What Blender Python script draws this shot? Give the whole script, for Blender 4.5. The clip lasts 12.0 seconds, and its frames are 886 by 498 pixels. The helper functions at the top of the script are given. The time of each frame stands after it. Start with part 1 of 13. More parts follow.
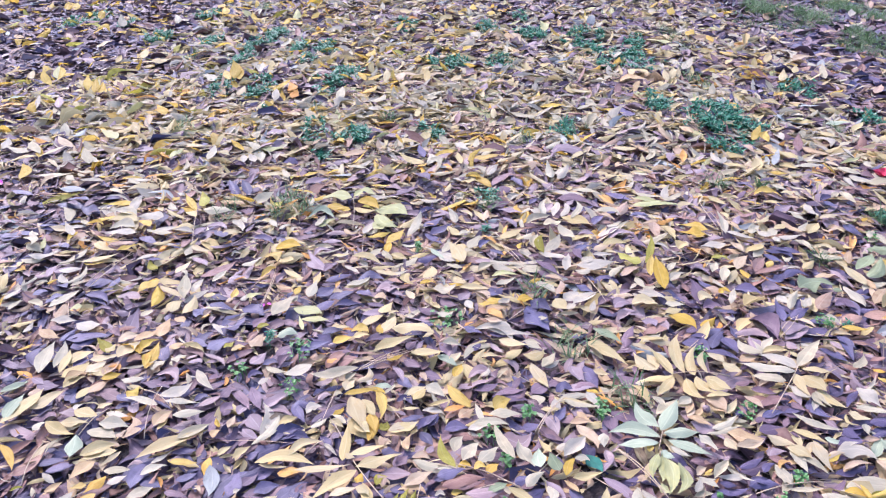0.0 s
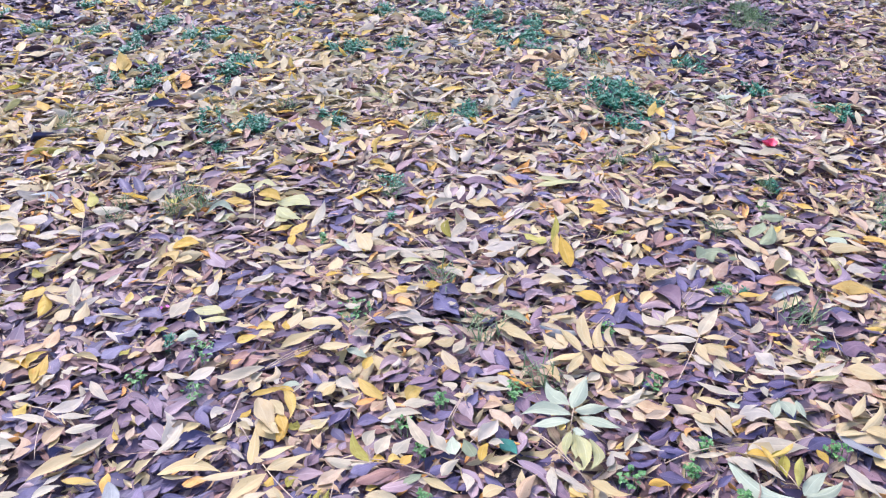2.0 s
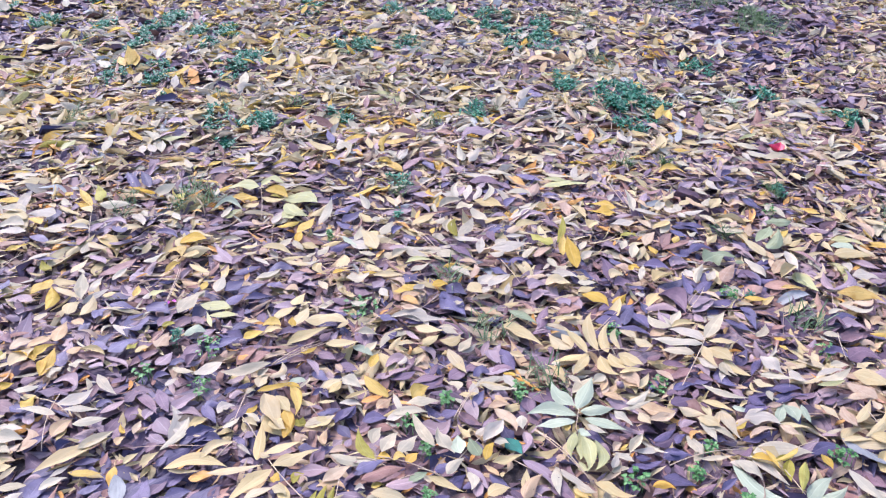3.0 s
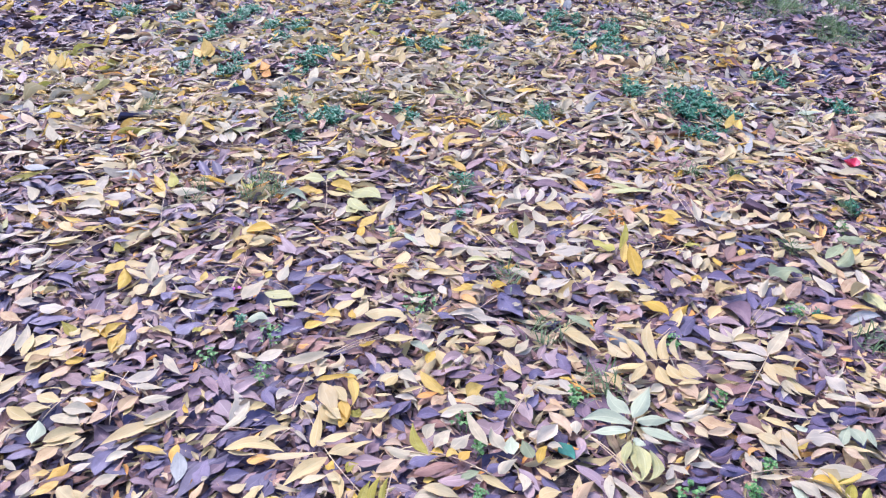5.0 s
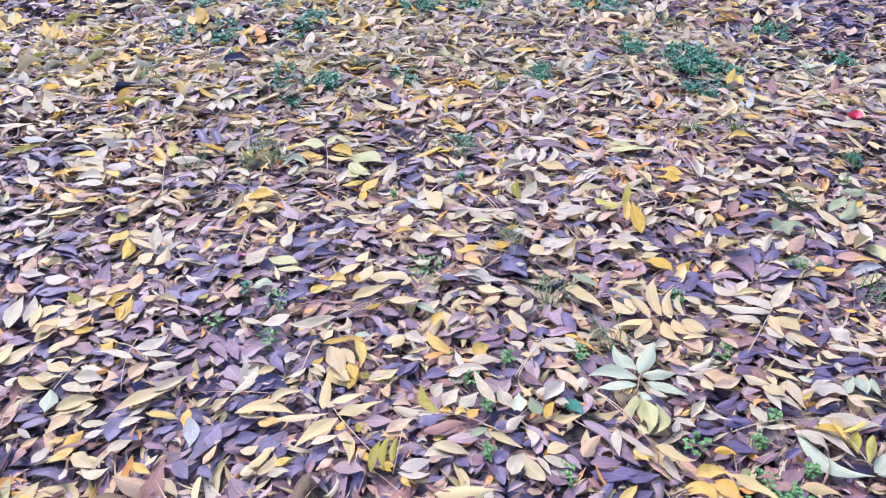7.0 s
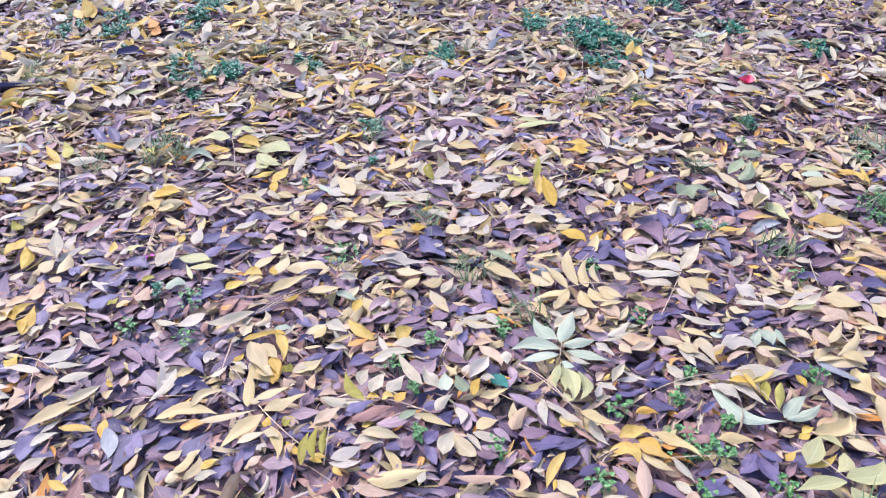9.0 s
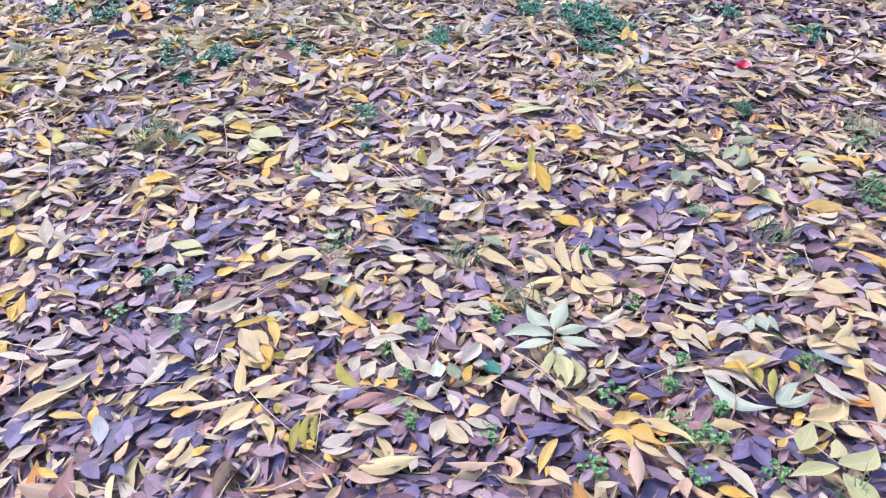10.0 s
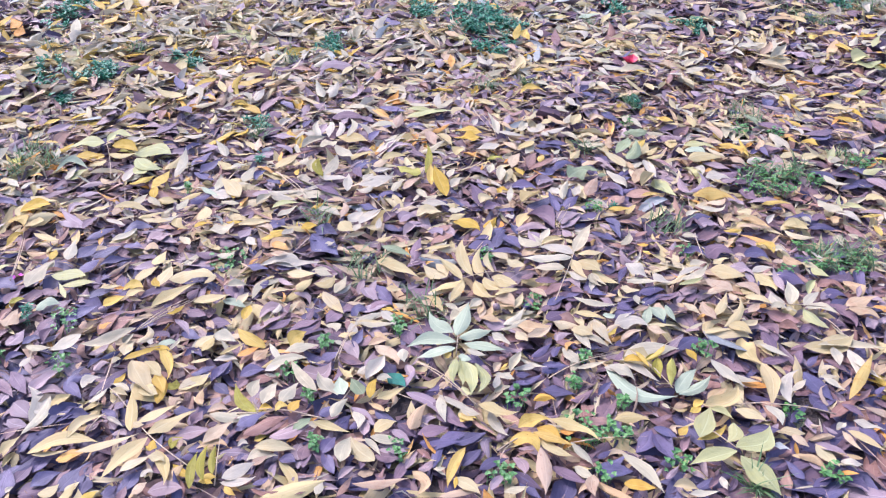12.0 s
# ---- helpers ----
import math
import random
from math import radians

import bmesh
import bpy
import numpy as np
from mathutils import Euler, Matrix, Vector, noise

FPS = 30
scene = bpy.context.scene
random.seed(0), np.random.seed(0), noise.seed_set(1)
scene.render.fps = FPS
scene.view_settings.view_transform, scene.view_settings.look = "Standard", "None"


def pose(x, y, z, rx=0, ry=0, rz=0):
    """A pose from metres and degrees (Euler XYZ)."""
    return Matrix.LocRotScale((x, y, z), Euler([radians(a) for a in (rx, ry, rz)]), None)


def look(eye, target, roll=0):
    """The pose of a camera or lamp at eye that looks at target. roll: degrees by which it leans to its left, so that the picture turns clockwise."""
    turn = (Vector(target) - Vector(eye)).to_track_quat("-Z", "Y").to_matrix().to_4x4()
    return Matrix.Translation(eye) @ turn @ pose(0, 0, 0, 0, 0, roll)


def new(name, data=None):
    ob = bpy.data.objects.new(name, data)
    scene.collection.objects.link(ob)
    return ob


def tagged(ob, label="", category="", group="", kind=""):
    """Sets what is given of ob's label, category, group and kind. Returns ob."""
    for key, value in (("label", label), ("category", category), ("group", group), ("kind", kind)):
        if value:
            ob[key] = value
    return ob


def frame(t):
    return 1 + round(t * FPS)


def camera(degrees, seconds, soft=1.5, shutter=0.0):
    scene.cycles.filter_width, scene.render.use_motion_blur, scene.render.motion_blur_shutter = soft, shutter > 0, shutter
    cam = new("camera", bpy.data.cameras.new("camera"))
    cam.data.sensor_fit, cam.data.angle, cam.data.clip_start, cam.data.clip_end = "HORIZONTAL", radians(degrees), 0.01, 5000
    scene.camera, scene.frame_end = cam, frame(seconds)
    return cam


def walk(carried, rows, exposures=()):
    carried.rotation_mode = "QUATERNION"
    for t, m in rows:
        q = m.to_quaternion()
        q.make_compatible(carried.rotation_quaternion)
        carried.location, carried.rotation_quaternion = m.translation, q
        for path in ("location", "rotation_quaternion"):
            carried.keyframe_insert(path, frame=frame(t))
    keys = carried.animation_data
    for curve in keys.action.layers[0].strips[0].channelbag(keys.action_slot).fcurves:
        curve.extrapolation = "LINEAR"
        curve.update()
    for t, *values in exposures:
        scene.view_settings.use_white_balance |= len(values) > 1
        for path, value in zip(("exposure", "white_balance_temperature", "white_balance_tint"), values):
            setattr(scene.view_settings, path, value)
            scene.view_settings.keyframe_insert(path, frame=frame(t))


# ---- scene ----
cam = camera(60.0, 12.0, soft=1.2)
PATH = [
    (0, (-0.009, -0.02, 1.113), (-0.034, 1.734, 0.153), -0.7),
    (0.5, (-0.001, -0.013, 1.11), (0.043, 1.736, 0.143), -0.6),
    (1, (0.007, -0.006, 1.106), (0.11, 1.736, 0.129), -0.7),
    (1.5, (0.012, 0.002, 1.105), (0.165, 1.734, 0.116), -0.4),
    (2, (0.015, 0.009, 1.103), (0.21, 1.733, 0.108), -0.2),
    (2.5, (0.008, 0.01, 1.106), (0.202, 1.732, 0.106), -0.2),
    (3, (0.003, 0.007, 1.105), (0.192, 1.73, 0.108), 0.6),
    (5, (-0.013, -0.001, 1.108), (0.034, 1.731, 0.11), 1.1),
    (5.5, (-0.013, -0.002, 1.107), (0.018, 1.729, 0.106), 0.9),
    (6, (-0.016, -0.003, 1.103), (0.013, 1.711, 0.073), 0.9),
    (6.5, (-0.02, -0.005, 1.101), (0.009, 1.692, 0.043), 0.4),
    (7, (-0.02, -0.007, 1.1), (0.025, 1.679, 0.026), -0.3),
    (7.5, (-0.016, -0.009, 1.097), (0.078, 1.668, 0.012), -0.7),
    (9.3, (-0.012, -0.004, 1.093), (0.245, 1.634, -0.026), -0.4),
    (9.5, (-0.009, -0.004, 1.09), (0.244, 1.629, -0.037), -0.4),
    (10, (-0.005, 0.002, 1.088), (0.252, 1.626, -0.05), -0.3),
    (10.5, (0.004, 0.003, 1.087), (0.29, 1.619, -0.055), -0.2),
    (11, (0.016, 0.006, 1.088), (0.355, 1.613, -0.054), -0.2),
    (11.5, (0.029, 0.013, 1.087), (0.426, 1.608, -0.052), -0.1),
    (12, (0.043, 0.024, 1.088), (0.508, 1.603, -0.049), 0.1),
]
walk(cam, [(t, look(eye, target, roll)) for t, eye, target, roll in PATH],
     [(0.0, 1.99, 5620, 22), (12.0, 1.99, 5620, 22)])

# ---- light: a bright overcast sky ----
world = bpy.data.worlds.new("overcast_sky")
scene.world = world
world.use_nodes = True
wn = world.node_tree
sky = wn.nodes.new("ShaderNodeTexSky")
sky.sky_type = "NISHITA"
sky.sun_disc = False
sky.sun_elevation, sky.sun_rotation = radians(48), radians(-35)
sky.dust_density, sky.air_density = 3.0, 1.0
wn.links.new(sky.outputs[0], wn.nodes["Background"].inputs[0])
wn.nodes["Background"].inputs[1].default_value = 0.13
sun_lamp = bpy.data.lights.new("sun", "SUN")
sun_lamp.energy, sun_lamp.angle, sun_lamp.color = 1.0, radians(22), (1.0, 0.96, 0.9)
sun = new("sun", sun_lamp)
sun.matrix_world = look((-3.5, 5.0, 7.0), (0, 0, 0))

# ---- materials ----


def nodes_of(name):
    mat = bpy.data.materials.new(name)
    mat.use_nodes = True
    return mat, mat.node_tree.nodes, mat.node_tree.links, mat.node_tree.nodes["Principled BSDF"]


def math_node(nd, ln, op, a, b=0.0):
    n = nd.new("ShaderNodeMath")
    n.operation = op
    for k, v in enumerate((a, b)):
        if isinstance(v, (int, float)):
            n.inputs[k].default_value = v
        else:
            ln.new(v, n.inputs[k])
    return n.outputs[0]


def mix_node(nd, ln, fac, a, b, blend="MIX"):
    n = nd.new("ShaderNodeMix")
    n.data_type, n.blend_type = "RGBA", blend
    for k, v in ((0, fac), (6, a), (7, b)):
        if isinstance(v, (int, float)):
            n.inputs[k].default_value = v
        elif isinstance(v, tuple):
            n.inputs[k].default_value = (*v, 1)
        else:
            ln.new(v, n.inputs[k])
    return n.outputs[2]


def ramp_node(nd, ln, fac, stops, mode="LINEAR"):
    n = nd.new("ShaderNodeValToRGB")
    n.color_ramp.interpolation = mode
    for k, (at, c) in enumerate(stops):
        e = n.color_ramp.elements[k] if k < 2 else n.color_ramp.elements.new(at)
        e.position = at
        e.color = (*c, 1) if isinstance(c, tuple) else (c, c, c, 1)
    ln.new(fac, n.inputs[0])
    return n.outputs[0]


def noise_node(nd, ln, scale, detail=3.0, vector=None, rough=0.6):
    n = nd.new("ShaderNodeTexNoise")
    n.inputs["Scale"].default_value, n.inputs["Detail"].default_value = scale, detail
    n.inputs["Roughness"].default_value = rough
    if vector is not None:
        ln.new(vector, n.inputs["Vector"])
    return n.outputs["Fac"]


def leaf_material(name, colours, blotch, rib, rough=0.45, glow=0.25, single=False, spots=0.5):
    """Dry leaf: its hue by piece, blotches, a midrib, side veins and a worn rim."""
    mat, nd, ln, bsdf = nodes_of(name)
    if single:
        rnd = nd.new("ShaderNodeObjectInfo").outputs["Random"]
    else:
        rnd = nd.new("ShaderNodeNewGeometry").outputs["Random Per Island"]
    step = 1.0 / len(colours)
    hue = ramp_node(nd, ln, rnd, [(k * step, c) for k, c in enumerate(colours)], "LINEAR")
    place = nd.new("ShaderNodeTexCoord")
    uv = nd.new("ShaderNodeSeparateXYZ")
    ln.new(place.outputs["UV"], uv.inputs[0])
    side = math_node(nd, ln, "ABSOLUTE", math_node(nd, ln, "SUBTRACT", uv.outputs[0], 0.5))
    pos = nd.new("ShaderNodeNewGeometry").outputs["Position"]
    big = noise_node(nd, ln, 45, 3, pos)
    fine = noise_node(nd, ln, 260, 2, pos)
    tone = mix_node(nd, ln, ramp_node(nd, ln, big, [(0.50, 0.0), (0.68, 1.0)]), hue, blotch)
    tone = mix_node(nd, ln, 0.45, hue, tone)
    speck = math_node(nd, ln, "MULTIPLY", ramp_node(nd, ln, fine, [(0.66, 0.0), (0.74, 1.0)]), spots)
    tone = mix_node(nd, ln, speck, tone, tuple(0.35 * c for c in blotch))
    rim = math_node(nd, ln, "MULTIPLY", ramp_node(nd, ln, side, [(0.38, 0.0), (0.5, 1.0)]), 0.35)
    tone = mix_node(nd, ln, rim, tone, blotch)
    # second draw from the piece's number: lightness
    other = math_node(nd, ln, "FRACT", math_node(nd, ln, "MULTIPLY", rnd, 57.31))
    light = ramp_node(nd, ln, other, [(0.0, 0.88), (1.0, 1.06)])
    tone = mix_node(nd, ln, 1.0, tone, light, "MULTIPLY")
    # paler and darker halves and streaks along the leaf
    streak = nd.new("ShaderNodeCombineXYZ")
    ln.new(math_node(nd, ln, "MULTIPLY", uv.outputs[0], 5.0), streak.inputs[0])
    ln.new(math_node(nd, ln, "MULTIPLY", uv.outputs[1], 2.2), streak.inputs[1])
    ln.new(math_node(nd, ln, "MULTIPLY", rnd, 91.0), streak.inputs[2])
    cloud = noise_node(nd, ln, 1.6, 3, streak.outputs[0])
    tone = mix_node(nd, ln, 1.0, tone, ramp_node(nd, ln, cloud, [(0.3, 0.88), (0.7, 1.06)]), "MULTIPLY")
    mid = ramp_node(nd, ln, side, [(0.015, 1.0), (0.045, 0.0)])
    tone = mix_node(nd, ln, math_node(nd, ln, "MULTIPLY", mid, 0.2), tone, rib)
    vein = math_node(nd, ln, "SINE", math_node(nd, ln, "MULTIPLY",
                     math_node(nd, ln, "SUBTRACT", uv.outputs[1], math_node(nd, ln, "MULTIPLY", side, 0.35)), 75.0))
    high = math_node(nd, ln, "ADD", math_node(nd, ln, "MULTIPLY", vein, 0.05),
                     math_node(nd, ln, "SUBTRACT", fine, math_node(nd, ln, "MULTIPLY", mid, 0.35)))
    bump = nd.new("ShaderNodeBump")
    bump.inputs["Strength"].default_value, bump.inputs["Distance"].default_value = 0.45, 0.0015
    ln.new(high, bump.inputs["Height"])
    ln.new(bump.outputs[0], bsdf.inputs["Normal"])
    ln.new(tone, bsdf.inputs["Base Color"])
    ln.new(ramp_node(nd, ln, big, [(0.3, rough + 0.02), (0.7, rough + 0.22)]), bsdf.inputs["Roughness"])
    bsdf.inputs["Specular IOR Level"].default_value = 0.17
    if glow < 0.15:  # thick dark leaves let no light through
        return mat
    thin = nd.new("ShaderNodeBsdfTranslucent")
    ln.new(tone, thin.inputs["Color"])
    both = nd.new("ShaderNodeMixShader")
    both.inputs[0].default_value = glow
    ln.new(bsdf.outputs[0], both.inputs[1])
    ln.new(thin.outputs[0], both.inputs[2])
    ln.new(both.outputs[0], nd["Material Output"].inputs["Surface"])
    return mat


TONES = {
    "plum": dict(colours=[(0.111, 0.066, 0.086), (0.155, 0.095, 0.111), (0.068, 0.045, 0.070), (0.187, 0.109, 0.107), (0.120, 0.078, 0.107), (0.144, 0.082, 0.084)],
                 blotch=(0.07, 0.045, 0.06), rib=(0.26, 0.18, 0.19), rough=0.42, glow=0.08),
    "brown": dict(colours=[(0.237, 0.125, 0.095), (0.168, 0.085, 0.070), (0.306, 0.180, 0.125), (0.197, 0.110, 0.100)],
                  blotch=(0.1, 0.045, 0.03), rib=(0.35, 0.22, 0.14), rough=0.45, glow=0.1),
    "tan": dict(colours=[(0.403, 0.272, 0.136), (0.353, 0.254, 0.169), (0.445, 0.305, 0.144), (0.320, 0.221, 0.160), (0.420, 0.314, 0.196)],
                blotch=(0.28, 0.15, 0.09), rib=(0.55, 0.42, 0.3), rough=0.5, glow=0.18),
    "mauve": dict(colours=[(0.194, 0.138, 0.150), (0.244, 0.175, 0.180), (0.170, 0.122, 0.142), (0.275, 0.198, 0.185), (0.222, 0.150, 0.146)],
                  blotch=(0.2, 0.13, 0.14), rib=(0.5, 0.42, 0.4), rough=0.45, glow=0.12),
    "cream": dict(colours=[(0.430, 0.342, 0.165), (0.444, 0.364, 0.205), (0.427, 0.321, 0.133), (0.435, 0.352, 0.222), (0.427, 0.339, 0.160)],
                  blotch=(0.46, 0.32, 0.14), rib=(0.6, 0.52, 0.32), rough=0.5, glow=0.25),
    "yellow": dict(colours=[(0.61, 0.41, 0.085), (0.60, 0.42, 0.12), (0.59, 0.36, 0.06), (0.60, 0.43, 0.15)],
                   blotch=(0.45, 0.22, 0.03), rib=(0.72, 0.56, 0.24), rough=0.48, glow=0.42),
    "olive": dict(colours=[(0.36, 0.33, 0.05), (0.44, 0.4, 0.1), (0.3, 0.26, 0.04)],
                  blotch=(0.2, 0.15, 0.03), rib=(0.5, 0.46, 0.2), rough=0.48, glow=0.42),
    "sage": dict(colours=[(0.299, 0.330, 0.213), (0.340, 0.370, 0.253), (0.276, 0.302, 0.201)],
                 blotch=(0.36, 0.38, 0.26), rib=(0.58, 0.6, 0.42), rough=0.5, glow=0.22, spots=0.15),
    "moss": dict(colours=[(0.19, 0.215, 0.115), (0.23, 0.25, 0.145), (0.17, 0.195, 0.11)],
                 blotch=(0.15, 0.16, 0.08), rib=(0.38, 0.4, 0.24), rough=0.5, glow=0.18, spots=0.2),
    "ivory": dict(colours=[(0.360, 0.315, 0.207), (0.373, 0.332, 0.240), (0.353, 0.298, 0.184), (0.371, 0.322, 0.248)],
                  blotch=(0.55, 0.44, 0.28), rib=(0.58, 0.5, 0.34), rough=0.5, glow=0.22, spots=0.12),
    "orange": dict(colours=[(0.62, 0.31, 0.06), (0.6, 0.35, 0.12), (0.52, 0.25, 0.06)],
                   blotch=(0.36, 0.13, 0.02), rib=(0.66, 0.42, 0.18), rough=0.48, glow=0.25),
    "slate": dict(colours=[(0.072, 0.056, 0.103), (0.107, 0.080, 0.132), (0.055, 0.044, 0.080), (0.087, 0.073, 0.125)],
                  blotch=(0.045, 0.035, 0.05), rib=(0.17, 0.14, 0.18), rough=0.38, glow=0.05),
    "lime": dict(colours=[(0.360, 0.331, 0.150), (0.394, 0.365, 0.176), (0.334, 0.324, 0.150)],
                 blotch=(0.42, 0.38, 0.14), rib=(0.6, 0.6, 0.36), rough=0.46, glow=0.25, spots=0.25),
    "green": dict(colours=[(0.03, 0.14, 0.10), (0.04, 0.17, 0.12)],
                  blotch=(0.02, 0.08, 0.06), rib=(0.1, 0.22, 0.14), rough=0.4, glow=0.2),
    "steel": dict(colours=[(0.28, 0.28, 0.25), (0.34, 0.34, 0.3), (0.24, 0.24, 0.23)],
                  blotch=(0.18, 0.18, 0.18), rib=(0.42, 0.42, 0.38), rough=0.45, glow=0.15),
    "gold": dict(colours=[(0.59, 0.41, 0.085), (0.61, 0.43, 0.12), (0.54, 0.35, 0.06)],
                 blotch=(0.36, 0.24, 0.03), rib=(0.62, 0.52, 0.24), rough=0.48, glow=0.42),
}
LITTER = {k: leaf_material("leaf_" + k, **v) for k, v in TONES.items()}
SINGLE = {k: leaf_material("single_leaf_" + k, single=True, **v) for k, v in TONES.items()}

# ---- leaf forms ----


def leaf_grid(n, along, L, W, bend, curl, fold, cup, twist, wave, phase, across=5):
    """n lance-shaped leaflets as grids of points, stalk end at the origin, lying along +y."""
    s = np.linspace(0.0, 1.0, along)[None, :]
    s = s - 0.045 * np.sin(2 * np.pi * s)  # closer spaced at both ends
    s[:, 0], s[:, -1] = 0.0, 1.0
    u = np.linspace(-1.0, 1.0, across)
    col = lambda v: np.broadcast_to(np.asarray(v, float), (n,))[:, None]
    L, W, bend, curl, fold, cup, twist, wave, phase = map(col, (L, W, bend, curl, fold, cup, twist, wave, phase))
    half = 0.5 * W * (5.24 * s * (1 - s) ** 1.45 + 0.012)
    ang = curl * (s - 0.45) + 0.0 * L
    step = L * np.diff(s, prepend=0.0)
    cy = np.cumsum(np.cos(ang) * step, 1)
    cz = np.cumsum(np.sin(ang) * step, 1)
    cy, cz = cy - cy[:, :1], cz - cz[:, :1]
    cx = 0.85 * bend * L * (s ** 2.3 - s) + 0.12 * bend * L * np.sin(6 * s + phase) * s * (1 - s)
    half = half * (1 + 0.06 * np.sin(9 * s + 2 * phase) + 0.03 * np.sin(23 * s + phase))
    tw = twist * (s - 0.3)
    P = np.zeros((n, along, across, 3))
    for k, uu in enumerate(u):
        off = uu * half * (1 + 0.12 * np.sign(uu) * np.sign(bend))
        up = (fold * abs(uu) + cup * uu * uu) * half + wave * half * abs(uu) * np.sin(9 * s + phase + 2.1 * (uu > 0))
        P[:, :, k, 0] = cx + off * np.cos(tw) - up * np.sin(tw)
        P[:, :, k, 1] = cy - off * 0.8 * bend * (s - 0.4)
        P[:, :, k, 2] = cz + off * np.sin(tw) + up * np.cos(tw)
    return P


def grid_mesh(name, P, mat):
    """One mesh out of n grids, with u across and v along each."""
    n, along, across, _ = P.shape
    i, k = np.meshgrid(np.arange(along - 1), np.arange(across - 1), indexing="ij")
    a = (i * across + k).ravel()
    quad = np.stack([a, a + 1, a + across + 1, a + across], 1)
    faces = (quad[None] + (np.arange(n) * along * across)[:, None, None]).reshape(-1, 4)
    me = bpy.data.meshes.new(name)
    me.vertices.add(n * along * across)
    me.vertices.foreach_set("co", np.ascontiguousarray(P, dtype=np.float32).ravel())
    me.loops.add(faces.size)
    me.loops.foreach_set("vertex_index", faces.ravel().astype(np.int32))
    me.polygons.add(len(faces))
    me.polygons.foreach_set("loop_start", (np.arange(len(faces)) * 4).astype(np.int32))
    me.polygons.foreach_set("use_smooth", np.ones(len(faces), bool))
    vv, uu = np.meshgrid(np.linspace(0, 1, along), np.linspace(0, 1, across), indexing="ij")
    uv = np.stack([uu.ravel(), vv.ravel()], 1)
    layer = me.uv_layers.new(name="UVMap")
    layer.data.foreach_set("uv", np.tile(uv[quad.ravel()], (n, 1)).astype(np.float32).ravel())
    me.update(calc_edges=True)
    me.materials.append(mat)
    return me


def placed(P, x, y, z, yaw, pitch, roll):
    """Turns and sets each grid: roll about its length, pitch of the tip, yaw on the ground."""
    n = len(P)
    c, s = np.cos, np.sin
    Q = P.reshape(n, -1, 3).copy()
    mid = Q.mean(1, keepdims=True)
    Q -= mid * np.array([0, 1, 1])
    X, Y, Z = Q[..., 0].copy(), Q[..., 1].copy(), Q[..., 2].copy()
    r, p, w = (np.asarray(v, float)[:, None] for v in (roll, pitch, yaw))
    X, Z = X * c(r) + Z * s(r), -X * s(r) + Z * c(r)
    Y, Z = Y * c(p) - Z * s(p), Y * s(p) + Z * c(p)
    X, Y = X * c(w) - Y * s(w), X * s(w) + Y * c(w)
    Q = np.stack([X + x[:, None], Y + y[:, None], Z + z[:, None]], 2)
    return Q.reshape(P.shape)


def swell(x, y):
    """The low unevenness of the ground, in metres."""
    return 0.012 * np.sin(2.1 * x + 0.7) * np.sin(1.7 * y) + 0.007 * np.sin(5.3 * x + 3.1 * y) + 0.006 * np.sin(7.7 * y - 4.1 * x + 1.0)


def bed(x, y):
    """The level on which the litter lies: the ground swells, and the cover thickens a little further off."""
    return swell(x, y) + 0.027 + 0.014 * np.clip((np.asarray(y, float) - 1.5) / 2, 0, 1)


# ---- ground ----
mat, nd, ln, bsdf = nodes_of("damp_soil")
pos = nd.new("ShaderNodeNewGeometry").outputs["Position"]
soil = ramp_node(nd, ln, noise_node(nd, ln, 30, 6, pos), [(0.3, (0.014, 0.01, 0.01)), (0.7, (0.045, 0.032, 0.028))])
far = ramp_node(nd, ln, noise_node(nd, ln, 14, 5, pos, 0.75), [(0.4, (0.06, 0.04, 0.05)), (0.55, (0.16, 0.1, 0.1)), (0.68, (0.42, 0.32, 0.2))])
ln.new(mix_node(nd, ln, ramp_node(nd, ln, noise_node(nd, ln, 2.5, 3, pos), [(0.35, 0.05), (0.65, 0.25)]), soil, far), bsdf.inputs["Base Color"])
bsdf.inputs["Roughness"].default_value = 0.9
bump = nd.new("ShaderNodeBump")
bump.inputs["Strength"].default_value, bump.inputs["Distance"].default_value = 0.8, 0.01
ln.new(noise_node(nd, ln, 90, 5, pos), bump.inputs["Height"])
ln.new(bump.outputs[0], bsdf.inputs["Normal"])
SOIL = mat

bm = bmesh.new()
steps = sorted({*(round(-4 + 0.1 * k, 2) for k in range(81)), -2000, -400, -80, -20, -8, 8, 20, 80, 400, 2000})
rows = sorted({*(round(-1 + 0.1 * k, 2) for k in range(81)), -2000, -400, -80, -20, -6, 10, 20, 80, 400, 2000})
grid = [[bm.verts.new((x, y, float(bed(x, y)) - 0.004 if abs(x) < 5 and abs(y) < 8 else 0.03)) for x in steps] for y in rows]
for j in range(len(rows) - 1):
    for i in range(len(steps) - 1):
        bm.faces.new((grid[j][i], grid[j][i + 1], grid[j + 1][i + 1], grid[j + 1][i])).smooth = True
me = bpy.data.meshes.new("ground")
bm.to_mesh(me)
bm.free()
me.materials.append(SOIL)
tagged(new("ground", me), "dark damp soil under a thick cover of leaves", "ground", kind="structure")

RNG = np.random.default_rng(11)
PATCHES = []

# ---- weeds ----


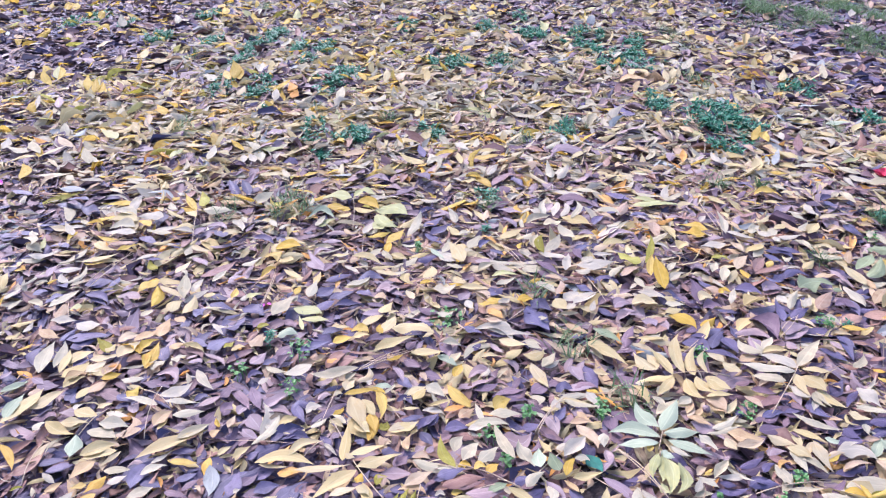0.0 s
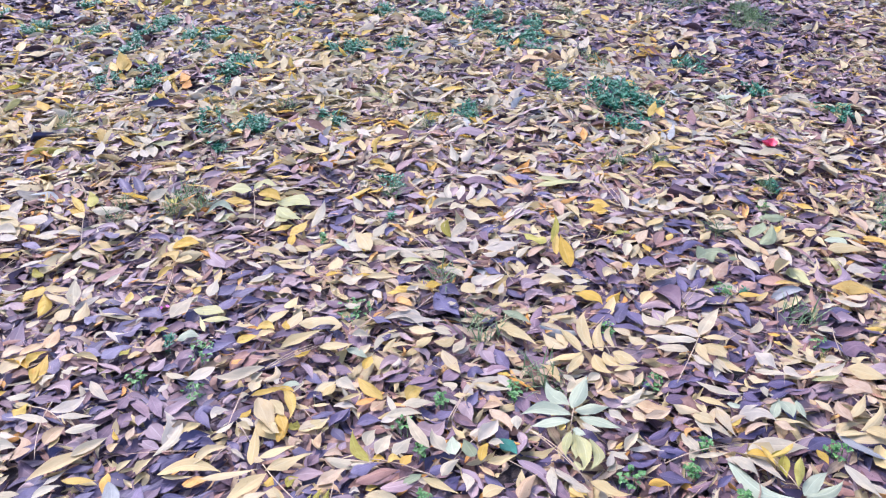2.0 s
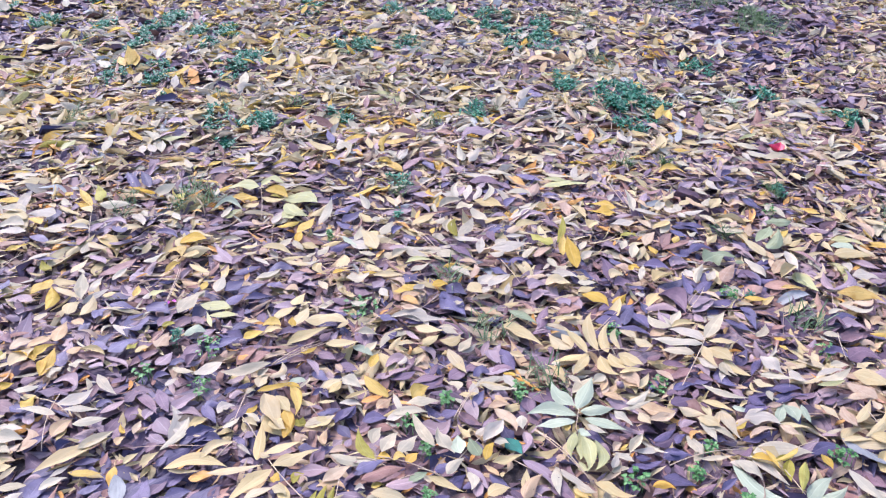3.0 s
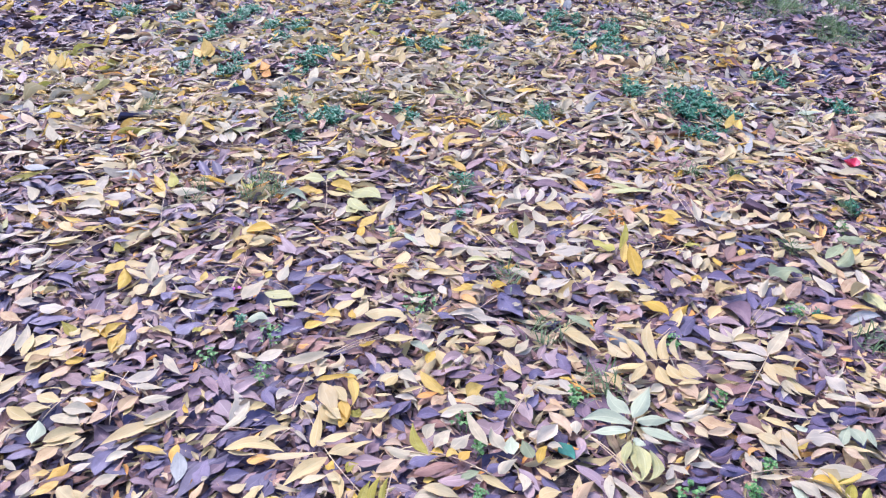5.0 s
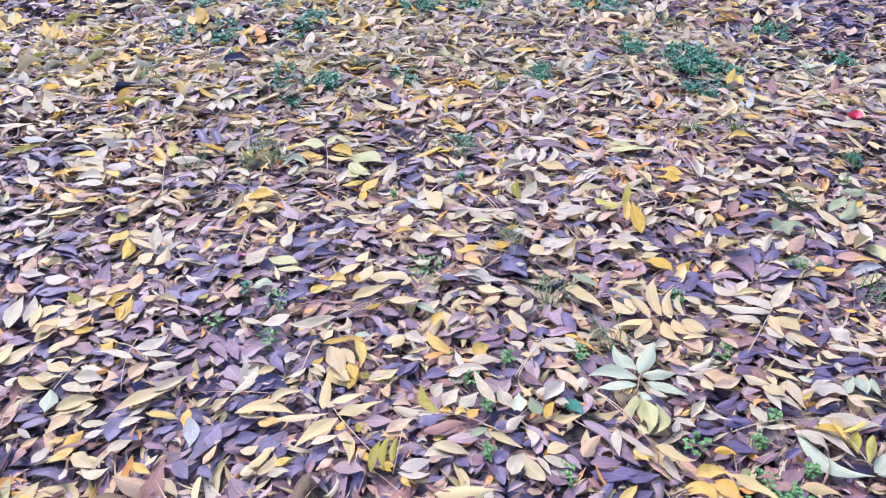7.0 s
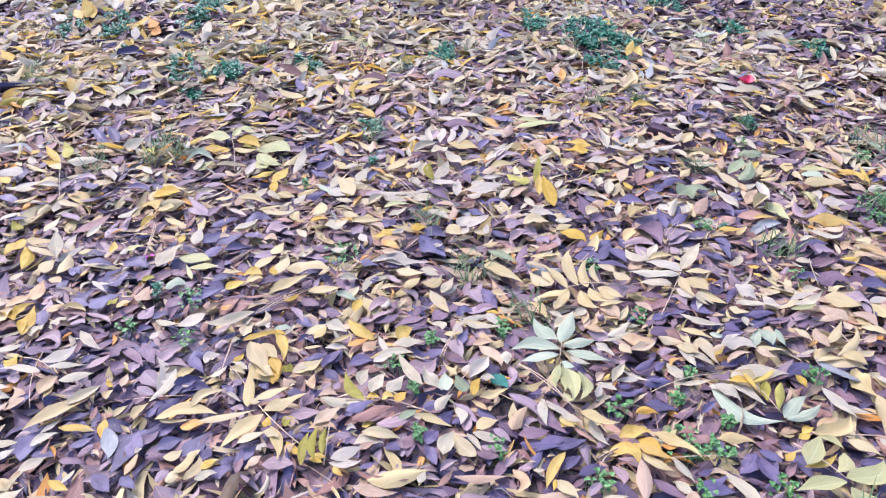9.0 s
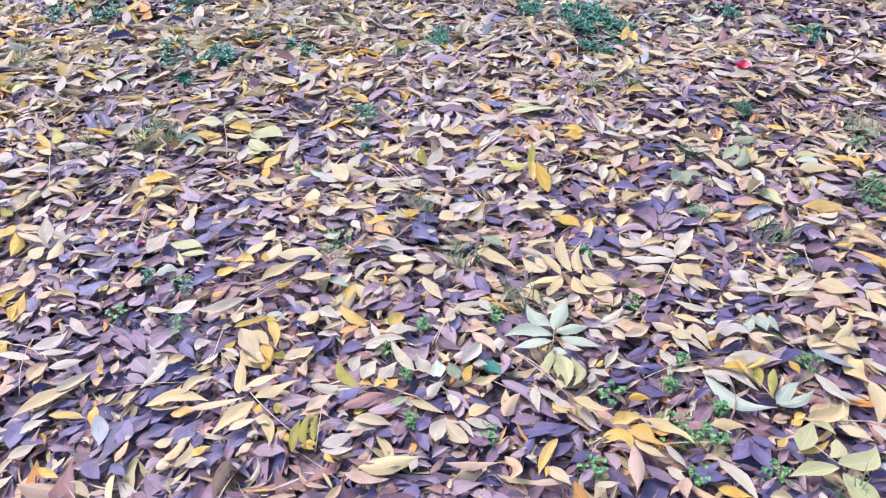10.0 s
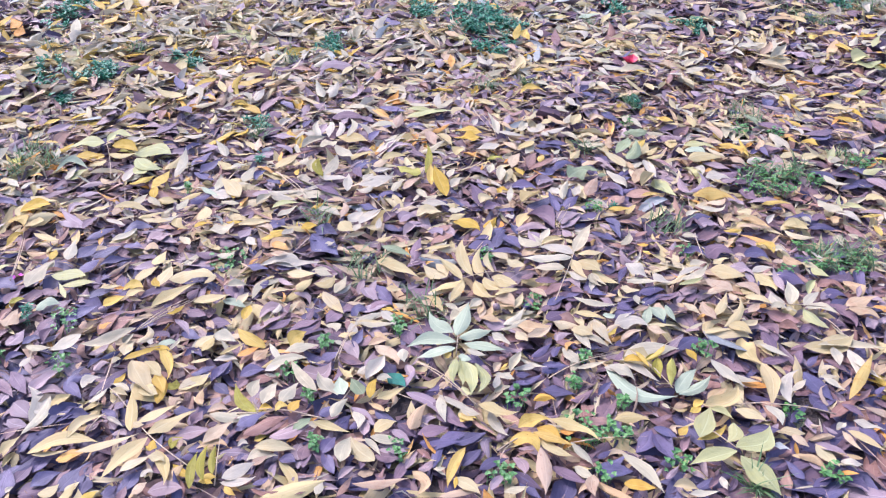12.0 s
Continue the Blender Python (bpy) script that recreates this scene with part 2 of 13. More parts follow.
def green_material(name, a, b, rough):
    mat, nd, ln, bsdf = nodes_of(name)
    rnd = nd.new("ShaderNodeNewGeometry").outputs["Random Per Island"]
    pos = nd.new("ShaderNodeNewGeometry").outputs["Position"]
    tone = ramp_node(nd, ln, rnd, [(0.0, a), (1.0, b)])
    tone = mix_node(nd, ln, ramp_node(nd, ln, noise_node(nd, ln, 180, 3, pos), [(0.45, 0.0), (0.7, 0.6)]), tone, tuple(0.5 * v for v in a))
    ln.new(tone, bsdf.inputs["Base Color"])
    bsdf.inputs["Roughness"].default_value = rough
    thin = nd.new("ShaderNodeBsdfTranslucent")
    ln.new(tone, thin.inputs["Color"])
    both = nd.new("ShaderNodeMixShader")
    both.inputs[0].default_value = 0.3
    ln.new(bsdf.outputs[0], both.inputs[1])
    ln.new(thin.outputs[0], both.inputs[2])
    ln.new(both.outputs[0], nd["Material Output"].inputs["Surface"])
    return mat


HERB = green_material("herb_green", (0.016, 0.108, 0.056), (0.06, 0.25, 0.132), 0.45)
CLOVER = green_material("clover_green", (0.05, 0.16, 0.04), (0.16, 0.33, 0.09), 0.5)
GRASS = green_material("grass_green", (0.05, 0.12, 0.035), (0.20, 0.27, 0.12), 0.5)


def spread(x, y, rx, ry, n):
    """n spots in a ragged oval."""
    a, r = RNG.uniform(0, 6.283, n), np.sqrt(RNG.uniform(0, 1, n)) * (1 + 0.35 * np.sin(3 * RNG.uniform(0, 6.283) + 5 * x))
    a = a + 0.3 * np.sin(2 * a)
    return x + rx * r * np.cos(a), y + ry * r * np.sin(a)


def small_leaves(px, py, pz, L, W, yaw, pitch, curl=0.6, along=4):
    n, g = len(px), RNG.normal
    P = leaf_grid(n, along, L, W, g(0, 0.05, n), g(-curl, 0.3, n), g(0.25, 0.15, n), 0.1, g(0, 0.3, n), 0.05, 0.0, 3)
    c, s = np.cos, np.sin
    Q = P.reshape(n, -1, 3)
    X, Y, Z = Q[..., 0], Q[..., 1].copy(), Q[..., 2].copy()
    p, w = np.asarray(pitch)[:, None], np.asarray(yaw)[:, None]
    Y, Z = Y * c(p) - Z * s(p), Y * s(p) + Z * c(p)
    X, Y = X * c(w) - Y * s(w), X * s(w) + Y * c(w)
    return np.stack([X + px[:, None], Y + py[:, None], Z + pz[:, None]], 2).reshape(P.shape)


def herb_patch(x, y, rx, ry):
    """A low mat of small pointed leaves on short branching stems."""
    PATCHES.append((x, y, rx, ry))
    rx, ry = 1.05 * rx, 1.05 * ry
    m = int(5 + 900 * rx * ry)
    kx, ky = spread(x, y, rx, ry, m)
    size = RNG.uniform(0.35, 1.0, m)
    n = int(12 + 9500 * rx * ry)
    pick = RNG.integers(0, m, n)
    cx = kx[pick] + RNG.normal(0, 0.03, n) * size[pick] * min(1, 12 * rx)
    cy = ky[pick] + RNG.normal(0, 0.034, n) * size[pick] * min(1, 12 * ry)
    edge = RNG.uniform(0.3, 1.0, n) * size[pick] + 0.2
    fine = 0.5 + 0.5 * min(max((y - 1.6) / 1.2, 0), 1)  # close by only seedlings grow
    top = bed(cx, cy) + 0.014 + fine * (0.006 + 0.022 * RNG.random(n)) * edge
    yaw = RNG.uniform(0, 6.283, n)
    k = 4
    P = small_leaves(np.repeat(cx, k), np.repeat(cy, k), np.repeat(top, k) + RNG.uniform(-0.008, 0.008, n * k), fine * RNG.uniform(0.014, 0.028, n * k),
                     fine * RNG.uniform(0.007, 0.012, n * k), (yaw[:, None] + np.arange(k) * 1.57 + RNG.normal(0, 0.3, (n, k))).ravel(),
                     RNG.uniform(0.0, 0.9, n * k))
    stem = small_leaves(cx, cy, bed(cx, cy) - 0.004, top - bed(cx, cy) + 0.006, np.full(n, 0.0016), yaw, np.full(n, 1.45), 0.1)
    me = grid_mesh("weed_patch", np.concatenate([P, stem]), HERB)
    tagged(new("weed_patch", me), "low mat of bluish-green weeds among the leaves", "weed", "patches of low weeds", "stuff")


def clover_patch(x, y, rx, ry):
    """Three round leaflets on each thin stalk."""
    rx, ry = max(rx, 0.018), max(ry, 0.018)
    PATCHES.append((x, y, rx, ry))
    n = int(14 + 13000 * rx * ry)
    cx, cy = spread(x, y, rx, ry, n)
    base = bed(cx, cy)
    top = base + RNG.uniform(0.016, 0.036, n)
    yaw = RNG.uniform(0, 6.283, n)
    L = np.repeat(RNG.uniform(0.0045, 0.008, n), 3)
    P = small_leaves(np.repeat(cx, 3), np.repeat(cy, 3), np.repeat(top, 3), L, L * 1.0, (yaw[:, None] + np.arange(3) * 2.094).ravel(),
                     RNG.normal(0.15, 0.25, n * 3), 0.3)
    stem = small_leaves(cx, cy, base - 0.004, top - base + 0.004, np.full(n, 0.0014), yaw, np.full(n, 1.5), 0.05)
    me = grid_mesh("clover_patch", np.concatenate([P, stem]), CLOVER)
    tagged(new("clover_patch", me), "small bright green clover growing through the leaves", "clover", "clover patches", "stuff")


def grass_tuft(x, y, rx, ry):
    """Thin blades fanning out of the litter."""
    rx, ry = max(rx, 0.02), max(ry, 0.02)
    PATCHES.append((x, y, *((0.8 * rx, 0.8 * ry) if rx < 0.11 else (0.4 * rx, 0.4 * ry))))
    n = int(40 + (9000 if rx < 0.11 else 11000) * rx * ry)
    cx, cy = spread(x, y, rx, ry, n)
    P = small_leaves(cx, cy, bed(cx, cy) + 0.01, RNG.uniform(0.03, 0.075, n) * (1.0 if rx < 0.11 else 1.35), RNG.uniform(0.0018, 0.0035, n), RNG.uniform(0, 6.283, n),
                     RNG.uniform(0.25, 1.15, n), 0.9, 6)
    me = grid_mesh("grass_tuft", P, GRASS)
    tagged(new("grass_tuft", me), "thin grey-green grass tuft poking through leaves", "grass", "grass tufts", "stuff")


herb_patch(-2.339, 4.953, 0.085, 0.194)
herb_patch(-2.027, 4.863, 0.035, 0.127)
herb_patch(-1.740, 4.530, 0.092, 0.130)
herb_patch(-1.092, 3.520, 0.054, 0.094)
herb_patch(-1.379, 4.438, 0.058, 0.145)
herb_patch(-1.043, 4.561, 0.074, 0.179)
herb_patch(-1.097, 4.191, 0.078, 0.207)
herb_patch(-0.851, 4.246, 0.061, 0.120)
herb_patch(-0.703, 4.264, 0.078, 0.157)
herb_patch(-0.772, 3.966, 0.036, 0.090)
herb_patch(-0.543, 3.689, 0.083, 0.131)
herb_patch(-0.911, 3.488, 0.059, 0.113)
herb_patch(-0.576, 3.443, 0.048, 0.070)
herb_patch(-0.290, 4.722, 0.049, 0.117)
herb_patch(-0.811, 3.188, 0.025, 0.061)
herb_patch(-0.555, 2.901, 0.034, 0.067)
herb_patch(-0.395, 2.843, 0.067, 0.070)
herb_patch(-0.492, 2.664, 0.047, 0.043)
herb_patch(-0.127, 2.927, 0.020, 0.044)
herb_patch(-0.063, 2.902, 0.038, 0.079)
herb_patch(0.008, 3.885, 0.086, 0.103)
herb_patch(0.198, 4.655, 0.051, 0.135)
herb_patch(0.429, 4.949, 0.053, 0.114)
herb_patch(0.444, 4.425, 0.106, 0.188)
herb_patch(0.252, 3.857, 0.058, 0.087)
herb_patch(0.763, 4.266, 0.110, 0.206)
herb_patch(0.936, 3.917, 0.086, 0.167)
herb_patch(0.752, 3.827, 0.043, 0.112)
herb_patch(0.995, 4.298, 0.061, 0.103)
herb_patch(0.884, 3.223, 0.057, 0.124)
herb_patch(1.097, 3.059, 0.108, 0.121)
herb_patch(1.147, 2.994, 0.095, 0.111)
herb_patch(1.028, 2.814, 0.075, 0.139)
herb_patch(1.561, 3.368, 0.057, 0.083)
herb_patch(1.697, 2.989, 0.043, 0.070)
herb_patch(0.459, 2.927, 0.050, 0.082)
herb_patch(-0.094, 3.882, 0.047, 0.069)
herb_patch(-0.366, 2.843, 0.045, 0.055)
herb_patch(-1.590, 5.088, 0.070, 0.142)
grass_tuft(2.007, 5.149, 0.171, 0.240)
grass_tuft(2.251, 4.940, 0.157, 0.240)
grass_tuft(2.311, 4.376, 0.128, 0.240)
grass_tuft(2.533, 5.210, 0.144, 0.213)
grass_tuft(2.024, 4.660, 0.092, 0.153)
grass_tuft(1.131, 3.659, 0.068, 0.126)
grass_tuft(1.161, 3.525, 0.057, 0.116)
grass_tuft(0.894, 2.390, 0.036, 0.040)
grass_tuft(1.287, 2.096, 0.027, 0.037)
grass_tuft(1.500, 2.856, 0.026, 0.059)
grass_tuft(0.476, 2.975, 0.050, 0.097)
grass_tuft(0.272, 2.879, 0.050, 0.088)
grass_tuft(-0.488, 2.185, 0.039, 0.040)
grass_tuft(-0.723, 2.153, 0.028, 0.051)
grass_tuft(0.105, 2.218, 0.027, 0.033)
grass_tuft(-1.109, 2.940, 0.051, 0.086)
grass_tuft(1.238, 4.487, 0.069, 0.135)
grass_tuft(-0.585, 3.122, 0.024, 0.048)
grass_tuft(-0.266, 3.028, 0.042, 0.050)
grass_tuft(-1.279, 5.365, 0.077, 0.179)
grass_tuft(2.228, 4.071, 0.067, 0.150)
grass_tuft(1.232, 4.213, 0.044, 0.112)
grass_tuft(-1.394, 4.155, 0.037, 0.069)
grass_tuft(1.020, 2.341, 0.021, 0.028)
grass_tuft(-0.538, 2.252, 0.064, 0.064)
herb_patch(0.102, 2.279, 0.060, 0.030)
herb_patch(0.093, 2.057, 0.017, 0.021)
herb_patch(1.297, 2.106, 0.034, 0.041)
clover_patch(1.224, 1.985, 0.024, 0.025)
grass_tuft(-0.565, 2.154, 0.032, 0.028)
clover_patch(-0.110, 1.947, 0.013, 0.026)
grass_tuft(1.030, 1.873, 0.019, 0.024)
clover_patch(-0.368, 1.428, 0.024, 0.027)
herb_patch(-0.442, 1.471, 0.013, 0.026)
clover_patch(-0.489, 1.354, 0.019, 0.018)
clover_patch(-0.025, 1.566, 0.037, 0.039)
grass_tuft(0.204, 1.685, 0.038, 0.047)
grass_tuft(0.262, 1.460, 0.042, 0.048)
grass_tuft(0.367, 1.260, 0.047, 0.045)
clover_patch(0.299, 1.212, 0.017, 0.033)
clover_patch(0.147, 1.211, 0.018, 0.013)
clover_patch(0.096, 1.067, 0.022, 0.020)
clover_patch(0.065, 1.142, 0.017, 0.022)
clover_patch(0.894, 1.541, 0.021, 0.033)
herb_patch(0.949, 1.527, 0.017, 0.016)
clover_patch(0.589, 1.196, 0.011, 0.016)
clover_patch(0.623, 1.016, 0.008, 0.010)
clover_patch(-0.363, 1.290, 0.007, 0.010)
clover_patch(0.554, 1.394, 0.010, 0.021)
clover_patch(0.462, 0.957, 0.032, 0.025)
clover_patch(0.554, 0.857, 0.043, 0.028)
clover_patch(0.601, 0.832, 0.032, 0.025)
clover_patch(0.578, 0.961, 0.010, 0.012)
clover_patch(0.644, 0.892, 0.021, 0.012)
clover_patch(0.379, 0.805, 0.033, 0.012)
clover_patch(0.671, 0.737, 0.021, 0.018)
grass_tuft(0.767, 0.660, 0.022, 0.013)
grass_tuft(1.397, 1.185, 0.066, 0.047)
clover_patch(1.298, 1.181, 0.044, 0.027)
clover_patch(1.432, 1.548, 0.073, 0.065)
grass_tuft(1.524, 1.562, 0.039, 0.039)
clover_patch(1.546, 1.504, 0.035, 0.032)
clover_patch(1.744, 1.561, 0.065, 0.031)
clover_patch(1.518, 1.813, 0.047, 0.029)
clover_patch(1.603, 1.764, 0.038, 0.035)
clover_patch(0.861, 0.973, 0.032, 0.015)
grass_tuft(1.032, 1.404, 0.035, 0.036)
grass_tuft(1.594, 1.909, 0.046, 0.066)
clover_patch(0.900, 0.642, 0.020, 0.011)
clover_patch(0.086, 0.943, 0.010, 0.014)
clover_patch(0.214, 0.893, 0.010, 0.009)
clover_patch(0.535, 0.759, 0.021, 0.011)
clover_patch(0.923, 0.775, 0.012, 0.011)
grass_tuft(1.422, 1.185, 0.068, 0.042)
grass_tuft(1.328, 1.198, 0.042, 0.028)
clover_patch(1.378, 1.161, 0.068, 0.032)
clover_patch(1.416, 1.538, 0.094, 0.054)
grass_tuft(1.422, 1.560, 0.063, 0.033)
grass_tuft(1.700, 1.555, 0.050, 0.042)
clover_patch(1.013, 1.293, 0.020, 0.014)
grass_tuft(1.999, 5.128, 0.160, 0.240)
grass_tuft(2.192, 4.919, 0.160, 0.240)
grass_tuft(2.596, 5.187, 0.180, 0.260)
grass_tuft(2.628, 4.876, 0.140, 0.200)
grass_tuft(2.164, 4.229, 0.100, 0.140)
grass_tuft(2.317, 4.230, 0.120, 0.140)
grass_tuft(1.829, 4.884, 0.100, 0.160)
grass_tuft(2.375, 2.705, 0.080, 0.080)
grass_tuft(2.430, 2.610, 0.060, 0.060)
herb_patch(1.885, 2.670, 0.060, 0.060)
grass_tuft(2.800, 2.800, 0.180, 0.110)
herb_patch(2.690, 2.850, 0.110, 0.070)
clover_patch(1.325, 1.255, 0.030, 0.025)
clover_patch(1.206, 1.174, 0.040, 0.018)

# dry stalks
mat, nd, ln, bsdf = nodes_of("dry_stalk")
rnd = nd.new("ShaderNodeNewGeometry").outputs["Random Per Island"]
tone = ramp_node(nd, ln, rnd, [(0.0, (0.3, 0.17, 0.11)), (0.5, (0.4, 0.29, 0.18)), (1.0, (0.16, 0.09, 0.07))])
pos = nd.new("ShaderNodeNewGeometry").outputs["Position"]
ln.new(mix_node(nd, ln, ramp_node(nd, ln, noise_node(nd, ln, 120, 3, pos), [(0.4, 0.0), (0.7, 0.5)]), tone, (0.14, 0.08, 0.06)), bsdf.inputs["Base Color"])
bsdf.inputs["Roughness"].default_value = 0.55
STALK = mat

WORDS = {"plum": "plum-brown", "slate": "dark slate-purple", "brown": "russet brown", "mauve": "greyish mauve", "tan": "tan",
         "cream": "pale cream-yellow", "ivory": "ivory-white", "yellow": "clear yellow", "gold": "ochre-gold", "orange": "orange-brown",
         "lime": "pale yellow-green", "steel": "silvery grey", "olive": "olive-yellow", "sage": "silvery sage-green", "moss": "dull grey-green", "green": "dark green"}

LAIN = []  # middle, turn, length and width of each leaf on top

# ---- leaves lying on top, one by one ----
PICK = random.Random(5)
FRIEND = random.Random(8)
LABEL = {k: "single %s leaflet lying on the leaf litter" % v for k, v in WORDS.items()}


def leaf_pose(x, y, yaw, pitch, lift, L, ratio):
    a, half = radians(yaw), 0.5 * L * math.cos(radians(pitch))
    LAIN.append((x - half * math.sin(a), y + half * math.cos(a), a, half, 0.5 * L * ratio))
    lift += 0.020 * min(max((y - 1.5) / 2, 0), 1)
    return pose(x, y, float(swell(x, y)) + lift, pitch, PICK.gauss(0, 6), yaw)


NEAR = 1.581  # leaves within this reach are things of their own
REST = {}  # the many further or half-covered leaves, by tone


def leaf_grid_one(L, ratio, bend):
    r = PICK.gauss
    if not bend:
        ratio = 1.08 * min(ratio, 0.3 + 0.4 * (ratio - 0.3))
    return leaf_grid(1, 11, L, L * ratio, bend if abs(bend) > 0.03 else r(0, 0.3), r(0.03, 0.24), r(0.05, 0.12) * PICK.choice((1, 1, 1, 3)), r(0, 0.14), r(0, 0.22), abs(r(0, 0.13)), PICK.uniform(0, 6.28), 5)


def settle(tone, P, m):
    """Adds a leaf to the joined ones."""
    R, t = np.array(m.to_3x3()), np.array(m.translation)
    REST.setdefault(tone, []).append(P @ R.T + t)


def mate(tone, x, y, L, yaw):
    """A leaflet of the same spray that lies half under its neighbour."""
    turn, a = FRIEND.choice((-1, 1)) * FRIEND.uniform(18, 55), radians(yaw)
    along, L = FRIEND.uniform(-0.25, 0.3) * L, min(L, 0.115) * FRIEND.uniform(0.7, 1.0)
    x, y = x - along * math.sin(a), y + along * math.cos(a)
    P = leaf_grid(1, 11, L, L * FRIEND.uniform(0.24, 0.34), FRIEND.gauss(0, 0.6), FRIEND.gauss(0.03, 0.24), FRIEND.gauss(0.05, 0.15), FRIEND.gauss(0, 0.14), FRIEND.gauss(0, 0.2), 0.08, FRIEND.uniform(0, 6.28), 5)
    lift = 0.047 + 0.020 * min(max((y - 1.5) / 2, 0), 1) + FRIEND.uniform(0, 0.004)
    settle(tone, P, pose(x, y, float(swell(x, y)) + lift, FRIEND.gauss(0, 3), FRIEND.gauss(0, 6), yaw + turn))


MATES = {"cream": ("cream", "cream", "ivory", "tan"), "ivory": ("ivory", "cream", "ivory"), "tan": ("tan", "cream", "tan")}


def loose_leaf(tone, x, y, L, yaw, pitch, ratio, bend):
    if tone in MATES and y < 2.6 and FRIEND.random() < 0.6:
        mate(FRIEND.choice(MATES[tone]), x, y, L, yaw)
    dark = tone in ("plum", "slate", "mauve", "brown")
    if y > 1.7 and pitch < 4:
        ratio = min(ratio, 0.36)
    P = leaf_grid_one(L, ratio, bend)
    m = leaf_pose(x, y, yaw, pitch, (0.046 if dark else 0.053) + PICK.uniform(0, 0.005), L, ratio)
    if math.hypot(x - 0.3, 1.3 * y) > NEAR:
        return settle(tone, P, m)
    ob = new("fallen_leaf", grid_mesh("fallen_leaf", P, SINGLE[tone]))
    ob.matrix_world = m
    return tagged(ob, LABEL[tone], "leaf", "single leaflets on the litter")


def under_leaf(tone, x, y, L, yaw, pitch, ratio, bend):
    """A leaf half covered by those above."""
    settle(tone, leaf_grid_one(L, ratio, bend), leaf_pose(x, y, yaw, pitch, 0.043 + PICK.uniform(0, 0.006), L, ratio))


def tube(points, r0, r1, sides=5):
    bm = bmesh.new()
    rings = []
    for k, p in enumerate(points):
        d = (Vector(points[min(k + 1, len(points) - 1)]) - Vector(points[max(k - 1, 0)])).normalized()
        a = d.cross(Vector((0, 0, 1))).normalized()
        b = a.cross(d)
        r = r0 + (r1 - r0) * k / (len(points) - 1)
        rings.append([bm.verts.new(Vector(p) + r * (math.cos(6.2832 * i / sides) * a + math.sin(6.2832 * i / sides) * b)) for i in range(sides)])
    for u, v in zip(rings, rings[1:]):
        for i in range(sides):
            bm.faces.new((u[i], u[(i + 1) % sides], v[(i + 1) % sides], v[i])).smooth = True
    bm.faces.new(rings[0][::-1])
    bm.faces.new(rings[-1])
    me = bpy.data.meshes.new("stalk")
    bm.to_mesh(me)
    bm.free()
    me.materials.append(STALK)
    return me


def bowed(x0, y0, x1, y1, low, high):
    """A gently bowed line over the ground, from the origin at its start."""
    z0 = float(swell(x0, y0))
    side = PICK.uniform(-0.09, 0.09)
    pts = []
    for k in range(8):
        s = k / 7
        b = side * 4 * s * (1 - s) * 0.5
        x, y = x0 + (x1 - x0) * s - (y1 - y0) * b, y0 + (y1 - y0) * s + (x1 - x0) * b
        pts.append((x - x0, y - y0, float(swell(x, y)) + low + (high - low) * s + 0.006 * math.sin(3.14 * s) - z0))
    return z0, pts


def compound_leaf(label, x0, y0, x1, y1):
    sprig = new("compound_leaf")
    z0, pts = bowed(x0, y0, x1, y1, 0.053, 0.064)
    sprig.location = (x0, y0, z0)
    sprig.empty_display_size = 0.02
    stalk = new("stalk", tube(pts, 0.0013, 0.0008))
    stalk.parent = sprig
    return tagged(sprig, label, "leaf", "compound leaves on the litter")


def leaflet(sprig, tone, x, y, L, yaw, pitch, ratio, bend):
    ob = new("leaflet", grid_mesh("leaflet", leaf_grid_one(L, ratio, bend), SINGLE[tone]))
    ob.parent = sprig
    ob.matrix_basis = Matrix.Translation(-Vector(sprig.location)) @ leaf_pose(x, y, yaw, pitch, 0.061 + PICK.uniform(0, 0.005), L, ratio)
    return ob


def dry_stalk(x0, y0, x1, y1):
    z0, pts = bowed(x0, y0, x1, y1, 0.054, 0.06)
    ob = new("dry_stalk", tube(pts, 0.0012, 0.0007))
    ob.location = (x0, y0, z0)
    return tagged(ob, "bare dry leaf stalk lying across fallen leaves", "leaf stalk", "bare leaf stalks")


under_leaf("mauve", -1.163, 1.788, 0.051, -76, 2, 0.55, 0.00)
under_leaf("mauve", -1.113, 1.800, 0.052, -60, 3, 0.55, 0.00)
under_leaf("slate", -0.979, 1.681, 0.078, -63, 3, 0.48, 0.00)
under_leaf("slate", -1.001, 1.737, 0.080, -77, 2, 0.55, 0.00)
under_leaf("slate", -0.976, 1.694, 0.091, -126, -1, 0.22, 0.00)
under_leaf("mauve", -0.884, 1.690, 0.068, -104, 1, 0.32, 0.00)
under_leaf("mauve", -0.908, 1.653, 0.032, -41, 4, 0.55, 0.00)
under_leaf("mauve", -0.938, 1.618, 0.058, -86, 3, 0.35, 0.00)
under_leaf("mauve", -0.824, 1.567, 0.045, -24, 2, 0.47, 0.00)
under_leaf("slate", -0.618, 1.453, 0.064, -30, 0, 0.52, 0.00)
under_leaf("brown", -0.647, 1.437, 0.081, -125, 2, 0.27, 0.00)
under_leaf("mauve", -0.620, 1.392, 0.033, -54, 2, 0.55, 0.00)
under_leaf("mauve", -0.577, 1.380, 0.044, -78, 1, 0.41, 0.00)
under_leaf("mauve", -0.673, 1.396, 0.090, 2, -0, 0.28, 0.00)
under_leaf("brown", -1.013, 1.539, 0.085, 11, 2, 0.20, 0.00)
under_leaf("plum", -1.016, 1.563, 0.052, -107, 2, 0.37, 0.00)
under_leaf("ivory", -1.078, 1.543, 0.047, -8, 3, 0.39, 0.00)
under_leaf("cream", -1.118, 1.567, 0.046, -77, 1, 0.55, 0.00)
under_leaf("cream", -1.110, 1.516, 0.031, -55, 2, 0.55, 0.00)
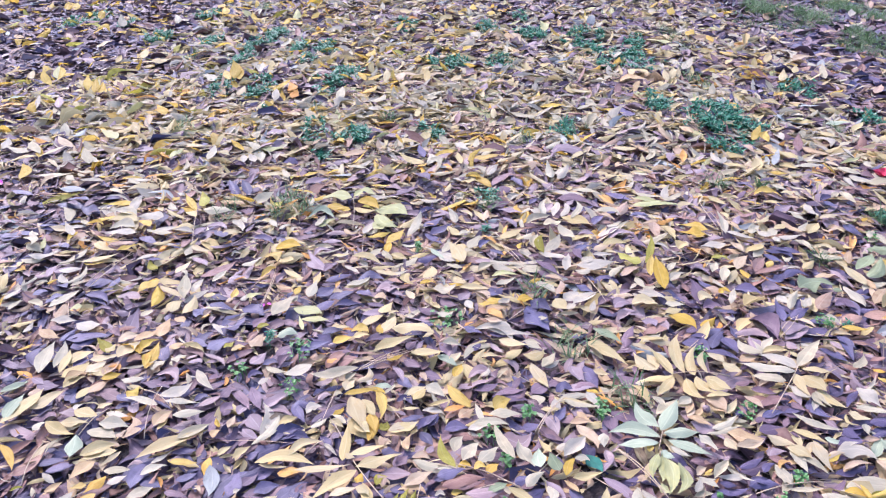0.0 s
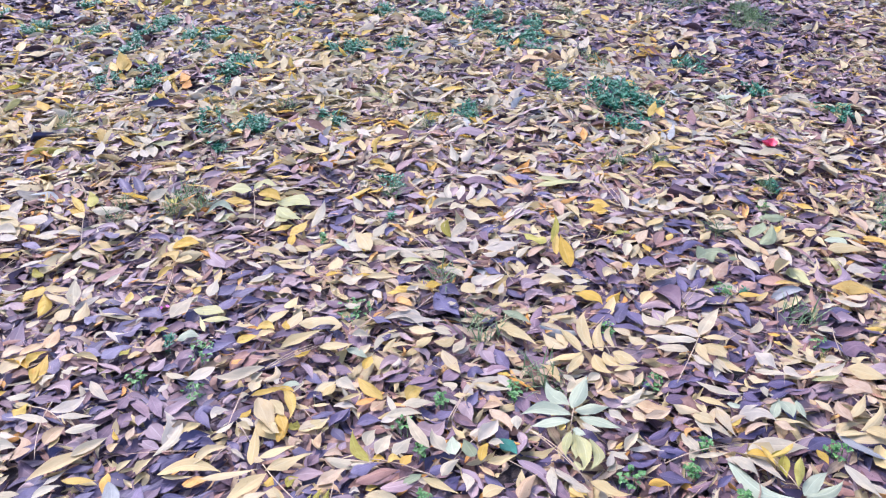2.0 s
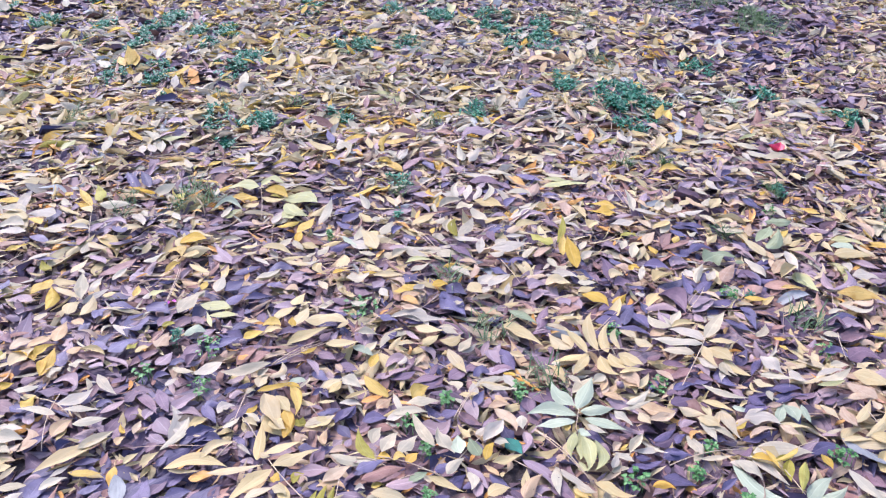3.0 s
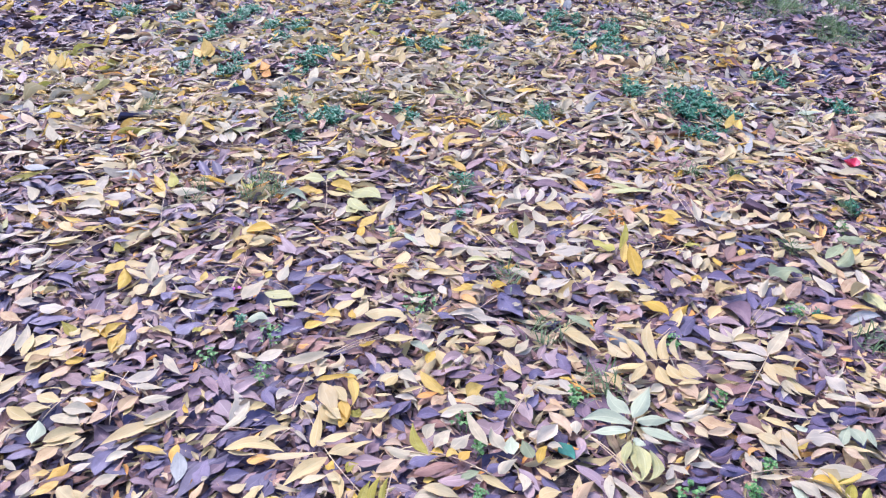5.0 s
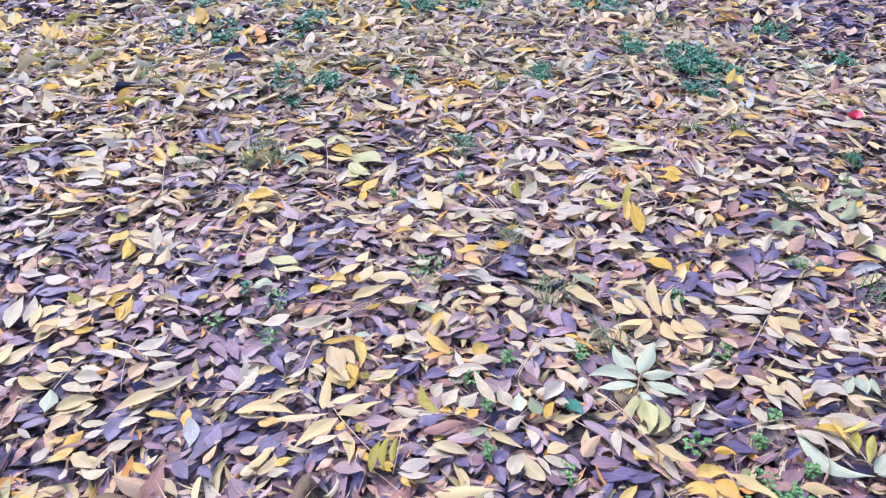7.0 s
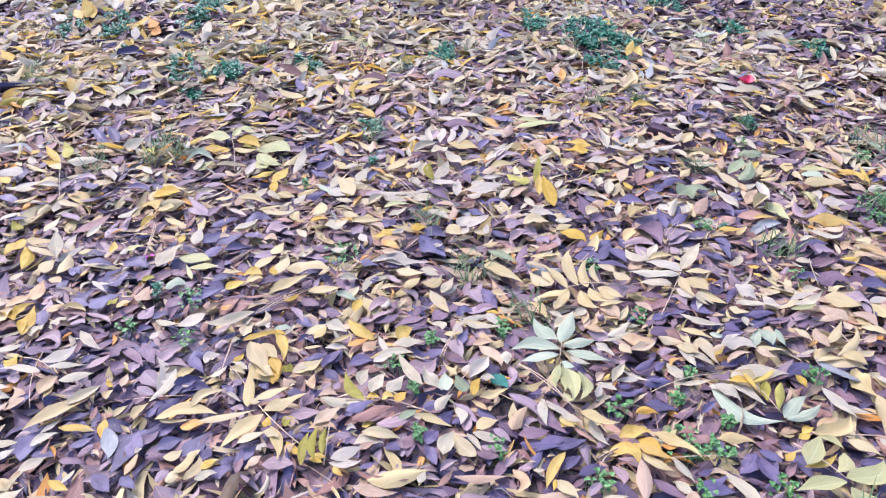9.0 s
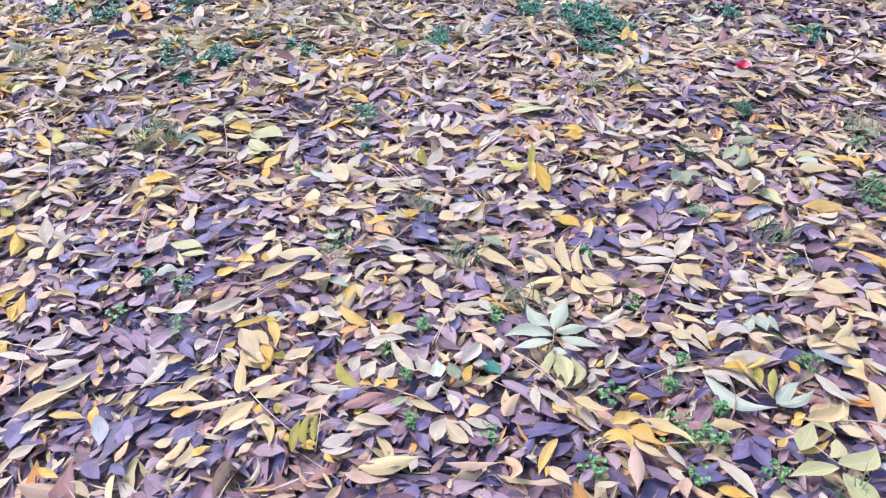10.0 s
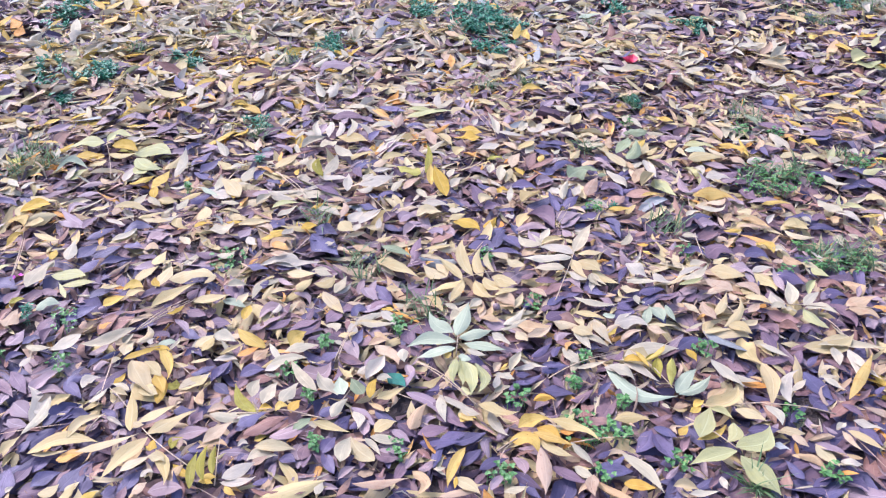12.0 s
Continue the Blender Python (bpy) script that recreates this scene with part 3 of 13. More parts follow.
under_leaf("slate", -1.007, 1.420, 0.068, -12, 0, 0.50, 0.00)
under_leaf("plum", -1.023, 1.404, 0.051, -82, 3, 0.55, 0.00)
under_leaf("plum", -1.078, 1.433, 0.086, -119, 2, 0.21, 0.00)
under_leaf("ivory", -1.158, 1.633, 0.050, -16, 4, 0.46, 0.00)
under_leaf("mauve", -1.199, 1.686, 0.057, -49, 3, 0.42, 0.00)
under_leaf("slate", -1.221, 1.715, 0.083, -111, -2, 0.19, 0.00)
under_leaf("mauve", -0.607, 1.783, 0.041, -25, -0, 0.34, 0.00)
under_leaf("mauve", -0.361, 1.815, 0.127, 32, 3, 0.17, 0.00)
under_leaf("mauve", -0.362, 1.822, 0.063, -31, -2, 0.22, 0.00)
under_leaf("plum", -0.248, 1.686, 0.085, -111, 1, 0.45, 0.00)
under_leaf("mauve", -0.225, 1.754, 0.065, -98, 1, 0.39, 0.00)
under_leaf("mauve", -0.333, 1.656, 0.050, -61, -2, 0.41, 0.00)
under_leaf("slate", -0.313, 1.616, 0.075, -76, -1, 0.33, 0.00)
under_leaf("mauve", -0.238, 1.587, 0.079, -65, -1, 0.37, 0.00)
under_leaf("slate", -0.349, 1.526, 0.067, -139, -1, 0.31, 0.00)
under_leaf("plum", -0.228, 1.633, 0.058, -123, 0, 0.37, 0.00)
under_leaf("slate", -0.509, 1.533, 0.051, -70, -0, 0.49, 0.00)
under_leaf("plum", -0.570, 1.528, 0.040, -52, -0, 0.53, 0.00)
under_leaf("mauve", -0.414, 1.472, 0.065, -63, -1, 0.55, 0.00)
under_leaf("plum", -0.537, 1.427, 0.057, -58, 0, 0.40, 0.00)
under_leaf("brown", -0.494, 1.467, 0.051, -22, -1, 0.49, 0.00)
under_leaf("plum", -0.524, 1.376, 0.087, -51, 1, 0.41, 0.00)
under_leaf("plum", -0.423, 1.384, 0.069, -41, -0, 0.43, 0.00)
under_leaf("mauve", -0.406, 1.365, 0.044, -55, -0, 0.49, 0.00)
under_leaf("mauve", -0.159, 1.470, 0.072, -75, -2, 0.28, 0.00)
under_leaf("brown", -0.112, 1.387, 0.054, 35, 2, 0.27, 0.00)
under_leaf("mauve", -0.101, 1.377, 0.048, -57, -1, 0.42, 0.00)
under_leaf("mauve", -0.097, 1.432, 0.061, -20, 1, 0.23, 0.00)
under_leaf("plum", -0.062, 1.494, 0.076, -166, -2, 0.20, 0.00)
under_leaf("plum", -0.022, 1.491, 0.051, 162, -1, 0.27, 0.00)
under_leaf("plum", -0.191, 1.377, 0.047, -56, -1, 0.44, 0.00)
under_leaf("mauve", 0.053, 1.847, 0.079, -112, 3, 0.38, 0.00)
under_leaf("plum", 0.220, 1.786, 0.084, -116, 0, 0.48, 0.00)
under_leaf("plum", 0.231, 1.815, 0.051, -110, 1, 0.54, 0.00)
under_leaf("slate", 0.383, 1.753, 0.064, -132, -2, 0.51, 0.00)
under_leaf("plum", 0.456, 1.777, 0.061, -45, -0, 0.30, 0.00)
under_leaf("mauve", 0.379, 1.643, 0.095, -62, 1, 0.28, 0.00)
under_leaf("mauve", 0.418, 1.617, 0.073, -65, 1, 0.34, 0.00)
under_leaf("mauve", 0.397, 1.583, 0.071, -104, 1, 0.41, 0.00)
under_leaf("brown", 0.448, 1.494, 0.090, -63, 1, 0.37, 0.00)
under_leaf("brown", 0.470, 1.534, 0.058, -67, 1, 0.38, 0.00)
under_leaf("slate", 0.353, 1.611, 0.057, -138, -1, 0.42, 0.00)
under_leaf("mauve", -0.025, 1.401, 0.095, -18, 1, 0.22, 0.00)
under_leaf("slate", 0.028, 1.444, 0.043, -45, 1, 0.41, 0.00)
under_leaf("mauve", 0.080, 1.474, 0.051, -144, -1, 0.31, 0.00)
under_leaf("slate", 0.272, 1.486, 0.046, -76, 2, 0.45, 0.00)
under_leaf("mauve", 0.241, 1.353, 0.067, -21, 0, 0.24, 0.00)
under_leaf("mauve", 0.266, 1.352, 0.056, -29, 0, 0.26, 0.00)
under_leaf("plum", 0.366, 1.420, 0.058, -79, 3, 0.40, 0.00)
under_leaf("brown", 0.827, 1.804, 0.068, 0, 0, 0.20, 0.00)
under_leaf("mauve", 0.830, 1.792, 0.105, -67, -2, 0.22, 0.00)
under_leaf("slate", 0.851, 1.744, 0.075, -58, -2, 0.34, 0.00)
under_leaf("brown", 0.798, 1.682, 0.090, -50, -3, 0.32, 0.00)
under_leaf("slate", 0.807, 1.748, 0.052, -154, 1, 0.43, 0.00)
under_leaf("mauve", 1.033, 1.815, 0.101, -169, 2, 0.26, 0.00)
under_leaf("brown", 1.001, 1.785, 0.034, -124, 1, 0.55, 0.00)
under_leaf("slate", 1.042, 1.686, 0.061, -69, -0, 0.33, 0.00)
under_leaf("slate", 0.746, 1.579, 0.094, -57, -3, 0.24, 0.00)
under_leaf("slate", 0.809, 1.635, 0.071, -165, 3, 0.36, 0.00)
under_leaf("slate", 0.759, 1.538, 0.080, -64, -3, 0.32, 0.00)
under_leaf("plum", 0.717, 1.575, 0.055, -116, 1, 0.55, 0.00)
under_leaf("slate", 0.980, 1.663, 0.093, -170, 3, 0.36, 0.00)
under_leaf("slate", 0.989, 1.619, 0.067, -107, 1, 0.48, 0.00)
under_leaf("mauve", 0.769, 1.460, 0.105, -52, -3, 0.33, 0.00)
under_leaf("slate", 0.596, 1.497, 0.071, -149, 3, 0.55, 0.00)
under_leaf("slate", 0.626, 1.507, 0.095, -173, 3, 0.30, 0.00)
under_leaf("slate", 0.653, 1.460, 0.061, -1, -3, 0.26, 0.00)
under_leaf("slate", 0.549, 1.474, 0.054, -117, 3, 0.55, 0.00)
under_leaf("slate", 0.608, 1.419, 0.058, -153, 3, 0.42, 0.00)
under_leaf("plum", 0.544, 1.489, 0.064, -59, -0, 0.31, 0.00)
under_leaf("mauve", 0.691, 1.470, 0.060, -170, 4, 0.32, 0.00)
under_leaf("slate", 0.832, 1.422, 0.068, -141, 1, 0.55, 0.00)
under_leaf("slate", 0.907, 1.474, 0.105, 169, 3, 0.20, 0.00)
under_leaf("mauve", 0.870, 1.455, 0.042, -162, 2, 0.46, 0.00)
under_leaf("brown", 0.924, 1.373, 0.051, -66, -3, 0.29, 0.00)
under_leaf("mauve", -0.866, 1.167, 0.090, 58, 0, 0.28, 0.00)
under_leaf("slate", -0.892, 1.217, 0.049, -33, 2, 0.55, 0.00)
under_leaf("plum", -0.788, 1.282, 0.052, -64, 3, 0.55, 0.00)
under_leaf("plum", -0.752, 1.245, 0.040, -18, 3, 0.41, 0.00)
under_leaf("slate", -0.862, 1.287, 0.039, -50, 3, 0.55, 0.00)
under_leaf("plum", -0.698, 1.318, 0.076, -107, 1, 0.38, 0.00)
under_leaf("brown", -0.863, 1.057, 0.076, -30, 3, 0.42, 0.00)
under_leaf("mauve", -0.896, 1.106, 0.043, -66, 1, 0.55, 0.00)
under_leaf("slate", -0.833, 1.091, 0.066, -82, 1, 0.36, 0.00)
under_leaf("slate", -0.801, 1.071, 0.054, -74, 2, 0.52, 0.00)
under_leaf("tan", -0.836, 1.135, 0.041, -83, 1, 0.42, 0.00)
under_leaf("slate", -0.664, 1.146, 0.052, -36, 4, 0.51, 0.00)
under_leaf("plum", -0.672, 1.208, 0.048, -13, 4, 0.44, 0.00)
under_leaf("slate", -0.693, 1.242, 0.039, -15, 4, 0.37, 0.00)
under_leaf("mauve", -0.590, 1.174, 0.059, -65, 3, 0.36, 0.00)
under_leaf("slate", -0.609, 1.273, 0.050, -67, 2, 0.55, 0.00)
under_leaf("mauve", -0.549, 1.237, 0.060, -52, 3, 0.38, 0.00)
under_leaf("plum", -0.552, 1.289, 0.051, -66, 2, 0.54, 0.00)
under_leaf("mauve", -0.509, 1.187, 0.053, -10, 3, 0.37, 0.00)
under_leaf("brown", -0.510, 1.095, 0.036, -6, 3, 0.36, 0.00)
under_leaf("slate", -0.571, 1.112, 0.057, -82, 2, 0.32, 0.00)
under_leaf("slate", -0.537, 1.039, 0.044, -70, 3, 0.49, 0.00)
under_leaf("plum", -0.517, 1.011, 0.039, -42, 3, 0.48, 0.00)
under_leaf("plum", -0.550, 1.013, 0.053, -108, 3, 0.32, 0.00)
under_leaf("slate", -0.488, 1.009, 0.054, 32, -1, 0.20, 0.00)
under_leaf("ivory", -0.805, 1.068, 0.046, -127, -2, 0.27, 0.00)
under_leaf("ivory", -0.793, 1.005, 0.035, 33, 2, 0.25, 0.00)
under_leaf("tan", -0.781, 1.021, 0.035, -50, 3, 0.55, 0.00)
under_leaf("plum", -0.946, 1.254, 0.050, -125, 1, 0.25, 0.00)
under_leaf("olive", -0.846, 1.022, 0.023, -63, 1, 0.55, 0.00)
under_leaf("sage", -1.005, 1.314, 0.052, -49, 1, 0.55, 0.00)
under_leaf("mauve", -1.038, 1.357, 0.032, -25, -0, 0.75, 0.00)
under_leaf("plum", -0.494, 1.296, 0.097, -142, -2, 0.23, 0.00)
under_leaf("mauve", -0.432, 1.194, 0.065, -139, -1, 0.29, 0.00)
under_leaf("slate", -0.379, 1.153, 0.064, -63, 1, 0.50, 0.00)
under_leaf("slate", -0.392, 1.106, 0.054, -52, 1, 0.48, 0.00)
under_leaf("slate", -0.350, 1.120, 0.063, -63, 1, 0.47, 0.00)
under_leaf("mauve", -0.333, 1.243, 0.052, 165, -1, 0.29, 0.00)
under_leaf("slate", -0.295, 1.202, 0.086, -54, -1, 0.35, 0.00)
under_leaf("slate", -0.339, 1.254, 0.036, -44, 0, 0.42, 0.00)
under_leaf("slate", -0.312, 1.272, 0.041, -50, -0, 0.44, 0.00)
under_leaf("mauve", -0.311, 1.309, 0.048, -54, -1, 0.46, 0.00)
under_leaf("plum", -0.361, 1.312, 0.050, -115, -2, 0.37, 0.00)
under_leaf("plum", -0.298, 1.080, 0.052, -29, -1, 0.42, 0.00)
under_leaf("mauve", -0.250, 1.086, 0.072, -5, -2, 0.35, 0.00)
under_leaf("slate", -0.188, 1.117, 0.062, 21, -2, 0.26, 0.00)
under_leaf("slate", -0.123, 1.084, 0.051, -68, -1, 0.44, 0.00)
under_leaf("plum", -0.121, 1.052, 0.057, -18, -3, 0.26, 0.00)
under_leaf("slate", -0.083, 1.168, 0.067, -41, -2, 0.30, 0.00)
under_leaf("slate", -0.119, 1.195, 0.053, -72, -1, 0.45, 0.00)
under_leaf("brown", -0.130, 1.186, 0.042, -39, -2, 0.33, 0.00)
under_leaf("mauve", -0.131, 1.036, 0.041, -82, 0, 0.45, 0.00)
under_leaf("slate", -0.128, 0.998, 0.042, -120, 3, 0.43, 0.00)
under_leaf("slate", -0.046, 1.020, 0.038, -72, -1, 0.50, 0.00)
under_leaf("brown", -0.045, 0.991, 0.037, -72, -1, 0.45, 0.00)
under_leaf("plum", -0.365, 0.988, 0.058, -61, 2, 0.36, 0.00)
under_leaf("plum", -0.397, 0.990, 0.056, -73, 3, 0.39, 0.00)
under_leaf("slate", -0.436, 1.020, 0.036, -20, 1, 0.43, 0.00)
under_leaf("plum", -0.415, 1.019, 0.040, -50, 2, 0.45, 0.00)
under_leaf("brown", -0.333, 1.036, 0.036, -71, 2, 0.45, 0.00)
under_leaf("brown", -0.284, 0.997, 0.029, -49, 0, 0.51, 0.00)
under_leaf("slate", -0.313, 0.985, 0.037, -61, 1, 0.43, 0.00)
under_leaf("plum", 0.035, 1.300, 0.062, -64, -0, 0.42, 0.00)
under_leaf("plum", 0.083, 1.279, 0.069, -77, 1, 0.48, 0.00)
under_leaf("plum", 0.121, 1.298, 0.052, -24, -1, 0.27, 0.00)
under_leaf("slate", 0.198, 1.180, 0.060, -29, -1, 0.39, 0.00)
under_leaf("mauve", 0.236, 1.242, 0.067, -147, 4, 0.37, 0.00)
under_leaf("mauve", 0.231, 1.293, 0.066, -87, 3, 0.50, 0.00)
under_leaf("brown", -0.026, 1.204, 0.062, -57, -1, 0.36, 0.00)
under_leaf("brown", -0.014, 1.157, 0.063, -105, 1, 0.38, 0.00)
under_leaf("slate", -0.026, 1.168, 0.060, -58, -2, 0.38, 0.00)
under_leaf("mauve", -0.014, 1.186, 0.044, -41, -2, 0.31, 0.00)
under_leaf("plum", 0.139, 1.097, 0.061, -20, -3, 0.22, 0.00)
under_leaf("plum", 0.163, 1.171, 0.071, -137, 3, 0.30, 0.00)
under_leaf("brown", -0.014, 0.998, 0.059, -71, -1, 0.41, 0.00)
under_leaf("brown", 0.006, 0.996, 0.064, -63, -2, 0.43, 0.00)
under_leaf("brown", -0.035, 1.005, 0.045, -52, -2, 0.35, 0.00)
under_leaf("mauve", 0.016, 0.971, 0.048, -70, -1, 0.38, 0.00)
under_leaf("slate", 0.128, 0.977, 0.033, -54, -1, 0.39, 0.00)
under_leaf("plum", 0.161, 0.997, 0.048, -120, -0, 0.33, 0.00)
under_leaf("slate", 0.567, 1.179, 0.050, -36, 1, 0.24, 0.00)
under_leaf("slate", 0.612, 1.178, 0.057, -76, 1, 0.37, 0.00)
under_leaf("plum", 0.674, 1.253, 0.043, -180, -0, 0.27, 0.00)
under_leaf("slate", 0.663, 1.194, 0.047, -71, 0, 0.42, 0.00)
under_leaf("mauve", 0.613, 1.211, 0.031, -61, 1, 0.28, 0.00)
under_leaf("mauve", 0.462, 1.125, 0.040, -157, -1, 0.38, 0.00)
under_leaf("mauve", 0.465, 1.094, 0.057, -120, -0, 0.34, 0.00)
under_leaf("mauve", 0.421, 1.052, 0.025, -143, -1, 0.45, 0.00)
under_leaf("slate", 0.524, 1.045, 0.061, -65, 2, 0.27, 0.00)
under_leaf("slate", 0.538, 1.023, 0.043, -106, -1, 0.52, 0.00)
under_leaf("brown", 0.586, 1.070, 0.039, -109, -1, 0.52, 0.00)
under_leaf("slate", 0.634, 1.030, 0.038, -60, 2, 0.31, 0.00)
under_leaf("slate", 0.452, 0.977, 0.041, -70, 1, 0.40, 0.00)
under_leaf("plum", 0.664, 0.976, 0.068, -47, 2, 0.17, 0.00)
under_leaf("slate", 0.713, 1.044, 0.054, -76, -0, 0.35, 0.00)
under_leaf("plum", 0.698, 1.058, 0.044, -73, 0, 0.31, 0.00)
under_leaf("slate", 0.751, 1.131, 0.064, -69, -1, 0.33, 0.00)
under_leaf("slate", 0.769, 1.147, 0.077, -71, -1, 0.31, 0.00)
under_leaf("plum", 0.081, 0.948, 0.064, -163, 0, 0.28, 0.00)
under_leaf("plum", 0.104, 0.941, 0.061, -168, 0, 0.28, 0.00)
under_leaf("slate", 0.106, 0.873, 0.060, 13, 0, 0.31, 0.00)
under_leaf("plum", 0.059, 0.898, 0.068, -19, -2, 0.27, 0.00)
under_leaf("mauve", 0.050, 0.900, 0.062, -5, -2, 0.24, 0.00)
under_leaf("mauve", 0.072, 0.858, 0.041, -114, -2, 0.36, 0.00)
under_leaf("mauve", 0.110, 0.860, 0.041, -61, -2, 0.38, 0.00)
under_leaf("plum", 0.150, 0.874, 0.031, -37, -1, 0.36, 0.00)
under_leaf("slate", 0.196, 0.862, 0.036, -1, 1, 0.31, 0.00)
under_leaf("plum", 0.200, 0.837, 0.056, -38, -0, 0.35, 0.00)
under_leaf("mauve", 0.223, 0.855, 0.047, -44, -0, 0.29, 0.00)
under_leaf("plum", 0.248, 0.802, 0.039, -4, 2, 0.28, 0.00)
under_leaf("slate", 0.269, 0.844, 0.058, -40, 0, 0.27, 0.00)
under_leaf("plum", 0.263, 0.894, 0.047, -83, -1, 0.38, 0.00)
under_leaf("brown", 0.252, 0.890, 0.036, -144, -3, 0.34, 0.00)
under_leaf("slate", 0.148, 0.965, 0.045, -60, -1, 0.37, 0.00)
under_leaf("plum", 0.176, 1.005, 0.046, -152, 0, 0.36, 0.00)
under_leaf("mauve", 0.188, 0.916, 0.058, -112, -2, 0.32, 0.00)
under_leaf("mauve", 0.003, 0.889, 0.041, -22, -2, 0.34, 0.00)
under_leaf("slate", -0.025, 0.885, 0.029, -72, -1, 0.52, 0.00)
under_leaf("mauve", 0.023, 0.872, 0.023, 104, 1, 0.41, 0.00)
under_leaf("slate", 0.295, 0.899, 0.057, -87, -1, 0.40, 0.00)
under_leaf("slate", 0.331, 0.915, 0.043, -70, -0, 0.34, 0.00)
under_leaf("slate", 0.330, 0.877, 0.054, -71, -0, 0.34, 0.00)
under_leaf("plum", 0.328, 0.841, 0.045, -65, -0, 0.39, 0.00)
under_leaf("slate", 0.343, 0.825, 0.058, -82, -1, 0.32, 0.00)
under_leaf("plum", 0.323, 0.795, 0.037, -57, -0, 0.29, 0.00)
under_leaf("mauve", 0.391, 0.874, 0.040, -56, 1, 0.30, 0.00)
under_leaf("slate", 0.476, 0.988, 0.056, -78, 1, 0.29, 0.00)
under_leaf("plum", 0.514, 0.968, 0.048, -129, -2, 0.46, 0.00)
under_leaf("plum", 0.546, 0.989, 0.040, -163, -3, 0.36, 0.00)
under_leaf("plum", 0.553, 0.924, 0.057, -78, 1, 0.33, 0.00)
under_leaf("slate", 0.609, 0.922, 0.046, -59, 2, 0.32, 0.00)
under_leaf("plum", 0.639, 0.913, 0.035, -72, 1, 0.30, 0.00)
under_leaf("slate", 0.546, 0.769, 0.055, -76, 1, 0.31, 0.00)
under_leaf("plum", 0.680, 0.838, 0.039, -89, 2, 0.30, 0.00)
under_leaf("brown", 0.640, 0.817, 0.027, 32, 1, 0.42, 0.00)
under_leaf("slate", 0.547, 0.793, 0.031, -74, 1, 0.37, 0.00)
under_leaf("plum", 0.624, 0.775, 0.032, -127, 1, 0.46, 0.00)
under_leaf("mauve", 0.347, 0.777, 0.044, -58, -0, 0.36, 0.00)
under_leaf("plum", 0.396, 0.804, 0.060, -145, -2, 0.30, 0.00)
under_leaf("slate", 0.654, 0.791, 0.054, -159, 1, 0.46, 0.00)
under_leaf("slate", 0.678, 0.824, 0.047, -173, -0, 0.40, 0.00)
under_leaf("slate", 0.643, 0.751, 0.049, -88, 2, 0.32, 0.00)
under_leaf("plum", 0.692, 0.761, 0.043, -49, 2, 0.38, 0.00)
under_leaf("slate", 0.790, 0.741, 0.063, -64, 2, 0.23, 0.00)
under_leaf("plum", 0.815, 0.746, 0.065, -80, 2, 0.29, 0.00)
under_leaf("mauve", 0.884, 0.765, 0.035, 122, -1, 0.25, 0.00)
under_leaf("slate", 0.904, 0.758, 0.070, -65, 0, 0.22, 0.00)
under_leaf("slate", 1.014, 0.870, 0.056, 179, 3, 0.36, 0.00)
under_leaf("slate", 0.979, 0.809, 0.059, -86, -0, 0.26, 0.00)
under_leaf("slate", 0.969, 0.781, 0.057, -86, 0, 0.30, 0.00)
under_leaf("plum", 1.022, 0.771, 0.045, -156, 2, 0.55, 0.00)
under_leaf("brown", 0.979, 0.748, 0.090, -74, -1, 0.24, 0.00)
under_leaf("brown", 1.058, 0.769, 0.056, -66, -2, 0.18, 0.00)
under_leaf("slate", 1.099, 0.773, 0.039, -72, -2, 0.25, 0.00)
under_leaf("mauve", 0.928, 0.722, 0.039, -19, -1, 0.44, 0.00)
under_leaf("slate", 0.916, 0.699, 0.052, -88, 1, 0.37, 0.00)
under_leaf("mauve", 0.965, 0.711, 0.025, 24, -2, 0.52, 0.00)
under_leaf("slate", 1.012, 0.715, 0.046, -180, 1, 0.38, 0.00)
under_leaf("slate", 0.847, 0.646, 0.044, 6, -1, 0.53, 0.00)
under_leaf("plum", 0.840, 0.673, 0.050, -89, 2, 0.30, 0.00)
under_leaf("plum", 0.814, 0.682, 0.045, -78, 2, 0.26, 0.00)
under_leaf("mauve", 0.878, 0.678, 0.029, -158, 1, 0.55, 0.00)
under_leaf("slate", 0.853, 0.632, 0.057, -79, 2, 0.25, 0.00)
under_leaf("slate", 0.856, 0.608, 0.048, -89, 2, 0.35, 0.00)
under_leaf("slate", 0.875, 0.600, 0.054, 53, -2, 0.47, 0.00)
under_leaf("slate", 0.666, 0.683, 0.047, -72, 2, 0.32, 0.00)
under_leaf("plum", 0.691, 0.680, 0.042, -56, 2, 0.23, 0.00)
under_leaf("plum", 0.718, 0.665, 0.045, -49, 1, 0.23, 0.00)
under_leaf("mauve", 0.634, 0.717, 0.040, -63, 2, 0.24, 0.00)
under_leaf("slate", 1.062, 1.306, 0.059, -133, -4, 0.53, 0.00)
under_leaf("slate", 1.162, 1.266, 0.044, -128, -4, 0.55, 0.00)
under_leaf("plum", 0.847, 1.141, 0.070, -79, -3, 0.36, 0.00)
under_leaf("mauve", 0.887, 1.114, 0.105, -62, -3, 0.18, 0.00)
under_leaf("slate", 0.813, 0.988, 0.078, -81, -1, 0.30, 0.00)
under_leaf("brown", 1.035, 0.984, 0.106, -72, -3, 0.25, 0.00)
under_leaf("plum", 1.033, 0.929, 0.066, -83, -2, 0.23, 0.00)
under_leaf("plum", 1.012, 0.953, 0.093, -43, -3, 0.17, 0.00)
under_leaf("plum", 0.957, 0.914, 0.063, -100, -0, 0.41, 0.00)
under_leaf("cream", 0.967, 0.965, 0.054, -97, -1, 0.39, 0.00)
under_leaf("plum", 1.010, 0.882, 0.077, -45, -3, 0.20, 0.00)
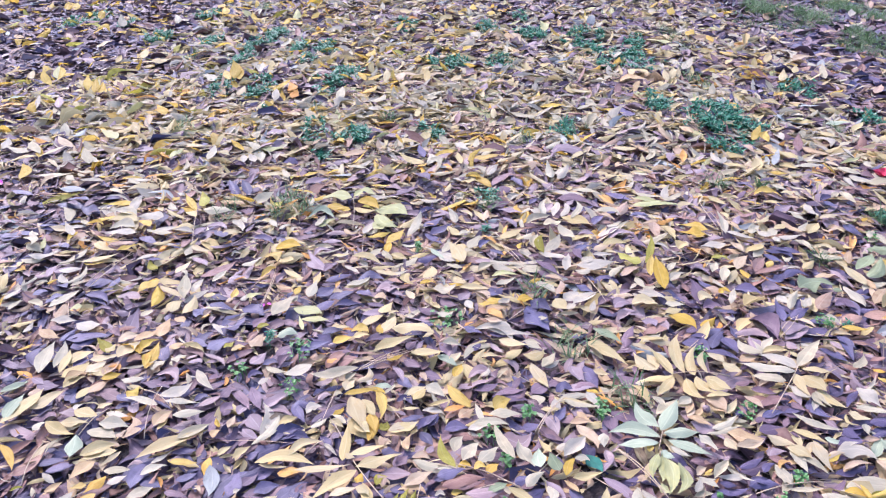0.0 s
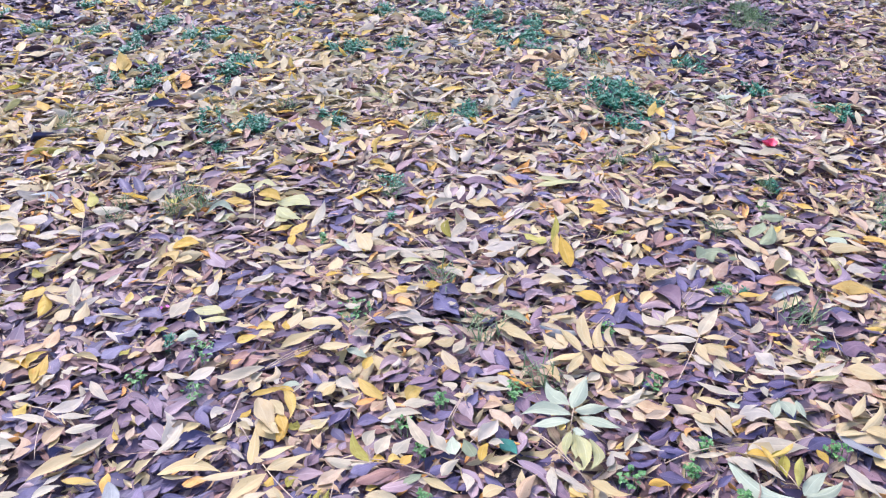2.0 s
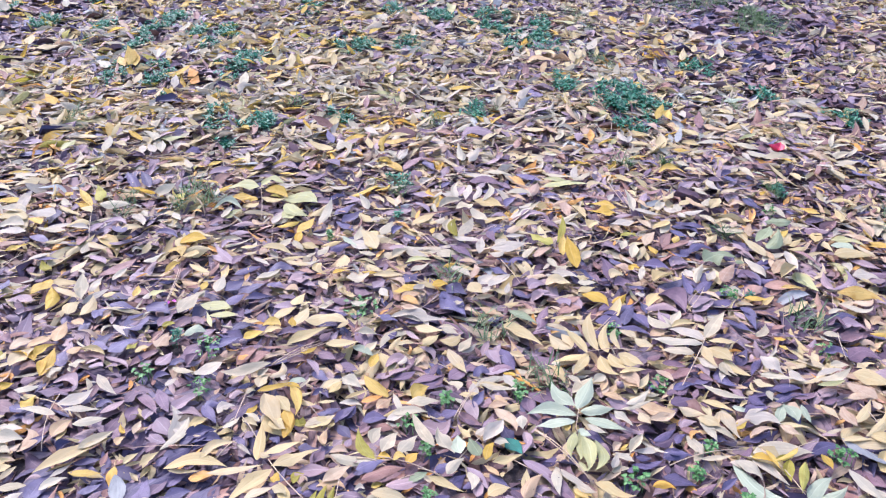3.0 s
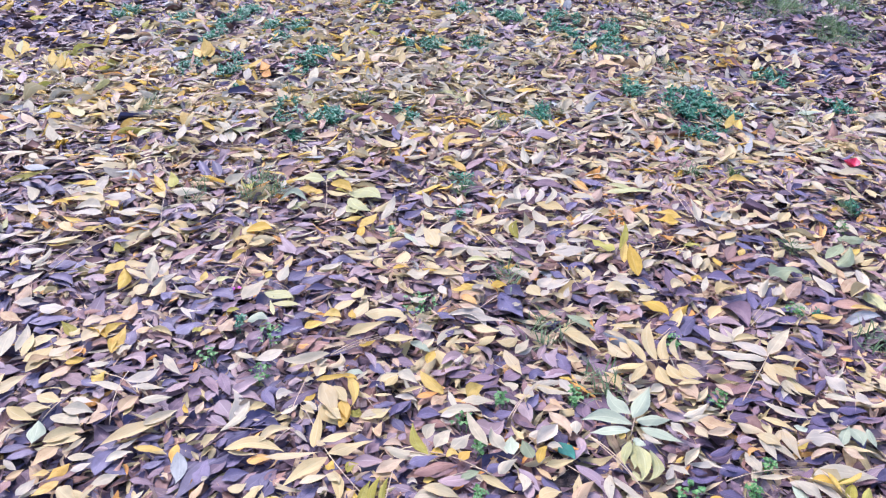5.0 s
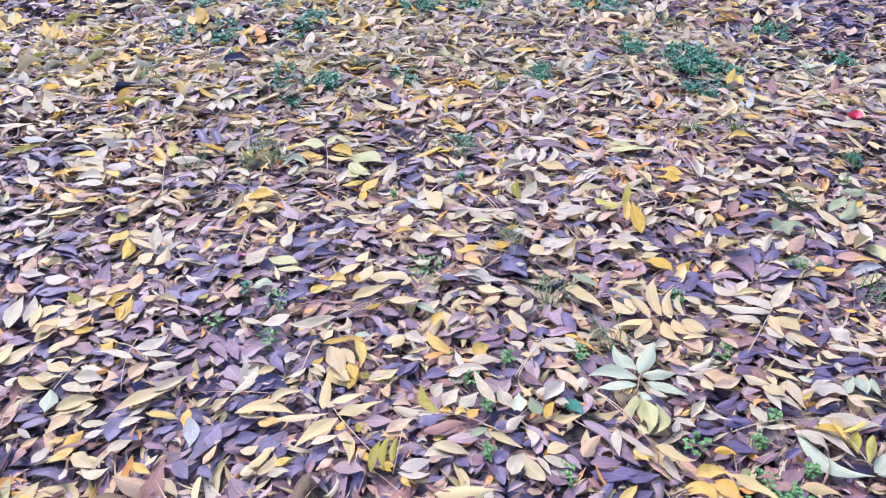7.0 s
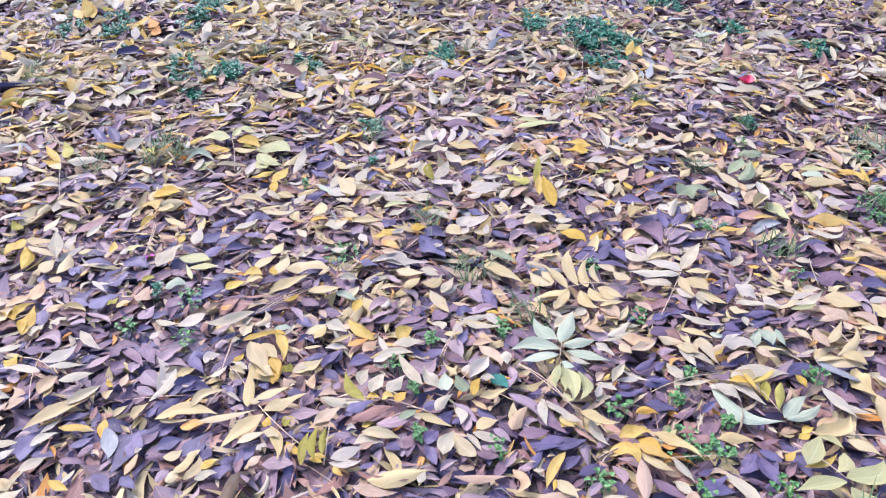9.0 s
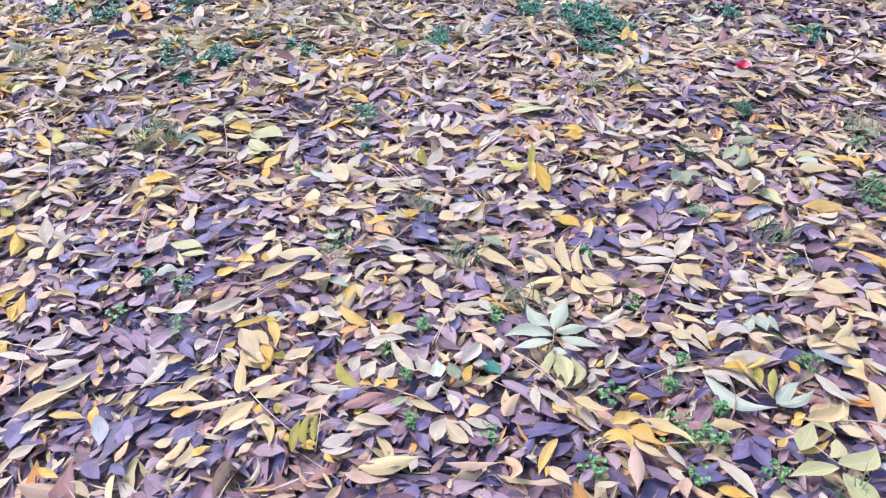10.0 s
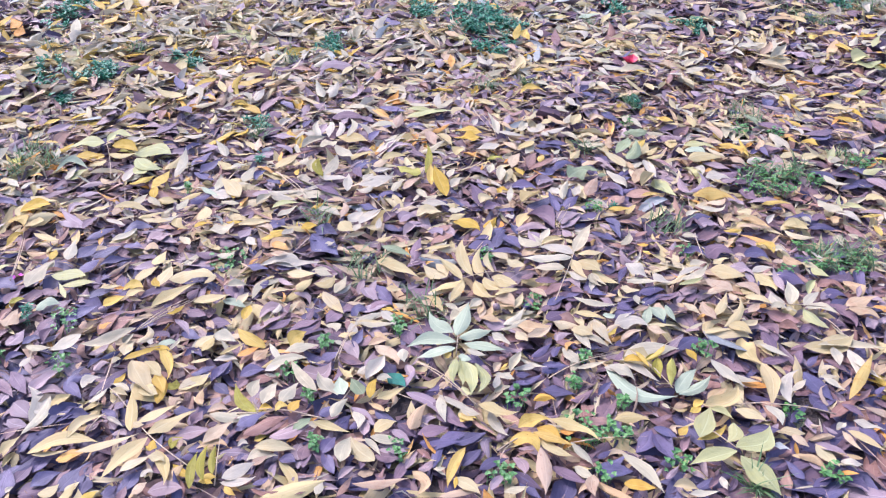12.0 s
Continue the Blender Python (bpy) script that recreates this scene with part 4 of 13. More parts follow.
under_leaf("slate", 1.032, 0.876, 0.048, -63, -2, 0.29, 0.00)
under_leaf("plum", 1.080, 0.886, 0.051, -159, 3, 0.54, 0.00)
under_leaf("plum", 1.222, 1.006, 0.057, -164, 3, 0.44, 0.00)
under_leaf("plum", 1.286, 1.046, 0.056, -85, -2, 0.32, 0.00)
under_leaf("slate", 1.222, 1.040, 0.065, -77, -3, 0.33, 0.00)
under_leaf("slate", 1.349, 1.155, 0.080, 152, 2, 0.22, 0.00)
under_leaf("slate", 1.341, 1.109, 0.054, 170, 3, 0.37, 0.00)
under_leaf("mauve", 1.257, 0.946, 0.070, -61, -4, 0.19, 0.00)
under_leaf("plum", 1.042, 1.350, 0.122, -54, -3, 0.23, 0.00)
under_leaf("plum", 1.056, 1.322, 0.120, -55, -3, 0.24, 0.00)
under_leaf("plum", 1.085, 1.317, 0.095, -62, -3, 0.28, 0.00)
under_leaf("plum", 1.156, 1.281, 0.084, -57, -2, 0.23, 0.00)
under_leaf("slate", 1.349, 1.367, 0.075, -75, -0, 0.37, 0.00)
under_leaf("slate", 1.376, 1.335, 0.098, -75, 0, 0.29, 0.00)
under_leaf("slate", 1.348, 1.541, 0.093, 168, -3, 0.21, 0.00)
under_leaf("plum", 1.282, 1.547, 0.105, -83, 1, 0.34, 0.00)
under_leaf("plum", 1.294, 1.904, 0.072, -83, 3, 0.52, 0.00)
under_leaf("plum", 1.669, 1.729, 0.118, -86, -1, 0.37, 0.00)
under_leaf("plum", 1.492, 1.673, 0.088, -87, 1, 0.43, 0.00)
under_leaf("slate", 1.681, 1.543, 0.088, -156, -4, 0.55, 0.00)
under_leaf("plum", 1.606, 1.519, 0.088, -86, -0, 0.35, 0.00)
under_leaf("slate", 1.630, 1.456, 0.121, -86, 0, 0.38, 0.00)
under_leaf("plum", -0.716, 2.346, 0.125, -5, -1, 0.19, 0.00)
under_leaf("slate", -0.780, 2.369, 0.071, -39, -3, 0.55, 0.00)
under_leaf("slate", -0.725, 2.026, 0.150, -148, 16, 0.20, 0.00)
under_leaf("plum", -0.636, 1.935, 0.084, -62, -2, 0.43, 0.00)
under_leaf("plum", -0.215, 2.282, 0.121, -49, 2, 0.39, 0.00)
under_leaf("plum", -0.128, 2.451, 0.150, -162, 16, 0.33, 0.00)
under_leaf("slate", -0.118, 2.169, 0.064, -56, 2, 0.64, 0.00)
under_leaf("slate", -0.078, 2.022, 0.097, -45, 2, 0.42, 0.00)
under_leaf("plum", 0.125, 2.368, 0.127, -41, 5, 0.26, 0.00)
under_leaf("plum", 0.205, 2.420, 0.127, 1, 5, 0.17, 0.00)
under_leaf("plum", 0.099, 2.202, 0.094, -64, -0, 0.39, 0.00)
under_leaf("slate", 0.461, 2.202, 0.079, -128, 2, 0.55, 0.00)
under_leaf("slate", 0.502, 2.329, 0.109, -134, 2, 0.46, 0.00)
under_leaf("plum", 0.418, 2.275, 0.085, -150, 3, 0.31, 0.00)
under_leaf("plum", 0.963, 2.309, 0.102, 142, -2, 0.17, 0.00)
under_leaf("slate", 1.160, 2.205, 0.076, -64, 3, 0.44, 0.00)
under_leaf("slate", 1.172, 2.065, 0.077, -152, -2, 0.55, 0.00)
under_leaf("slate", 0.907, 1.940, 0.091, -109, -2, 0.48, 0.00)
under_leaf("plum", 1.055, 2.070, 0.075, 20, 3, 0.36, 0.00)
under_leaf("slate", -1.290, 2.170, 0.083, 111, -3, 0.52, 0.00)
under_leaf("slate", -1.223, 2.064, 0.082, -70, 3, 0.51, 0.00)
under_leaf("slate", -1.354, 2.043, 0.089, -109, 3, 0.32, 0.00)
under_leaf("plum", -1.269, 2.247, 0.150, -142, 16, 0.20, 0.00)
under_leaf("plum", -1.192, 2.198, 0.090, -28, 2, 0.40, 0.00)
under_leaf("slate", -1.405, 2.297, 0.107, 66, 1, 0.26, 0.00)
under_leaf("mauve", -0.745, 2.848, 0.111, -74, -0, 0.52, 0.00)
under_leaf("mauve", -0.511, 2.375, 0.085, -56, -0, 0.55, 0.00)
under_leaf("plum", -0.332, 2.518, 0.150, -162, 16, 0.21, 0.00)
loose_leaf("yellow", -0.068, 0.887, 0.028, -145, 1, 0.50, 0.00)
loose_leaf("cream", -0.015, 0.850, 0.107, -85, -2, 0.37, -0.15)
loose_leaf("gold", -2.541, 5.158, 0.130, 17, 14, 0.40, 0.04)
loose_leaf("gold", -2.494, 5.168, 0.130, 17, 12, 0.40, -0.11)
loose_leaf("gold", -2.231, 4.924, 0.130, 11, 18, 0.40, 0.09)
sprig = compound_leaf("ivory compound leaf spread flat over dark litter", 1.891, 2.422, 1.927, 2.426)
leaflet(sprig, "ivory", 1.894, 2.426, 0.074, 44, 0, 0.56, -0.58)
leaflet(sprig, "ivory", 1.886, 2.415, 0.095, 109, 0, 0.28, 0.23)
leaflet(sprig, "ivory", 1.885, 2.401, 0.075, 174, 0, 0.29, -0.22)
leaflet(sprig, "ivory", 1.901, 2.425, 0.108, -40, 0, 0.17, 0.06)
leaflet(sprig, "ivory", 1.905, 2.418, 0.096, -106, 0, 0.45, 0.73)
leaflet(sprig, "ivory", 1.885, 2.401, 0.094, 119, 0, 0.18, 0.22)
leaflet(sprig, "ivory", 1.905, 2.406, 0.090, -120, 0, 0.36, -0.66)
leaflet(sprig, "ivory", 1.899, 2.434, 0.056, 24, 0, 0.52, -0.53)
sprig = compound_leaf("ivory compound leaf with leaflets fanned to one side", 1.578, 2.261, 1.658, 2.256)
leaflet(sprig, "ivory", 1.594, 2.276, 0.120, -61, 0, 0.26, 0.19)
leaflet(sprig, "ivory", 1.587, 2.252, 0.084, -91, 0, 0.51, 0.54)
leaflet(sprig, "ivory", 1.596, 2.292, 0.077, -48, 0, 0.25, 0.19)
leaflet(sprig, "ivory", 1.571, 2.238, 0.059, -126, 0, 0.66, 0.57)
leaflet(sprig, "cream", 1.540, 2.210, 0.090, 179, 0, 0.31, 0.35)
leaflet(sprig, "ivory", 1.546, 2.234, 0.066, 173, 0, 0.35, -0.57)
leaflet(sprig, "cream", 1.582, 2.219, 0.058, -148, 0, 0.57, 0.69)
sprig = compound_leaf("cream compound leaf of long overlapping strips", 1.935, 2.342, 2.014, 2.238)
leaflet(sprig, "cream", 2.020, 2.248, 0.136, 47, 0, 0.38, 0.81)
leaflet(sprig, "cream", 2.003, 2.224, 0.120, 58, 0, 0.39, 0.62)
leaflet(sprig, "cream", 1.941, 2.351, 0.097, -58, 6, 0.30, 0.04)
leaflet(sprig, "ivory", 1.944, 2.274, 0.129, -58, 14, 0.25, -0.21)
leaflet(sprig, "cream", 1.950, 2.165, 0.127, 30, 0, 0.25, 0.43)
leaflet(sprig, "mauve", 2.059, 2.312, 0.078, -172, 0, 0.55, 0.85)
leaflet(sprig, "tan", 1.933, 2.316, 0.115, -50, 12, 0.27, -0.52)
sprig = compound_leaf("cream compound leaf with fanned pointed leaflets", 1.847, 1.832, 1.939, 1.873)
leaflet(sprig, "cream", 1.905, 1.816, 0.079, 54, 0, 0.37, -0.89)
leaflet(sprig, "cream", 1.882, 1.806, 0.093, -14, 0, 0.20, -0.38)
leaflet(sprig, "cream", 1.892, 1.818, 0.061, -56, 0, 0.28, 0.25)
leaflet(sprig, "cream", 1.955, 1.849, 0.097, -124, 0, 0.32, 0.27)
leaflet(sprig, "tan", 1.889, 1.805, 0.110, -61, 0, 0.14, 0.04)
sprig = compound_leaf("pale grey-green serrated compound leaf lying flat", 2.225, 2.172, 2.300, 2.126)
leaflet(sprig, "lime", 2.205, 2.153, 0.103, -85, 0, 0.65, 0.82)
leaflet(sprig, "lime", 2.202, 2.136, 0.108, -92, 0, 0.56, -0.44)
leaflet(sprig, "lime", 2.245, 2.129, 0.074, -102, 0, 0.66, -1.52)
leaflet(sprig, "gold", 2.267, 2.104, 0.038, -166, 0, 0.66, 0.72)
loose_leaf("gold", 2.646, 2.578, 0.095, -92, 0, 0.66, 1.57)
loose_leaf("yellow", 2.299, 2.433, 0.078, -120, 0, 0.66, 1.60)
loose_leaf("gold", 2.297, 2.257, 0.128, -5, 0, 0.26, -0.14)
loose_leaf("gold", 2.242, 2.410, 0.075, -74, 0, 0.56, 1.60)
loose_leaf("gold", 2.274, 2.331, 0.076, -177, 0, 0.37, -0.04)
loose_leaf("cream", 2.134, 2.506, 0.078, -146, 0, 0.66, 0.78)
loose_leaf("cream", 2.325, 2.672, 0.113, 177, 0, 0.66, 0.54)
loose_leaf("tan", 2.299, 2.588, 0.133, 70, 0, 0.45, -0.69)
loose_leaf("tan", 2.273, 2.690, 0.064, -142, 0, 0.66, 0.60)
sprig = compound_leaf("large cream compound leaf with twelve flat leaflets", 0.587, 1.305, 0.466, 1.308)
leaflet(sprig, "cream", 0.465, 1.306, 0.099, 16, 0, 0.26, -0.09)
leaflet(sprig, "cream", 0.434, 1.327, 0.071, 32, 0, 0.52, 0.21)
leaflet(sprig, "cream", 0.426, 1.385, 0.060, -172, 0, 0.34, 0.60)
leaflet(sprig, "cream", 0.465, 1.303, 0.090, 105, 0, 0.33, -0.22)
leaflet(sprig, "cream", 0.465, 1.298, 0.080, 141, 0, 0.28, -0.04)
leaflet(sprig, "cream", 0.490, 1.306, 0.153, -10, 0, 0.19, 0.50)
leaflet(sprig, "cream", 0.510, 1.300, 0.115, -18, 0, 0.21, 0.53)
leaflet(sprig, "cream", 0.537, 1.303, 0.082, -12, 0, 0.20, 0.56)
leaflet(sprig, "cream", 0.585, 1.339, 0.046, 40, 0, 0.60, 0.47)
leaflet(sprig, "cream", 0.609, 1.304, 0.049, 35, 0, 0.53, 0.51)
leaflet(sprig, "cream", 0.490, 1.293, 0.072, -162, 0, 0.40, -0.72)
leaflet(sprig, "cream", 0.512, 1.227, 0.062, -83, 0, 0.31, 0.23)
leaflet(sprig, "cream", 0.511, 1.295, 0.063, -151, 0, 0.44, -0.86)
leaflet(sprig, "cream", 0.528, 1.290, 0.062, -134, 0, 0.45, -0.04)
leaflet(sprig, "cream", 0.531, 1.280, 0.044, -142, 0, 0.51, -0.97)
sprig = compound_leaf("white compound leaf on a long bare stalk", 0.634, 1.184, 0.740, 1.325)
leaflet(sprig, "ivory", 0.737, 1.323, 0.137, -42, 0, 0.23, 0.05)
leaflet(sprig, "ivory", 0.736, 1.320, 0.082, 55, 0, 0.48, -0.62)
leaflet(sprig, "ivory", 0.725, 1.303, 0.114, 72, 0, 0.28, 0.26)
leaflet(sprig, "cream", 0.680, 1.374, 0.065, -83, 0, 0.32, 0.64)
leaflet(sprig, "cream", 0.743, 1.382, 0.031, -161, 0, 0.32, 0.51)
leaflet(sprig, "ivory", 0.692, 1.270, 0.073, 74, 0, 0.43, -0.09)
leaflet(sprig, "cream", 0.740, 1.310, 0.060, -94, 0, 0.50, -0.68)
leaflet(sprig, "cream", 0.722, 1.297, 0.076, -178, 0, 0.32, -0.36)
leaflet(sprig, "cream", 0.732, 1.290, 0.060, -146, 0, 0.66, 0.46)
leaflet(sprig, "ivory", 0.725, 1.222, 0.051, 36, 0, 0.55, 0.04)
leaflet(sprig, "ivory", 0.680, 1.374, 0.065, 34, 0, 0.43, 1.16)
leaflet(sprig, "mauve", 0.670, 1.381, 0.065, -4, 0, 0.19, 0.27)
loose_leaf("cream", 0.419, 1.460, 0.084, -86, 0, 0.18, -0.38)
loose_leaf("cream", 0.446, 1.457, 0.081, -93, 0, 0.23, -0.56)
loose_leaf("gold", 0.520, 1.560, 0.079, -138, 0, 0.46, 0.86)
loose_leaf("cream", 0.512, 1.564, 0.054, -72, 0, 0.45, 0.23)
loose_leaf("gold", 0.584, 1.508, 0.062, -51, 0, 0.42, 0.08)
sprig = compound_leaf("yellow and cream compound leaf standing on its stalk", -0.762, 1.924, -0.800, 2.107)
leaflet(sprig, "gold", -0.801, 2.114, 0.109, 33, 9, 0.23, 0.09)
leaflet(sprig, "olive", -0.789, 2.143, 0.099, 16, 5, 0.36, -0.25)
leaflet(sprig, "gold", -0.798, 2.101, 0.072, 59, 0, 0.46, -0.27)
leaflet(sprig, "cream", -0.829, 2.099, 0.050, -128, 0, 0.66, 0.60)
leaflet(sprig, "ivory", -0.785, 2.129, 0.093, -97, 0, 0.40, 0.25)
leaflet(sprig, "cream", -0.783, 2.021, 0.065, 109, 0, 0.66, 0.21)
leaflet(sprig, "cream", -0.818, 2.061, 0.098, 56, 6, 0.18, 0.18)
leaflet(sprig, "ivory", -0.771, 1.977, 0.072, 71, 0, 0.29, -0.17)
leaflet(sprig, "ivory", -0.897, 2.166, 0.064, -141, 0, 0.37, -0.54)
leaflet(sprig, "gold", -0.896, 2.181, 0.034, -24, 0, 0.66, 0.04)
sprig = compound_leaf("golden-yellow compound leaf with drooping leaflets", -0.796, 1.742, -0.782, 1.728)
leaflet(sprig, "gold", -0.793, 1.733, 0.073, 152, 0, 0.54, -0.31)
leaflet(sprig, "gold", -0.789, 1.705, 0.107, -170, 0, 0.31, 0.31)
leaflet(sprig, "cream", -0.798, 1.733, 0.082, -100, 0, 0.30, -0.29)
leaflet(sprig, "cream", -0.784, 1.705, 0.105, -126, 0, 0.20, 0.04)
leaflet(sprig, "gold", -0.801, 1.742, 0.057, 163, 0, 0.35, 0.11)
sprig = compound_leaf("cream compound leaf in a dense pale pile", -0.947, 2.002, -1.080, 2.082)
leaflet(sprig, "ivory", -0.975, 2.083, 0.100, 79, 0, 0.48, -0.72)
leaflet(sprig, "cream", -0.961, 2.044, 0.092, 87, 0, 0.66, -1.11)
leaflet(sprig, "ivory", -0.954, 2.008, 0.074, 98, 0, 0.66, -1.07)
leaflet(sprig, "cream", -0.952, 1.985, 0.087, 8, 0, 0.35, 0.43)
leaflet(sprig, "ivory", -0.937, 1.974, 0.095, 92, 0, 0.32, -0.35)
leaflet(sprig, "ivory", -0.889, 2.070, 0.078, 90, 0, 0.66, -0.79)
leaflet(sprig, "gold", -0.911, 2.014, 0.071, 52, 0, 0.41, -0.40)
leaflet(sprig, "ivory", -1.006, 2.104, 0.104, -4, 6, 0.34, 0.16)
loose_leaf("gold", -1.114, 2.194, 0.097, -103, 0, 0.53, 1.14)
loose_leaf("gold", -0.965, 1.928, 0.096, 66, 4, 0.21, 0.21)
loose_leaf("tan", -1.003, 1.925, 0.080, -83, 0, 0.28, -0.12)
loose_leaf("gold", -0.968, 1.889, 0.065, -56, 0, 0.43, 0.21)
loose_leaf("cream", -1.042, 1.942, 0.091, -120, 0, 0.36, -1.00)
loose_leaf("cream", -1.047, 1.832, 0.102, -61, 0, 0.29, -0.40)
loose_leaf("gold", -1.040, 1.828, 0.071, -79, 0, 0.22, -0.45)
sprig = compound_leaf("ivory and yellow compound leaf with an olive tip", 0.114, 0.988, -0.005, 1.044)
leaflet(sprig, "olive", -0.005, 1.038, 0.088, 20, 0, 0.27, 0.42)
leaflet(sprig, "gold", -0.001, 1.039, 0.025, -92, 0, 0.66, 1.60)
leaflet(sprig, "gold", 0.028, 1.027, 0.025, -80, 0, 0.66, 1.51)
leaflet(sprig, "yellow", 0.054, 1.019, 0.034, -41, 0, 0.66, 0.70)
leaflet(sprig, "ivory", 0.038, 1.044, 0.061, -42, 0, 0.44, 0.32)
leaflet(sprig, "ivory", 0.008, 1.051, 0.060, -33, 0, 0.46, 0.26)
leaflet(sprig, "ivory", -0.009, 1.080, 0.048, -24, 0, 0.51, 0.52)
leaflet(sprig, "ivory", -0.039, 1.034, 0.038, -83, 0, 0.65, 0.05)
sprig = compound_leaf("ivory compound leaf with golden and sage leaflets", 0.138, 1.019, 0.248, 1.120)
leaflet(sprig, "ivory", 0.199, 1.063, 0.075, -41, 0, 0.41, -0.23)
leaflet(sprig, "ivory", 0.187, 1.085, 0.040, -69, 0, 0.54, 0.54)
leaflet(sprig, "cream", 0.177, 1.076, 0.045, 29, 0, 0.29, 0.18)
leaflet(sprig, "sage", 0.153, 1.035, 0.049, -1, 0, 0.60, 0.37)
leaflet(sprig, "moss", 0.187, 1.025, 0.049, 18, 0, 0.58, -0.09)
leaflet(sprig, "ivory", 0.107, 1.058, 0.105, 20, 0, 0.21, 0.21)
leaflet(sprig, "ivory", 0.142, 1.038, 0.076, 20, 0, 0.36, 0.41)
leaflet(sprig, "gold", 0.196, 1.011, 0.055, -27, 0, 0.34, 0.40)
leaflet(sprig, "ivory", 0.218, 1.057, 0.029, -103, 0, 0.59, 0.95)
leaflet(sprig, "cream", 0.207, 1.007, 0.060, -79, 0, 0.32, 0.04)
leaflet(sprig, "ivory", 0.121, 0.983, 0.053, -46, 0, 0.38, 0.46)
sprig = compound_leaf("mauve leaflets with a bitten green edge", 0.011, 0.970, 0.084, 0.991)
leaflet(sprig, "mauve", 0.011, 0.967, 0.073, -81, 0, 0.42, -0.22)
leaflet(sprig, "moss", 0.052, 0.971, 0.042, -60, 0, 0.51, -0.14)
leaflet(sprig, "brown", -0.031, 0.985, 0.084, -75, 0, 0.39, 0.35)
leaflet(sprig, "brown", -0.009, 0.984, 0.056, -73, 0, 0.37, -0.18)
leaflet(sprig, "slate", -0.040, 1.010, 0.057, -70, 0, 0.60, 0.38)
loose_leaf("ivory", 0.119, 0.890, 0.057, -30, 0, 0.51, 0.38)
loose_leaf("cream", 0.175, 0.876, 0.070, 24, 0, 0.43, 0.33)
loose_leaf("cream", 0.088, 0.992, 0.074, -126, 0, 0.25, -0.11)
loose_leaf("cream", 0.188, 0.938, 0.046, -72, 0, 0.63, 0.57)
loose_leaf("ivory", 0.030, 1.173, 0.074, -91, 0, 0.34, 0.41)
loose_leaf("ivory", 0.051, 1.176, 0.062, 14, 0, 0.22, -0.08)
loose_leaf("ivory", 0.020, 1.156, 0.040, -74, 0, 0.54, -0.04)
loose_leaf("gold", 0.027, 1.229, 0.095, 31, 0, 0.39, 0.20)
loose_leaf("gold", 0.076, 1.216, 0.052, -47, 0, 0.62, 0.62)
loose_leaf("ivory", 0.062, 1.203, 0.070, -88, 0, 0.39, 0.18)
loose_leaf("mauve", 0.088, 1.143, 0.060, -82, 0, 0.66, -1.51)
loose_leaf("plum", 0.075, 1.274, 0.076, -97, 0, 0.52, 0.36)
loose_leaf("plum", 0.114, 1.239, 0.079, -114, 0, 0.34, 0.72)
loose_leaf("mauve", 0.175, 1.211, 0.071, -161, 0, 0.41, 0.58)
loose_leaf("plum", 0.173, 1.148, 0.057, -129, 0, 0.25, -0.24)
loose_leaf("tan", 0.225, 1.172, 0.050, -86, 0, 0.44, 0.19)
loose_leaf("tan", 0.236, 1.161, 0.075, -154, 0, 0.38, 0.67)
loose_leaf("tan", 0.245, 1.144, 0.022, 10, 0, 0.66, 0.05)
loose_leaf("ivory", 0.287, 1.136, 0.039, 173, 0, 0.56, -0.27)
loose_leaf("slate", 0.249, 1.122, 0.050, -168, 0, 0.58, -0.27)
loose_leaf("green", 0.243, 1.079, 0.053, -152, 0, 0.57, 0.31)
loose_leaf("plum", 0.314, 1.212, 0.093, -131, 0, 0.37, 0.13)
loose_leaf("plum", 0.317, 1.203, 0.067, -176, 0, 0.44, -0.70)
loose_leaf("plum", 0.206, 1.186, 0.039, -46, 0, 0.66, -0.86)
loose_leaf("ivory", 0.155, 1.262, 0.033, -151, 0, 0.66, 1.59)
loose_leaf("cream", 0.172, 1.216, 0.041, -90, 0, 0.46, 0.30)
loose_leaf("ivory", 0.222, 1.246, 0.077, -111, 0, 0.30, 0.19)
loose_leaf("tan", 0.245, 1.207, 0.040, -140, 0, 0.40, -0.39)
loose_leaf("slate", 0.129, 1.163, 0.042, -71, 0, 0.64, -0.06)
loose_leaf("plum", 0.005, 1.171, 0.033, -55, 0, 0.66, 1.04)
loose_leaf("slate", -0.028, 1.161, 0.050, -85, 0, 0.64, 0.56)
loose_leaf("plum", -0.034, 1.131, 0.032, -54, 0, 0.66, 0.59)
loose_leaf("orange", -0.029, 1.215, 0.049, -75, 0, 0.35, 0.31)
loose_leaf("tan", 0.003, 1.191, 0.041, -51, 0, 0.64, 0.50)
loose_leaf("slate", 0.186, 1.085, 0.050, -162, 0, 0.28, 0.10)
loose_leaf("mauve", 0.267, 1.024, 0.085, -150, 0, 0.34, 0.63)
loose_leaf("tan", 0.250, 0.926, 0.070, -41, 0, 0.39, 0.53)
loose_leaf("mauve", 0.269, 0.937, 0.038, -72, 0, 0.66, 1.39)
loose_leaf("cream", 0.220, 0.976, 0.013, -48, 0, 0.66, 1.60)
loose_leaf("tan", 0.217, 0.982, 0.039, 40, 0, 0.32, 0.04)
loose_leaf("mauve", 0.161, 1.015, 0.069, -149, 0, 0.31, -0.10)
loose_leaf("slate", 0.200, 0.993, 0.048, -139, 0, 0.42, -0.19)
loose_leaf("ivory", 0.162, 0.998, 0.044, 179, 0, 0.43, 0.79)
loose_leaf("slate", 0.124, 0.961, 0.048, -45, 0, 0.57, 0.42)
loose_leaf("mauve", 0.170, 0.943, 0.035, -24, 0, 0.59, 0.32)
loose_leaf("ivory", 0.179, 0.930, 0.058, -119, 0, 0.34, -0.19)
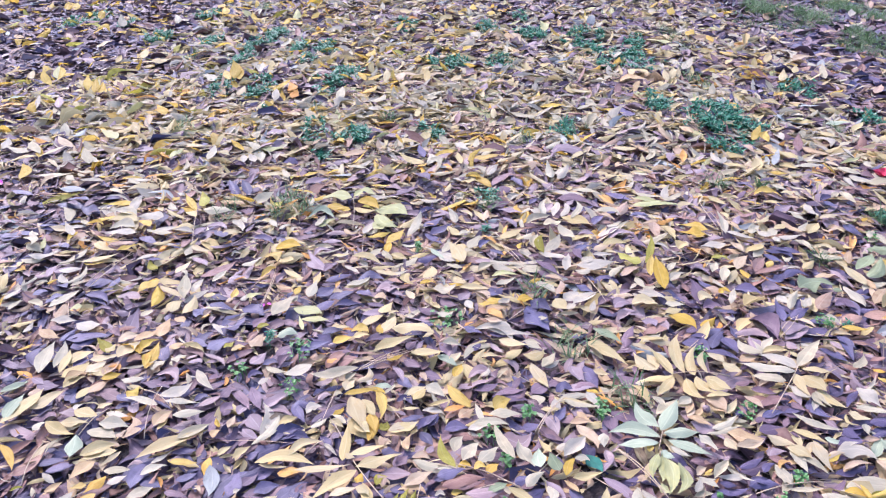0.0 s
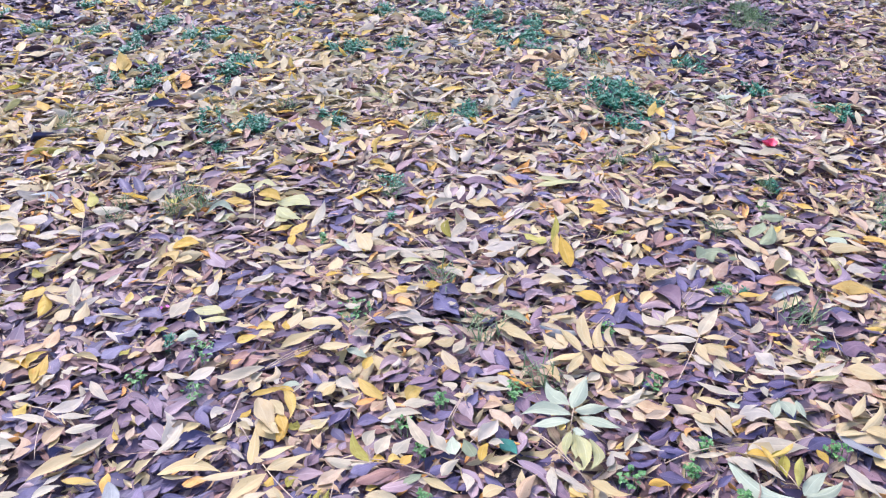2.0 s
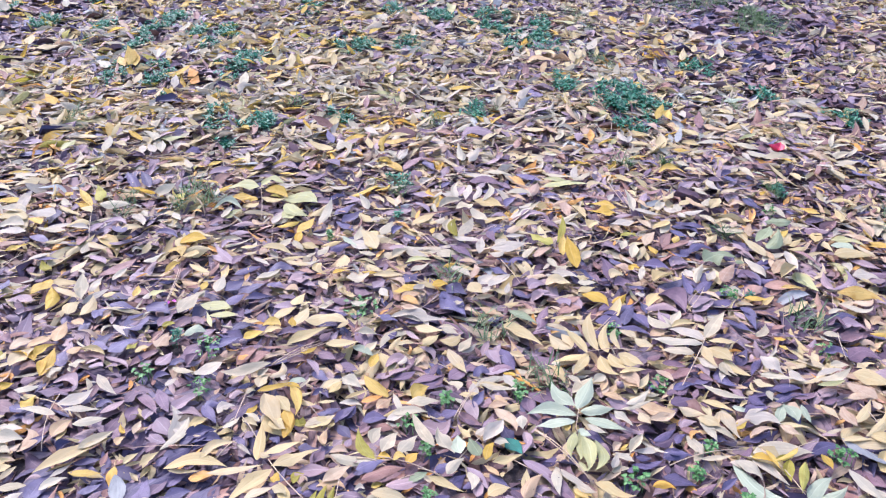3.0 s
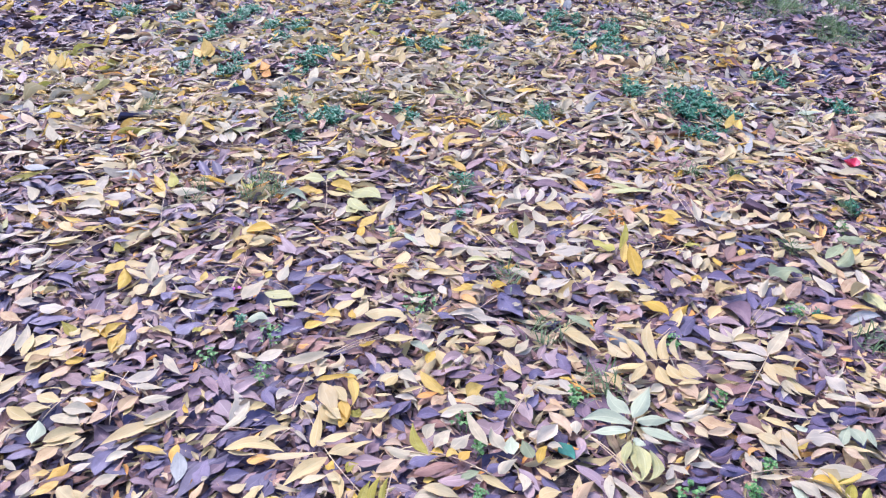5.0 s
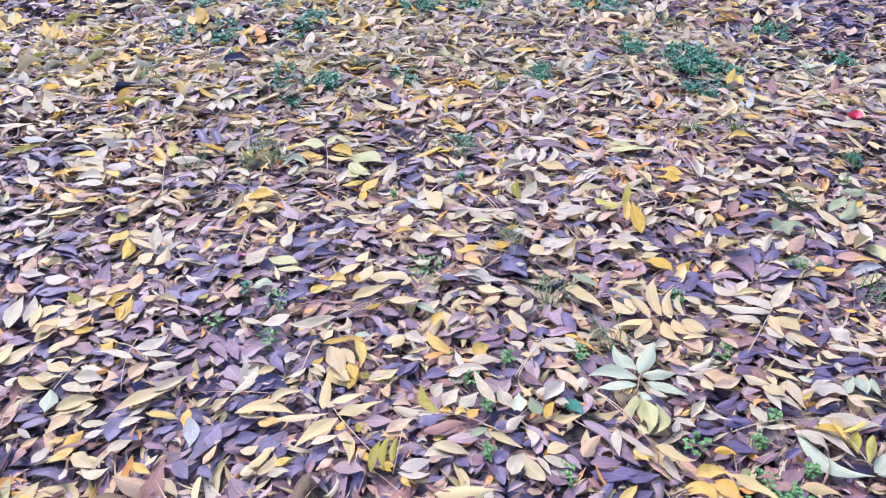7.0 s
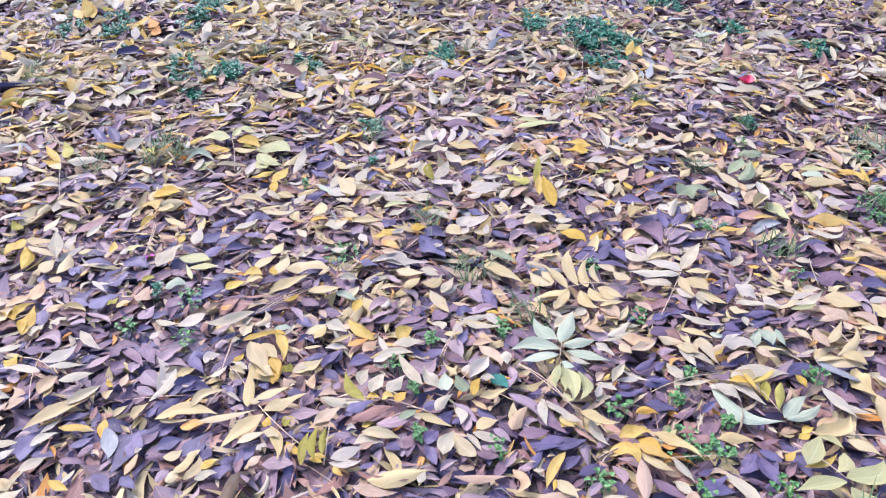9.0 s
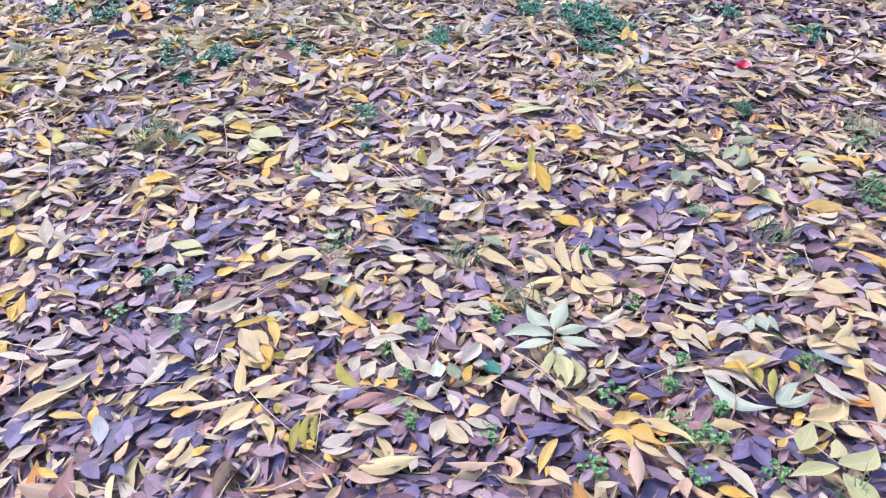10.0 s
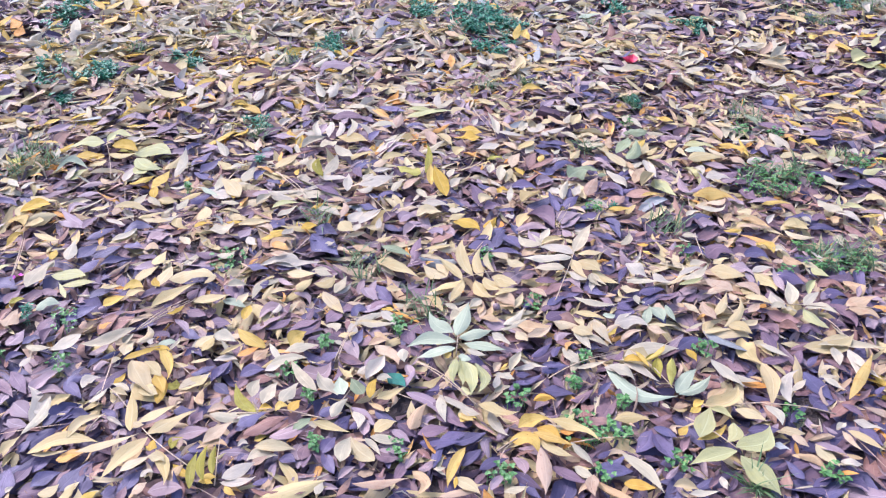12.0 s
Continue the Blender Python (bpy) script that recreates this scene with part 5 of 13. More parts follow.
loose_leaf("mauve", 0.219, 0.940, 0.045, -146, 0, 0.36, 0.16)
loose_leaf("plum", 0.234, 0.956, 0.049, -149, 0, 0.48, -0.26)
loose_leaf("plum", 0.260, 0.919, 0.058, -90, 0, 0.44, -0.14)
loose_leaf("slate", 0.259, 0.900, 0.071, -105, 0, 0.43, 0.26)
loose_leaf("mauve", 0.188, 0.903, 0.051, -110, 0, 0.39, 0.21)
loose_leaf("plum", 0.178, 0.892, 0.045, -117, 0, 0.54, 0.16)
loose_leaf("plum", 0.075, 0.929, 0.039, -43, 0, 0.66, 0.44)
loose_leaf("slate", 0.095, 0.918, 0.040, -44, 0, 0.66, 0.47)
loose_leaf("plum", 0.058, 0.914, 0.036, -33, 0, 0.61, 0.55)
loose_leaf("mauve", 0.052, 0.916, 0.039, -18, 0, 0.65, 0.43)
loose_leaf("cream", -0.015, 0.960, 0.071, -110, 0, 0.37, 0.12)
loose_leaf("ivory", -0.028, 0.939, 0.051, -102, 0, 0.40, 0.55)
loose_leaf("gold", -0.014, 0.975, 0.023, -80, 0, 0.66, 0.52)
loose_leaf("ivory", -0.043, 0.969, 0.019, -93, 0, 0.66, 1.60)
loose_leaf("slate", -0.045, 0.944, 0.020, -74, 0, 0.66, 1.60)
loose_leaf("slate", 0.021, 0.925, 0.031, -116, 0, 0.66, 0.80)
loose_leaf("plum", 0.140, 1.010, 0.039, 107, 0, 0.43, 0.68)
loose_leaf("slate", 0.102, 1.010, 0.038, -81, 0, 0.64, 0.80)
loose_leaf("tan", 0.326, 1.013, 0.026, -120, 0, 0.66, 1.60)
loose_leaf("plum", 0.312, 0.978, 0.059, -150, 0, 0.51, -0.52)
loose_leaf("gold", 0.340, 0.923, 0.031, -94, 0, 0.66, 1.53)
loose_leaf("ivory", 0.321, 0.997, 0.092, -139, 0, 0.20, -0.07)
loose_leaf("mauve", 0.285, 1.097, 0.050, -163, 0, 0.38, -0.44)
dry_stalk(0.072, 1.014, 0.115, 0.983)
dry_stalk(0.309, 1.090, 0.376, 0.950)
dry_stalk(0.160, 1.146, 0.215, 1.234)
loose_leaf("slate", -0.420, 0.985, 0.067, -3, 0, 0.47, 0.05)
loose_leaf("mauve", -0.433, 1.209, 0.065, -144, 0, 0.52, 0.05)
loose_leaf("mauve", -0.438, 1.169, 0.050, -123, 0, 0.45, -0.53)
loose_leaf("ivory", -0.407, 1.115, 0.106, -20, 0, 0.19, -0.61)
loose_leaf("ivory", -0.393, 1.171, 0.029, -126, 0, 0.35, 0.24)
loose_leaf("plum", -0.434, 1.119, 0.031, -41, 0, 0.66, 0.71)
loose_leaf("mauve", -0.455, 1.209, 0.040, -33, 0, 0.66, 1.13)
loose_leaf("plum", -0.449, 1.294, 0.086, -153, 0, 0.30, -0.04)
loose_leaf("mauve", -0.411, 1.229, 0.069, -46, 0, 0.50, 0.04)
loose_leaf("mauve", -0.413, 1.219, 0.070, -101, 0, 0.35, 0.76)
loose_leaf("slate", -0.342, 1.221, 0.035, -63, 0, 0.66, 1.60)
loose_leaf("cream", -0.435, 1.077, 0.046, -38, 0, 0.40, -0.28)
loose_leaf("slate", -0.400, 1.089, 0.063, -53, 0, 0.66, 0.14)
loose_leaf("slate", -0.364, 1.132, 0.065, -55, 0, 0.66, 0.60)
loose_leaf("slate", -0.406, 1.081, 0.029, -36, 0, 0.66, 0.51)
loose_leaf("plum", -0.405, 1.012, 0.046, -36, 0, 0.58, 0.04)
loose_leaf("slate", -0.420, 1.026, 0.034, -41, 0, 0.66, 0.63)
loose_leaf("slate", -0.379, 1.030, 0.044, -51, 0, 0.66, 0.54)
loose_leaf("slate", -0.332, 0.969, 0.057, -42, 0, 0.64, 0.10)
loose_leaf("plum", -0.394, 0.982, 0.057, -83, 0, 0.41, -0.17)
loose_leaf("slate", -0.377, 0.994, 0.051, -67, 0, 0.56, 0.26)
loose_leaf("cream", -0.361, 0.971, 0.035, -73, 0, 0.66, -0.67)
loose_leaf("slate", -0.295, 0.948, 0.051, -17, 0, 0.51, 0.29)
loose_leaf("ivory", -0.411, 0.988, 0.015, -51, 0, 0.66, 0.63)
loose_leaf("orange", -0.336, 1.030, 0.041, -76, 0, 0.59, 0.68)
loose_leaf("cream", -0.318, 0.956, 0.029, -48, 0, 0.66, -0.19)
loose_leaf("cream", -0.284, 0.940, 0.023, -77, 0, 0.66, 0.22)
loose_leaf("slate", -0.236, 0.927, 0.061, -38, 0, 0.49, 0.28)
loose_leaf("slate", -0.258, 0.935, 0.026, -54, 0, 0.66, 0.53)
loose_leaf("plum", -0.292, 0.982, 0.036, -18, 0, 0.61, 0.40)
loose_leaf("ivory", -1.111, 1.833, 0.103, -29, 0, 0.31, -0.49)
loose_leaf("ivory", -1.216, 1.876, 0.088, -71, 0, 0.58, -0.82)
loose_leaf("ivory", -1.254, 1.955, 0.095, -130, 0, 0.42, -0.28)
loose_leaf("lime", -1.203, 1.907, 0.082, 11, 0, 0.25, -0.08)
loose_leaf("cream", -1.237, 2.051, 0.108, -116, 0, 0.24, 0.20)
loose_leaf("ivory", -1.188, 2.084, 0.105, 35, 6, 0.31, -0.53)
loose_leaf("ivory", -1.130, 1.980, 0.095, 37, 4, 0.25, 0.05)
loose_leaf("gold", -1.138, 1.957, 0.060, -4, 0, 0.55, -0.20)
loose_leaf("gold", -1.121, 2.052, 0.056, -95, 0, 0.66, 0.89)
loose_leaf("ivory", -1.156, 2.094, 0.064, -132, 0, 0.28, -0.13)
loose_leaf("ivory", -1.103, 1.955, 0.039, -74, 0, 0.66, -1.37)
loose_leaf("mauve", -1.345, 2.140, 0.070, -15, 0, 0.57, -0.89)
loose_leaf("slate", -1.295, 2.230, 0.110, -109, 0, 0.57, 0.41)
loose_leaf("slate", -1.199, 2.208, 0.115, -125, 0, 0.37, -0.34)
loose_leaf("slate", -1.268, 2.255, 0.078, -94, 0, 0.59, 0.68)
loose_leaf("slate", -1.287, 2.082, 0.070, -96, 0, 0.61, 0.40)
loose_leaf("slate", -1.191, 1.939, 0.068, -104, 0, 0.66, 1.60)
loose_leaf("slate", -0.932, 1.973, 0.080, -121, 0, 0.62, -0.04)
loose_leaf("cream", -0.877, 1.926, 0.062, -61, 0, 0.65, -0.54)
loose_leaf("orange", -0.845, 1.892, 0.052, -55, 0, 0.55, 1.50)
loose_leaf("ivory", -0.921, 2.007, 0.100, -108, 0, 0.47, 0.20)
loose_leaf("ivory", -0.891, 2.107, 0.034, -141, 0, 0.66, 1.18)
loose_leaf("ivory", -0.892, 1.842, 0.062, -60, 0, 0.42, 0.30)
loose_leaf("slate", -0.891, 1.871, 0.073, -104, 0, 0.39, -0.72)
loose_leaf("olive", -0.820, 1.797, 0.065, 36, 0, 0.40, 0.54)
loose_leaf("cream", -0.767, 1.779, 0.074, -21, 0, 0.66, -0.05)
loose_leaf("ivory", -0.753, 1.799, 0.038, -140, 0, 0.57, 0.04)
loose_leaf("ivory", -0.762, 1.867, 0.061, 1, 0, 0.42, 0.16)
loose_leaf("cream", -0.760, 1.918, 0.072, -114, 0, 0.44, -0.73)
loose_leaf("mauve", -0.746, 1.868, 0.074, -131, 0, 0.51, 0.44)
loose_leaf("cream", -0.694, 1.956, 0.089, -48, 0, 0.47, 0.56)
loose_leaf("mauve", -0.715, 1.932, 0.091, -70, 0, 0.57, 0.04)
loose_leaf("brown", -0.698, 1.771, 0.117, -46, 0, 0.38, -0.24)
loose_leaf("ivory", -0.634, 1.866, 0.029, -62, 0, 0.66, 1.60)
loose_leaf("ivory", -0.678, 2.073, 0.090, -149, 0, 0.32, 0.35)
loose_leaf("ivory", -0.656, 2.101, 0.051, -154, 0, 0.30, -0.04)
loose_leaf("tan", -0.752, 2.202, 0.088, -104, 0, 0.61, 0.64)
loose_leaf("mauve", -0.778, 1.980, 0.068, -25, 0, 0.57, 0.22)
loose_leaf("mauve", -0.756, 2.040, 0.073, -103, 0, 0.66, 1.24)
loose_leaf("ivory", -0.702, 1.647, 0.102, 10, 12, 0.32, 0.08)
loose_leaf("cream", -0.687, 1.583, 0.084, -5, 0, 0.40, -0.42)
loose_leaf("ivory", -0.693, 1.684, 0.075, -9, 0, 0.29, 0.20)
loose_leaf("cream", -0.719, 1.593, 0.059, -17, 0, 0.66, 0.89)
loose_leaf("plum", -0.664, 1.637, 0.041, -78, 0, 0.66, -1.60)
loose_leaf("gold", -0.578, 1.644, 0.051, 0, 0, 0.37, -0.40)
loose_leaf("cream", -0.658, 1.665, 0.034, -74, 0, 0.66, 0.45)
loose_leaf("ivory", -0.551, 1.634, 0.031, -17, 0, 0.66, 0.12)
loose_leaf("slate", -0.984, 1.725, 0.061, -73, 0, 0.66, 1.60)
loose_leaf("slate", -0.928, 1.724, 0.055, -6, 0, 0.66, -0.58)
loose_leaf("slate", -0.981, 1.691, 0.085, -116, 0, 0.35, 0.63)
loose_leaf("plum", -0.974, 1.674, 0.086, -61, 0, 0.24, -0.22)
loose_leaf("mauve", -0.892, 1.680, 0.069, -107, 0, 0.42, 1.33)
loose_leaf("mauve", -0.870, 1.611, 0.052, -63, 0, 0.66, -0.44)
loose_leaf("mauve", -0.967, 1.786, 0.044, -32, 0, 0.66, 0.17)
loose_leaf("mauve", -0.886, 1.706, 0.054, -34, 0, 0.53, 0.45)
loose_leaf("ivory", -1.044, 1.734, 0.092, -10, 0, 0.26, -0.46)
loose_leaf("ivory", -1.035, 1.726, 0.045, -38, 0, 0.44, -0.76)
loose_leaf("ivory", -1.095, 1.796, 0.065, -82, 0, 0.56, 0.27)
loose_leaf("gold", -1.100, 1.735, 0.033, -39, 0, 0.66, 0.54)
loose_leaf("ivory", -1.135, 1.735, 0.038, -71, 0, 0.52, 0.49)
loose_leaf("ivory", -1.051, 1.635, 0.097, -27, 0, 0.37, -0.22)
loose_leaf("tan", -1.010, 1.585, 0.075, 5, 0, 0.40, -0.21)
loose_leaf("ivory", -1.111, 1.659, 0.059, -123, 0, 0.50, 0.21)
loose_leaf("tan", -1.040, 1.610, 0.032, -9, 0, 0.66, -0.06)
loose_leaf("slate", -1.075, 1.667, 0.056, -41, 0, 0.66, 0.16)
loose_leaf("slate", -1.121, 1.692, 0.038, -62, 0, 0.66, 1.02)
loose_leaf("lime", -0.990, 1.617, 0.035, -78, 0, 0.66, 1.60)
loose_leaf("cream", -0.961, 1.607, 0.036, -85, 0, 0.66, 1.60)
loose_leaf("ivory", -0.788, 1.572, 0.038, -27, 0, 0.66, -0.70)
loose_leaf("slate", -0.650, 1.572, 0.045, -33, 0, 0.66, 1.55)
loose_leaf("slate", -0.635, 1.636, 0.078, -106, 0, 0.48, -0.43)
loose_leaf("mauve", -0.611, 1.734, 0.053, -50, 0, 0.66, 1.27)
loose_leaf("ivory", -0.652, 1.733, 0.066, -22, 0, 0.30, -0.04)
loose_leaf("plum", -0.854, 1.759, 0.041, -62, 0, 0.66, 0.46)
loose_leaf("ivory", -1.279, 2.030, 0.074, -138, 0, 0.26, -0.45)
loose_leaf("mauve", -1.119, 1.778, 0.066, 2, 0, 0.44, 0.23)
dry_stalk(-0.986, 1.709, -0.921, 1.881)
sprig = compound_leaf("large yellow-green compound leaf on an upright stalk", -0.315, 2.064, -0.332, 2.249)
leaflet(sprig, "lime", -0.334, 2.243, 0.103, 93, 0, 0.66, -0.84)
leaflet(sprig, "lime", -0.328, 2.243, 0.074, -77, 0, 0.66, 1.60)
leaflet(sprig, "gold", -0.313, 2.218, 0.095, -129, 0, 0.45, 0.46)
leaflet(sprig, "cream", -0.321, 2.173, 0.079, -105, 0, 0.38, -0.39)
leaflet(sprig, "gold", -0.333, 2.172, 0.099, 84, 0, 0.35, -0.14)
leaflet(sprig, "gold", -0.331, 2.154, 0.046, 78, 0, 0.66, -1.13)
leaflet(sprig, "cream", -0.326, 2.142, 0.051, 124, 0, 0.58, 0.22)
leaflet(sprig, "lime", -0.253, 2.158, 0.110, -109, 0, 0.66, 1.20)
leaflet(sprig, "lime", -0.245, 2.134, 0.113, -139, 0, 0.42, -0.71)
leaflet(sprig, "lime", -0.248, 2.038, 0.075, -59, 0, 0.66, 1.01)
leaflet(sprig, "ivory", -0.295, 2.219, 0.124, -82, 0, 0.27, 0.21)
sprig = compound_leaf("yellow compound leaf with a pink stalk end", -0.497, 1.610, -0.496, 1.809)
leaflet(sprig, "gold", -0.515, 1.901, 0.074, -79, 0, 0.66, 1.15)
leaflet(sprig, "cream", -0.513, 1.879, 0.069, -5, 0, 0.42, 0.40)
leaflet(sprig, "yellow", -0.540, 1.866, 0.052, -128, 0, 0.66, 1.60)
leaflet(sprig, "cream", -0.548, 1.854, 0.054, 176, 0, 0.36, -0.04)
leaflet(sprig, "gold", -0.495, 1.803, 0.063, 151, 0, 0.37, -0.22)
leaflet(sprig, "cream", -0.496, 1.836, 0.047, -35, 0, 0.66, -1.45)
leaflet(sprig, "cream", -0.495, 1.859, 0.071, -86, 0, 0.64, 0.98)
leaflet(sprig, "cream", -0.472, 1.794, 0.085, -129, 0, 0.21, -0.08)
leaflet(sprig, "ivory", -0.590, 1.808, 0.067, -45, 0, 0.47, 0.08)
sprig = compound_leaf("cream compound leaf with upright pale leaflets", -0.136, 1.770, -0.113, 1.727)
leaflet(sprig, "cream", -0.135, 1.765, 0.062, -154, 0, 0.44, -1.18)
leaflet(sprig, "gold", -0.096, 1.701, 0.043, -83, 0, 0.53, 1.23)
leaflet(sprig, "cream", -0.087, 1.732, 0.068, -17, 0, 0.50, -0.80)
leaflet(sprig, "ivory", -0.061, 1.681, 0.063, -73, 0, 0.64, -1.01)
leaflet(sprig, "cream", -0.130, 1.672, 0.053, -155, 0, 0.41, 0.37)
loose_leaf("sage", -0.457, 2.115, 0.084, -93, 0, 0.66, 1.60)
loose_leaf("ivory", -0.425, 2.059, 0.077, -14, 0, 0.31, -0.13)
loose_leaf("lime", -0.413, 2.060, 0.071, -41, 0, 0.61, 0.65)
loose_leaf("tan", -0.337, 2.055, 0.056, -113, 0, 0.66, -1.60)
loose_leaf("brown", -0.319, 1.951, 0.036, -68, 0, 0.66, -0.63)
loose_leaf("ivory", -0.276, 2.024, 0.076, -17, 0, 0.39, 0.15)
loose_leaf("gold", -0.263, 2.006, 0.075, -65, 0, 0.60, -0.25)
loose_leaf("gold", -0.203, 1.965, 0.107, -26, 0, 0.31, -0.10)
loose_leaf("cream", -0.169, 2.062, 0.089, -34, 0, 0.32, 0.10)
loose_leaf("ivory", -0.143, 2.012, 0.117, -20, 16, 0.25, -0.20)
loose_leaf("brown", -0.192, 1.977, 0.102, -150, 0, 0.46, -0.50)
loose_leaf("ivory", -0.157, 1.952, 0.043, -76, 0, 0.66, -1.60)
loose_leaf("gold", -0.198, 1.905, 0.073, -5, 0, 0.35, 0.16)
loose_leaf("cream", -0.186, 1.893, 0.057, -117, 0, 0.48, -0.08)
loose_leaf("ivory", -0.210, 1.917, 0.068, -152, 0, 0.36, 0.04)
loose_leaf("ivory", -0.138, 1.820, 0.065, -27, 0, 0.57, -0.21)
loose_leaf("ivory", -0.250, 1.870, 0.071, -33, 0, 0.59, 0.19)
loose_leaf("mauve", -0.406, 1.899, 0.057, -61, 0, 0.66, 1.60)
loose_leaf("mauve", -0.427, 1.863, 0.088, -129, 0, 0.54, 0.45)
loose_leaf("plum", -0.365, 1.809, 0.061, -37, 0, 0.66, 0.54)
loose_leaf("cream", -0.355, 1.890, 0.057, -75, 0, 0.66, -0.78)
loose_leaf("cream", -0.296, 1.893, 0.103, -117, 0, 0.37, 0.04)
loose_leaf("cream", -0.340, 1.856, 0.039, -70, 0, 0.66, -0.67)
loose_leaf("ivory", -0.310, 1.834, 0.066, -134, 0, 0.45, 0.04)
loose_leaf("cream", -0.233, 1.811, 0.065, -81, 0, 0.66, 0.37)
loose_leaf("cream", -0.222, 1.799, 0.077, -112, 0, 0.34, -0.17)
loose_leaf("ivory", -0.170, 1.810, 0.038, -42, 0, 0.53, -0.49)
loose_leaf("slate", -0.352, 1.753, 0.078, -63, 0, 0.66, 0.29)
loose_leaf("slate", -0.268, 1.744, 0.077, -82, 0, 0.66, 1.55)
loose_leaf("ivory", -0.290, 1.716, 0.071, -56, 0, 0.47, -0.58)
loose_leaf("ivory", -0.381, 1.651, 0.082, -9, 0, 0.35, 0.24)
loose_leaf("slate", -0.364, 1.667, 0.062, -46, 0, 0.66, -0.04)
loose_leaf("slate", -0.328, 1.658, 0.070, -62, 0, 0.63, 0.35)
loose_leaf("slate", -0.353, 1.598, 0.066, -40, 0, 0.54, 0.24)
loose_leaf("mauve", -0.212, 1.691, 0.069, -73, 0, 0.66, 0.62)
loose_leaf("mauve", -0.194, 1.722, 0.078, -131, 0, 0.54, -0.09)
loose_leaf("brown", -0.187, 1.765, 0.048, -117, 0, 0.65, -0.04)
loose_leaf("lime", -0.410, 1.597, 0.082, -109, 0, 0.57, 0.53)
loose_leaf("ivory", -0.455, 1.559, 0.099, -28, 0, 0.41, 0.40)
loose_leaf("ivory", -0.430, 1.625, 0.039, -38, 0, 0.66, -0.04)
loose_leaf("gold", -0.418, 1.666, 0.043, -9, 0, 0.45, -0.06)
loose_leaf("tan", -0.478, 1.717, 0.053, -112, 0, 0.48, -0.07)
loose_leaf("tan", -0.540, 1.746, 0.049, -45, 0, 0.65, -0.35)
loose_leaf("mauve", -0.482, 1.738, 0.054, -31, 0, 0.66, 0.70)
loose_leaf("slate", -0.542, 1.605, 0.068, -115, 0, 0.66, 0.61)
loose_leaf("lime", -0.541, 1.644, 0.045, -63, 0, 0.66, 0.55)
loose_leaf("plum", -0.578, 1.915, 0.062, 51, 0, 0.55, -0.58)
loose_leaf("slate", -0.600, 1.990, 0.079, -118, 0, 0.52, 0.34)
loose_leaf("slate", -0.534, 1.999, 0.061, -131, 0, 0.35, -0.13)
loose_leaf("plum", -0.486, 1.982, 0.082, -75, 0, 0.63, 0.87)
loose_leaf("plum", -0.461, 2.031, 0.067, -73, 0, 0.66, 1.02)
loose_leaf("mauve", -0.396, 1.980, 0.067, -96, 0, 0.66, 1.15)
loose_leaf("mauve", -0.391, 2.027, 0.072, -95, 0, 0.54, 1.01)
loose_leaf("cream", -0.505, 1.991, 0.088, -120, 0, 0.35, -0.42)
loose_leaf("ivory", -0.569, 2.088, 0.065, -148, 0, 0.33, -0.16)
loose_leaf("cream", -0.606, 2.083, 0.056, -88, 0, 0.47, 0.22)
loose_leaf("orange", -0.518, 2.095, 0.034, -104, 0, 0.66, 1.26)
loose_leaf("ivory", -0.489, 2.028, 0.030, -27, 0, 0.66, 1.60)
loose_leaf("lime", -0.497, 2.110, 0.031, -26, 0, 0.66, 1.01)
loose_leaf("gold", -0.494, 2.027, 0.031, -94, 0, 0.66, -1.23)
loose_leaf("ivory", -0.532, 2.033, 0.044, -49, 0, 0.66, 0.90)
loose_leaf("mauve", -0.645, 2.041, 0.050, -32, 0, 0.66, 1.12)
loose_leaf("ivory", -0.659, 2.101, 0.043, -144, 0, 0.41, -0.22)
loose_leaf("ivory", 0.001, 2.081, 0.098, 18, 8, 0.30, -0.41)
loose_leaf("cream", -0.023, 2.069, 0.083, -145, 0, 0.38, -0.37)
loose_leaf("cream", 0.021, 1.832, 0.120, 21, 0, 0.35, -0.26)
loose_leaf("ivory", -0.038, 1.896, 0.087, -11, 0, 0.27, -0.32)
loose_leaf("ivory", -0.049, 1.873, 0.053, -122, 0, 0.55, -0.42)
loose_leaf("sage", -0.072, 1.923, 0.076, -148, 0, 0.26, 0.04)
loose_leaf("ivory", -0.027, 1.825, 0.055, -118, 0, 0.66, -0.07)
loose_leaf("slate", -0.092, 2.035, 0.085, -141, 0, 0.55, 0.11)
loose_leaf("slate", -0.099, 2.073, 0.097, -41, 0, 0.53, 0.08)
loose_leaf("slate", -0.108, 1.853, 0.073, -65, 0, 0.66, 0.33)
loose_leaf("plum", -0.169, 2.285, 0.048, -123, 0, 0.66, 0.95)
loose_leaf("ivory", -0.117, 2.247, 0.073, -83, 0, 0.61, -1.60)
loose_leaf("cream", -0.147, 2.221, 0.053, -74, 0, 0.66, -0.98)
loose_leaf("gold", -0.242, 2.169, 0.071, -67, 0, 0.36, -0.10)
loose_leaf("cream", -0.187, 1.578, 0.054, -29, 0, 0.66, 0.51)
loose_leaf("cream", -0.168, 1.570, 0.028, -67, 0, 0.66, 1.60)
loose_leaf("gold", -0.021, 1.719, 0.043, -105, 0, 0.58, 0.42)
loose_leaf("plum", -0.098, 1.616, 0.065, -113, 0, 0.54, 0.24)
loose_leaf("plum", -0.040, 1.662, 0.058, -129, 0, 0.51, -0.57)
loose_leaf("tan", -0.213, 1.651, 0.034, -107, 0, 0.66, 1.60)
loose_leaf("slate", -0.262, 1.690, 0.051, -113, 0, 0.66, -0.08)
dry_stalk(-0.495, 1.605, -0.491, 1.782)
sprig = compound_leaf("ivory compound leaf with upturned narrow leaflets", 0.269, 2.083, 0.364, 2.045)
leaflet(sprig, "ivory", 0.276, 2.099, 0.081, 42, 0, 0.48, -0.04)
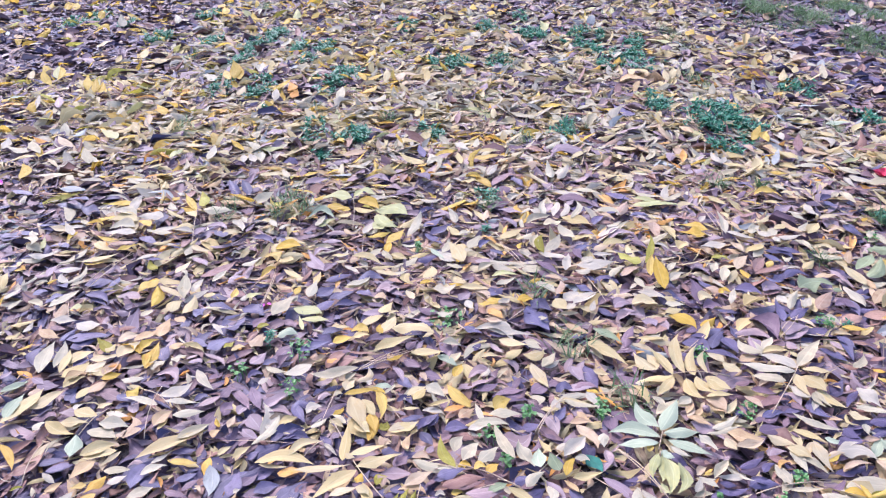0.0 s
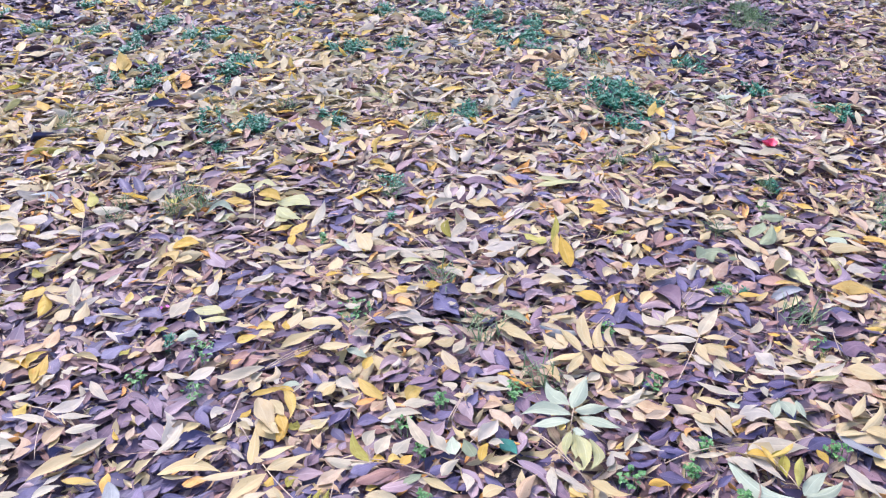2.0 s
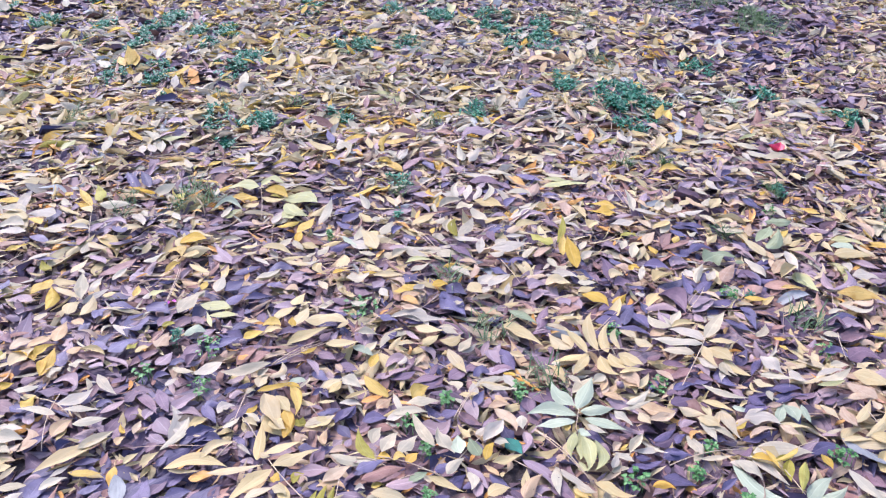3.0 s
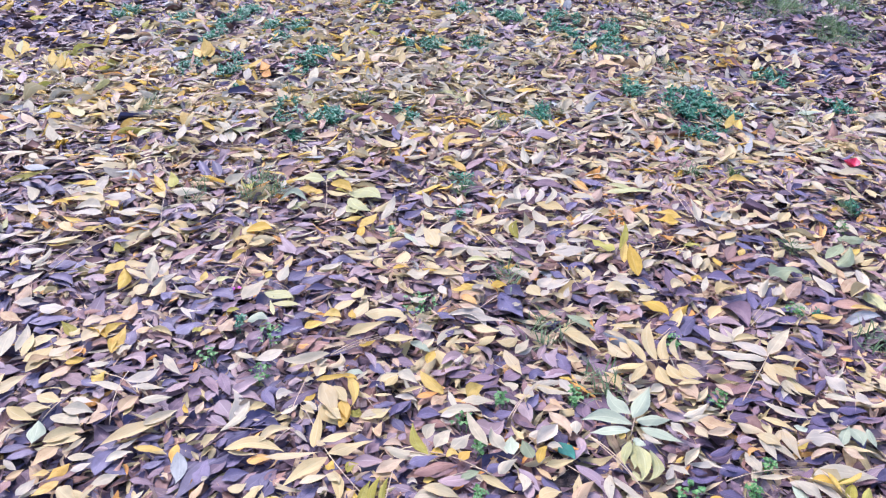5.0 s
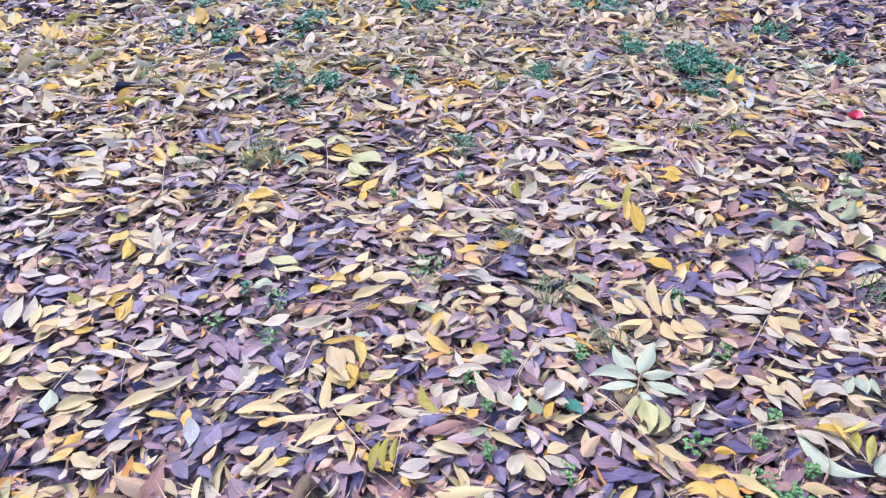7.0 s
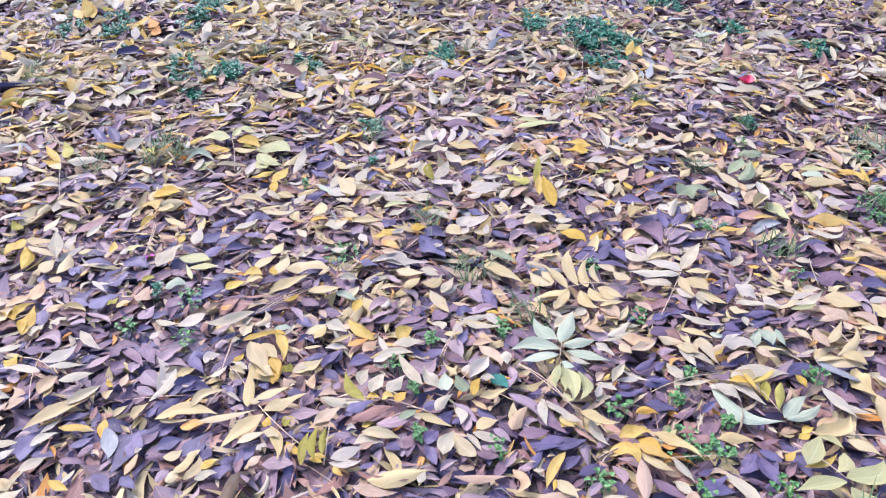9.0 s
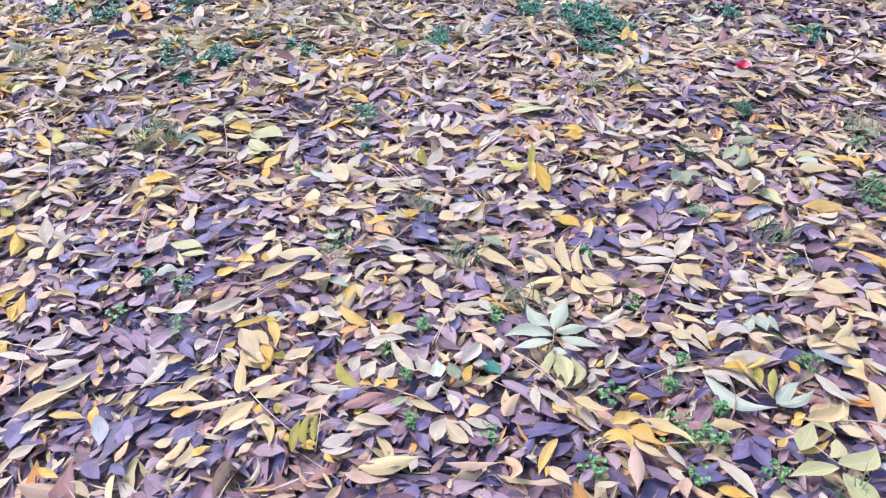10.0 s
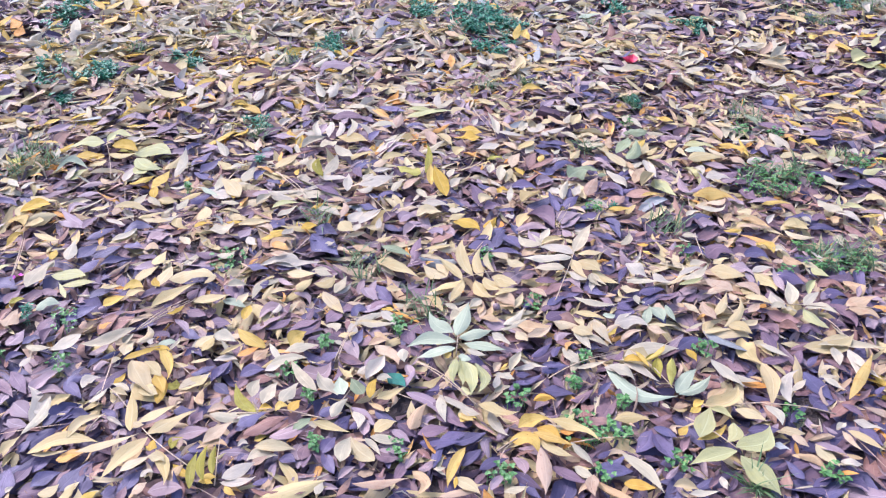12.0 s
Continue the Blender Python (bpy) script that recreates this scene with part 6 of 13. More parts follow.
leaflet(sprig, "ivory", 0.275, 2.091, 0.107, -9, 6, 0.21, 0.61)
leaflet(sprig, "ivory", 0.299, 2.091, 0.120, -10, 0, 0.22, -0.32)
leaflet(sprig, "ivory", 0.322, 2.083, 0.107, -12, 0, 0.22, -0.52)
leaflet(sprig, "ivory", 0.350, 2.075, 0.111, -15, 6, 0.20, -0.67)
leaflet(sprig, "cream", 0.322, 2.083, 0.097, -123, 0, 0.66, 0.48)
leaflet(sprig, "ivory", 0.309, 2.025, 0.108, -160, 0, 0.35, -0.19)
leaflet(sprig, "ivory", 0.212, 2.043, 0.100, -56, 0, 0.33, 0.28)
leaflet(sprig, "ivory", 0.263, 2.026, 0.067, -66, 0, 0.66, -0.04)
sprig = compound_leaf("pale ivory leaflets with an olive tip on a thin stalk", 0.245, 1.857, 0.229, 1.916)
leaflet(sprig, "olive", 0.244, 1.846, 0.097, -5, 6, 0.29, 0.70)
leaflet(sprig, "ivory", 0.245, 1.857, 0.103, -30, 8, 0.29, -0.49)
leaflet(sprig, "ivory", 0.220, 1.875, 0.088, -13, 0, 0.31, 0.30)
leaflet(sprig, "ivory", 0.234, 1.852, 0.078, -112, 0, 0.39, 0.12)
leaflet(sprig, "ivory", 0.198, 1.937, 0.045, -34, 0, 0.59, 0.29)
sprig = compound_leaf("olive-yellow pair of curled leaflets on a stalk", 0.504, 1.800, 0.546, 1.845)
leaflet(sprig, "olive", 0.503, 1.795, 0.080, 42, 0, 0.52, 0.25)
leaflet(sprig, "olive", 0.514, 1.796, 0.118, -17, 16, 0.17, -0.41)
leaflet(sprig, "gold", 0.535, 1.663, 0.117, 0, 17, 0.33, 0.05)
leaflet(sprig, "gold", 0.514, 1.727, 0.096, -15, 8, 0.25, 0.16)
sprig = compound_leaf("ivory compound leaf with broad star-like leaflets", 0.323, 1.792, 0.425, 1.805)
leaflet(sprig, "ivory", 0.326, 1.777, 0.107, -78, 0, 0.42, 0.04)
leaflet(sprig, "ivory", 0.343, 1.788, 0.053, -39, 0, 0.54, -0.17)
leaflet(sprig, "ivory", 0.360, 1.758, 0.044, 90, 0, 0.56, 1.32)
sprig = compound_leaf("cream compound leaf with pointed spread leaflets", 0.287, 1.596, 0.362, 1.654)
leaflet(sprig, "ivory", 0.292, 1.600, 0.088, -52, 0, 0.40, -0.06)
leaflet(sprig, "ivory", 0.270, 1.616, 0.062, -47, 0, 0.56, 0.17)
leaflet(sprig, "ivory", 0.331, 1.566, 0.053, -19, 0, 0.30, 0.04)
leaflet(sprig, "cream", 0.251, 1.625, 0.057, -154, 0, 0.66, -0.58)
leaflet(sprig, "ivory", 0.275, 1.575, 0.040, -35, 0, 0.52, 0.04)
loose_leaf("cream", 0.127, 1.954, 0.099, -47, 0, 0.49, -0.11)
loose_leaf("cream", 0.177, 1.950, 0.060, -54, 0, 0.57, -0.31)
loose_leaf("gold", 0.178, 1.888, 0.038, -20, 0, 0.62, 0.49)
loose_leaf("ivory", 0.094, 1.838, 0.095, -136, 0, 0.35, 0.22)
loose_leaf("lime", 0.095, 1.744, 0.071, -84, 0, 0.62, 0.82)
loose_leaf("ivory", 0.104, 1.705, 0.065, -56, 0, 0.52, -0.41)
loose_leaf("ivory", 0.060, 1.776, 0.064, -51, 0, 0.47, 0.62)
loose_leaf("ivory", 0.008, 1.868, 0.051, -67, 0, 0.66, 1.60)
loose_leaf("gold", 0.008, 1.833, 0.043, -34, 0, 0.64, 1.60)
loose_leaf("ivory", 0.009, 2.003, 0.044, -76, 0, 0.66, 1.60)
loose_leaf("cream", 0.010, 2.159, 0.059, -136, 0, 0.66, 0.86)
loose_leaf("tan", 0.087, 2.090, 0.083, -10, 0, 0.29, 0.04)
loose_leaf("ivory", 0.036, 1.913, 0.093, -23, 0, 0.42, -0.13)
loose_leaf("slate", 0.070, 1.922, 0.061, -37, 0, 0.66, 0.80)
loose_leaf("mauve", 0.133, 2.185, 0.085, -111, 0, 0.66, 0.63)
loose_leaf("mauve", 0.045, 2.065, 0.102, -85, 0, 0.43, 0.28)
loose_leaf("mauve", 0.148, 2.128, 0.083, -153, 0, 0.47, 0.43)
loose_leaf("slate", 0.240, 2.217, 0.061, -37, 0, 0.66, 0.43)
loose_leaf("plum", 0.325, 2.253, 0.118, -103, 0, 0.66, 1.20)
loose_leaf("mauve", 0.350, 2.207, 0.064, -37, 0, 0.64, 0.10)
loose_leaf("slate", 0.364, 2.175, 0.081, -75, 0, 0.66, -0.37)
loose_leaf("mauve", 0.275, 2.141, 0.090, -27, 0, 0.37, 0.22)
loose_leaf("ivory", 0.433, 2.145, 0.084, -111, 0, 0.32, 1.57)
loose_leaf("tan", 0.500, 2.116, 0.123, -26, 0, 0.27, -0.11)
loose_leaf("slate", 0.546, 2.134, 0.057, -103, 0, 0.66, 1.60)
loose_leaf("lime", 0.566, 2.201, 0.167, -89, 0, 0.49, 0.63)
loose_leaf("lime", 0.581, 2.270, 0.099, -122, 0, 0.56, 0.28)
loose_leaf("ivory", 0.676, 2.244, 0.099, -49, 0, 0.29, -0.27)
loose_leaf("ivory", 0.595, 2.305, 0.094, -112, 0, 0.41, -0.04)
loose_leaf("ivory", 0.332, 2.318, 0.098, -104, 0, 0.56, -0.28)
loose_leaf("ivory", 0.391, 2.324, 0.087, -107, 0, 0.43, 0.79)
loose_leaf("plum", 0.361, 2.337, 0.055, -119, 0, 0.66, 0.04)
loose_leaf("tan", 0.563, 2.046, 0.070, -62, 0, 0.66, 0.07)
loose_leaf("tan", 0.602, 2.063, 0.108, 176, 0, 0.32, -0.35)
loose_leaf("cream", 0.613, 2.036, 0.090, -164, 0, 0.53, 0.13)
loose_leaf("orange", 0.602, 2.063, 0.077, -70, 0, 0.35, 0.12)
loose_leaf("plum", 0.505, 1.961, 0.070, -146, 0, 0.66, 0.61)
loose_leaf("mauve", 0.447, 1.957, 0.091, -68, 0, 0.66, 1.25)
loose_leaf("tan", 0.388, 1.872, 0.082, -53, 0, 0.40, 0.32)
loose_leaf("cream", 0.416, 1.907, 0.075, -87, 0, 0.54, 0.63)
loose_leaf("cream", 0.489, 1.911, 0.101, -169, 0, 0.19, -0.60)
loose_leaf("ivory", 0.379, 1.849, 0.059, -92, 0, 0.53, 0.13)
loose_leaf("tan", 0.439, 1.732, 0.081, -49, 0, 0.58, 0.43)
loose_leaf("mauve", 0.437, 1.751, 0.071, -53, 0, 0.46, 0.44)
loose_leaf("ivory", 0.408, 1.731, 0.081, -41, 0, 0.27, 0.44)
loose_leaf("ivory", 0.475, 1.734, 0.058, -166, 0, 0.47, -0.13)
loose_leaf("ivory", 0.482, 1.669, 0.046, -63, 0, 0.57, 0.43)
loose_leaf("slate", 0.515, 1.680, 0.083, -130, 0, 0.66, 0.08)
loose_leaf("ivory", 0.465, 1.660, 0.073, -118, 0, 0.42, 0.50)
loose_leaf("cream", 0.440, 1.607, 0.067, -90, 0, 0.66, 1.05)
loose_leaf("ivory", 0.523, 1.607, 0.048, -98, 0, 0.66, 0.39)
loose_leaf("cream", 0.532, 1.644, 0.036, -140, 0, 0.66, -0.45)
loose_leaf("slate", 0.363, 1.711, 0.058, -78, 0, 0.66, 1.60)
loose_leaf("slate", 0.338, 1.748, 0.047, -127, 0, 0.66, -0.37)
loose_leaf("slate", 0.312, 1.711, 0.064, -136, 0, 0.66, 0.24)
loose_leaf("ivory", 0.294, 1.767, 0.096, -13, 0, 0.27, -0.04)
loose_leaf("plum", 0.221, 1.830, 0.092, -143, 0, 0.66, -0.04)
loose_leaf("plum", 0.202, 1.852, 0.041, -76, 0, 0.66, 0.41)
loose_leaf("brown", 0.308, 1.757, 0.061, -80, 0, 0.50, 0.29)
loose_leaf("gold", 0.190, 1.712, 0.048, -67, 0, 0.66, 0.69)
loose_leaf("tan", 0.234, 1.739, 0.058, -120, 0, 0.62, 0.90)
loose_leaf("ivory", 0.211, 1.712, 0.071, -140, 0, 0.46, 0.31)
loose_leaf("tan", 0.255, 1.650, 0.074, -14, 0, 0.30, -0.54)
loose_leaf("slate", 0.190, 1.642, 0.070, -136, 0, 0.66, -0.10)
loose_leaf("slate", 0.166, 1.592, 0.048, -70, 0, 0.66, 0.07)
loose_leaf("gold", 0.154, 1.634, 0.042, -91, 0, 0.66, 0.84)
loose_leaf("gold", 0.056, 1.618, 0.074, -70, 0, 0.43, 0.24)
loose_leaf("ivory", 0.105, 1.626, 0.036, -60, 0, 0.66, -0.85)
loose_leaf("ivory", 0.027, 1.635, 0.047, -157, 0, 0.47, -0.57)
loose_leaf("tan", 0.074, 1.577, 0.056, -64, 0, 0.64, 0.76)
loose_leaf("slate", 0.082, 1.661, 0.061, -44, 0, 0.66, 0.18)
loose_leaf("mauve", 0.007, 1.644, 0.046, -41, 0, 0.66, -0.04)
loose_leaf("cream", 0.007, 1.699, 0.083, -98, 0, 0.30, 0.24)
loose_leaf("mauve", 0.395, 1.598, 0.053, -70, 0, 0.66, 1.15)
loose_leaf("tan", 0.402, 1.641, 0.055, -80, 0, 0.66, 0.97)
loose_leaf("plum", 0.358, 1.615, 0.053, -59, 0, 0.45, 0.79)
loose_leaf("ivory", 0.563, 1.918, 0.049, -128, 0, 0.62, 0.44)
loose_leaf("ivory", 0.609, 1.900, 0.045, -132, 0, 0.66, 1.18)
loose_leaf("ivory", 0.572, 1.770, 0.055, -36, 0, 0.36, 0.25)
loose_leaf("mauve", 0.575, 1.780, 0.045, -71, 0, 0.66, 1.19)
loose_leaf("ivory", 0.565, 1.720, 0.066, -47, 0, 0.47, 0.45)
loose_leaf("plum", 0.275, 1.828, 0.090, -53, 0, 0.30, 0.16)
loose_leaf("plum", 0.350, 1.906, 0.081, -176, 0, 0.40, -0.75)
loose_leaf("slate", 0.334, 1.871, 0.072, -60, 0, 0.62, 0.80)
loose_leaf("slate", 0.418, 2.052, 0.080, -36, 0, 0.59, 0.60)
loose_leaf("mauve", 0.362, 1.994, 0.049, -105, 0, 0.66, 1.60)
loose_leaf("slate", 0.097, 1.907, 0.057, -134, 0, 0.66, 0.30)
loose_leaf("plum", 0.139, 1.879, 0.060, -117, 0, 0.66, 0.70)
dry_stalk(0.126, 1.943, 0.188, 1.780)
dry_stalk(0.347, 1.739, 0.377, 1.615)
sprig = compound_leaf("cream compound leaf with narrow sickle leaflets", 0.792, 1.998, 0.792, 2.138)
leaflet(sprig, "ivory", 0.792, 1.981, 0.113, -1, 12, 0.20, -0.20)
leaflet(sprig, "ivory", 0.795, 1.993, 0.082, -117, 0, 0.42, -1.06)
leaflet(sprig, "gold", 0.746, 2.000, 0.083, 67, 0, 0.63, -1.00)
leaflet(sprig, "gold", 0.733, 1.975, 0.079, 78, 0, 0.66, 0.32)
leaflet(sprig, "ivory", 0.774, 1.922, 0.078, 100, 0, 0.53, -0.04)
leaflet(sprig, "cream", 0.626, 1.872, 0.055, -46, 0, 0.66, 0.83)
sprig = compound_leaf("ivory compound leaf with star-like spread leaflets", 0.892, 2.005, 0.953, 1.963)
leaflet(sprig, "ivory", 0.929, 1.979, 0.045, 42, 0, 0.66, 1.18)
leaflet(sprig, "ivory", 0.929, 1.979, 0.066, -29, 0, 0.40, 0.37)
leaflet(sprig, "ivory", 0.931, 1.968, 0.034, -171, 0, 0.66, -0.62)
leaflet(sprig, "ivory", 0.937, 1.968, 0.081, -81, 0, 0.34, 0.28)
leaflet(sprig, "cream", 0.947, 2.013, 0.055, -50, 0, 0.49, -0.33)
sprig = compound_leaf("dull sage-green compound leaf with broad leaflets", 1.183, 1.895, 1.174, 1.852)
leaflet(sprig, "moss", 1.174, 1.891, 0.069, -89, 0, 0.66, -0.50)
leaflet(sprig, "moss", 1.084, 1.787, 0.098, -48, 8, 0.40, -0.43)
leaflet(sprig, "moss", 1.096, 1.744, 0.103, -41, 10, 0.38, -0.48)
leaflet(sprig, "moss", 1.170, 1.880, 0.039, -32, 0, 0.56, 0.87)
loose_leaf("gold", 0.965, 2.249, 0.089, -100, 0, 0.66, 1.60)
loose_leaf("cream", 0.978, 2.206, 0.059, -106, 0, 0.66, 0.43)
loose_leaf("cream", 1.051, 2.255, 0.068, -82, 0, 0.63, 0.37)
loose_leaf("ivory", 1.052, 2.328, 0.059, -145, 0, 0.58, -0.41)
loose_leaf("cream", 0.824, 2.269, 0.082, -150, 0, 0.66, -0.14)
loose_leaf("cream", 0.878, 2.242, 0.039, -107, 0, 0.66, 1.19)
loose_leaf("ivory", 1.102, 2.174, 0.081, -171, 0, 0.33, -0.71)
loose_leaf("cream", 1.114, 2.096, 0.070, -71, 0, 0.36, -0.32)
loose_leaf("mauve", 0.993, 2.141, 0.101, -54, 0, 0.36, 0.04)
loose_leaf("ivory", 1.044, 2.133, 0.069, -152, 0, 0.41, -0.69)
loose_leaf("tan", 0.995, 2.081, 0.086, -159, 0, 0.38, -0.46)
loose_leaf("tan", 1.008, 2.116, 0.032, -69, 0, 0.66, 1.34)
loose_leaf("ivory", 1.023, 2.013, 0.072, -39, 0, 0.44, -0.10)
loose_leaf("cream", 1.042, 2.002, 0.096, -41, 0, 0.41, 0.11)
loose_leaf("ivory", 0.990, 1.968, 0.071, -154, 0, 0.66, 0.04)
loose_leaf("cream", 1.024, 1.926, 0.062, -113, 0, 0.66, 1.60)
loose_leaf("tan", 1.057, 1.882, 0.055, -38, 0, 0.42, 0.23)
loose_leaf("ivory", 1.007, 1.882, 0.087, -108, 0, 0.64, 0.14)
loose_leaf("tan", 1.083, 1.828, 0.087, -30, 0, 0.27, 0.28)
loose_leaf("tan", 1.107, 1.860, 0.027, -119, 0, 0.66, 1.60)
loose_leaf("cream", 1.077, 1.712, 0.120, 10, 0, 0.33, -0.14)
loose_leaf("tan", 1.092, 1.743, 0.052, -179, 0, 0.44, -0.04)
loose_leaf("cream", 0.950, 1.806, 0.067, -49, 0, 0.45, 0.04)
loose_leaf("ivory", 0.916, 1.847, 0.039, -53, 0, 0.66, 0.30)
loose_leaf("gold", 0.854, 1.810, 0.056, -36, 0, 0.35, -0.07)
loose_leaf("brown", 0.813, 1.786, 0.122, -59, 0, 0.21, -0.43)
loose_leaf("brown", 0.817, 1.797, 0.101, -37, 0, 0.30, 0.39)
loose_leaf("tan", 0.762, 1.791, 0.100, -36, 0, 0.31, 0.25)
loose_leaf("gold", 0.773, 1.792, 0.052, -176, 0, 0.50, 0.58)
loose_leaf("olive", 0.709, 1.848, 0.050, -110, 0, 0.66, 1.60)
loose_leaf("ivory", 0.692, 1.773, 0.061, -26, 0, 0.35, -0.07)
loose_leaf("ivory", 0.704, 1.724, 0.094, -23, 0, 0.28, 0.04)
loose_leaf("cream", 0.762, 1.791, 0.089, 149, 0, 0.27, -0.08)
loose_leaf("tan", 0.816, 1.892, 0.068, 16, 0, 0.62, 0.15)
loose_leaf("cream", 0.822, 1.893, 0.084, -54, 0, 0.39, -0.40)
loose_leaf("ivory", 0.834, 1.862, 0.098, -35, 0, 0.25, -0.16)
loose_leaf("ivory", 0.873, 1.997, 0.077, -22, 0, 0.31, -0.13)
loose_leaf("cream", 0.910, 2.074, 0.072, -52, 0, 0.28, -0.58)
loose_leaf("slate", 0.887, 1.920, 0.083, -130, 0, 0.65, 1.37)
loose_leaf("slate", 0.874, 1.897, 0.064, -144, 0, 0.66, 0.33)
loose_leaf("slate", 0.884, 1.760, 0.075, -79, 0, 0.66, 1.60)
loose_leaf("slate", 0.833, 1.767, 0.048, -114, 0, 0.66, -1.60)
loose_leaf("plum", 0.818, 1.724, 0.046, -128, 0, 0.66, 0.34)
loose_leaf("mauve", 0.801, 1.692, 0.052, -86, 0, 0.66, 1.60)
loose_leaf("slate", 0.726, 1.696, 0.071, -112, 0, 0.66, 0.96)
loose_leaf("plum", 0.615, 1.612, 0.102, 2, 9, 0.34, -0.43)
loose_leaf("slate", 0.645, 1.739, 0.055, -149, 0, 0.66, 0.29)
loose_leaf("mauve", 0.724, 1.961, 0.078, -67, 0, 0.66, -0.06)
loose_leaf("ivory", 0.687, 1.606, 0.088, -24, 0, 0.19, 0.04)
loose_leaf("gold", 0.675, 1.663, 0.033, -86, 0, 0.66, 1.60)
loose_leaf("tan", 0.647, 1.690, 0.049, -109, 0, 0.57, 0.04)
loose_leaf("cream", 0.718, 1.598, 0.077, -64, 0, 0.66, 0.15)
loose_leaf("cream", 0.613, 1.621, 0.042, -74, 0, 0.66, 1.60)
loose_leaf("plum", 0.615, 1.594, 0.051, -89, 0, 0.66, 1.08)
loose_leaf("moss", 0.896, 1.698, 0.100, -82, 0, 0.66, 1.06)
loose_leaf("moss", 0.980, 1.691, 0.025, -114, 0, 0.66, 0.74)
loose_leaf("ivory", 1.016, 1.712, 0.104, -174, 0, 0.41, 0.49)
loose_leaf("ivory", 0.826, 1.584, 0.110, -32, 0, 0.20, 0.17)
loose_leaf("ivory", 0.823, 1.653, 0.042, -160, 0, 0.66, -0.47)
loose_leaf("ivory", 0.865, 1.595, 0.057, -41, 0, 0.42, 0.28)
loose_leaf("slate", 0.850, 1.595, 0.077, -36, 0, 0.34, 0.20)
loose_leaf("tan", 0.895, 1.587, 0.113, -42, 0, 0.30, 0.12)
loose_leaf("plum", 0.954, 1.619, 0.053, -111, 0, 0.66, 1.60)
loose_leaf("slate", 1.028, 1.641, 0.053, -66, 0, 0.66, 1.60)
loose_leaf("tan", 1.054, 1.621, 0.109, -43, 0, 0.30, 0.09)
loose_leaf("ivory", 1.148, 1.741, 0.112, 170, 0, 0.26, -0.04)
loose_leaf("cream", 1.060, 1.593, 0.089, -50, 0, 0.39, 0.04)
loose_leaf("cream", 1.147, 1.762, 0.099, -44, 0, 0.35, 0.23)
loose_leaf("gold", 1.177, 1.813, 0.059, -45, 0, 0.52, 0.48)
loose_leaf("cream", 1.173, 1.760, 0.070, -55, 0, 0.45, 0.43)
loose_leaf("tan", 1.218, 1.843, 0.040, -78, 0, 0.66, 1.47)
loose_leaf("ivory", 1.204, 1.965, 0.062, -44, 0, 0.31, 0.53)
loose_leaf("ivory", 1.241, 1.996, 0.079, 179, 0, 0.31, -0.15)
loose_leaf("slate", 1.196, 2.066, 0.069, 176, 0, 0.66, -0.57)
loose_leaf("ivory", 1.166, 2.078, 0.038, -142, 0, 0.66, -0.86)
loose_leaf("tan", 1.215, 2.054, 0.043, -124, 0, 0.66, 0.04)
loose_leaf("gold", 1.231, 2.065, 0.037, -52, 0, 0.51, 0.59)
loose_leaf("tan", 1.286, 2.122, 0.095, -82, 0, 0.33, 0.97)
loose_leaf("cream", 1.273, 2.134, 0.039, -72, 0, 0.66, -0.40)
loose_leaf("cream", 1.394, 2.197, 0.064, -179, 0, 0.56, 0.41)
loose_leaf("gold", 1.414, 2.304, 0.048, -146, 0, 0.66, 0.30)
loose_leaf("ivory", 1.241, 2.245, 0.090, -172, 0, 0.56, -0.44)
loose_leaf("sage", 1.268, 2.207, 0.047, -144, 0, 0.66, 0.81)
loose_leaf("slate", 1.170, 2.209, 0.063, -145, 0, 0.66, -0.88)
loose_leaf("mauve", 1.160, 2.136, 0.097, -42, 0, 0.21, 0.18)
loose_leaf("slate", 1.264, 1.973, 0.064, -159, 0, 0.66, 0.72)
loose_leaf("mauve", 1.034, 1.765, 0.055, -167, 0, 0.66, 0.09)
loose_leaf("tan", 0.965, 1.764, 0.065, -79, 0, 0.38, 0.31)
loose_leaf("plum", 0.925, 1.731, 0.057, -54, 0, 0.31, 0.46)
loose_leaf("cream", 1.136, 2.034, 0.037, -156, 0, 0.66, 0.17)
loose_leaf("plum", 0.918, 2.210, 0.044, -113, 0, 0.66, 1.60)
loose_leaf("mauve", 0.848, 2.066, 0.075, -31, 0, 0.31, 0.21)
loose_leaf("tan", 0.828, 2.078, 0.074, -165, 0, 0.47, -0.15)
loose_leaf("ivory", 0.744, 2.074, 0.052, -36, 0, 0.45, 0.36)
loose_leaf("plum", 0.753, 2.129, 0.049, -73, 0, 0.66, 0.06)
loose_leaf("cream", 0.704, 2.172, 0.066, -76, 0, 0.66, 1.60)
loose_leaf("mauve", 0.846, 2.324, 0.047, -118, 0, 0.66, 1.54)
dry_stalk(1.128, 2.280, 1.155, 2.144)
dry_stalk(1.363, 2.161, 1.456, 2.269)
loose_leaf("ivory", 0.656, 1.548, 0.023, -90, 0, 0.66, -1.60)
loose_leaf("mauve", 0.427, 1.581, 0.054, 138, 0, 0.55, 0.08)
loose_leaf("plum", 0.389, 1.433, 0.101, -24, 0, 0.29, 0.25)
loose_leaf("mauve", 0.451, 1.540, 0.039, -134, 0, 0.66, 1.60)
loose_leaf("mauve", 0.445, 1.581, 0.042, 102, 0, 0.66, -1.60)
loose_leaf("mauve", 0.487, 1.556, 0.055, -158, 0, 0.51, 0.49)
loose_leaf("slate", 0.565, 1.471, 0.080, -65, 0, 0.47, 0.14)
loose_leaf("slate", 0.584, 1.415, 0.088, -34, 0, 0.33, 0.38)
loose_leaf("slate", 0.624, 1.462, 0.066, -168, 0, 0.58, 0.04)
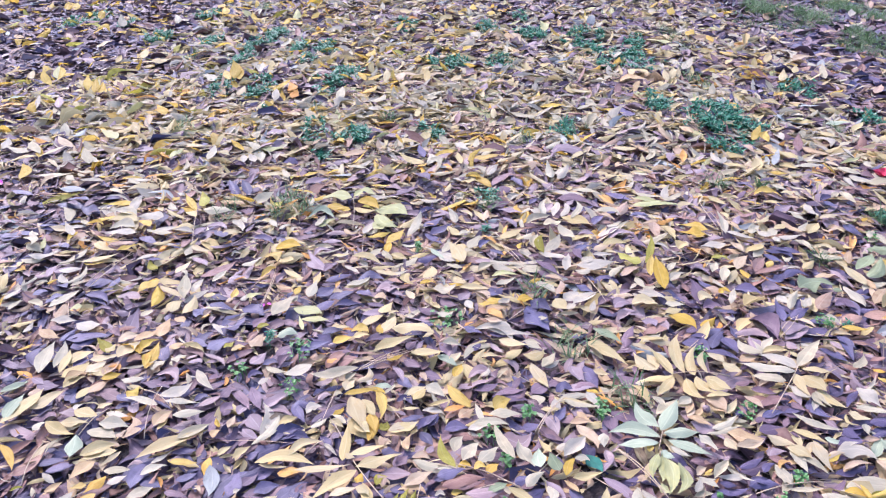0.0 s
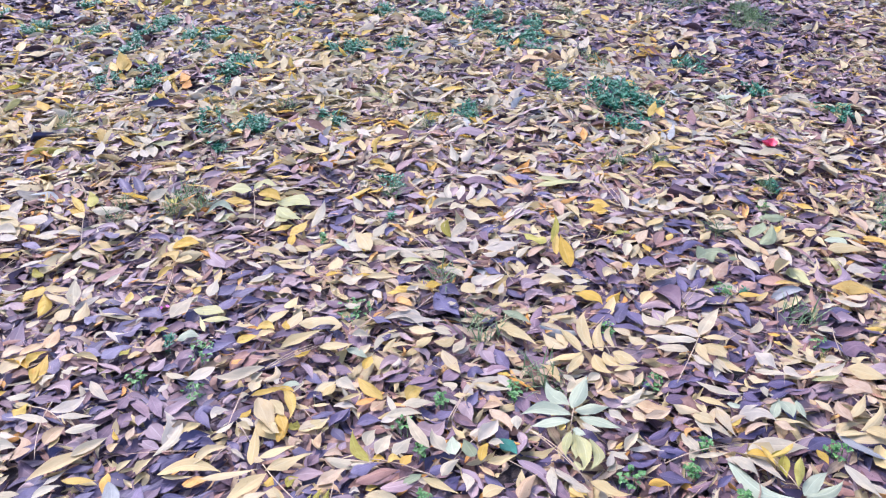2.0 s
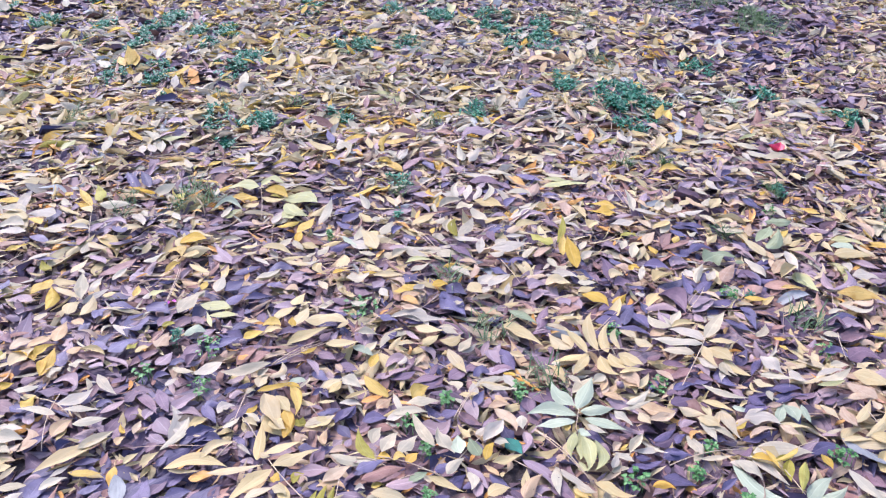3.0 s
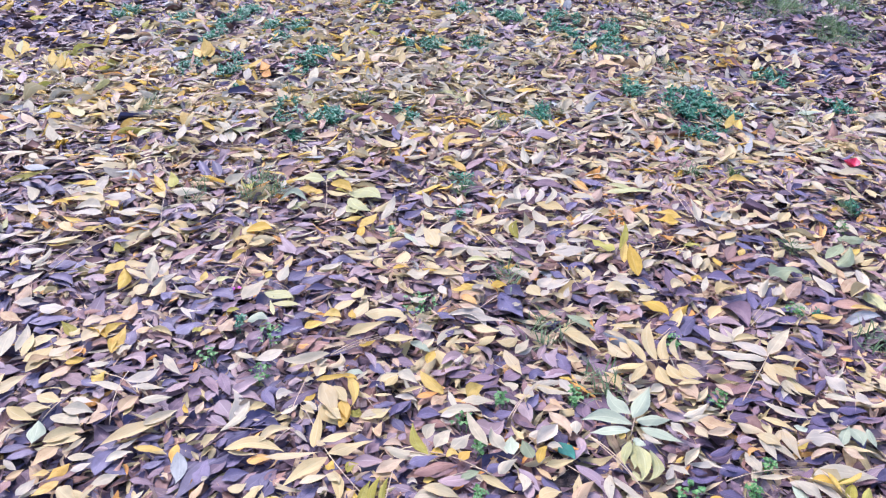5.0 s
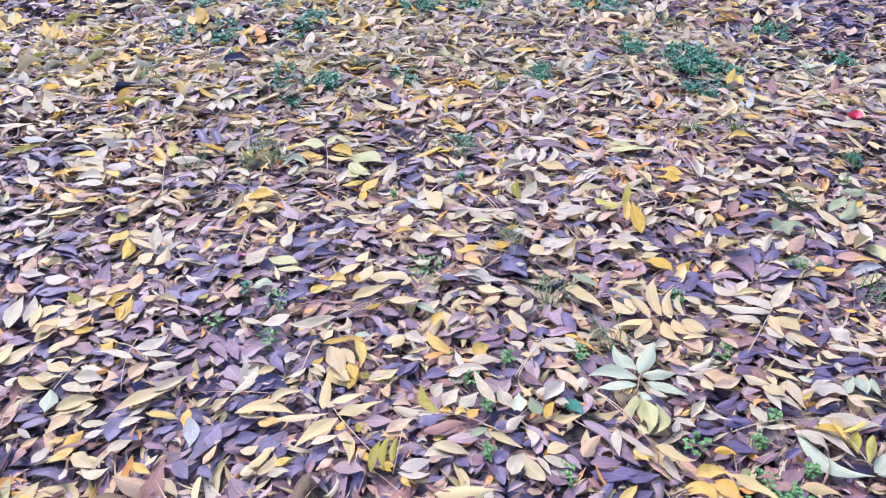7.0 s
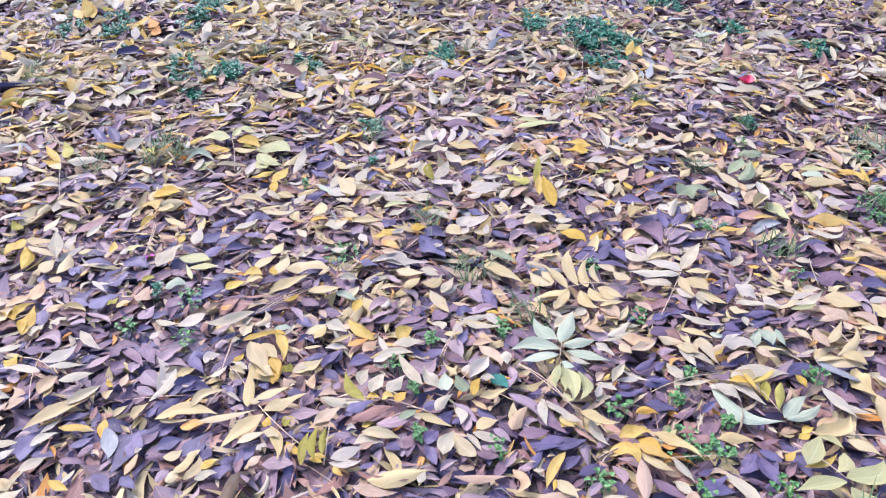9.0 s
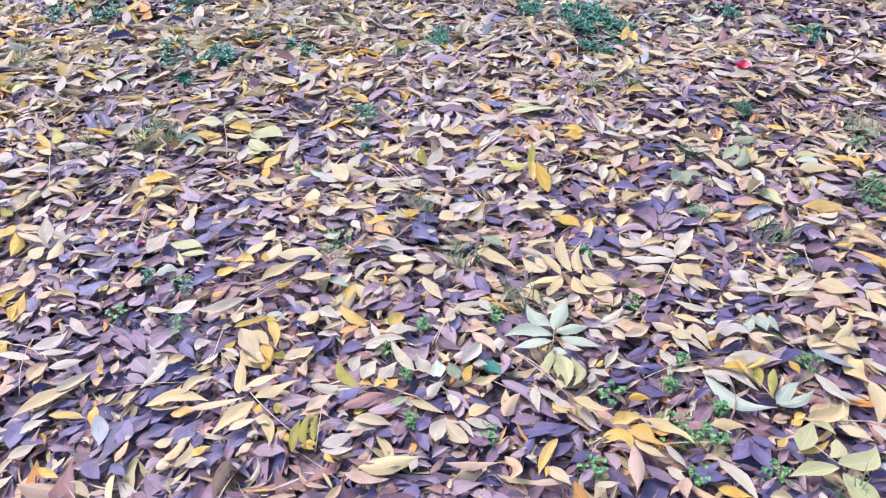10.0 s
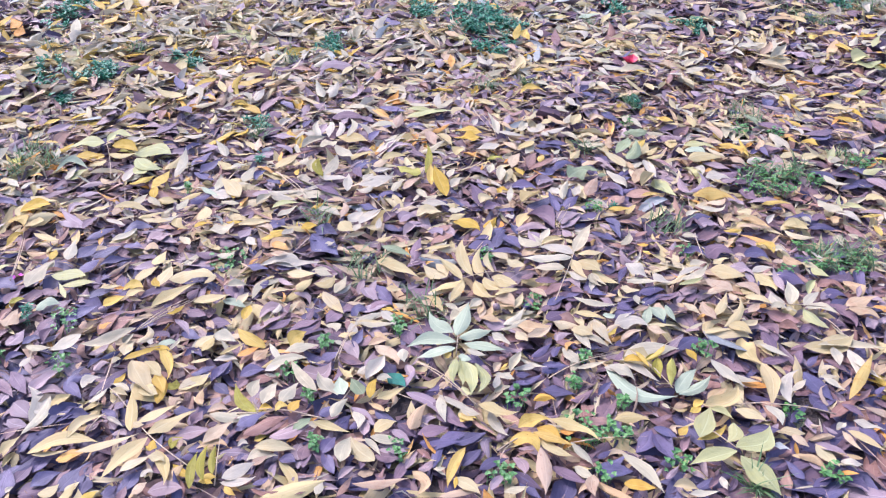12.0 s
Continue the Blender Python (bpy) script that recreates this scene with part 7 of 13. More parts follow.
loose_leaf("slate", 0.524, 1.449, 0.068, -131, 0, 0.66, 1.26)
loose_leaf("plum", 0.563, 1.463, 0.043, -68, 0, 0.52, 0.17)
loose_leaf("slate", 0.616, 1.383, 0.063, 66, 0, 0.49, 0.61)
loose_leaf("mauve", 0.656, 1.478, 0.084, -108, 0, 0.37, 1.29)
loose_leaf("plum", 0.709, 1.540, 0.091, -153, 0, 0.60, 0.85)
loose_leaf("tan", 0.723, 1.568, 0.099, -176, 0, 0.26, 0.17)
loose_leaf("slate", 0.723, 1.568, 0.096, -65, 0, 0.50, -0.05)
loose_leaf("slate", 0.794, 1.534, 0.105, -9, 0, 0.23, 0.04)
loose_leaf("slate", 0.817, 1.544, 0.090, -49, 0, 0.34, 0.30)
loose_leaf("plum", 0.813, 1.499, 0.059, -17, 0, 0.29, -0.74)
loose_leaf("mauve", 0.775, 1.472, 0.071, -65, 0, 0.56, 1.30)
loose_leaf("mauve", 0.765, 1.446, 0.037, -151, 0, 0.66, -0.28)
loose_leaf("ivory", 0.690, 1.397, 0.066, -38, 0, 0.34, -0.12)
loose_leaf("ivory", 0.786, 1.422, 0.027, -152, 0, 0.66, 1.28)
loose_leaf("tan", 0.626, 1.360, 0.055, -82, 0, 0.55, 0.74)
loose_leaf("plum", 0.353, 1.334, 0.069, -94, 0, 0.66, -1.27)
loose_leaf("plum", 0.385, 1.433, 0.043, -139, 0, 0.66, -0.28)
loose_leaf("mauve", 0.408, 1.439, 0.033, 114, 0, 0.66, -0.77)
loose_leaf("brown", 0.360, 1.285, 0.083, -146, 0, 0.34, 0.50)
loose_leaf("mauve", 0.391, 1.257, 0.073, -173, 0, 0.32, 0.48)
loose_leaf("cream", 0.394, 1.219, 0.073, 22, 0, 0.26, -0.62)
loose_leaf("ivory", 0.403, 1.189, 0.070, -50, 0, 0.40, 0.07)
loose_leaf("mauve", 0.413, 1.249, 0.040, -144, 0, 0.61, -0.54)
loose_leaf("cream", 0.450, 1.210, 0.039, -65, 0, 0.62, 0.39)
loose_leaf("tan", 0.463, 1.186, 0.043, -31, 0, 0.33, -0.15)
loose_leaf("tan", 0.512, 1.225, 0.048, -142, 0, 0.66, 1.13)
loose_leaf("cream", 0.539, 1.183, 0.060, -39, 0, 0.28, -0.22)
loose_leaf("plum", 0.591, 1.278, 0.040, -71, 0, 0.46, -0.22)
loose_leaf("brown", 0.607, 1.240, 0.063, -141, 0, 0.55, 0.88)
loose_leaf("brown", 0.620, 1.210, 0.065, -68, 0, 0.33, 0.19)
loose_leaf("plum", 0.619, 1.265, 0.053, -111, 0, 0.50, -0.26)
loose_leaf("slate", 0.561, 1.183, 0.049, -56, 0, 0.36, 0.31)
loose_leaf("plum", 0.652, 1.210, 0.059, -95, 0, 0.55, -1.07)
loose_leaf("slate", 0.732, 1.234, 0.056, -163, 0, 0.53, -0.99)
loose_leaf("ivory", 0.745, 1.247, 0.049, -173, 0, 0.35, -0.96)
loose_leaf("mauve", 0.680, 1.246, 0.044, -149, 0, 0.53, 1.01)
loose_leaf("tan", 0.593, 1.234, 0.049, -149, 0, 0.39, 0.61)
loose_leaf("plum", 0.760, 1.325, 0.062, -61, 0, 0.28, 0.04)
dry_stalk(0.763, 1.480, 0.825, 1.544)
sprig = compound_leaf("silvery sage-green compound leaf with broad leaflets", 0.382, 1.084, 0.400, 1.130)
leaflet(sprig, "sage", 0.396, 1.129, 0.111, -31, 0, 0.29, -0.10)
leaflet(sprig, "sage", 0.394, 1.138, 0.081, 22, 0, 0.38, 0.56)
leaflet(sprig, "sage", 0.392, 1.114, 0.100, 83, 0, 0.36, -0.57)
leaflet(sprig, "sage", 0.385, 1.098, 0.081, 91, 0, 0.34, 0.32)
leaflet(sprig, "sage", 0.400, 1.121, 0.073, -87, 0, 0.40, 0.16)
leaflet(sprig, "sage", 0.405, 1.105, 0.084, -120, 0, 0.33, 0.20)
leaflet(sprig, "ivory", 0.404, 1.085, 0.043, -129, 0, 0.35, -0.25)
leaflet(sprig, "ivory", 0.466, 1.114, 0.051, -152, 0, 0.44, 0.09)
leaflet(sprig, "sage", 0.384, 1.075, 0.028, -129, 0, 0.66, -0.40)
sprig = compound_leaf("pale cream drooping compound leaf below a green one", 0.386, 1.083, 0.378, 1.064)
leaflet(sprig, "lime", 0.379, 1.070, 0.072, 159, 0, 0.25, -0.35)
leaflet(sprig, "lime", 0.386, 1.070, 0.081, 165, 0, 0.23, 0.26)
leaflet(sprig, "lime", 0.387, 1.061, 0.095, 171, 0, 0.28, 0.57)
leaflet(sprig, "lime", 0.409, 1.046, 0.082, 164, 0, 0.26, 0.81)
leaflet(sprig, "lime", 0.366, 0.996, 0.028, -146, 0, 0.66, -0.80)
leaflet(sprig, "cream", 0.356, 1.046, 0.045, 159, 0, 0.32, -0.04)
leaflet(sprig, "gold", 0.361, 1.071, 0.022, 17, 0, 0.66, -1.36)
loose_leaf("cream", 0.219, 1.255, 0.079, -117, 0, 0.26, 0.11)
loose_leaf("ivory", 0.274, 1.271, 0.061, -165, 0, 0.36, 0.48)
loose_leaf("gold", 0.274, 1.275, 0.031, -120, 0, 0.44, 0.82)
loose_leaf("plum", 0.158, 1.283, 0.059, -64, 0, 0.66, 0.37)
loose_leaf("slate", 0.211, 1.281, 0.040, -82, 0, 0.66, 1.60)
loose_leaf("plum", 0.253, 1.292, 0.051, -85, 0, 0.59, 1.03)
loose_leaf("cream", 0.178, 1.323, 0.039, -153, 0, 0.35, 0.37)
loose_leaf("slate", 0.405, 1.086, 0.051, -150, 0, 0.39, 0.11)
loose_leaf("plum", 0.435, 1.061, 0.059, -86, 0, 0.35, -0.20)
loose_leaf("plum", 0.419, 1.042, 0.032, -153, 0, 0.60, -0.34)
loose_leaf("tan", 0.439, 1.023, 0.031, -52, 0, 0.50, 0.54)
loose_leaf("gold", 0.453, 1.023, 0.025, -55, 0, 0.40, 0.27)
loose_leaf("ivory", 0.468, 1.014, 0.067, -40, 0, 0.28, -0.07)
loose_leaf("ivory", 0.425, 0.983, 0.042, -29, 0, 0.34, -0.32)
loose_leaf("ivory", 0.441, 1.019, 0.040, -134, 0, 0.39, 0.40)
loose_leaf("mauve", 0.466, 1.169, 0.078, -137, 0, 0.39, 0.61)
loose_leaf("tan", 0.460, 1.175, 0.051, -125, 0, 0.30, 0.50)
loose_leaf("ivory", 0.500, 1.140, 0.072, -59, 0, 0.32, -0.13)
loose_leaf("ivory", 0.483, 1.232, 0.040, 124, 0, 0.56, -0.08)
loose_leaf("tan", 0.462, 1.174, 0.058, -24, 0, 0.25, -0.27)
loose_leaf("tan", 0.518, 1.219, 0.044, -146, 0, 0.66, 0.56)
loose_leaf("cream", 0.546, 1.183, 0.056, -34, 0, 0.28, -0.04)
loose_leaf("plum", 0.478, 1.185, 0.024, -92, 0, 0.66, -0.95)
loose_leaf("cream", 0.518, 1.114, 0.037, -161, 0, 0.66, 0.19)
loose_leaf("mauve", 0.499, 1.060, 0.021, -47, 0, 0.56, -0.22)
loose_leaf("tan", 0.362, 1.272, 0.044, -141, 0, 0.44, 0.10)
loose_leaf("brown", 0.356, 1.286, 0.105, -158, 0, 0.18, -0.14)
loose_leaf("ivory", 0.382, 1.290, 0.068, -93, 0, 0.39, 0.42)
loose_leaf("ivory", 0.420, 1.249, 0.047, -49, 0, 0.54, 0.28)
loose_leaf("ivory", 0.408, 1.246, 0.042, -147, 0, 0.34, 0.12)
loose_leaf("slate", 0.465, 0.992, 0.037, -111, 0, 0.56, -0.11)
loose_leaf("slate", 0.477, 1.010, 0.031, -107, 0, 0.56, -0.04)
dry_stalk(0.304, 1.092, 0.367, 0.972)
dry_stalk(0.153, 1.145, 0.226, 1.250)
loose_leaf("cream", 0.754, 1.259, 0.081, -157, 0, 0.35, 0.08)
loose_leaf("cream", 0.786, 1.185, 0.043, -118, 0, 0.66, -0.61)
loose_leaf("ivory", 0.841, 1.264, 0.069, -160, 0, 0.55, -0.27)
loose_leaf("ivory", 0.809, 1.203, 0.070, -113, 0, 0.27, 0.34)
loose_leaf("slate", 0.731, 1.223, 0.058, -157, 0, 0.54, -0.82)
loose_leaf("ivory", 0.745, 1.247, 0.055, -165, 0, 0.25, -0.33)
loose_leaf("ivory", 0.671, 1.179, 0.097, -121, 0, 0.23, -0.85)
loose_leaf("mauve", 0.730, 1.172, 0.042, -153, 0, 0.45, 0.40)
loose_leaf("cream", 0.655, 1.136, 0.064, -126, 0, 0.31, 0.41)
loose_leaf("cream", 0.601, 1.120, 0.053, -128, 0, 0.45, 0.31)
loose_leaf("cream", 0.627, 1.088, 0.049, -131, 0, 0.66, 0.63)
loose_leaf("cream", 0.684, 1.103, 0.082, -177, 0, 0.33, -0.40)
loose_leaf("ivory", 0.634, 1.088, 0.066, -174, 0, 0.35, 0.15)
loose_leaf("sage", 0.710, 1.114, 0.027, -101, 0, 0.66, -1.19)
loose_leaf("ivory", 0.719, 1.080, 0.070, -110, 0, 0.54, 1.07)
loose_leaf("tan", 0.782, 1.057, 0.042, -132, 0, 0.59, -0.72)
loose_leaf("cream", 0.783, 1.060, 0.060, -110, 0, 0.20, 0.30)
loose_leaf("gold", 0.689, 1.051, 0.038, -60, 0, 0.41, 0.24)
loose_leaf("tan", 0.683, 1.055, 0.057, -69, 0, 0.20, 0.38)
loose_leaf("ivory", 0.732, 1.094, 0.044, -74, 0, 0.30, 0.04)
loose_leaf("tan", 0.784, 1.111, 0.034, -88, 0, 0.41, 0.05)
loose_leaf("slate", 0.764, 1.151, 0.038, -145, 0, 0.66, -0.84)
loose_leaf("slate", 0.732, 1.104, 0.065, -84, 0, 0.42, 0.62)
loose_leaf("slate", 0.823, 1.165, 0.063, -92, 0, 0.44, 0.52)
loose_leaf("slate", 0.808, 1.122, 0.084, -79, 0, 0.36, 0.97)
loose_leaf("slate", 0.801, 1.117, 0.062, -68, 0, 0.22, 0.30)
loose_leaf("ivory", 0.807, 1.153, 0.033, 167, 0, 0.48, -0.53)
loose_leaf("plum", 0.593, 1.139, 0.053, -79, 0, 0.59, -0.04)
loose_leaf("plum", 0.645, 1.149, 0.040, -35, 0, 0.32, 0.09)
loose_leaf("plum", 0.615, 1.160, 0.064, -46, 0, 0.31, 0.13)
loose_leaf("brown", 0.632, 1.210, 0.055, -77, 0, 0.43, 1.14)
loose_leaf("plum", 0.687, 1.222, 0.034, -150, 0, 0.66, 0.10)
loose_leaf("plum", 0.651, 1.133, 0.042, -118, 0, 0.45, -0.04)
loose_leaf("plum", 0.594, 1.165, 0.023, -103, 0, 0.66, 1.60)
loose_leaf("mauve", 0.591, 1.069, 0.039, -68, 0, 0.66, 1.60)
loose_leaf("plum", 0.572, 1.098, 0.040, -50, 0, 0.47, 0.39)
loose_leaf("plum", 0.565, 1.064, 0.033, -43, 0, 0.44, 0.51)
loose_leaf("slate", 0.565, 1.032, 0.038, -52, 0, 0.39, 0.64)
loose_leaf("orange", 0.593, 1.032, 0.034, -64, 0, 0.29, 1.53)
loose_leaf("sage", 0.780, 1.062, 0.072, -38, 0, 0.29, 0.11)
loose_leaf("sage", 0.816, 1.107, 0.049, -176, 0, 0.58, 0.64)
loose_leaf("slate", 0.837, 1.113, 0.061, 168, 0, 0.41, -0.22)
loose_leaf("sage", 0.854, 1.109, 0.055, 172, 0, 0.32, -0.09)
loose_leaf("ivory", 0.889, 1.219, 0.048, -157, 0, 0.66, -0.76)
loose_leaf("tan", 0.881, 1.236, 0.027, -129, 0, 0.66, 1.37)
loose_leaf("tan", 0.713, 1.033, 0.061, -75, 0, 0.29, 0.60)
loose_leaf("slate", 0.696, 1.032, 0.043, -82, 0, 0.44, -0.64)
loose_leaf("slate", 0.646, 1.032, 0.021, -102, 0, 0.66, 1.60)
loose_leaf("slate", 0.845, 1.264, 0.075, 139, 0, 0.20, -0.21)
sprig = compound_leaf("cream compound leaf of long sickle-shaped leaflets", -0.220, 1.357, -0.120, 1.421)
leaflet(sprig, "cream", -0.155, 1.499, 0.104, -100, 0, 0.46, 0.84)
leaflet(sprig, "cream", -0.057, 1.497, 0.041, 141, 0, 0.38, 0.51)
leaflet(sprig, "cream", -0.192, 1.409, 0.114, -54, 0, 0.28, -0.14)
leaflet(sprig, "cream", -0.106, 1.411, 0.078, -87, 0, 0.45, -0.32)
leaflet(sprig, "gold", -0.160, 1.380, 0.043, -62, 0, 0.29, -0.35)
leaflet(sprig, "ivory", -0.220, 1.350, 0.110, 100, 0, 0.36, 0.94)
leaflet(sprig, "ivory", -0.323, 1.353, 0.070, 117, 0, 0.50, 0.63)
leaflet(sprig, "ivory", -0.424, 1.343, 0.055, -110, 0, 0.34, -0.61)
leaflet(sprig, "cream", -0.218, 1.301, 0.053, -22, 0, 0.40, -1.14)
leaflet(sprig, "ivory", -0.239, 1.300, 0.038, -27, 0, 0.56, 0.41)
leaflet(sprig, "ivory", -0.189, 1.287, 0.019, -24, 0, 0.66, 1.60)
sprig = compound_leaf("yellow compound leaf with curled ragged leaflets", -0.239, 1.267, -0.172, 1.276)
leaflet(sprig, "cream", -0.239, 1.269, 0.045, -27, 0, 0.66, 0.62)
leaflet(sprig, "gold", -0.241, 1.257, 0.073, -73, 0, 0.24, -0.18)
leaflet(sprig, "gold", -0.175, 1.272, 0.095, -171, 0, 0.23, 0.59)
leaflet(sprig, "gold", -0.195, 1.271, 0.044, -105, 0, 0.45, 1.12)
leaflet(sprig, "cream", -0.225, 1.251, 0.120, -159, 0, 0.31, -0.15)
leaflet(sprig, "cream", -0.200, 1.240, 0.062, -149, 0, 0.44, -0.04)
leaflet(sprig, "yellow", -0.180, 1.199, 0.060, -165, 0, 0.40, 0.11)
leaflet(sprig, "cream", -0.208, 1.169, 0.044, -130, 0, 0.66, -0.18)
loose_leaf("cream", -0.186, 1.490, 0.089, -23, 0, 0.39, -0.28)
loose_leaf("cream", -0.229, 1.518, 0.073, -44, 0, 0.42, 0.15)
loose_leaf("gold", -0.253, 1.493, 0.044, -97, 0, 0.62, 1.60)
loose_leaf("gold", -0.291, 1.446, 0.052, -61, 0, 0.61, -0.13)
loose_leaf("cream", -0.246, 1.471, 0.041, -76, 0, 0.66, 0.63)
loose_leaf("gold", -0.177, 1.490, 0.041, 12, 0, 0.40, 0.61)
loose_leaf("cream", -0.296, 1.514, 0.041, -97, 0, 0.41, 0.08)
loose_leaf("lime", -0.381, 1.543, 0.070, -94, 0, 0.43, 0.26)
loose_leaf("lime", -0.368, 1.495, 0.068, 18, 0, 0.16, -0.04)
loose_leaf("olive", -0.482, 1.508, 0.031, -73, 0, 0.66, 0.57)
loose_leaf("sage", -0.425, 1.469, 0.050, -78, 0, 0.63, 1.33)
loose_leaf("slate", -0.369, 1.420, 0.081, -63, 0, 0.38, 0.09)
loose_leaf("mauve", -0.340, 1.480, 0.051, -13, 0, 0.56, 0.18)
loose_leaf("slate", -0.323, 1.489, 0.059, -79, 0, 0.59, 0.83)
loose_leaf("plum", -0.411, 1.397, 0.057, -26, 0, 0.66, 0.08)
loose_leaf("plum", -0.400, 1.364, 0.051, -18, 0, 0.44, 0.20)
loose_leaf("plum", -0.493, 1.516, 0.051, -32, 0, 0.61, 0.24)
loose_leaf("plum", -0.424, 1.551, 0.048, -134, 0, 0.47, 0.45)
loose_leaf("tan", -0.476, 1.424, 0.056, -19, 0, 0.63, 0.27)
loose_leaf("mauve", -0.469, 1.375, 0.051, -34, 0, 0.65, -0.13)
loose_leaf("slate", -0.462, 1.323, 0.035, -65, 0, 0.66, 1.60)
loose_leaf("slate", -0.439, 1.369, 0.035, -76, 0, 0.66, 1.22)
loose_leaf("brown", -0.296, 1.362, 0.078, -33, 0, 0.40, 0.30)
loose_leaf("brown", -0.268, 1.370, 0.054, -55, 0, 0.54, 0.84)
loose_leaf("plum", -0.295, 1.417, 0.052, -87, 0, 0.44, 0.51)
loose_leaf("tan", -0.328, 1.380, 0.029, -16, 0, 0.55, 0.26)
loose_leaf("orange", -0.293, 1.369, 0.028, -57, 0, 0.60, 0.34)
loose_leaf("plum", -0.219, 1.465, 0.077, -81, 0, 0.43, 0.62)
loose_leaf("plum", -0.116, 1.436, 0.045, -33, 0, 0.54, 0.55)
loose_leaf("plum", -0.059, 1.404, 0.064, 9, 0, 0.32, 0.04)
loose_leaf("plum", -0.016, 1.419, 0.064, 25, 0, 0.45, -0.24)
loose_leaf("slate", -0.089, 1.518, 0.038, -61, 0, 0.66, 1.60)
loose_leaf("ivory", -0.049, 1.575, 0.042, -77, 0, 0.64, -1.17)
loose_leaf("ivory", -0.034, 1.461, 0.046, -105, 0, 0.51, 0.04)
loose_leaf("sage", -0.046, 1.411, 0.062, -130, 0, 0.46, -0.06)
loose_leaf("cream", -0.016, 1.385, 0.049, -32, 0, 0.44, -0.04)
loose_leaf("gold", -0.007, 1.331, 0.051, -20, 0, 0.47, 0.11)
loose_leaf("plum", -0.193, 1.329, 0.038, -108, 0, 0.66, 1.60)
loose_leaf("brown", -0.184, 1.362, 0.039, -85, 0, 0.45, 0.69)
loose_leaf("mauve", -0.147, 1.378, 0.069, -156, 0, 0.24, 0.36)
loose_leaf("slate", -0.124, 1.339, 0.051, -141, 0, 0.56, -1.01)
loose_leaf("plum", -0.123, 1.400, 0.052, -129, 0, 0.55, 0.34)
loose_leaf("plum", -0.079, 1.368, 0.045, -21, 0, 0.45, -0.04)
loose_leaf("plum", -0.086, 1.334, 0.052, -95, 0, 0.66, 1.01)
loose_leaf("ivory", -0.069, 1.302, 0.056, -131, 0, 0.53, -0.04)
loose_leaf("tan", -0.069, 1.315, 0.036, 23, 0, 0.43, -0.05)
loose_leaf("cream", -0.108, 1.269, 0.052, -50, 0, 0.52, -0.23)
loose_leaf("cream", -0.095, 1.250, 0.048, -35, 0, 0.41, -0.21)
loose_leaf("ivory", -0.159, 1.267, 0.046, -28, 0, 0.22, -0.63)
loose_leaf("sage", -0.181, 1.291, 0.041, -87, 0, 0.51, 0.60)
loose_leaf("slate", -0.131, 1.255, 0.037, -108, 0, 0.66, 1.33)
loose_leaf("cream", -0.062, 1.232, 0.056, -69, 0, 0.23, 0.08)
loose_leaf("cream", -0.117, 1.225, 0.039, -89, 0, 0.28, -0.05)
loose_leaf("cream", -0.152, 1.230, 0.034, -109, 0, 0.44, -0.39)
loose_leaf("slate", -0.072, 1.171, 0.055, -38, 0, 0.49, 0.52)
loose_leaf("cream", -0.139, 1.153, 0.064, -68, 0, 0.44, -0.18)
loose_leaf("olive", -0.158, 1.158, 0.029, -28, 0, 0.66, -0.99)
loose_leaf("plum", -0.301, 1.185, 0.095, -46, 0, 0.27, 0.04)
loose_leaf("slate", -0.349, 1.242, 0.068, -148, 0, 0.34, 0.04)
loose_leaf("slate", -0.320, 1.231, 0.031, -38, 0, 0.66, 0.35)
loose_leaf("plum", -0.409, 1.264, 0.045, -34, 0, 0.64, 0.09)
loose_leaf("ivory", -0.431, 1.293, 0.031, -37, 0, 0.56, -0.04)
loose_leaf("ivory", -0.262, 1.262, 0.018, -65, 0, 0.66, 1.60)
loose_leaf("tan", -0.325, 1.260, 0.022, -25, 0, 0.59, 0.63)
loose_leaf("mauve", -0.297, 1.255, 0.031, -63, 0, 0.66, 1.52)
loose_leaf("ivory", -0.313, 1.208, 0.037, -58, 0, 0.66, 1.60)
loose_leaf("gold", -0.258, 1.203, 0.032, -40, 0, 0.43, -0.58)
loose_leaf("ivory", -0.298, 1.163, 0.042, -46, 0, 0.40, -0.37)
loose_leaf("cream", -0.263, 1.186, 0.040, -124, 0, 0.43, -0.04)
loose_leaf("ivory", -0.228, 1.175, 0.045, 51, 0, 0.33, -0.44)
loose_leaf("cream", -0.363, 1.168, 0.042, -56, 0, 0.51, 0.49)
loose_leaf("slate", -0.367, 1.152, 0.053, -78, 0, 0.45, 0.26)
loose_leaf("mauve", -0.217, 1.147, 0.037, 18, 0, 0.47, -0.79)
loose_leaf("slate", -0.285, 1.286, 0.041, -70, 0, 0.39, -0.04)
dry_stalk(-0.220, 1.353, -0.088, 1.430)
sprig = compound_leaf("cream and yellow compound leaf with a long pale stalk", -0.118, 0.945, -0.199, 1.058)
leaflet(sprig, "cream", -0.220, 1.060, 0.101, 0, 0, 0.23, -0.04)
leaflet(sprig, "cream", -0.208, 1.076, 0.073, -71, 0, 0.32, 0.26)
leaflet(sprig, "cream", -0.193, 1.039, 0.093, -67, 0, 0.30, 0.05)
leaflet(sprig, "cream", -0.216, 1.081, 0.023, -120, 0, 0.66, -0.80)
leaflet(sprig, "cream", -0.308, 1.038, 0.104, -83, 0, 0.19, -0.12)
leaflet(sprig, "cream", -0.189, 1.032, 0.104, 135, 0, 0.29, -0.22)
leaflet(sprig, "cream", -0.232, 0.967, 0.053, -65, 0, 0.38, -0.20)
leaflet(sprig, "cream", -0.175, 0.999, 0.081, -171, 0, 0.25, 0.40)
leaflet(sprig, "gold", -0.185, 0.999, 0.027, -18, 0, 0.66, 0.40)
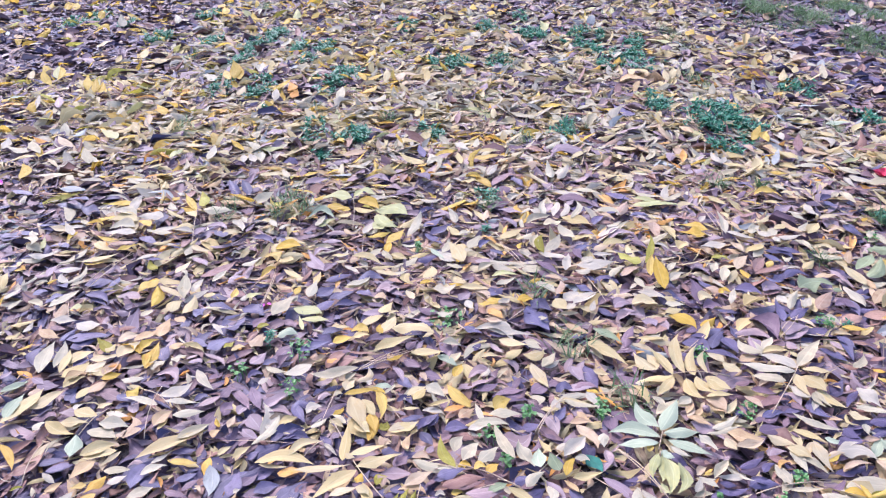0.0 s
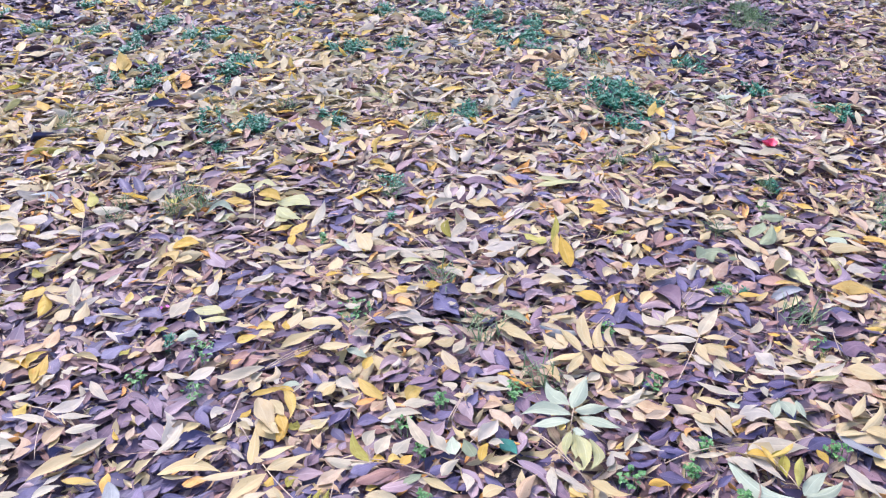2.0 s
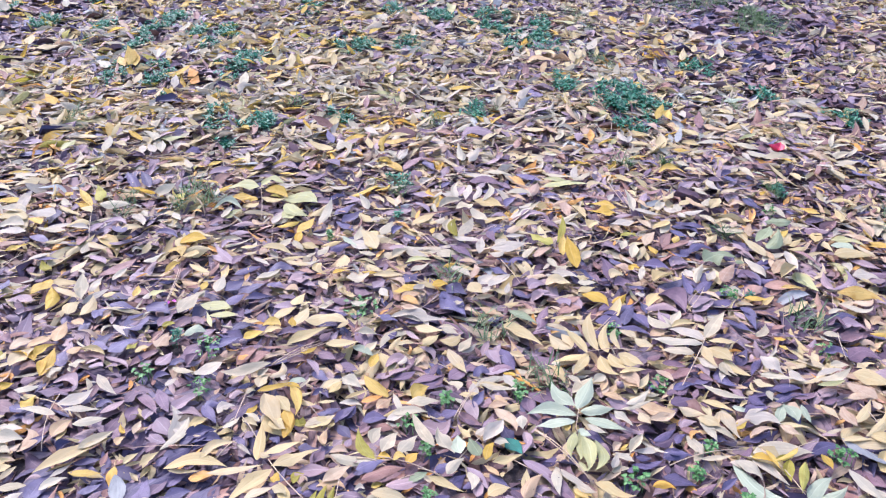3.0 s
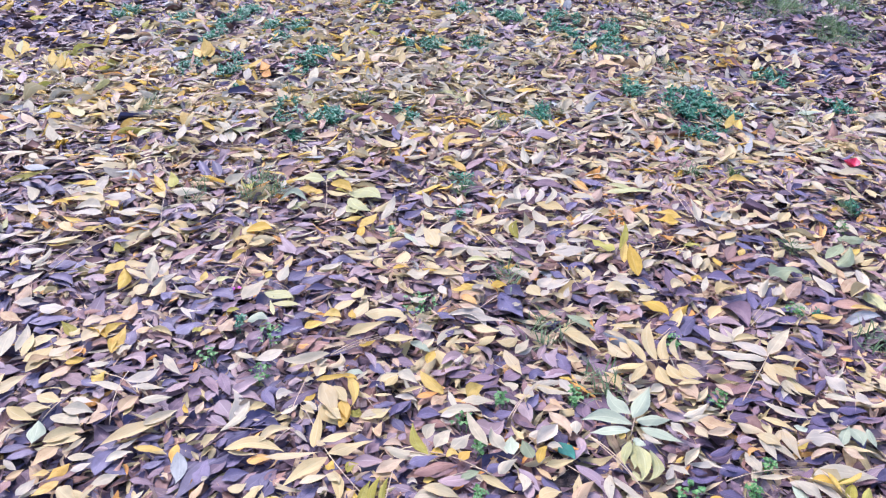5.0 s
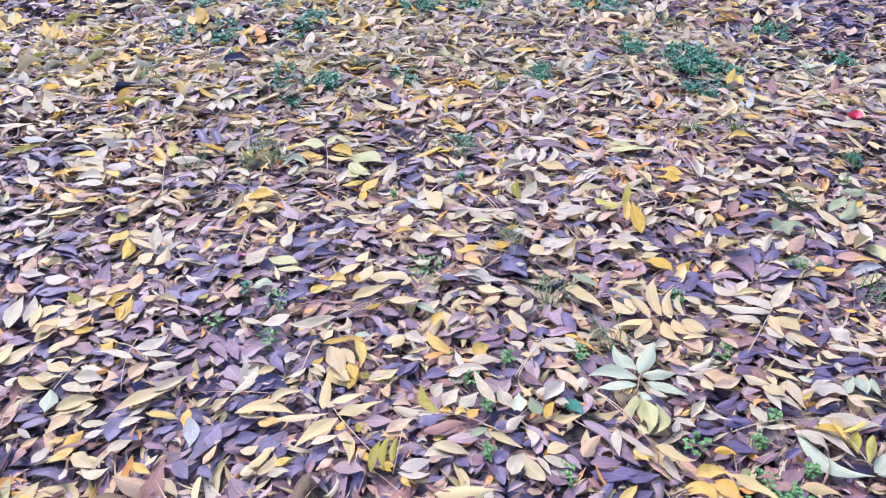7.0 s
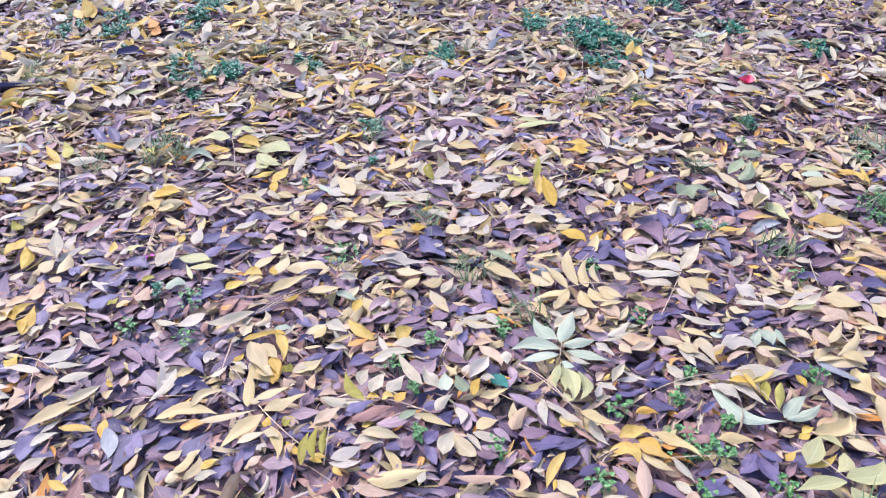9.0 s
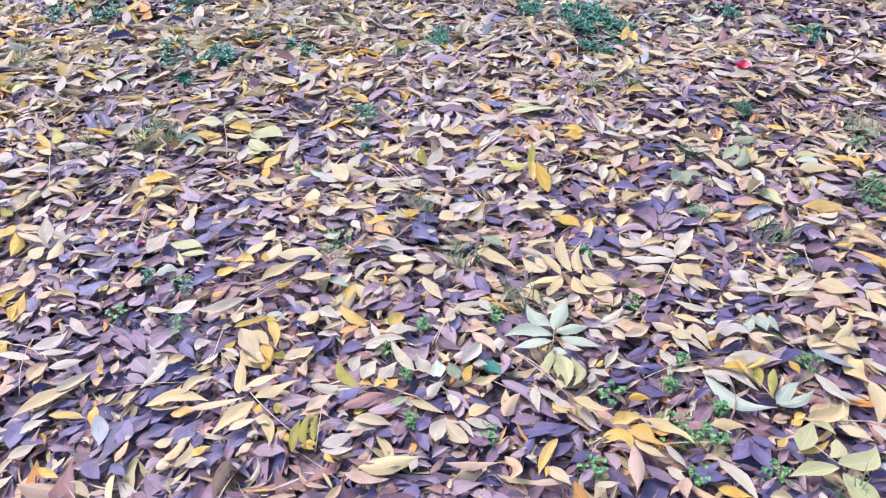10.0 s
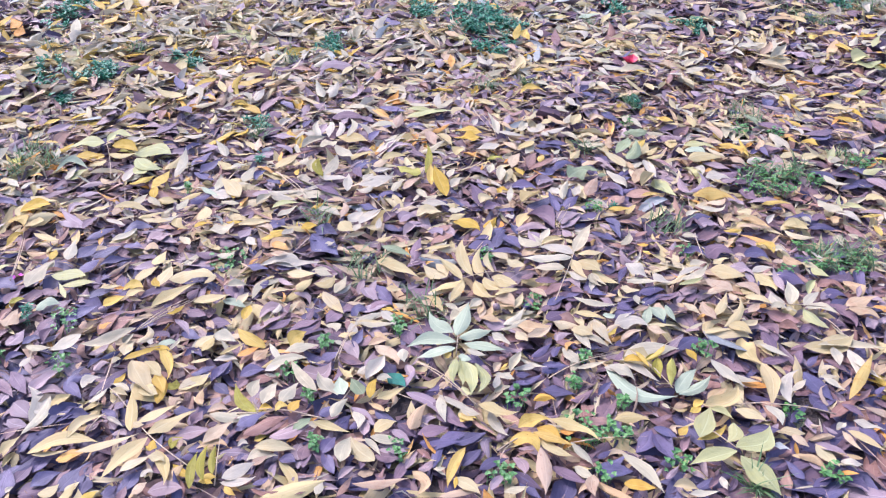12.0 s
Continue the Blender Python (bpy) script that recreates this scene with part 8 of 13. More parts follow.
leaflet(sprig, "cream", -0.187, 0.985, 0.034, -128, 0, 0.54, 0.64)
sprig = compound_leaf("ochre-gold compound leaf with narrow curled leaflets", -0.084, 0.897, -0.069, 0.991)
leaflet(sprig, "olive", -0.122, 0.894, 0.078, -12, 0, 0.21, 0.26)
leaflet(sprig, "olive", -0.100, 0.902, 0.079, -9, 0, 0.19, 0.47)
leaflet(sprig, "olive", -0.085, 0.911, 0.064, -9, 0, 0.20, 0.26)
leaflet(sprig, "gold", -0.107, 0.902, 0.028, -90, 0, 0.66, 1.37)
leaflet(sprig, "gold", -0.098, 0.907, 0.019, -133, 0, 0.48, -0.38)
sprig = compound_leaf("two sickle-shaped cream leaflets on a buried stalk", -0.298, 1.081, -0.264, 1.117)
leaflet(sprig, "cream", -0.326, 1.078, 0.074, -60, 0, 0.32, 0.79)
leaflet(sprig, "cream", -0.387, 1.060, 0.114, -92, 0, 0.32, 0.61)
leaflet(sprig, "cream", -0.379, 1.055, 0.059, -97, 0, 0.18, -0.09)
loose_leaf("ivory", -0.086, 1.067, 0.082, -99, 0, 0.31, -0.56)
loose_leaf("tan", -0.154, 1.109, 0.025, -62, 0, 0.66, 1.60)
loose_leaf("cream", -0.139, 1.151, 0.066, -65, 0, 0.43, -0.43)
loose_leaf("tan", -0.098, 1.097, 0.042, -7, 0, 0.39, 0.77)
loose_leaf("tan", -0.090, 1.075, 0.038, -98, 0, 0.47, 0.86)
loose_leaf("mauve", -0.084, 1.097, 0.027, -51, 0, 0.66, 0.35)
loose_leaf("mauve", -0.058, 1.092, 0.024, -24, 0, 0.66, 0.30)
loose_leaf("slate", -0.075, 1.154, 0.048, -146, 0, 0.47, 0.04)
loose_leaf("slate", -0.068, 1.178, 0.047, -38, 0, 0.55, -0.21)
loose_leaf("slate", -0.112, 1.202, 0.040, -127, 0, 0.57, -0.04)
loose_leaf("slate", -0.150, 1.103, 0.039, -99, 0, 0.62, -0.82)
loose_leaf("plum", -0.117, 1.054, 0.034, -37, 0, 0.66, 0.27)
loose_leaf("mauve", -0.147, 1.034, 0.063, -91, 0, 0.44, 0.16)
loose_leaf("tan", -0.150, 1.024, 0.033, -162, 0, 0.48, 0.91)
loose_leaf("olive", -0.151, 0.999, 0.029, -44, 0, 0.66, 1.27)
loose_leaf("slate", -0.136, 0.980, 0.045, -104, 0, 0.60, 1.60)
loose_leaf("tan", -0.100, 0.998, 0.065, -57, 0, 0.40, 0.13)
loose_leaf("slate", -0.146, 0.980, 0.022, -49, 0, 0.66, 0.52)
loose_leaf("mauve", -0.075, 0.970, 0.073, -136, 0, 0.37, 1.20)
loose_leaf("plum", -0.070, 0.942, 0.020, -61, 0, 0.66, 1.60)
loose_leaf("slate", -0.076, 0.924, 0.030, -24, 0, 0.51, 0.39)
loose_leaf("ivory", -0.072, 0.907, 0.058, -72, 0, 0.45, 0.04)
loose_leaf("tan", -0.024, 0.920, 0.033, -65, 0, 0.47, -0.12)
loose_leaf("slate", -0.207, 1.131, 0.025, -137, 0, 0.66, 1.60)
loose_leaf("cream", -0.219, 1.194, 0.075, -147, 0, 0.52, 0.04)
loose_leaf("yellow", -0.177, 1.120, 0.087, -2, 0, 0.27, -0.30)
loose_leaf("olive", -0.163, 1.171, 0.025, -102, 0, 0.66, -1.60)
loose_leaf("tan", -0.156, 1.137, 0.034, -134, 0, 0.44, -0.72)
loose_leaf("slate", -0.375, 1.153, 0.060, -73, 0, 0.51, -0.17)
loose_leaf("slate", -0.374, 1.132, 0.033, -51, 0, 0.66, 0.05)
loose_leaf("slate", -0.339, 1.142, 0.051, -109, 0, 0.47, 0.56)
loose_leaf("mauve", -0.301, 1.094, 0.039, -58, 0, 0.66, 0.15)
loose_leaf("slate", -0.250, 1.115, 0.038, 44, 0, 0.48, 0.11)
loose_leaf("mauve", -0.255, 1.077, 0.027, -113, 0, 0.66, 1.60)
loose_leaf("ivory", -0.264, 1.115, 0.045, -138, 0, 0.22, 0.10)
loose_leaf("slate", -0.233, 1.159, 0.041, -147, 0, 0.48, -0.16)
loose_leaf("mauve", -0.253, 1.137, 0.026, -51, 0, 0.66, 0.36)
loose_leaf("orange", -0.340, 1.035, 0.032, -84, 0, 0.60, 0.60)
loose_leaf("slate", -0.326, 1.000, 0.053, -65, 0, 0.51, 0.27)
loose_leaf("slate", -0.302, 0.967, 0.045, -21, 0, 0.50, 0.58)
loose_leaf("slate", -0.292, 0.948, 0.041, -3, 0, 0.48, 0.08)
loose_leaf("brown", -0.280, 0.975, 0.026, -58, 0, 0.66, 1.60)
loose_leaf("cream", -0.337, 0.924, 0.060, -37, 0, 0.40, -0.15)
loose_leaf("cream", -0.317, 0.906, 0.057, -21, 0, 0.34, -0.75)
loose_leaf("cream", -0.346, 0.908, 0.032, -41, 0, 0.66, 0.33)
loose_leaf("gold", -0.291, 0.926, 0.031, -58, 0, 0.58, 0.37)
loose_leaf("slate", -0.276, 0.912, 0.040, -72, 0, 0.66, 0.60)
loose_leaf("slate", -0.224, 0.936, 0.045, -35, 0, 0.62, 0.39)
loose_leaf("plum", -0.230, 0.910, 0.036, -13, 0, 0.44, 0.33)
loose_leaf("ivory", -0.199, 0.949, 0.021, -78, 0, 0.66, 1.60)
loose_leaf("tan", -0.212, 0.918, 0.030, -55, 0, 0.63, 0.49)
loose_leaf("mauve", -0.189, 0.918, 0.058, -100, 0, 0.48, 0.56)
loose_leaf("mauve", -0.369, 0.922, 0.031, -76, 0, 0.66, 1.60)
loose_leaf("ivory", -0.300, 0.905, 0.039, -79, 0, 0.48, 0.70)
loose_leaf("gold", -0.148, 0.961, 0.047, -134, 0, 0.32, -0.39)
loose_leaf("tan", -0.148, 0.934, 0.029, -38, 0, 0.50, 0.57)
sprig = compound_leaf("cream compound leaf with long narrow leaflets", -0.678, 1.286, -0.599, 1.219)
leaflet(sprig, "ivory", -0.635, 1.257, 0.073, -55, 0, 0.45, -0.76)
leaflet(sprig, "ivory", -0.621, 1.239, 0.080, -90, 0, 0.20, -0.35)
leaflet(sprig, "ivory", -0.629, 1.228, 0.088, 77, 0, 0.24, -0.39)
leaflet(sprig, "tan", -0.617, 1.167, 0.053, -28, 0, 0.62, 0.48)
leaflet(sprig, "ivory", -0.587, 1.194, 0.065, -79, 0, 0.35, -0.04)
leaflet(sprig, "cream", -0.606, 1.157, 0.043, -8, 0, 0.36, -0.36)
loose_leaf("ivory", -0.945, 1.357, 0.124, 8, 0, 0.32, 0.21)
loose_leaf("ivory", -0.920, 1.377, 0.103, 10, 0, 0.26, -0.32)
loose_leaf("cream", -0.896, 1.354, 0.091, 9, 0, 0.25, -0.21)
loose_leaf("cream", -0.899, 1.262, 0.034, 160, 0, 0.64, -1.23)
loose_leaf("cream", -0.905, 1.231, 0.078, -42, 0, 0.44, 0.35)
loose_leaf("tan", -0.934, 1.282, 0.034, -58, 0, 0.66, -0.09)
loose_leaf("cream", -0.885, 1.339, 0.069, -38, 0, 0.62, -0.29)
loose_leaf("cream", -0.862, 1.298, 0.052, -42, 0, 0.66, 0.54)
loose_leaf("tan", -0.867, 1.318, 0.051, -51, 0, 0.66, 0.91)
loose_leaf("cream", -0.890, 1.389, 0.066, -40, 0, 0.53, 0.72)
loose_leaf("cream", -0.848, 1.404, 0.072, -73, 0, 0.45, -0.36)
loose_leaf("cream", -0.781, 1.403, 0.071, -33, 0, 0.66, 0.65)
loose_leaf("gold", -0.732, 1.414, 0.074, 61, 0, 0.36, -0.97)
loose_leaf("yellow", -0.698, 1.355, 0.102, 2, 0, 0.27, -0.04)
loose_leaf("gold", -0.713, 1.412, 0.058, -169, 0, 0.35, 0.04)
loose_leaf("gold", -0.734, 1.421, 0.054, -33, 0, 0.49, 0.49)
loose_leaf("olive", -0.810, 1.420, 0.079, 41, 0, 0.36, -0.39)
loose_leaf("cream", -0.816, 1.424, 0.035, -15, 0, 0.66, -0.11)
loose_leaf("cream", -0.834, 1.350, 0.052, -39, 0, 0.66, -0.17)
loose_leaf("cream", -0.826, 1.342, 0.042, -103, 0, 0.66, 1.56)
loose_leaf("tan", -0.791, 1.340, 0.052, -24, 0, 0.66, 0.07)
loose_leaf("gold", -0.790, 1.327, 0.044, -67, 0, 0.66, -0.26)
loose_leaf("tan", -0.801, 1.282, 0.055, -38, 0, 0.56, 0.47)
loose_leaf("orange", -0.789, 1.367, 0.034, -118, 0, 0.45, 1.60)
loose_leaf("ivory", -0.740, 1.317, 0.051, -85, 0, 0.38, -0.24)
loose_leaf("gold", -0.706, 1.260, 0.040, -24, 0, 0.66, 0.24)
loose_leaf("cream", -0.718, 1.303, 0.042, -110, 0, 0.28, 0.04)
loose_leaf("ivory", -0.945, 1.557, 0.065, -94, 0, 0.64, -0.47)
loose_leaf("ivory", -1.017, 1.581, 0.066, -96, 0, 0.39, -0.10)
loose_leaf("tan", -1.031, 1.538, 0.078, -118, 0, 0.36, -0.21)
loose_leaf("slate", -0.949, 1.501, 0.102, -80, 0, 0.47, 0.20)
loose_leaf("slate", -0.925, 1.468, 0.057, -60, 0, 0.63, 0.53)
loose_leaf("slate", -0.960, 1.494, 0.054, -25, 0, 0.66, 0.69)
loose_leaf("plum", -1.001, 1.544, 0.035, -17, 0, 0.66, 0.96)
loose_leaf("slate", -0.985, 1.403, 0.063, 2, 0, 0.51, 0.32)
loose_leaf("slate", -1.001, 1.473, 0.019, -39, 0, 0.66, 0.06)
loose_leaf("slate", -0.878, 1.381, 0.041, -47, 0, 0.66, 0.65)
loose_leaf("tan", -0.805, 1.466, 0.051, -55, 0, 0.66, 0.81)
loose_leaf("tan", -0.770, 1.471, 0.067, -47, 0, 0.58, -0.27)
loose_leaf("tan", -0.710, 1.482, 0.076, -2, 0, 0.47, 0.35)
loose_leaf("tan", -0.698, 1.557, 0.037, -124, 0, 0.66, 0.82)
loose_leaf("plum", -0.850, 1.534, 0.049, -126, 0, 0.48, -0.44)
loose_leaf("mauve", -0.686, 1.464, 0.038, -29, 0, 0.66, 1.60)
loose_leaf("slate", -0.670, 1.388, 0.062, 6, 0, 0.48, 0.46)
loose_leaf("cream", -0.651, 1.439, 0.074, -112, 0, 0.24, 0.82)
loose_leaf("tan", -0.671, 1.432, 0.035, -66, 0, 0.66, 0.04)
loose_leaf("ivory", -0.680, 1.354, 0.039, -30, 0, 0.52, 0.50)
loose_leaf("ivory", -0.652, 1.387, 0.025, -130, 0, 0.66, 1.34)
loose_leaf("ivory", -0.645, 1.394, 0.029, -78, 0, 0.66, 0.06)
loose_leaf("mauve", -0.610, 1.378, 0.032, -92, 0, 0.66, 1.60)
loose_leaf("mauve", -0.585, 1.413, 0.081, -129, 0, 0.16, 0.53)
loose_leaf("ivory", -0.579, 1.343, 0.091, -141, 0, 0.22, -0.23)
loose_leaf("ivory", -0.594, 1.525, 0.062, -140, 0, 0.21, -0.05)
loose_leaf("slate", -0.622, 1.476, 0.055, -128, 0, 0.55, -0.81)
loose_leaf("slate", -0.581, 1.428, 0.072, -57, 0, 0.62, 0.71)
loose_leaf("slate", -0.564, 1.516, 0.061, -44, 0, 0.66, -0.42)
loose_leaf("olive", -0.541, 1.427, 0.032, -42, 0, 0.66, 0.35)
loose_leaf("cream", -0.519, 1.412, 0.033, -61, 0, 0.66, 1.57)
loose_leaf("mauve", -0.504, 1.370, 0.033, -50, 0, 0.66, -0.21)
loose_leaf("mauve", -0.671, 1.340, 0.057, -114, 0, 0.51, 1.44)
loose_leaf("mauve", -0.622, 1.306, 0.048, 12, 0, 0.23, -0.45)
loose_leaf("plum", -0.660, 1.307, 0.041, -92, 0, 0.66, 1.60)
loose_leaf("plum", -0.743, 1.351, 0.037, -61, 0, 0.66, -0.32)
loose_leaf("brown", -0.760, 1.394, 0.036, -82, 0, 0.66, 1.26)
loose_leaf("slate", -0.738, 1.279, 0.055, -99, 0, 0.57, -0.62)
loose_leaf("plum", -0.781, 1.294, 0.072, -118, 0, 0.43, 0.24)
loose_leaf("slate", -0.844, 1.266, 0.039, -14, 0, 0.66, 0.44)
loose_leaf("slate", -0.826, 1.253, 0.064, -14, 0, 0.44, -0.04)
loose_leaf("cream", -0.819, 1.264, 0.048, -25, 0, 0.53, 0.35)
loose_leaf("plum", -0.939, 1.336, 0.055, -101, 0, 0.66, -0.69)
loose_leaf("mauve", -0.959, 1.351, 0.044, -122, 0, 0.43, -0.04)
loose_leaf("plum", -0.894, 1.208, 0.051, -78, 0, 0.66, 1.56)
loose_leaf("mauve", -0.844, 1.230, 0.062, -92, 0, 0.31, 0.38)
loose_leaf("cream", -0.807, 1.228, 0.062, -108, 0, 0.52, -0.16)
loose_leaf("ivory", -0.807, 1.228, 0.021, -27, 0, 0.66, 1.23)
loose_leaf("cream", -0.758, 1.227, 0.031, -58, 0, 0.59, 0.47)
loose_leaf("ivory", -0.736, 1.220, 0.055, -104, 0, 0.40, -0.15)
loose_leaf("tan", -0.676, 1.143, 0.068, 6, 0, 0.38, -1.35)
loose_leaf("tan", -0.688, 1.144, 0.024, -31, 0, 0.66, -0.29)
loose_leaf("ivory", -0.739, 1.187, 0.067, -99, 0, 0.47, 0.23)
loose_leaf("ivory", -0.756, 1.166, 0.073, -108, 0, 0.42, 0.44)
loose_leaf("cream", -0.828, 1.184, 0.067, -86, 0, 0.37, 0.49)
loose_leaf("cream", -0.853, 1.195, 0.087, -117, 0, 0.29, -0.39)
loose_leaf("ivory", -0.868, 1.168, 0.030, -39, 0, 0.66, 0.98)
loose_leaf("plum", -0.869, 1.147, 0.028, -15, 0, 0.66, 1.23)
loose_leaf("plum", -0.656, 1.174, 0.069, 13, 0, 0.38, 0.20)
loose_leaf("mauve", -0.679, 1.218, 0.036, 0, 0, 0.66, 0.68)
loose_leaf("plum", -0.658, 1.190, 0.037, -40, 0, 0.66, 0.83)
loose_leaf("slate", -0.602, 1.141, 0.033, -36, 0, 0.66, 0.63)
loose_leaf("ivory", -0.564, 1.140, 0.072, -54, 0, 0.39, 0.04)
loose_leaf("tan", -0.490, 1.139, 0.025, -25, 0, 0.66, 1.25)
loose_leaf("gold", -0.483, 1.170, 0.032, 28, 0, 0.32, 0.50)
loose_leaf("tan", -0.466, 1.165, 0.039, -9, 0, 0.40, -0.05)
loose_leaf("plum", -0.504, 1.160, 0.036, -51, 0, 0.66, 1.60)
loose_leaf("plum", -0.506, 1.261, 0.057, -62, 0, 0.66, 1.44)
loose_leaf("plum", -0.489, 1.209, 0.048, -15, 0, 0.54, 0.32)
loose_leaf("plum", -0.525, 1.182, 0.048, -23, 0, 0.57, 0.04)
loose_leaf("slate", -0.560, 1.250, 0.033, -69, 0, 0.66, 1.60)
loose_leaf("plum", -0.577, 1.280, 0.050, -2, 0, 0.35, -0.04)
loose_leaf("mauve", -0.583, 1.178, 0.037, -109, 0, 0.52, 0.04)
loose_leaf("slate", -0.726, 1.237, 0.030, -92, 0, 0.66, 1.60)
loose_leaf("plum", -0.755, 1.324, 0.047, -134, 0, 0.37, 0.04)
dry_stalk(-0.642, 1.294, -0.626, 1.136)
dry_stalk(-0.768, 1.155, -0.729, 1.225)
loose_leaf("ivory", 2.214, 2.462, 0.097, -46, 6, 0.33, 0.31)
loose_leaf("ivory", 2.031, 2.385, 0.040, -122, 0, 0.66, 1.60)
loose_leaf("ivory", 2.011, 2.344, 0.108, -44, 12, 0.27, 0.29)
loose_leaf("mauve", 2.088, 2.316, 0.087, -70, 0, 0.50, 0.75)
loose_leaf("tan", 2.125, 2.556, 0.090, -54, 0, 0.28, 0.05)
loose_leaf("cream", 2.221, 2.741, 0.156, -78, 0, 0.26, 0.18)
loose_leaf("tan", 2.229, 2.786, 0.102, -67, 0, 0.44, 0.12)
loose_leaf("cream", 2.030, 2.788, 0.075, -136, 0, 0.66, 1.60)
loose_leaf("ivory", 1.865, 2.523, 0.113, -22, 14, 0.19, 0.04)
loose_leaf("ivory", 1.969, 2.684, 0.078, 165, 0, 0.33, 0.47)
loose_leaf("ivory", 2.032, 2.666, 0.076, 172, 0, 0.55, -0.49)
loose_leaf("cream", 1.975, 2.584, 0.064, -164, 0, 0.44, 0.50)
loose_leaf("lime", 1.870, 2.684, 0.108, -84, 0, 0.66, 1.51)
loose_leaf("mauve", 1.972, 2.810, 0.106, -64, 0, 0.50, 1.48)
loose_leaf("cream", 1.968, 2.923, 0.066, -173, 0, 0.66, 1.06)
loose_leaf("ivory", 1.855, 2.760, 0.056, -167, 0, 0.66, 1.08)
loose_leaf("ivory", 1.650, 2.402, 0.108, -36, 10, 0.18, 0.15)
loose_leaf("cream", 1.689, 2.442, 0.064, -117, 0, 0.66, 1.60)
loose_leaf("cream", 1.680, 2.170, 0.099, -104, 0, 0.66, 1.38)
loose_leaf("cream", 1.702, 2.092, 0.085, -65, 0, 0.19, 0.33)
loose_leaf("ivory", 1.820, 2.191, 0.102, -175, 0, 0.40, -0.72)
loose_leaf("ivory", 1.800, 2.073, 0.104, -62, 5, 0.30, -0.67)
loose_leaf("ivory", 1.643, 2.038, 0.078, -87, 0, 0.37, 0.76)
loose_leaf("ivory", 1.710, 2.000, 0.057, -116, 0, 0.66, 1.60)
loose_leaf("slate", 1.679, 1.916, 0.126, -16, 0, 0.30, -0.62)
loose_leaf("ivory", 1.972, 2.182, 0.069, 177, 0, 0.66, 0.76)
loose_leaf("gold", 1.754, 1.952, 0.098, -74, 0, 0.51, 0.31)
loose_leaf("cream", 1.783, 1.996, 0.113, 163, 0, 0.21, -0.09)
loose_leaf("gold", 1.770, 1.915, 0.060, 170, 0, 0.29, 0.15)
loose_leaf("cream", 1.771, 1.899, 0.098, -75, 0, 0.26, 0.31)
loose_leaf("tan", 1.925, 2.054, 0.069, 178, 0, 0.66, 1.52)
loose_leaf("mauve", 1.957, 2.100, 0.047, -145, 0, 0.66, 1.54)
loose_leaf("mauve", 2.028, 2.123, 0.098, -65, 6, 0.30, 0.72)
loose_leaf("mauve", 2.097, 2.252, 0.063, -96, 0, 0.66, -0.92)
loose_leaf("ivory", 2.125, 2.200, 0.050, -62, 0, 0.64, 1.60)
loose_leaf("ivory", 2.157, 2.206, 0.035, -112, 0, 0.66, 1.60)
loose_leaf("ivory", 2.313, 2.293, 0.101, -50, 6, 0.29, -0.15)
loose_leaf("ivory", 2.706, 2.644, 0.128, -52, 6, 0.25, 0.91)
loose_leaf("ivory", 2.456, 2.544, 0.081, 171, 0, 0.66, 1.60)
loose_leaf("ivory", 2.390, 2.411, 0.051, -139, 0, 0.66, 1.60)
loose_leaf("ivory", 2.465, 2.385, 0.087, -70, 0, 0.49, 1.16)
loose_leaf("ivory", 2.489, 2.352, 0.128, -54, 0, 0.18, -0.04)
loose_leaf("ivory", 2.375, 2.300, 0.064, -80, 0, 0.63, 1.16)
loose_leaf("lime", 2.379, 2.256, 0.109, -54, 8, 0.22, 0.19)
loose_leaf("ivory", 2.397, 2.228, 0.052, -59, 0, 0.46, 0.43)
loose_leaf("ivory", 2.464, 2.633, 0.080, -118, 0, 0.66, 1.60)
loose_leaf("ivory", 2.160, 2.368, 0.059, -143, 0, 0.66, 1.60)
loose_leaf("ivory", 2.143, 2.334, 0.086, -60, 0, 0.27, -0.07)
loose_leaf("slate", 2.121, 2.383, 0.082, -66, 0, 0.58, -0.04)
loose_leaf("slate", 1.711, 2.253, 0.077, 35, 0, 0.66, -1.47)
loose_leaf("slate", 1.766, 2.314, 0.085, 18, 0, 0.66, -1.60)
loose_leaf("slate", 1.655, 2.263, 0.087, -159, 0, 0.61, -1.60)
loose_leaf("slate", 2.052, 2.017, 0.051, -134, 0, 0.66, 1.60)
loose_leaf("slate", 1.824, 1.902, 0.090, -81, 0, 0.61, 1.39)
loose_leaf("slate", 2.379, 2.608, 0.097, -16, 4, 0.30, -1.20)
loose_leaf("plum", 2.623, 2.628, 0.113, -66, 0, 0.54, 1.32)
loose_leaf("plum", 2.193, 2.066, 0.090, -86, 0, 0.63, 1.13)
loose_leaf("slate", 1.976, 2.066, 0.055, -107, 0, 0.66, 1.60)
loose_leaf("mauve", 1.531, 2.120, 0.078, -146, 0, 0.66, -1.60)
loose_leaf("plum", 1.472, 2.011, 0.101, -72, 6, 0.21, 0.47)
loose_leaf("mauve", 1.634, 2.146, 0.086, -160, 0, 0.66, -0.49)
loose_leaf("cream", 2.027, 2.068, 0.068, -122, 0, 0.48, 1.60)
loose_leaf("ivory", 2.084, 2.076, 0.080, -90, 0, 0.43, 0.66)
loose_leaf("ivory", 2.146, 2.047, 0.067, -151, 0, 0.43, -0.87)
loose_leaf("ivory", 1.985, 1.945, 0.061, -141, 0, 0.65, 1.14)
loose_leaf("gold", 1.898, 1.949, 0.099, -85, 0, 0.25, -0.19)
loose_leaf("tan", 2.076, 1.883, 0.087, -61, 0, 0.26, -0.59)
loose_leaf("cream", 1.427, 2.004, 0.072, -142, 0, 0.66, 1.60)
loose_leaf("cream", 1.456, 1.963, 0.031, -124, 0, 0.66, 1.60)
loose_leaf("ivory", 1.405, 1.990, 0.050, -45, 0, 0.52, 1.44)
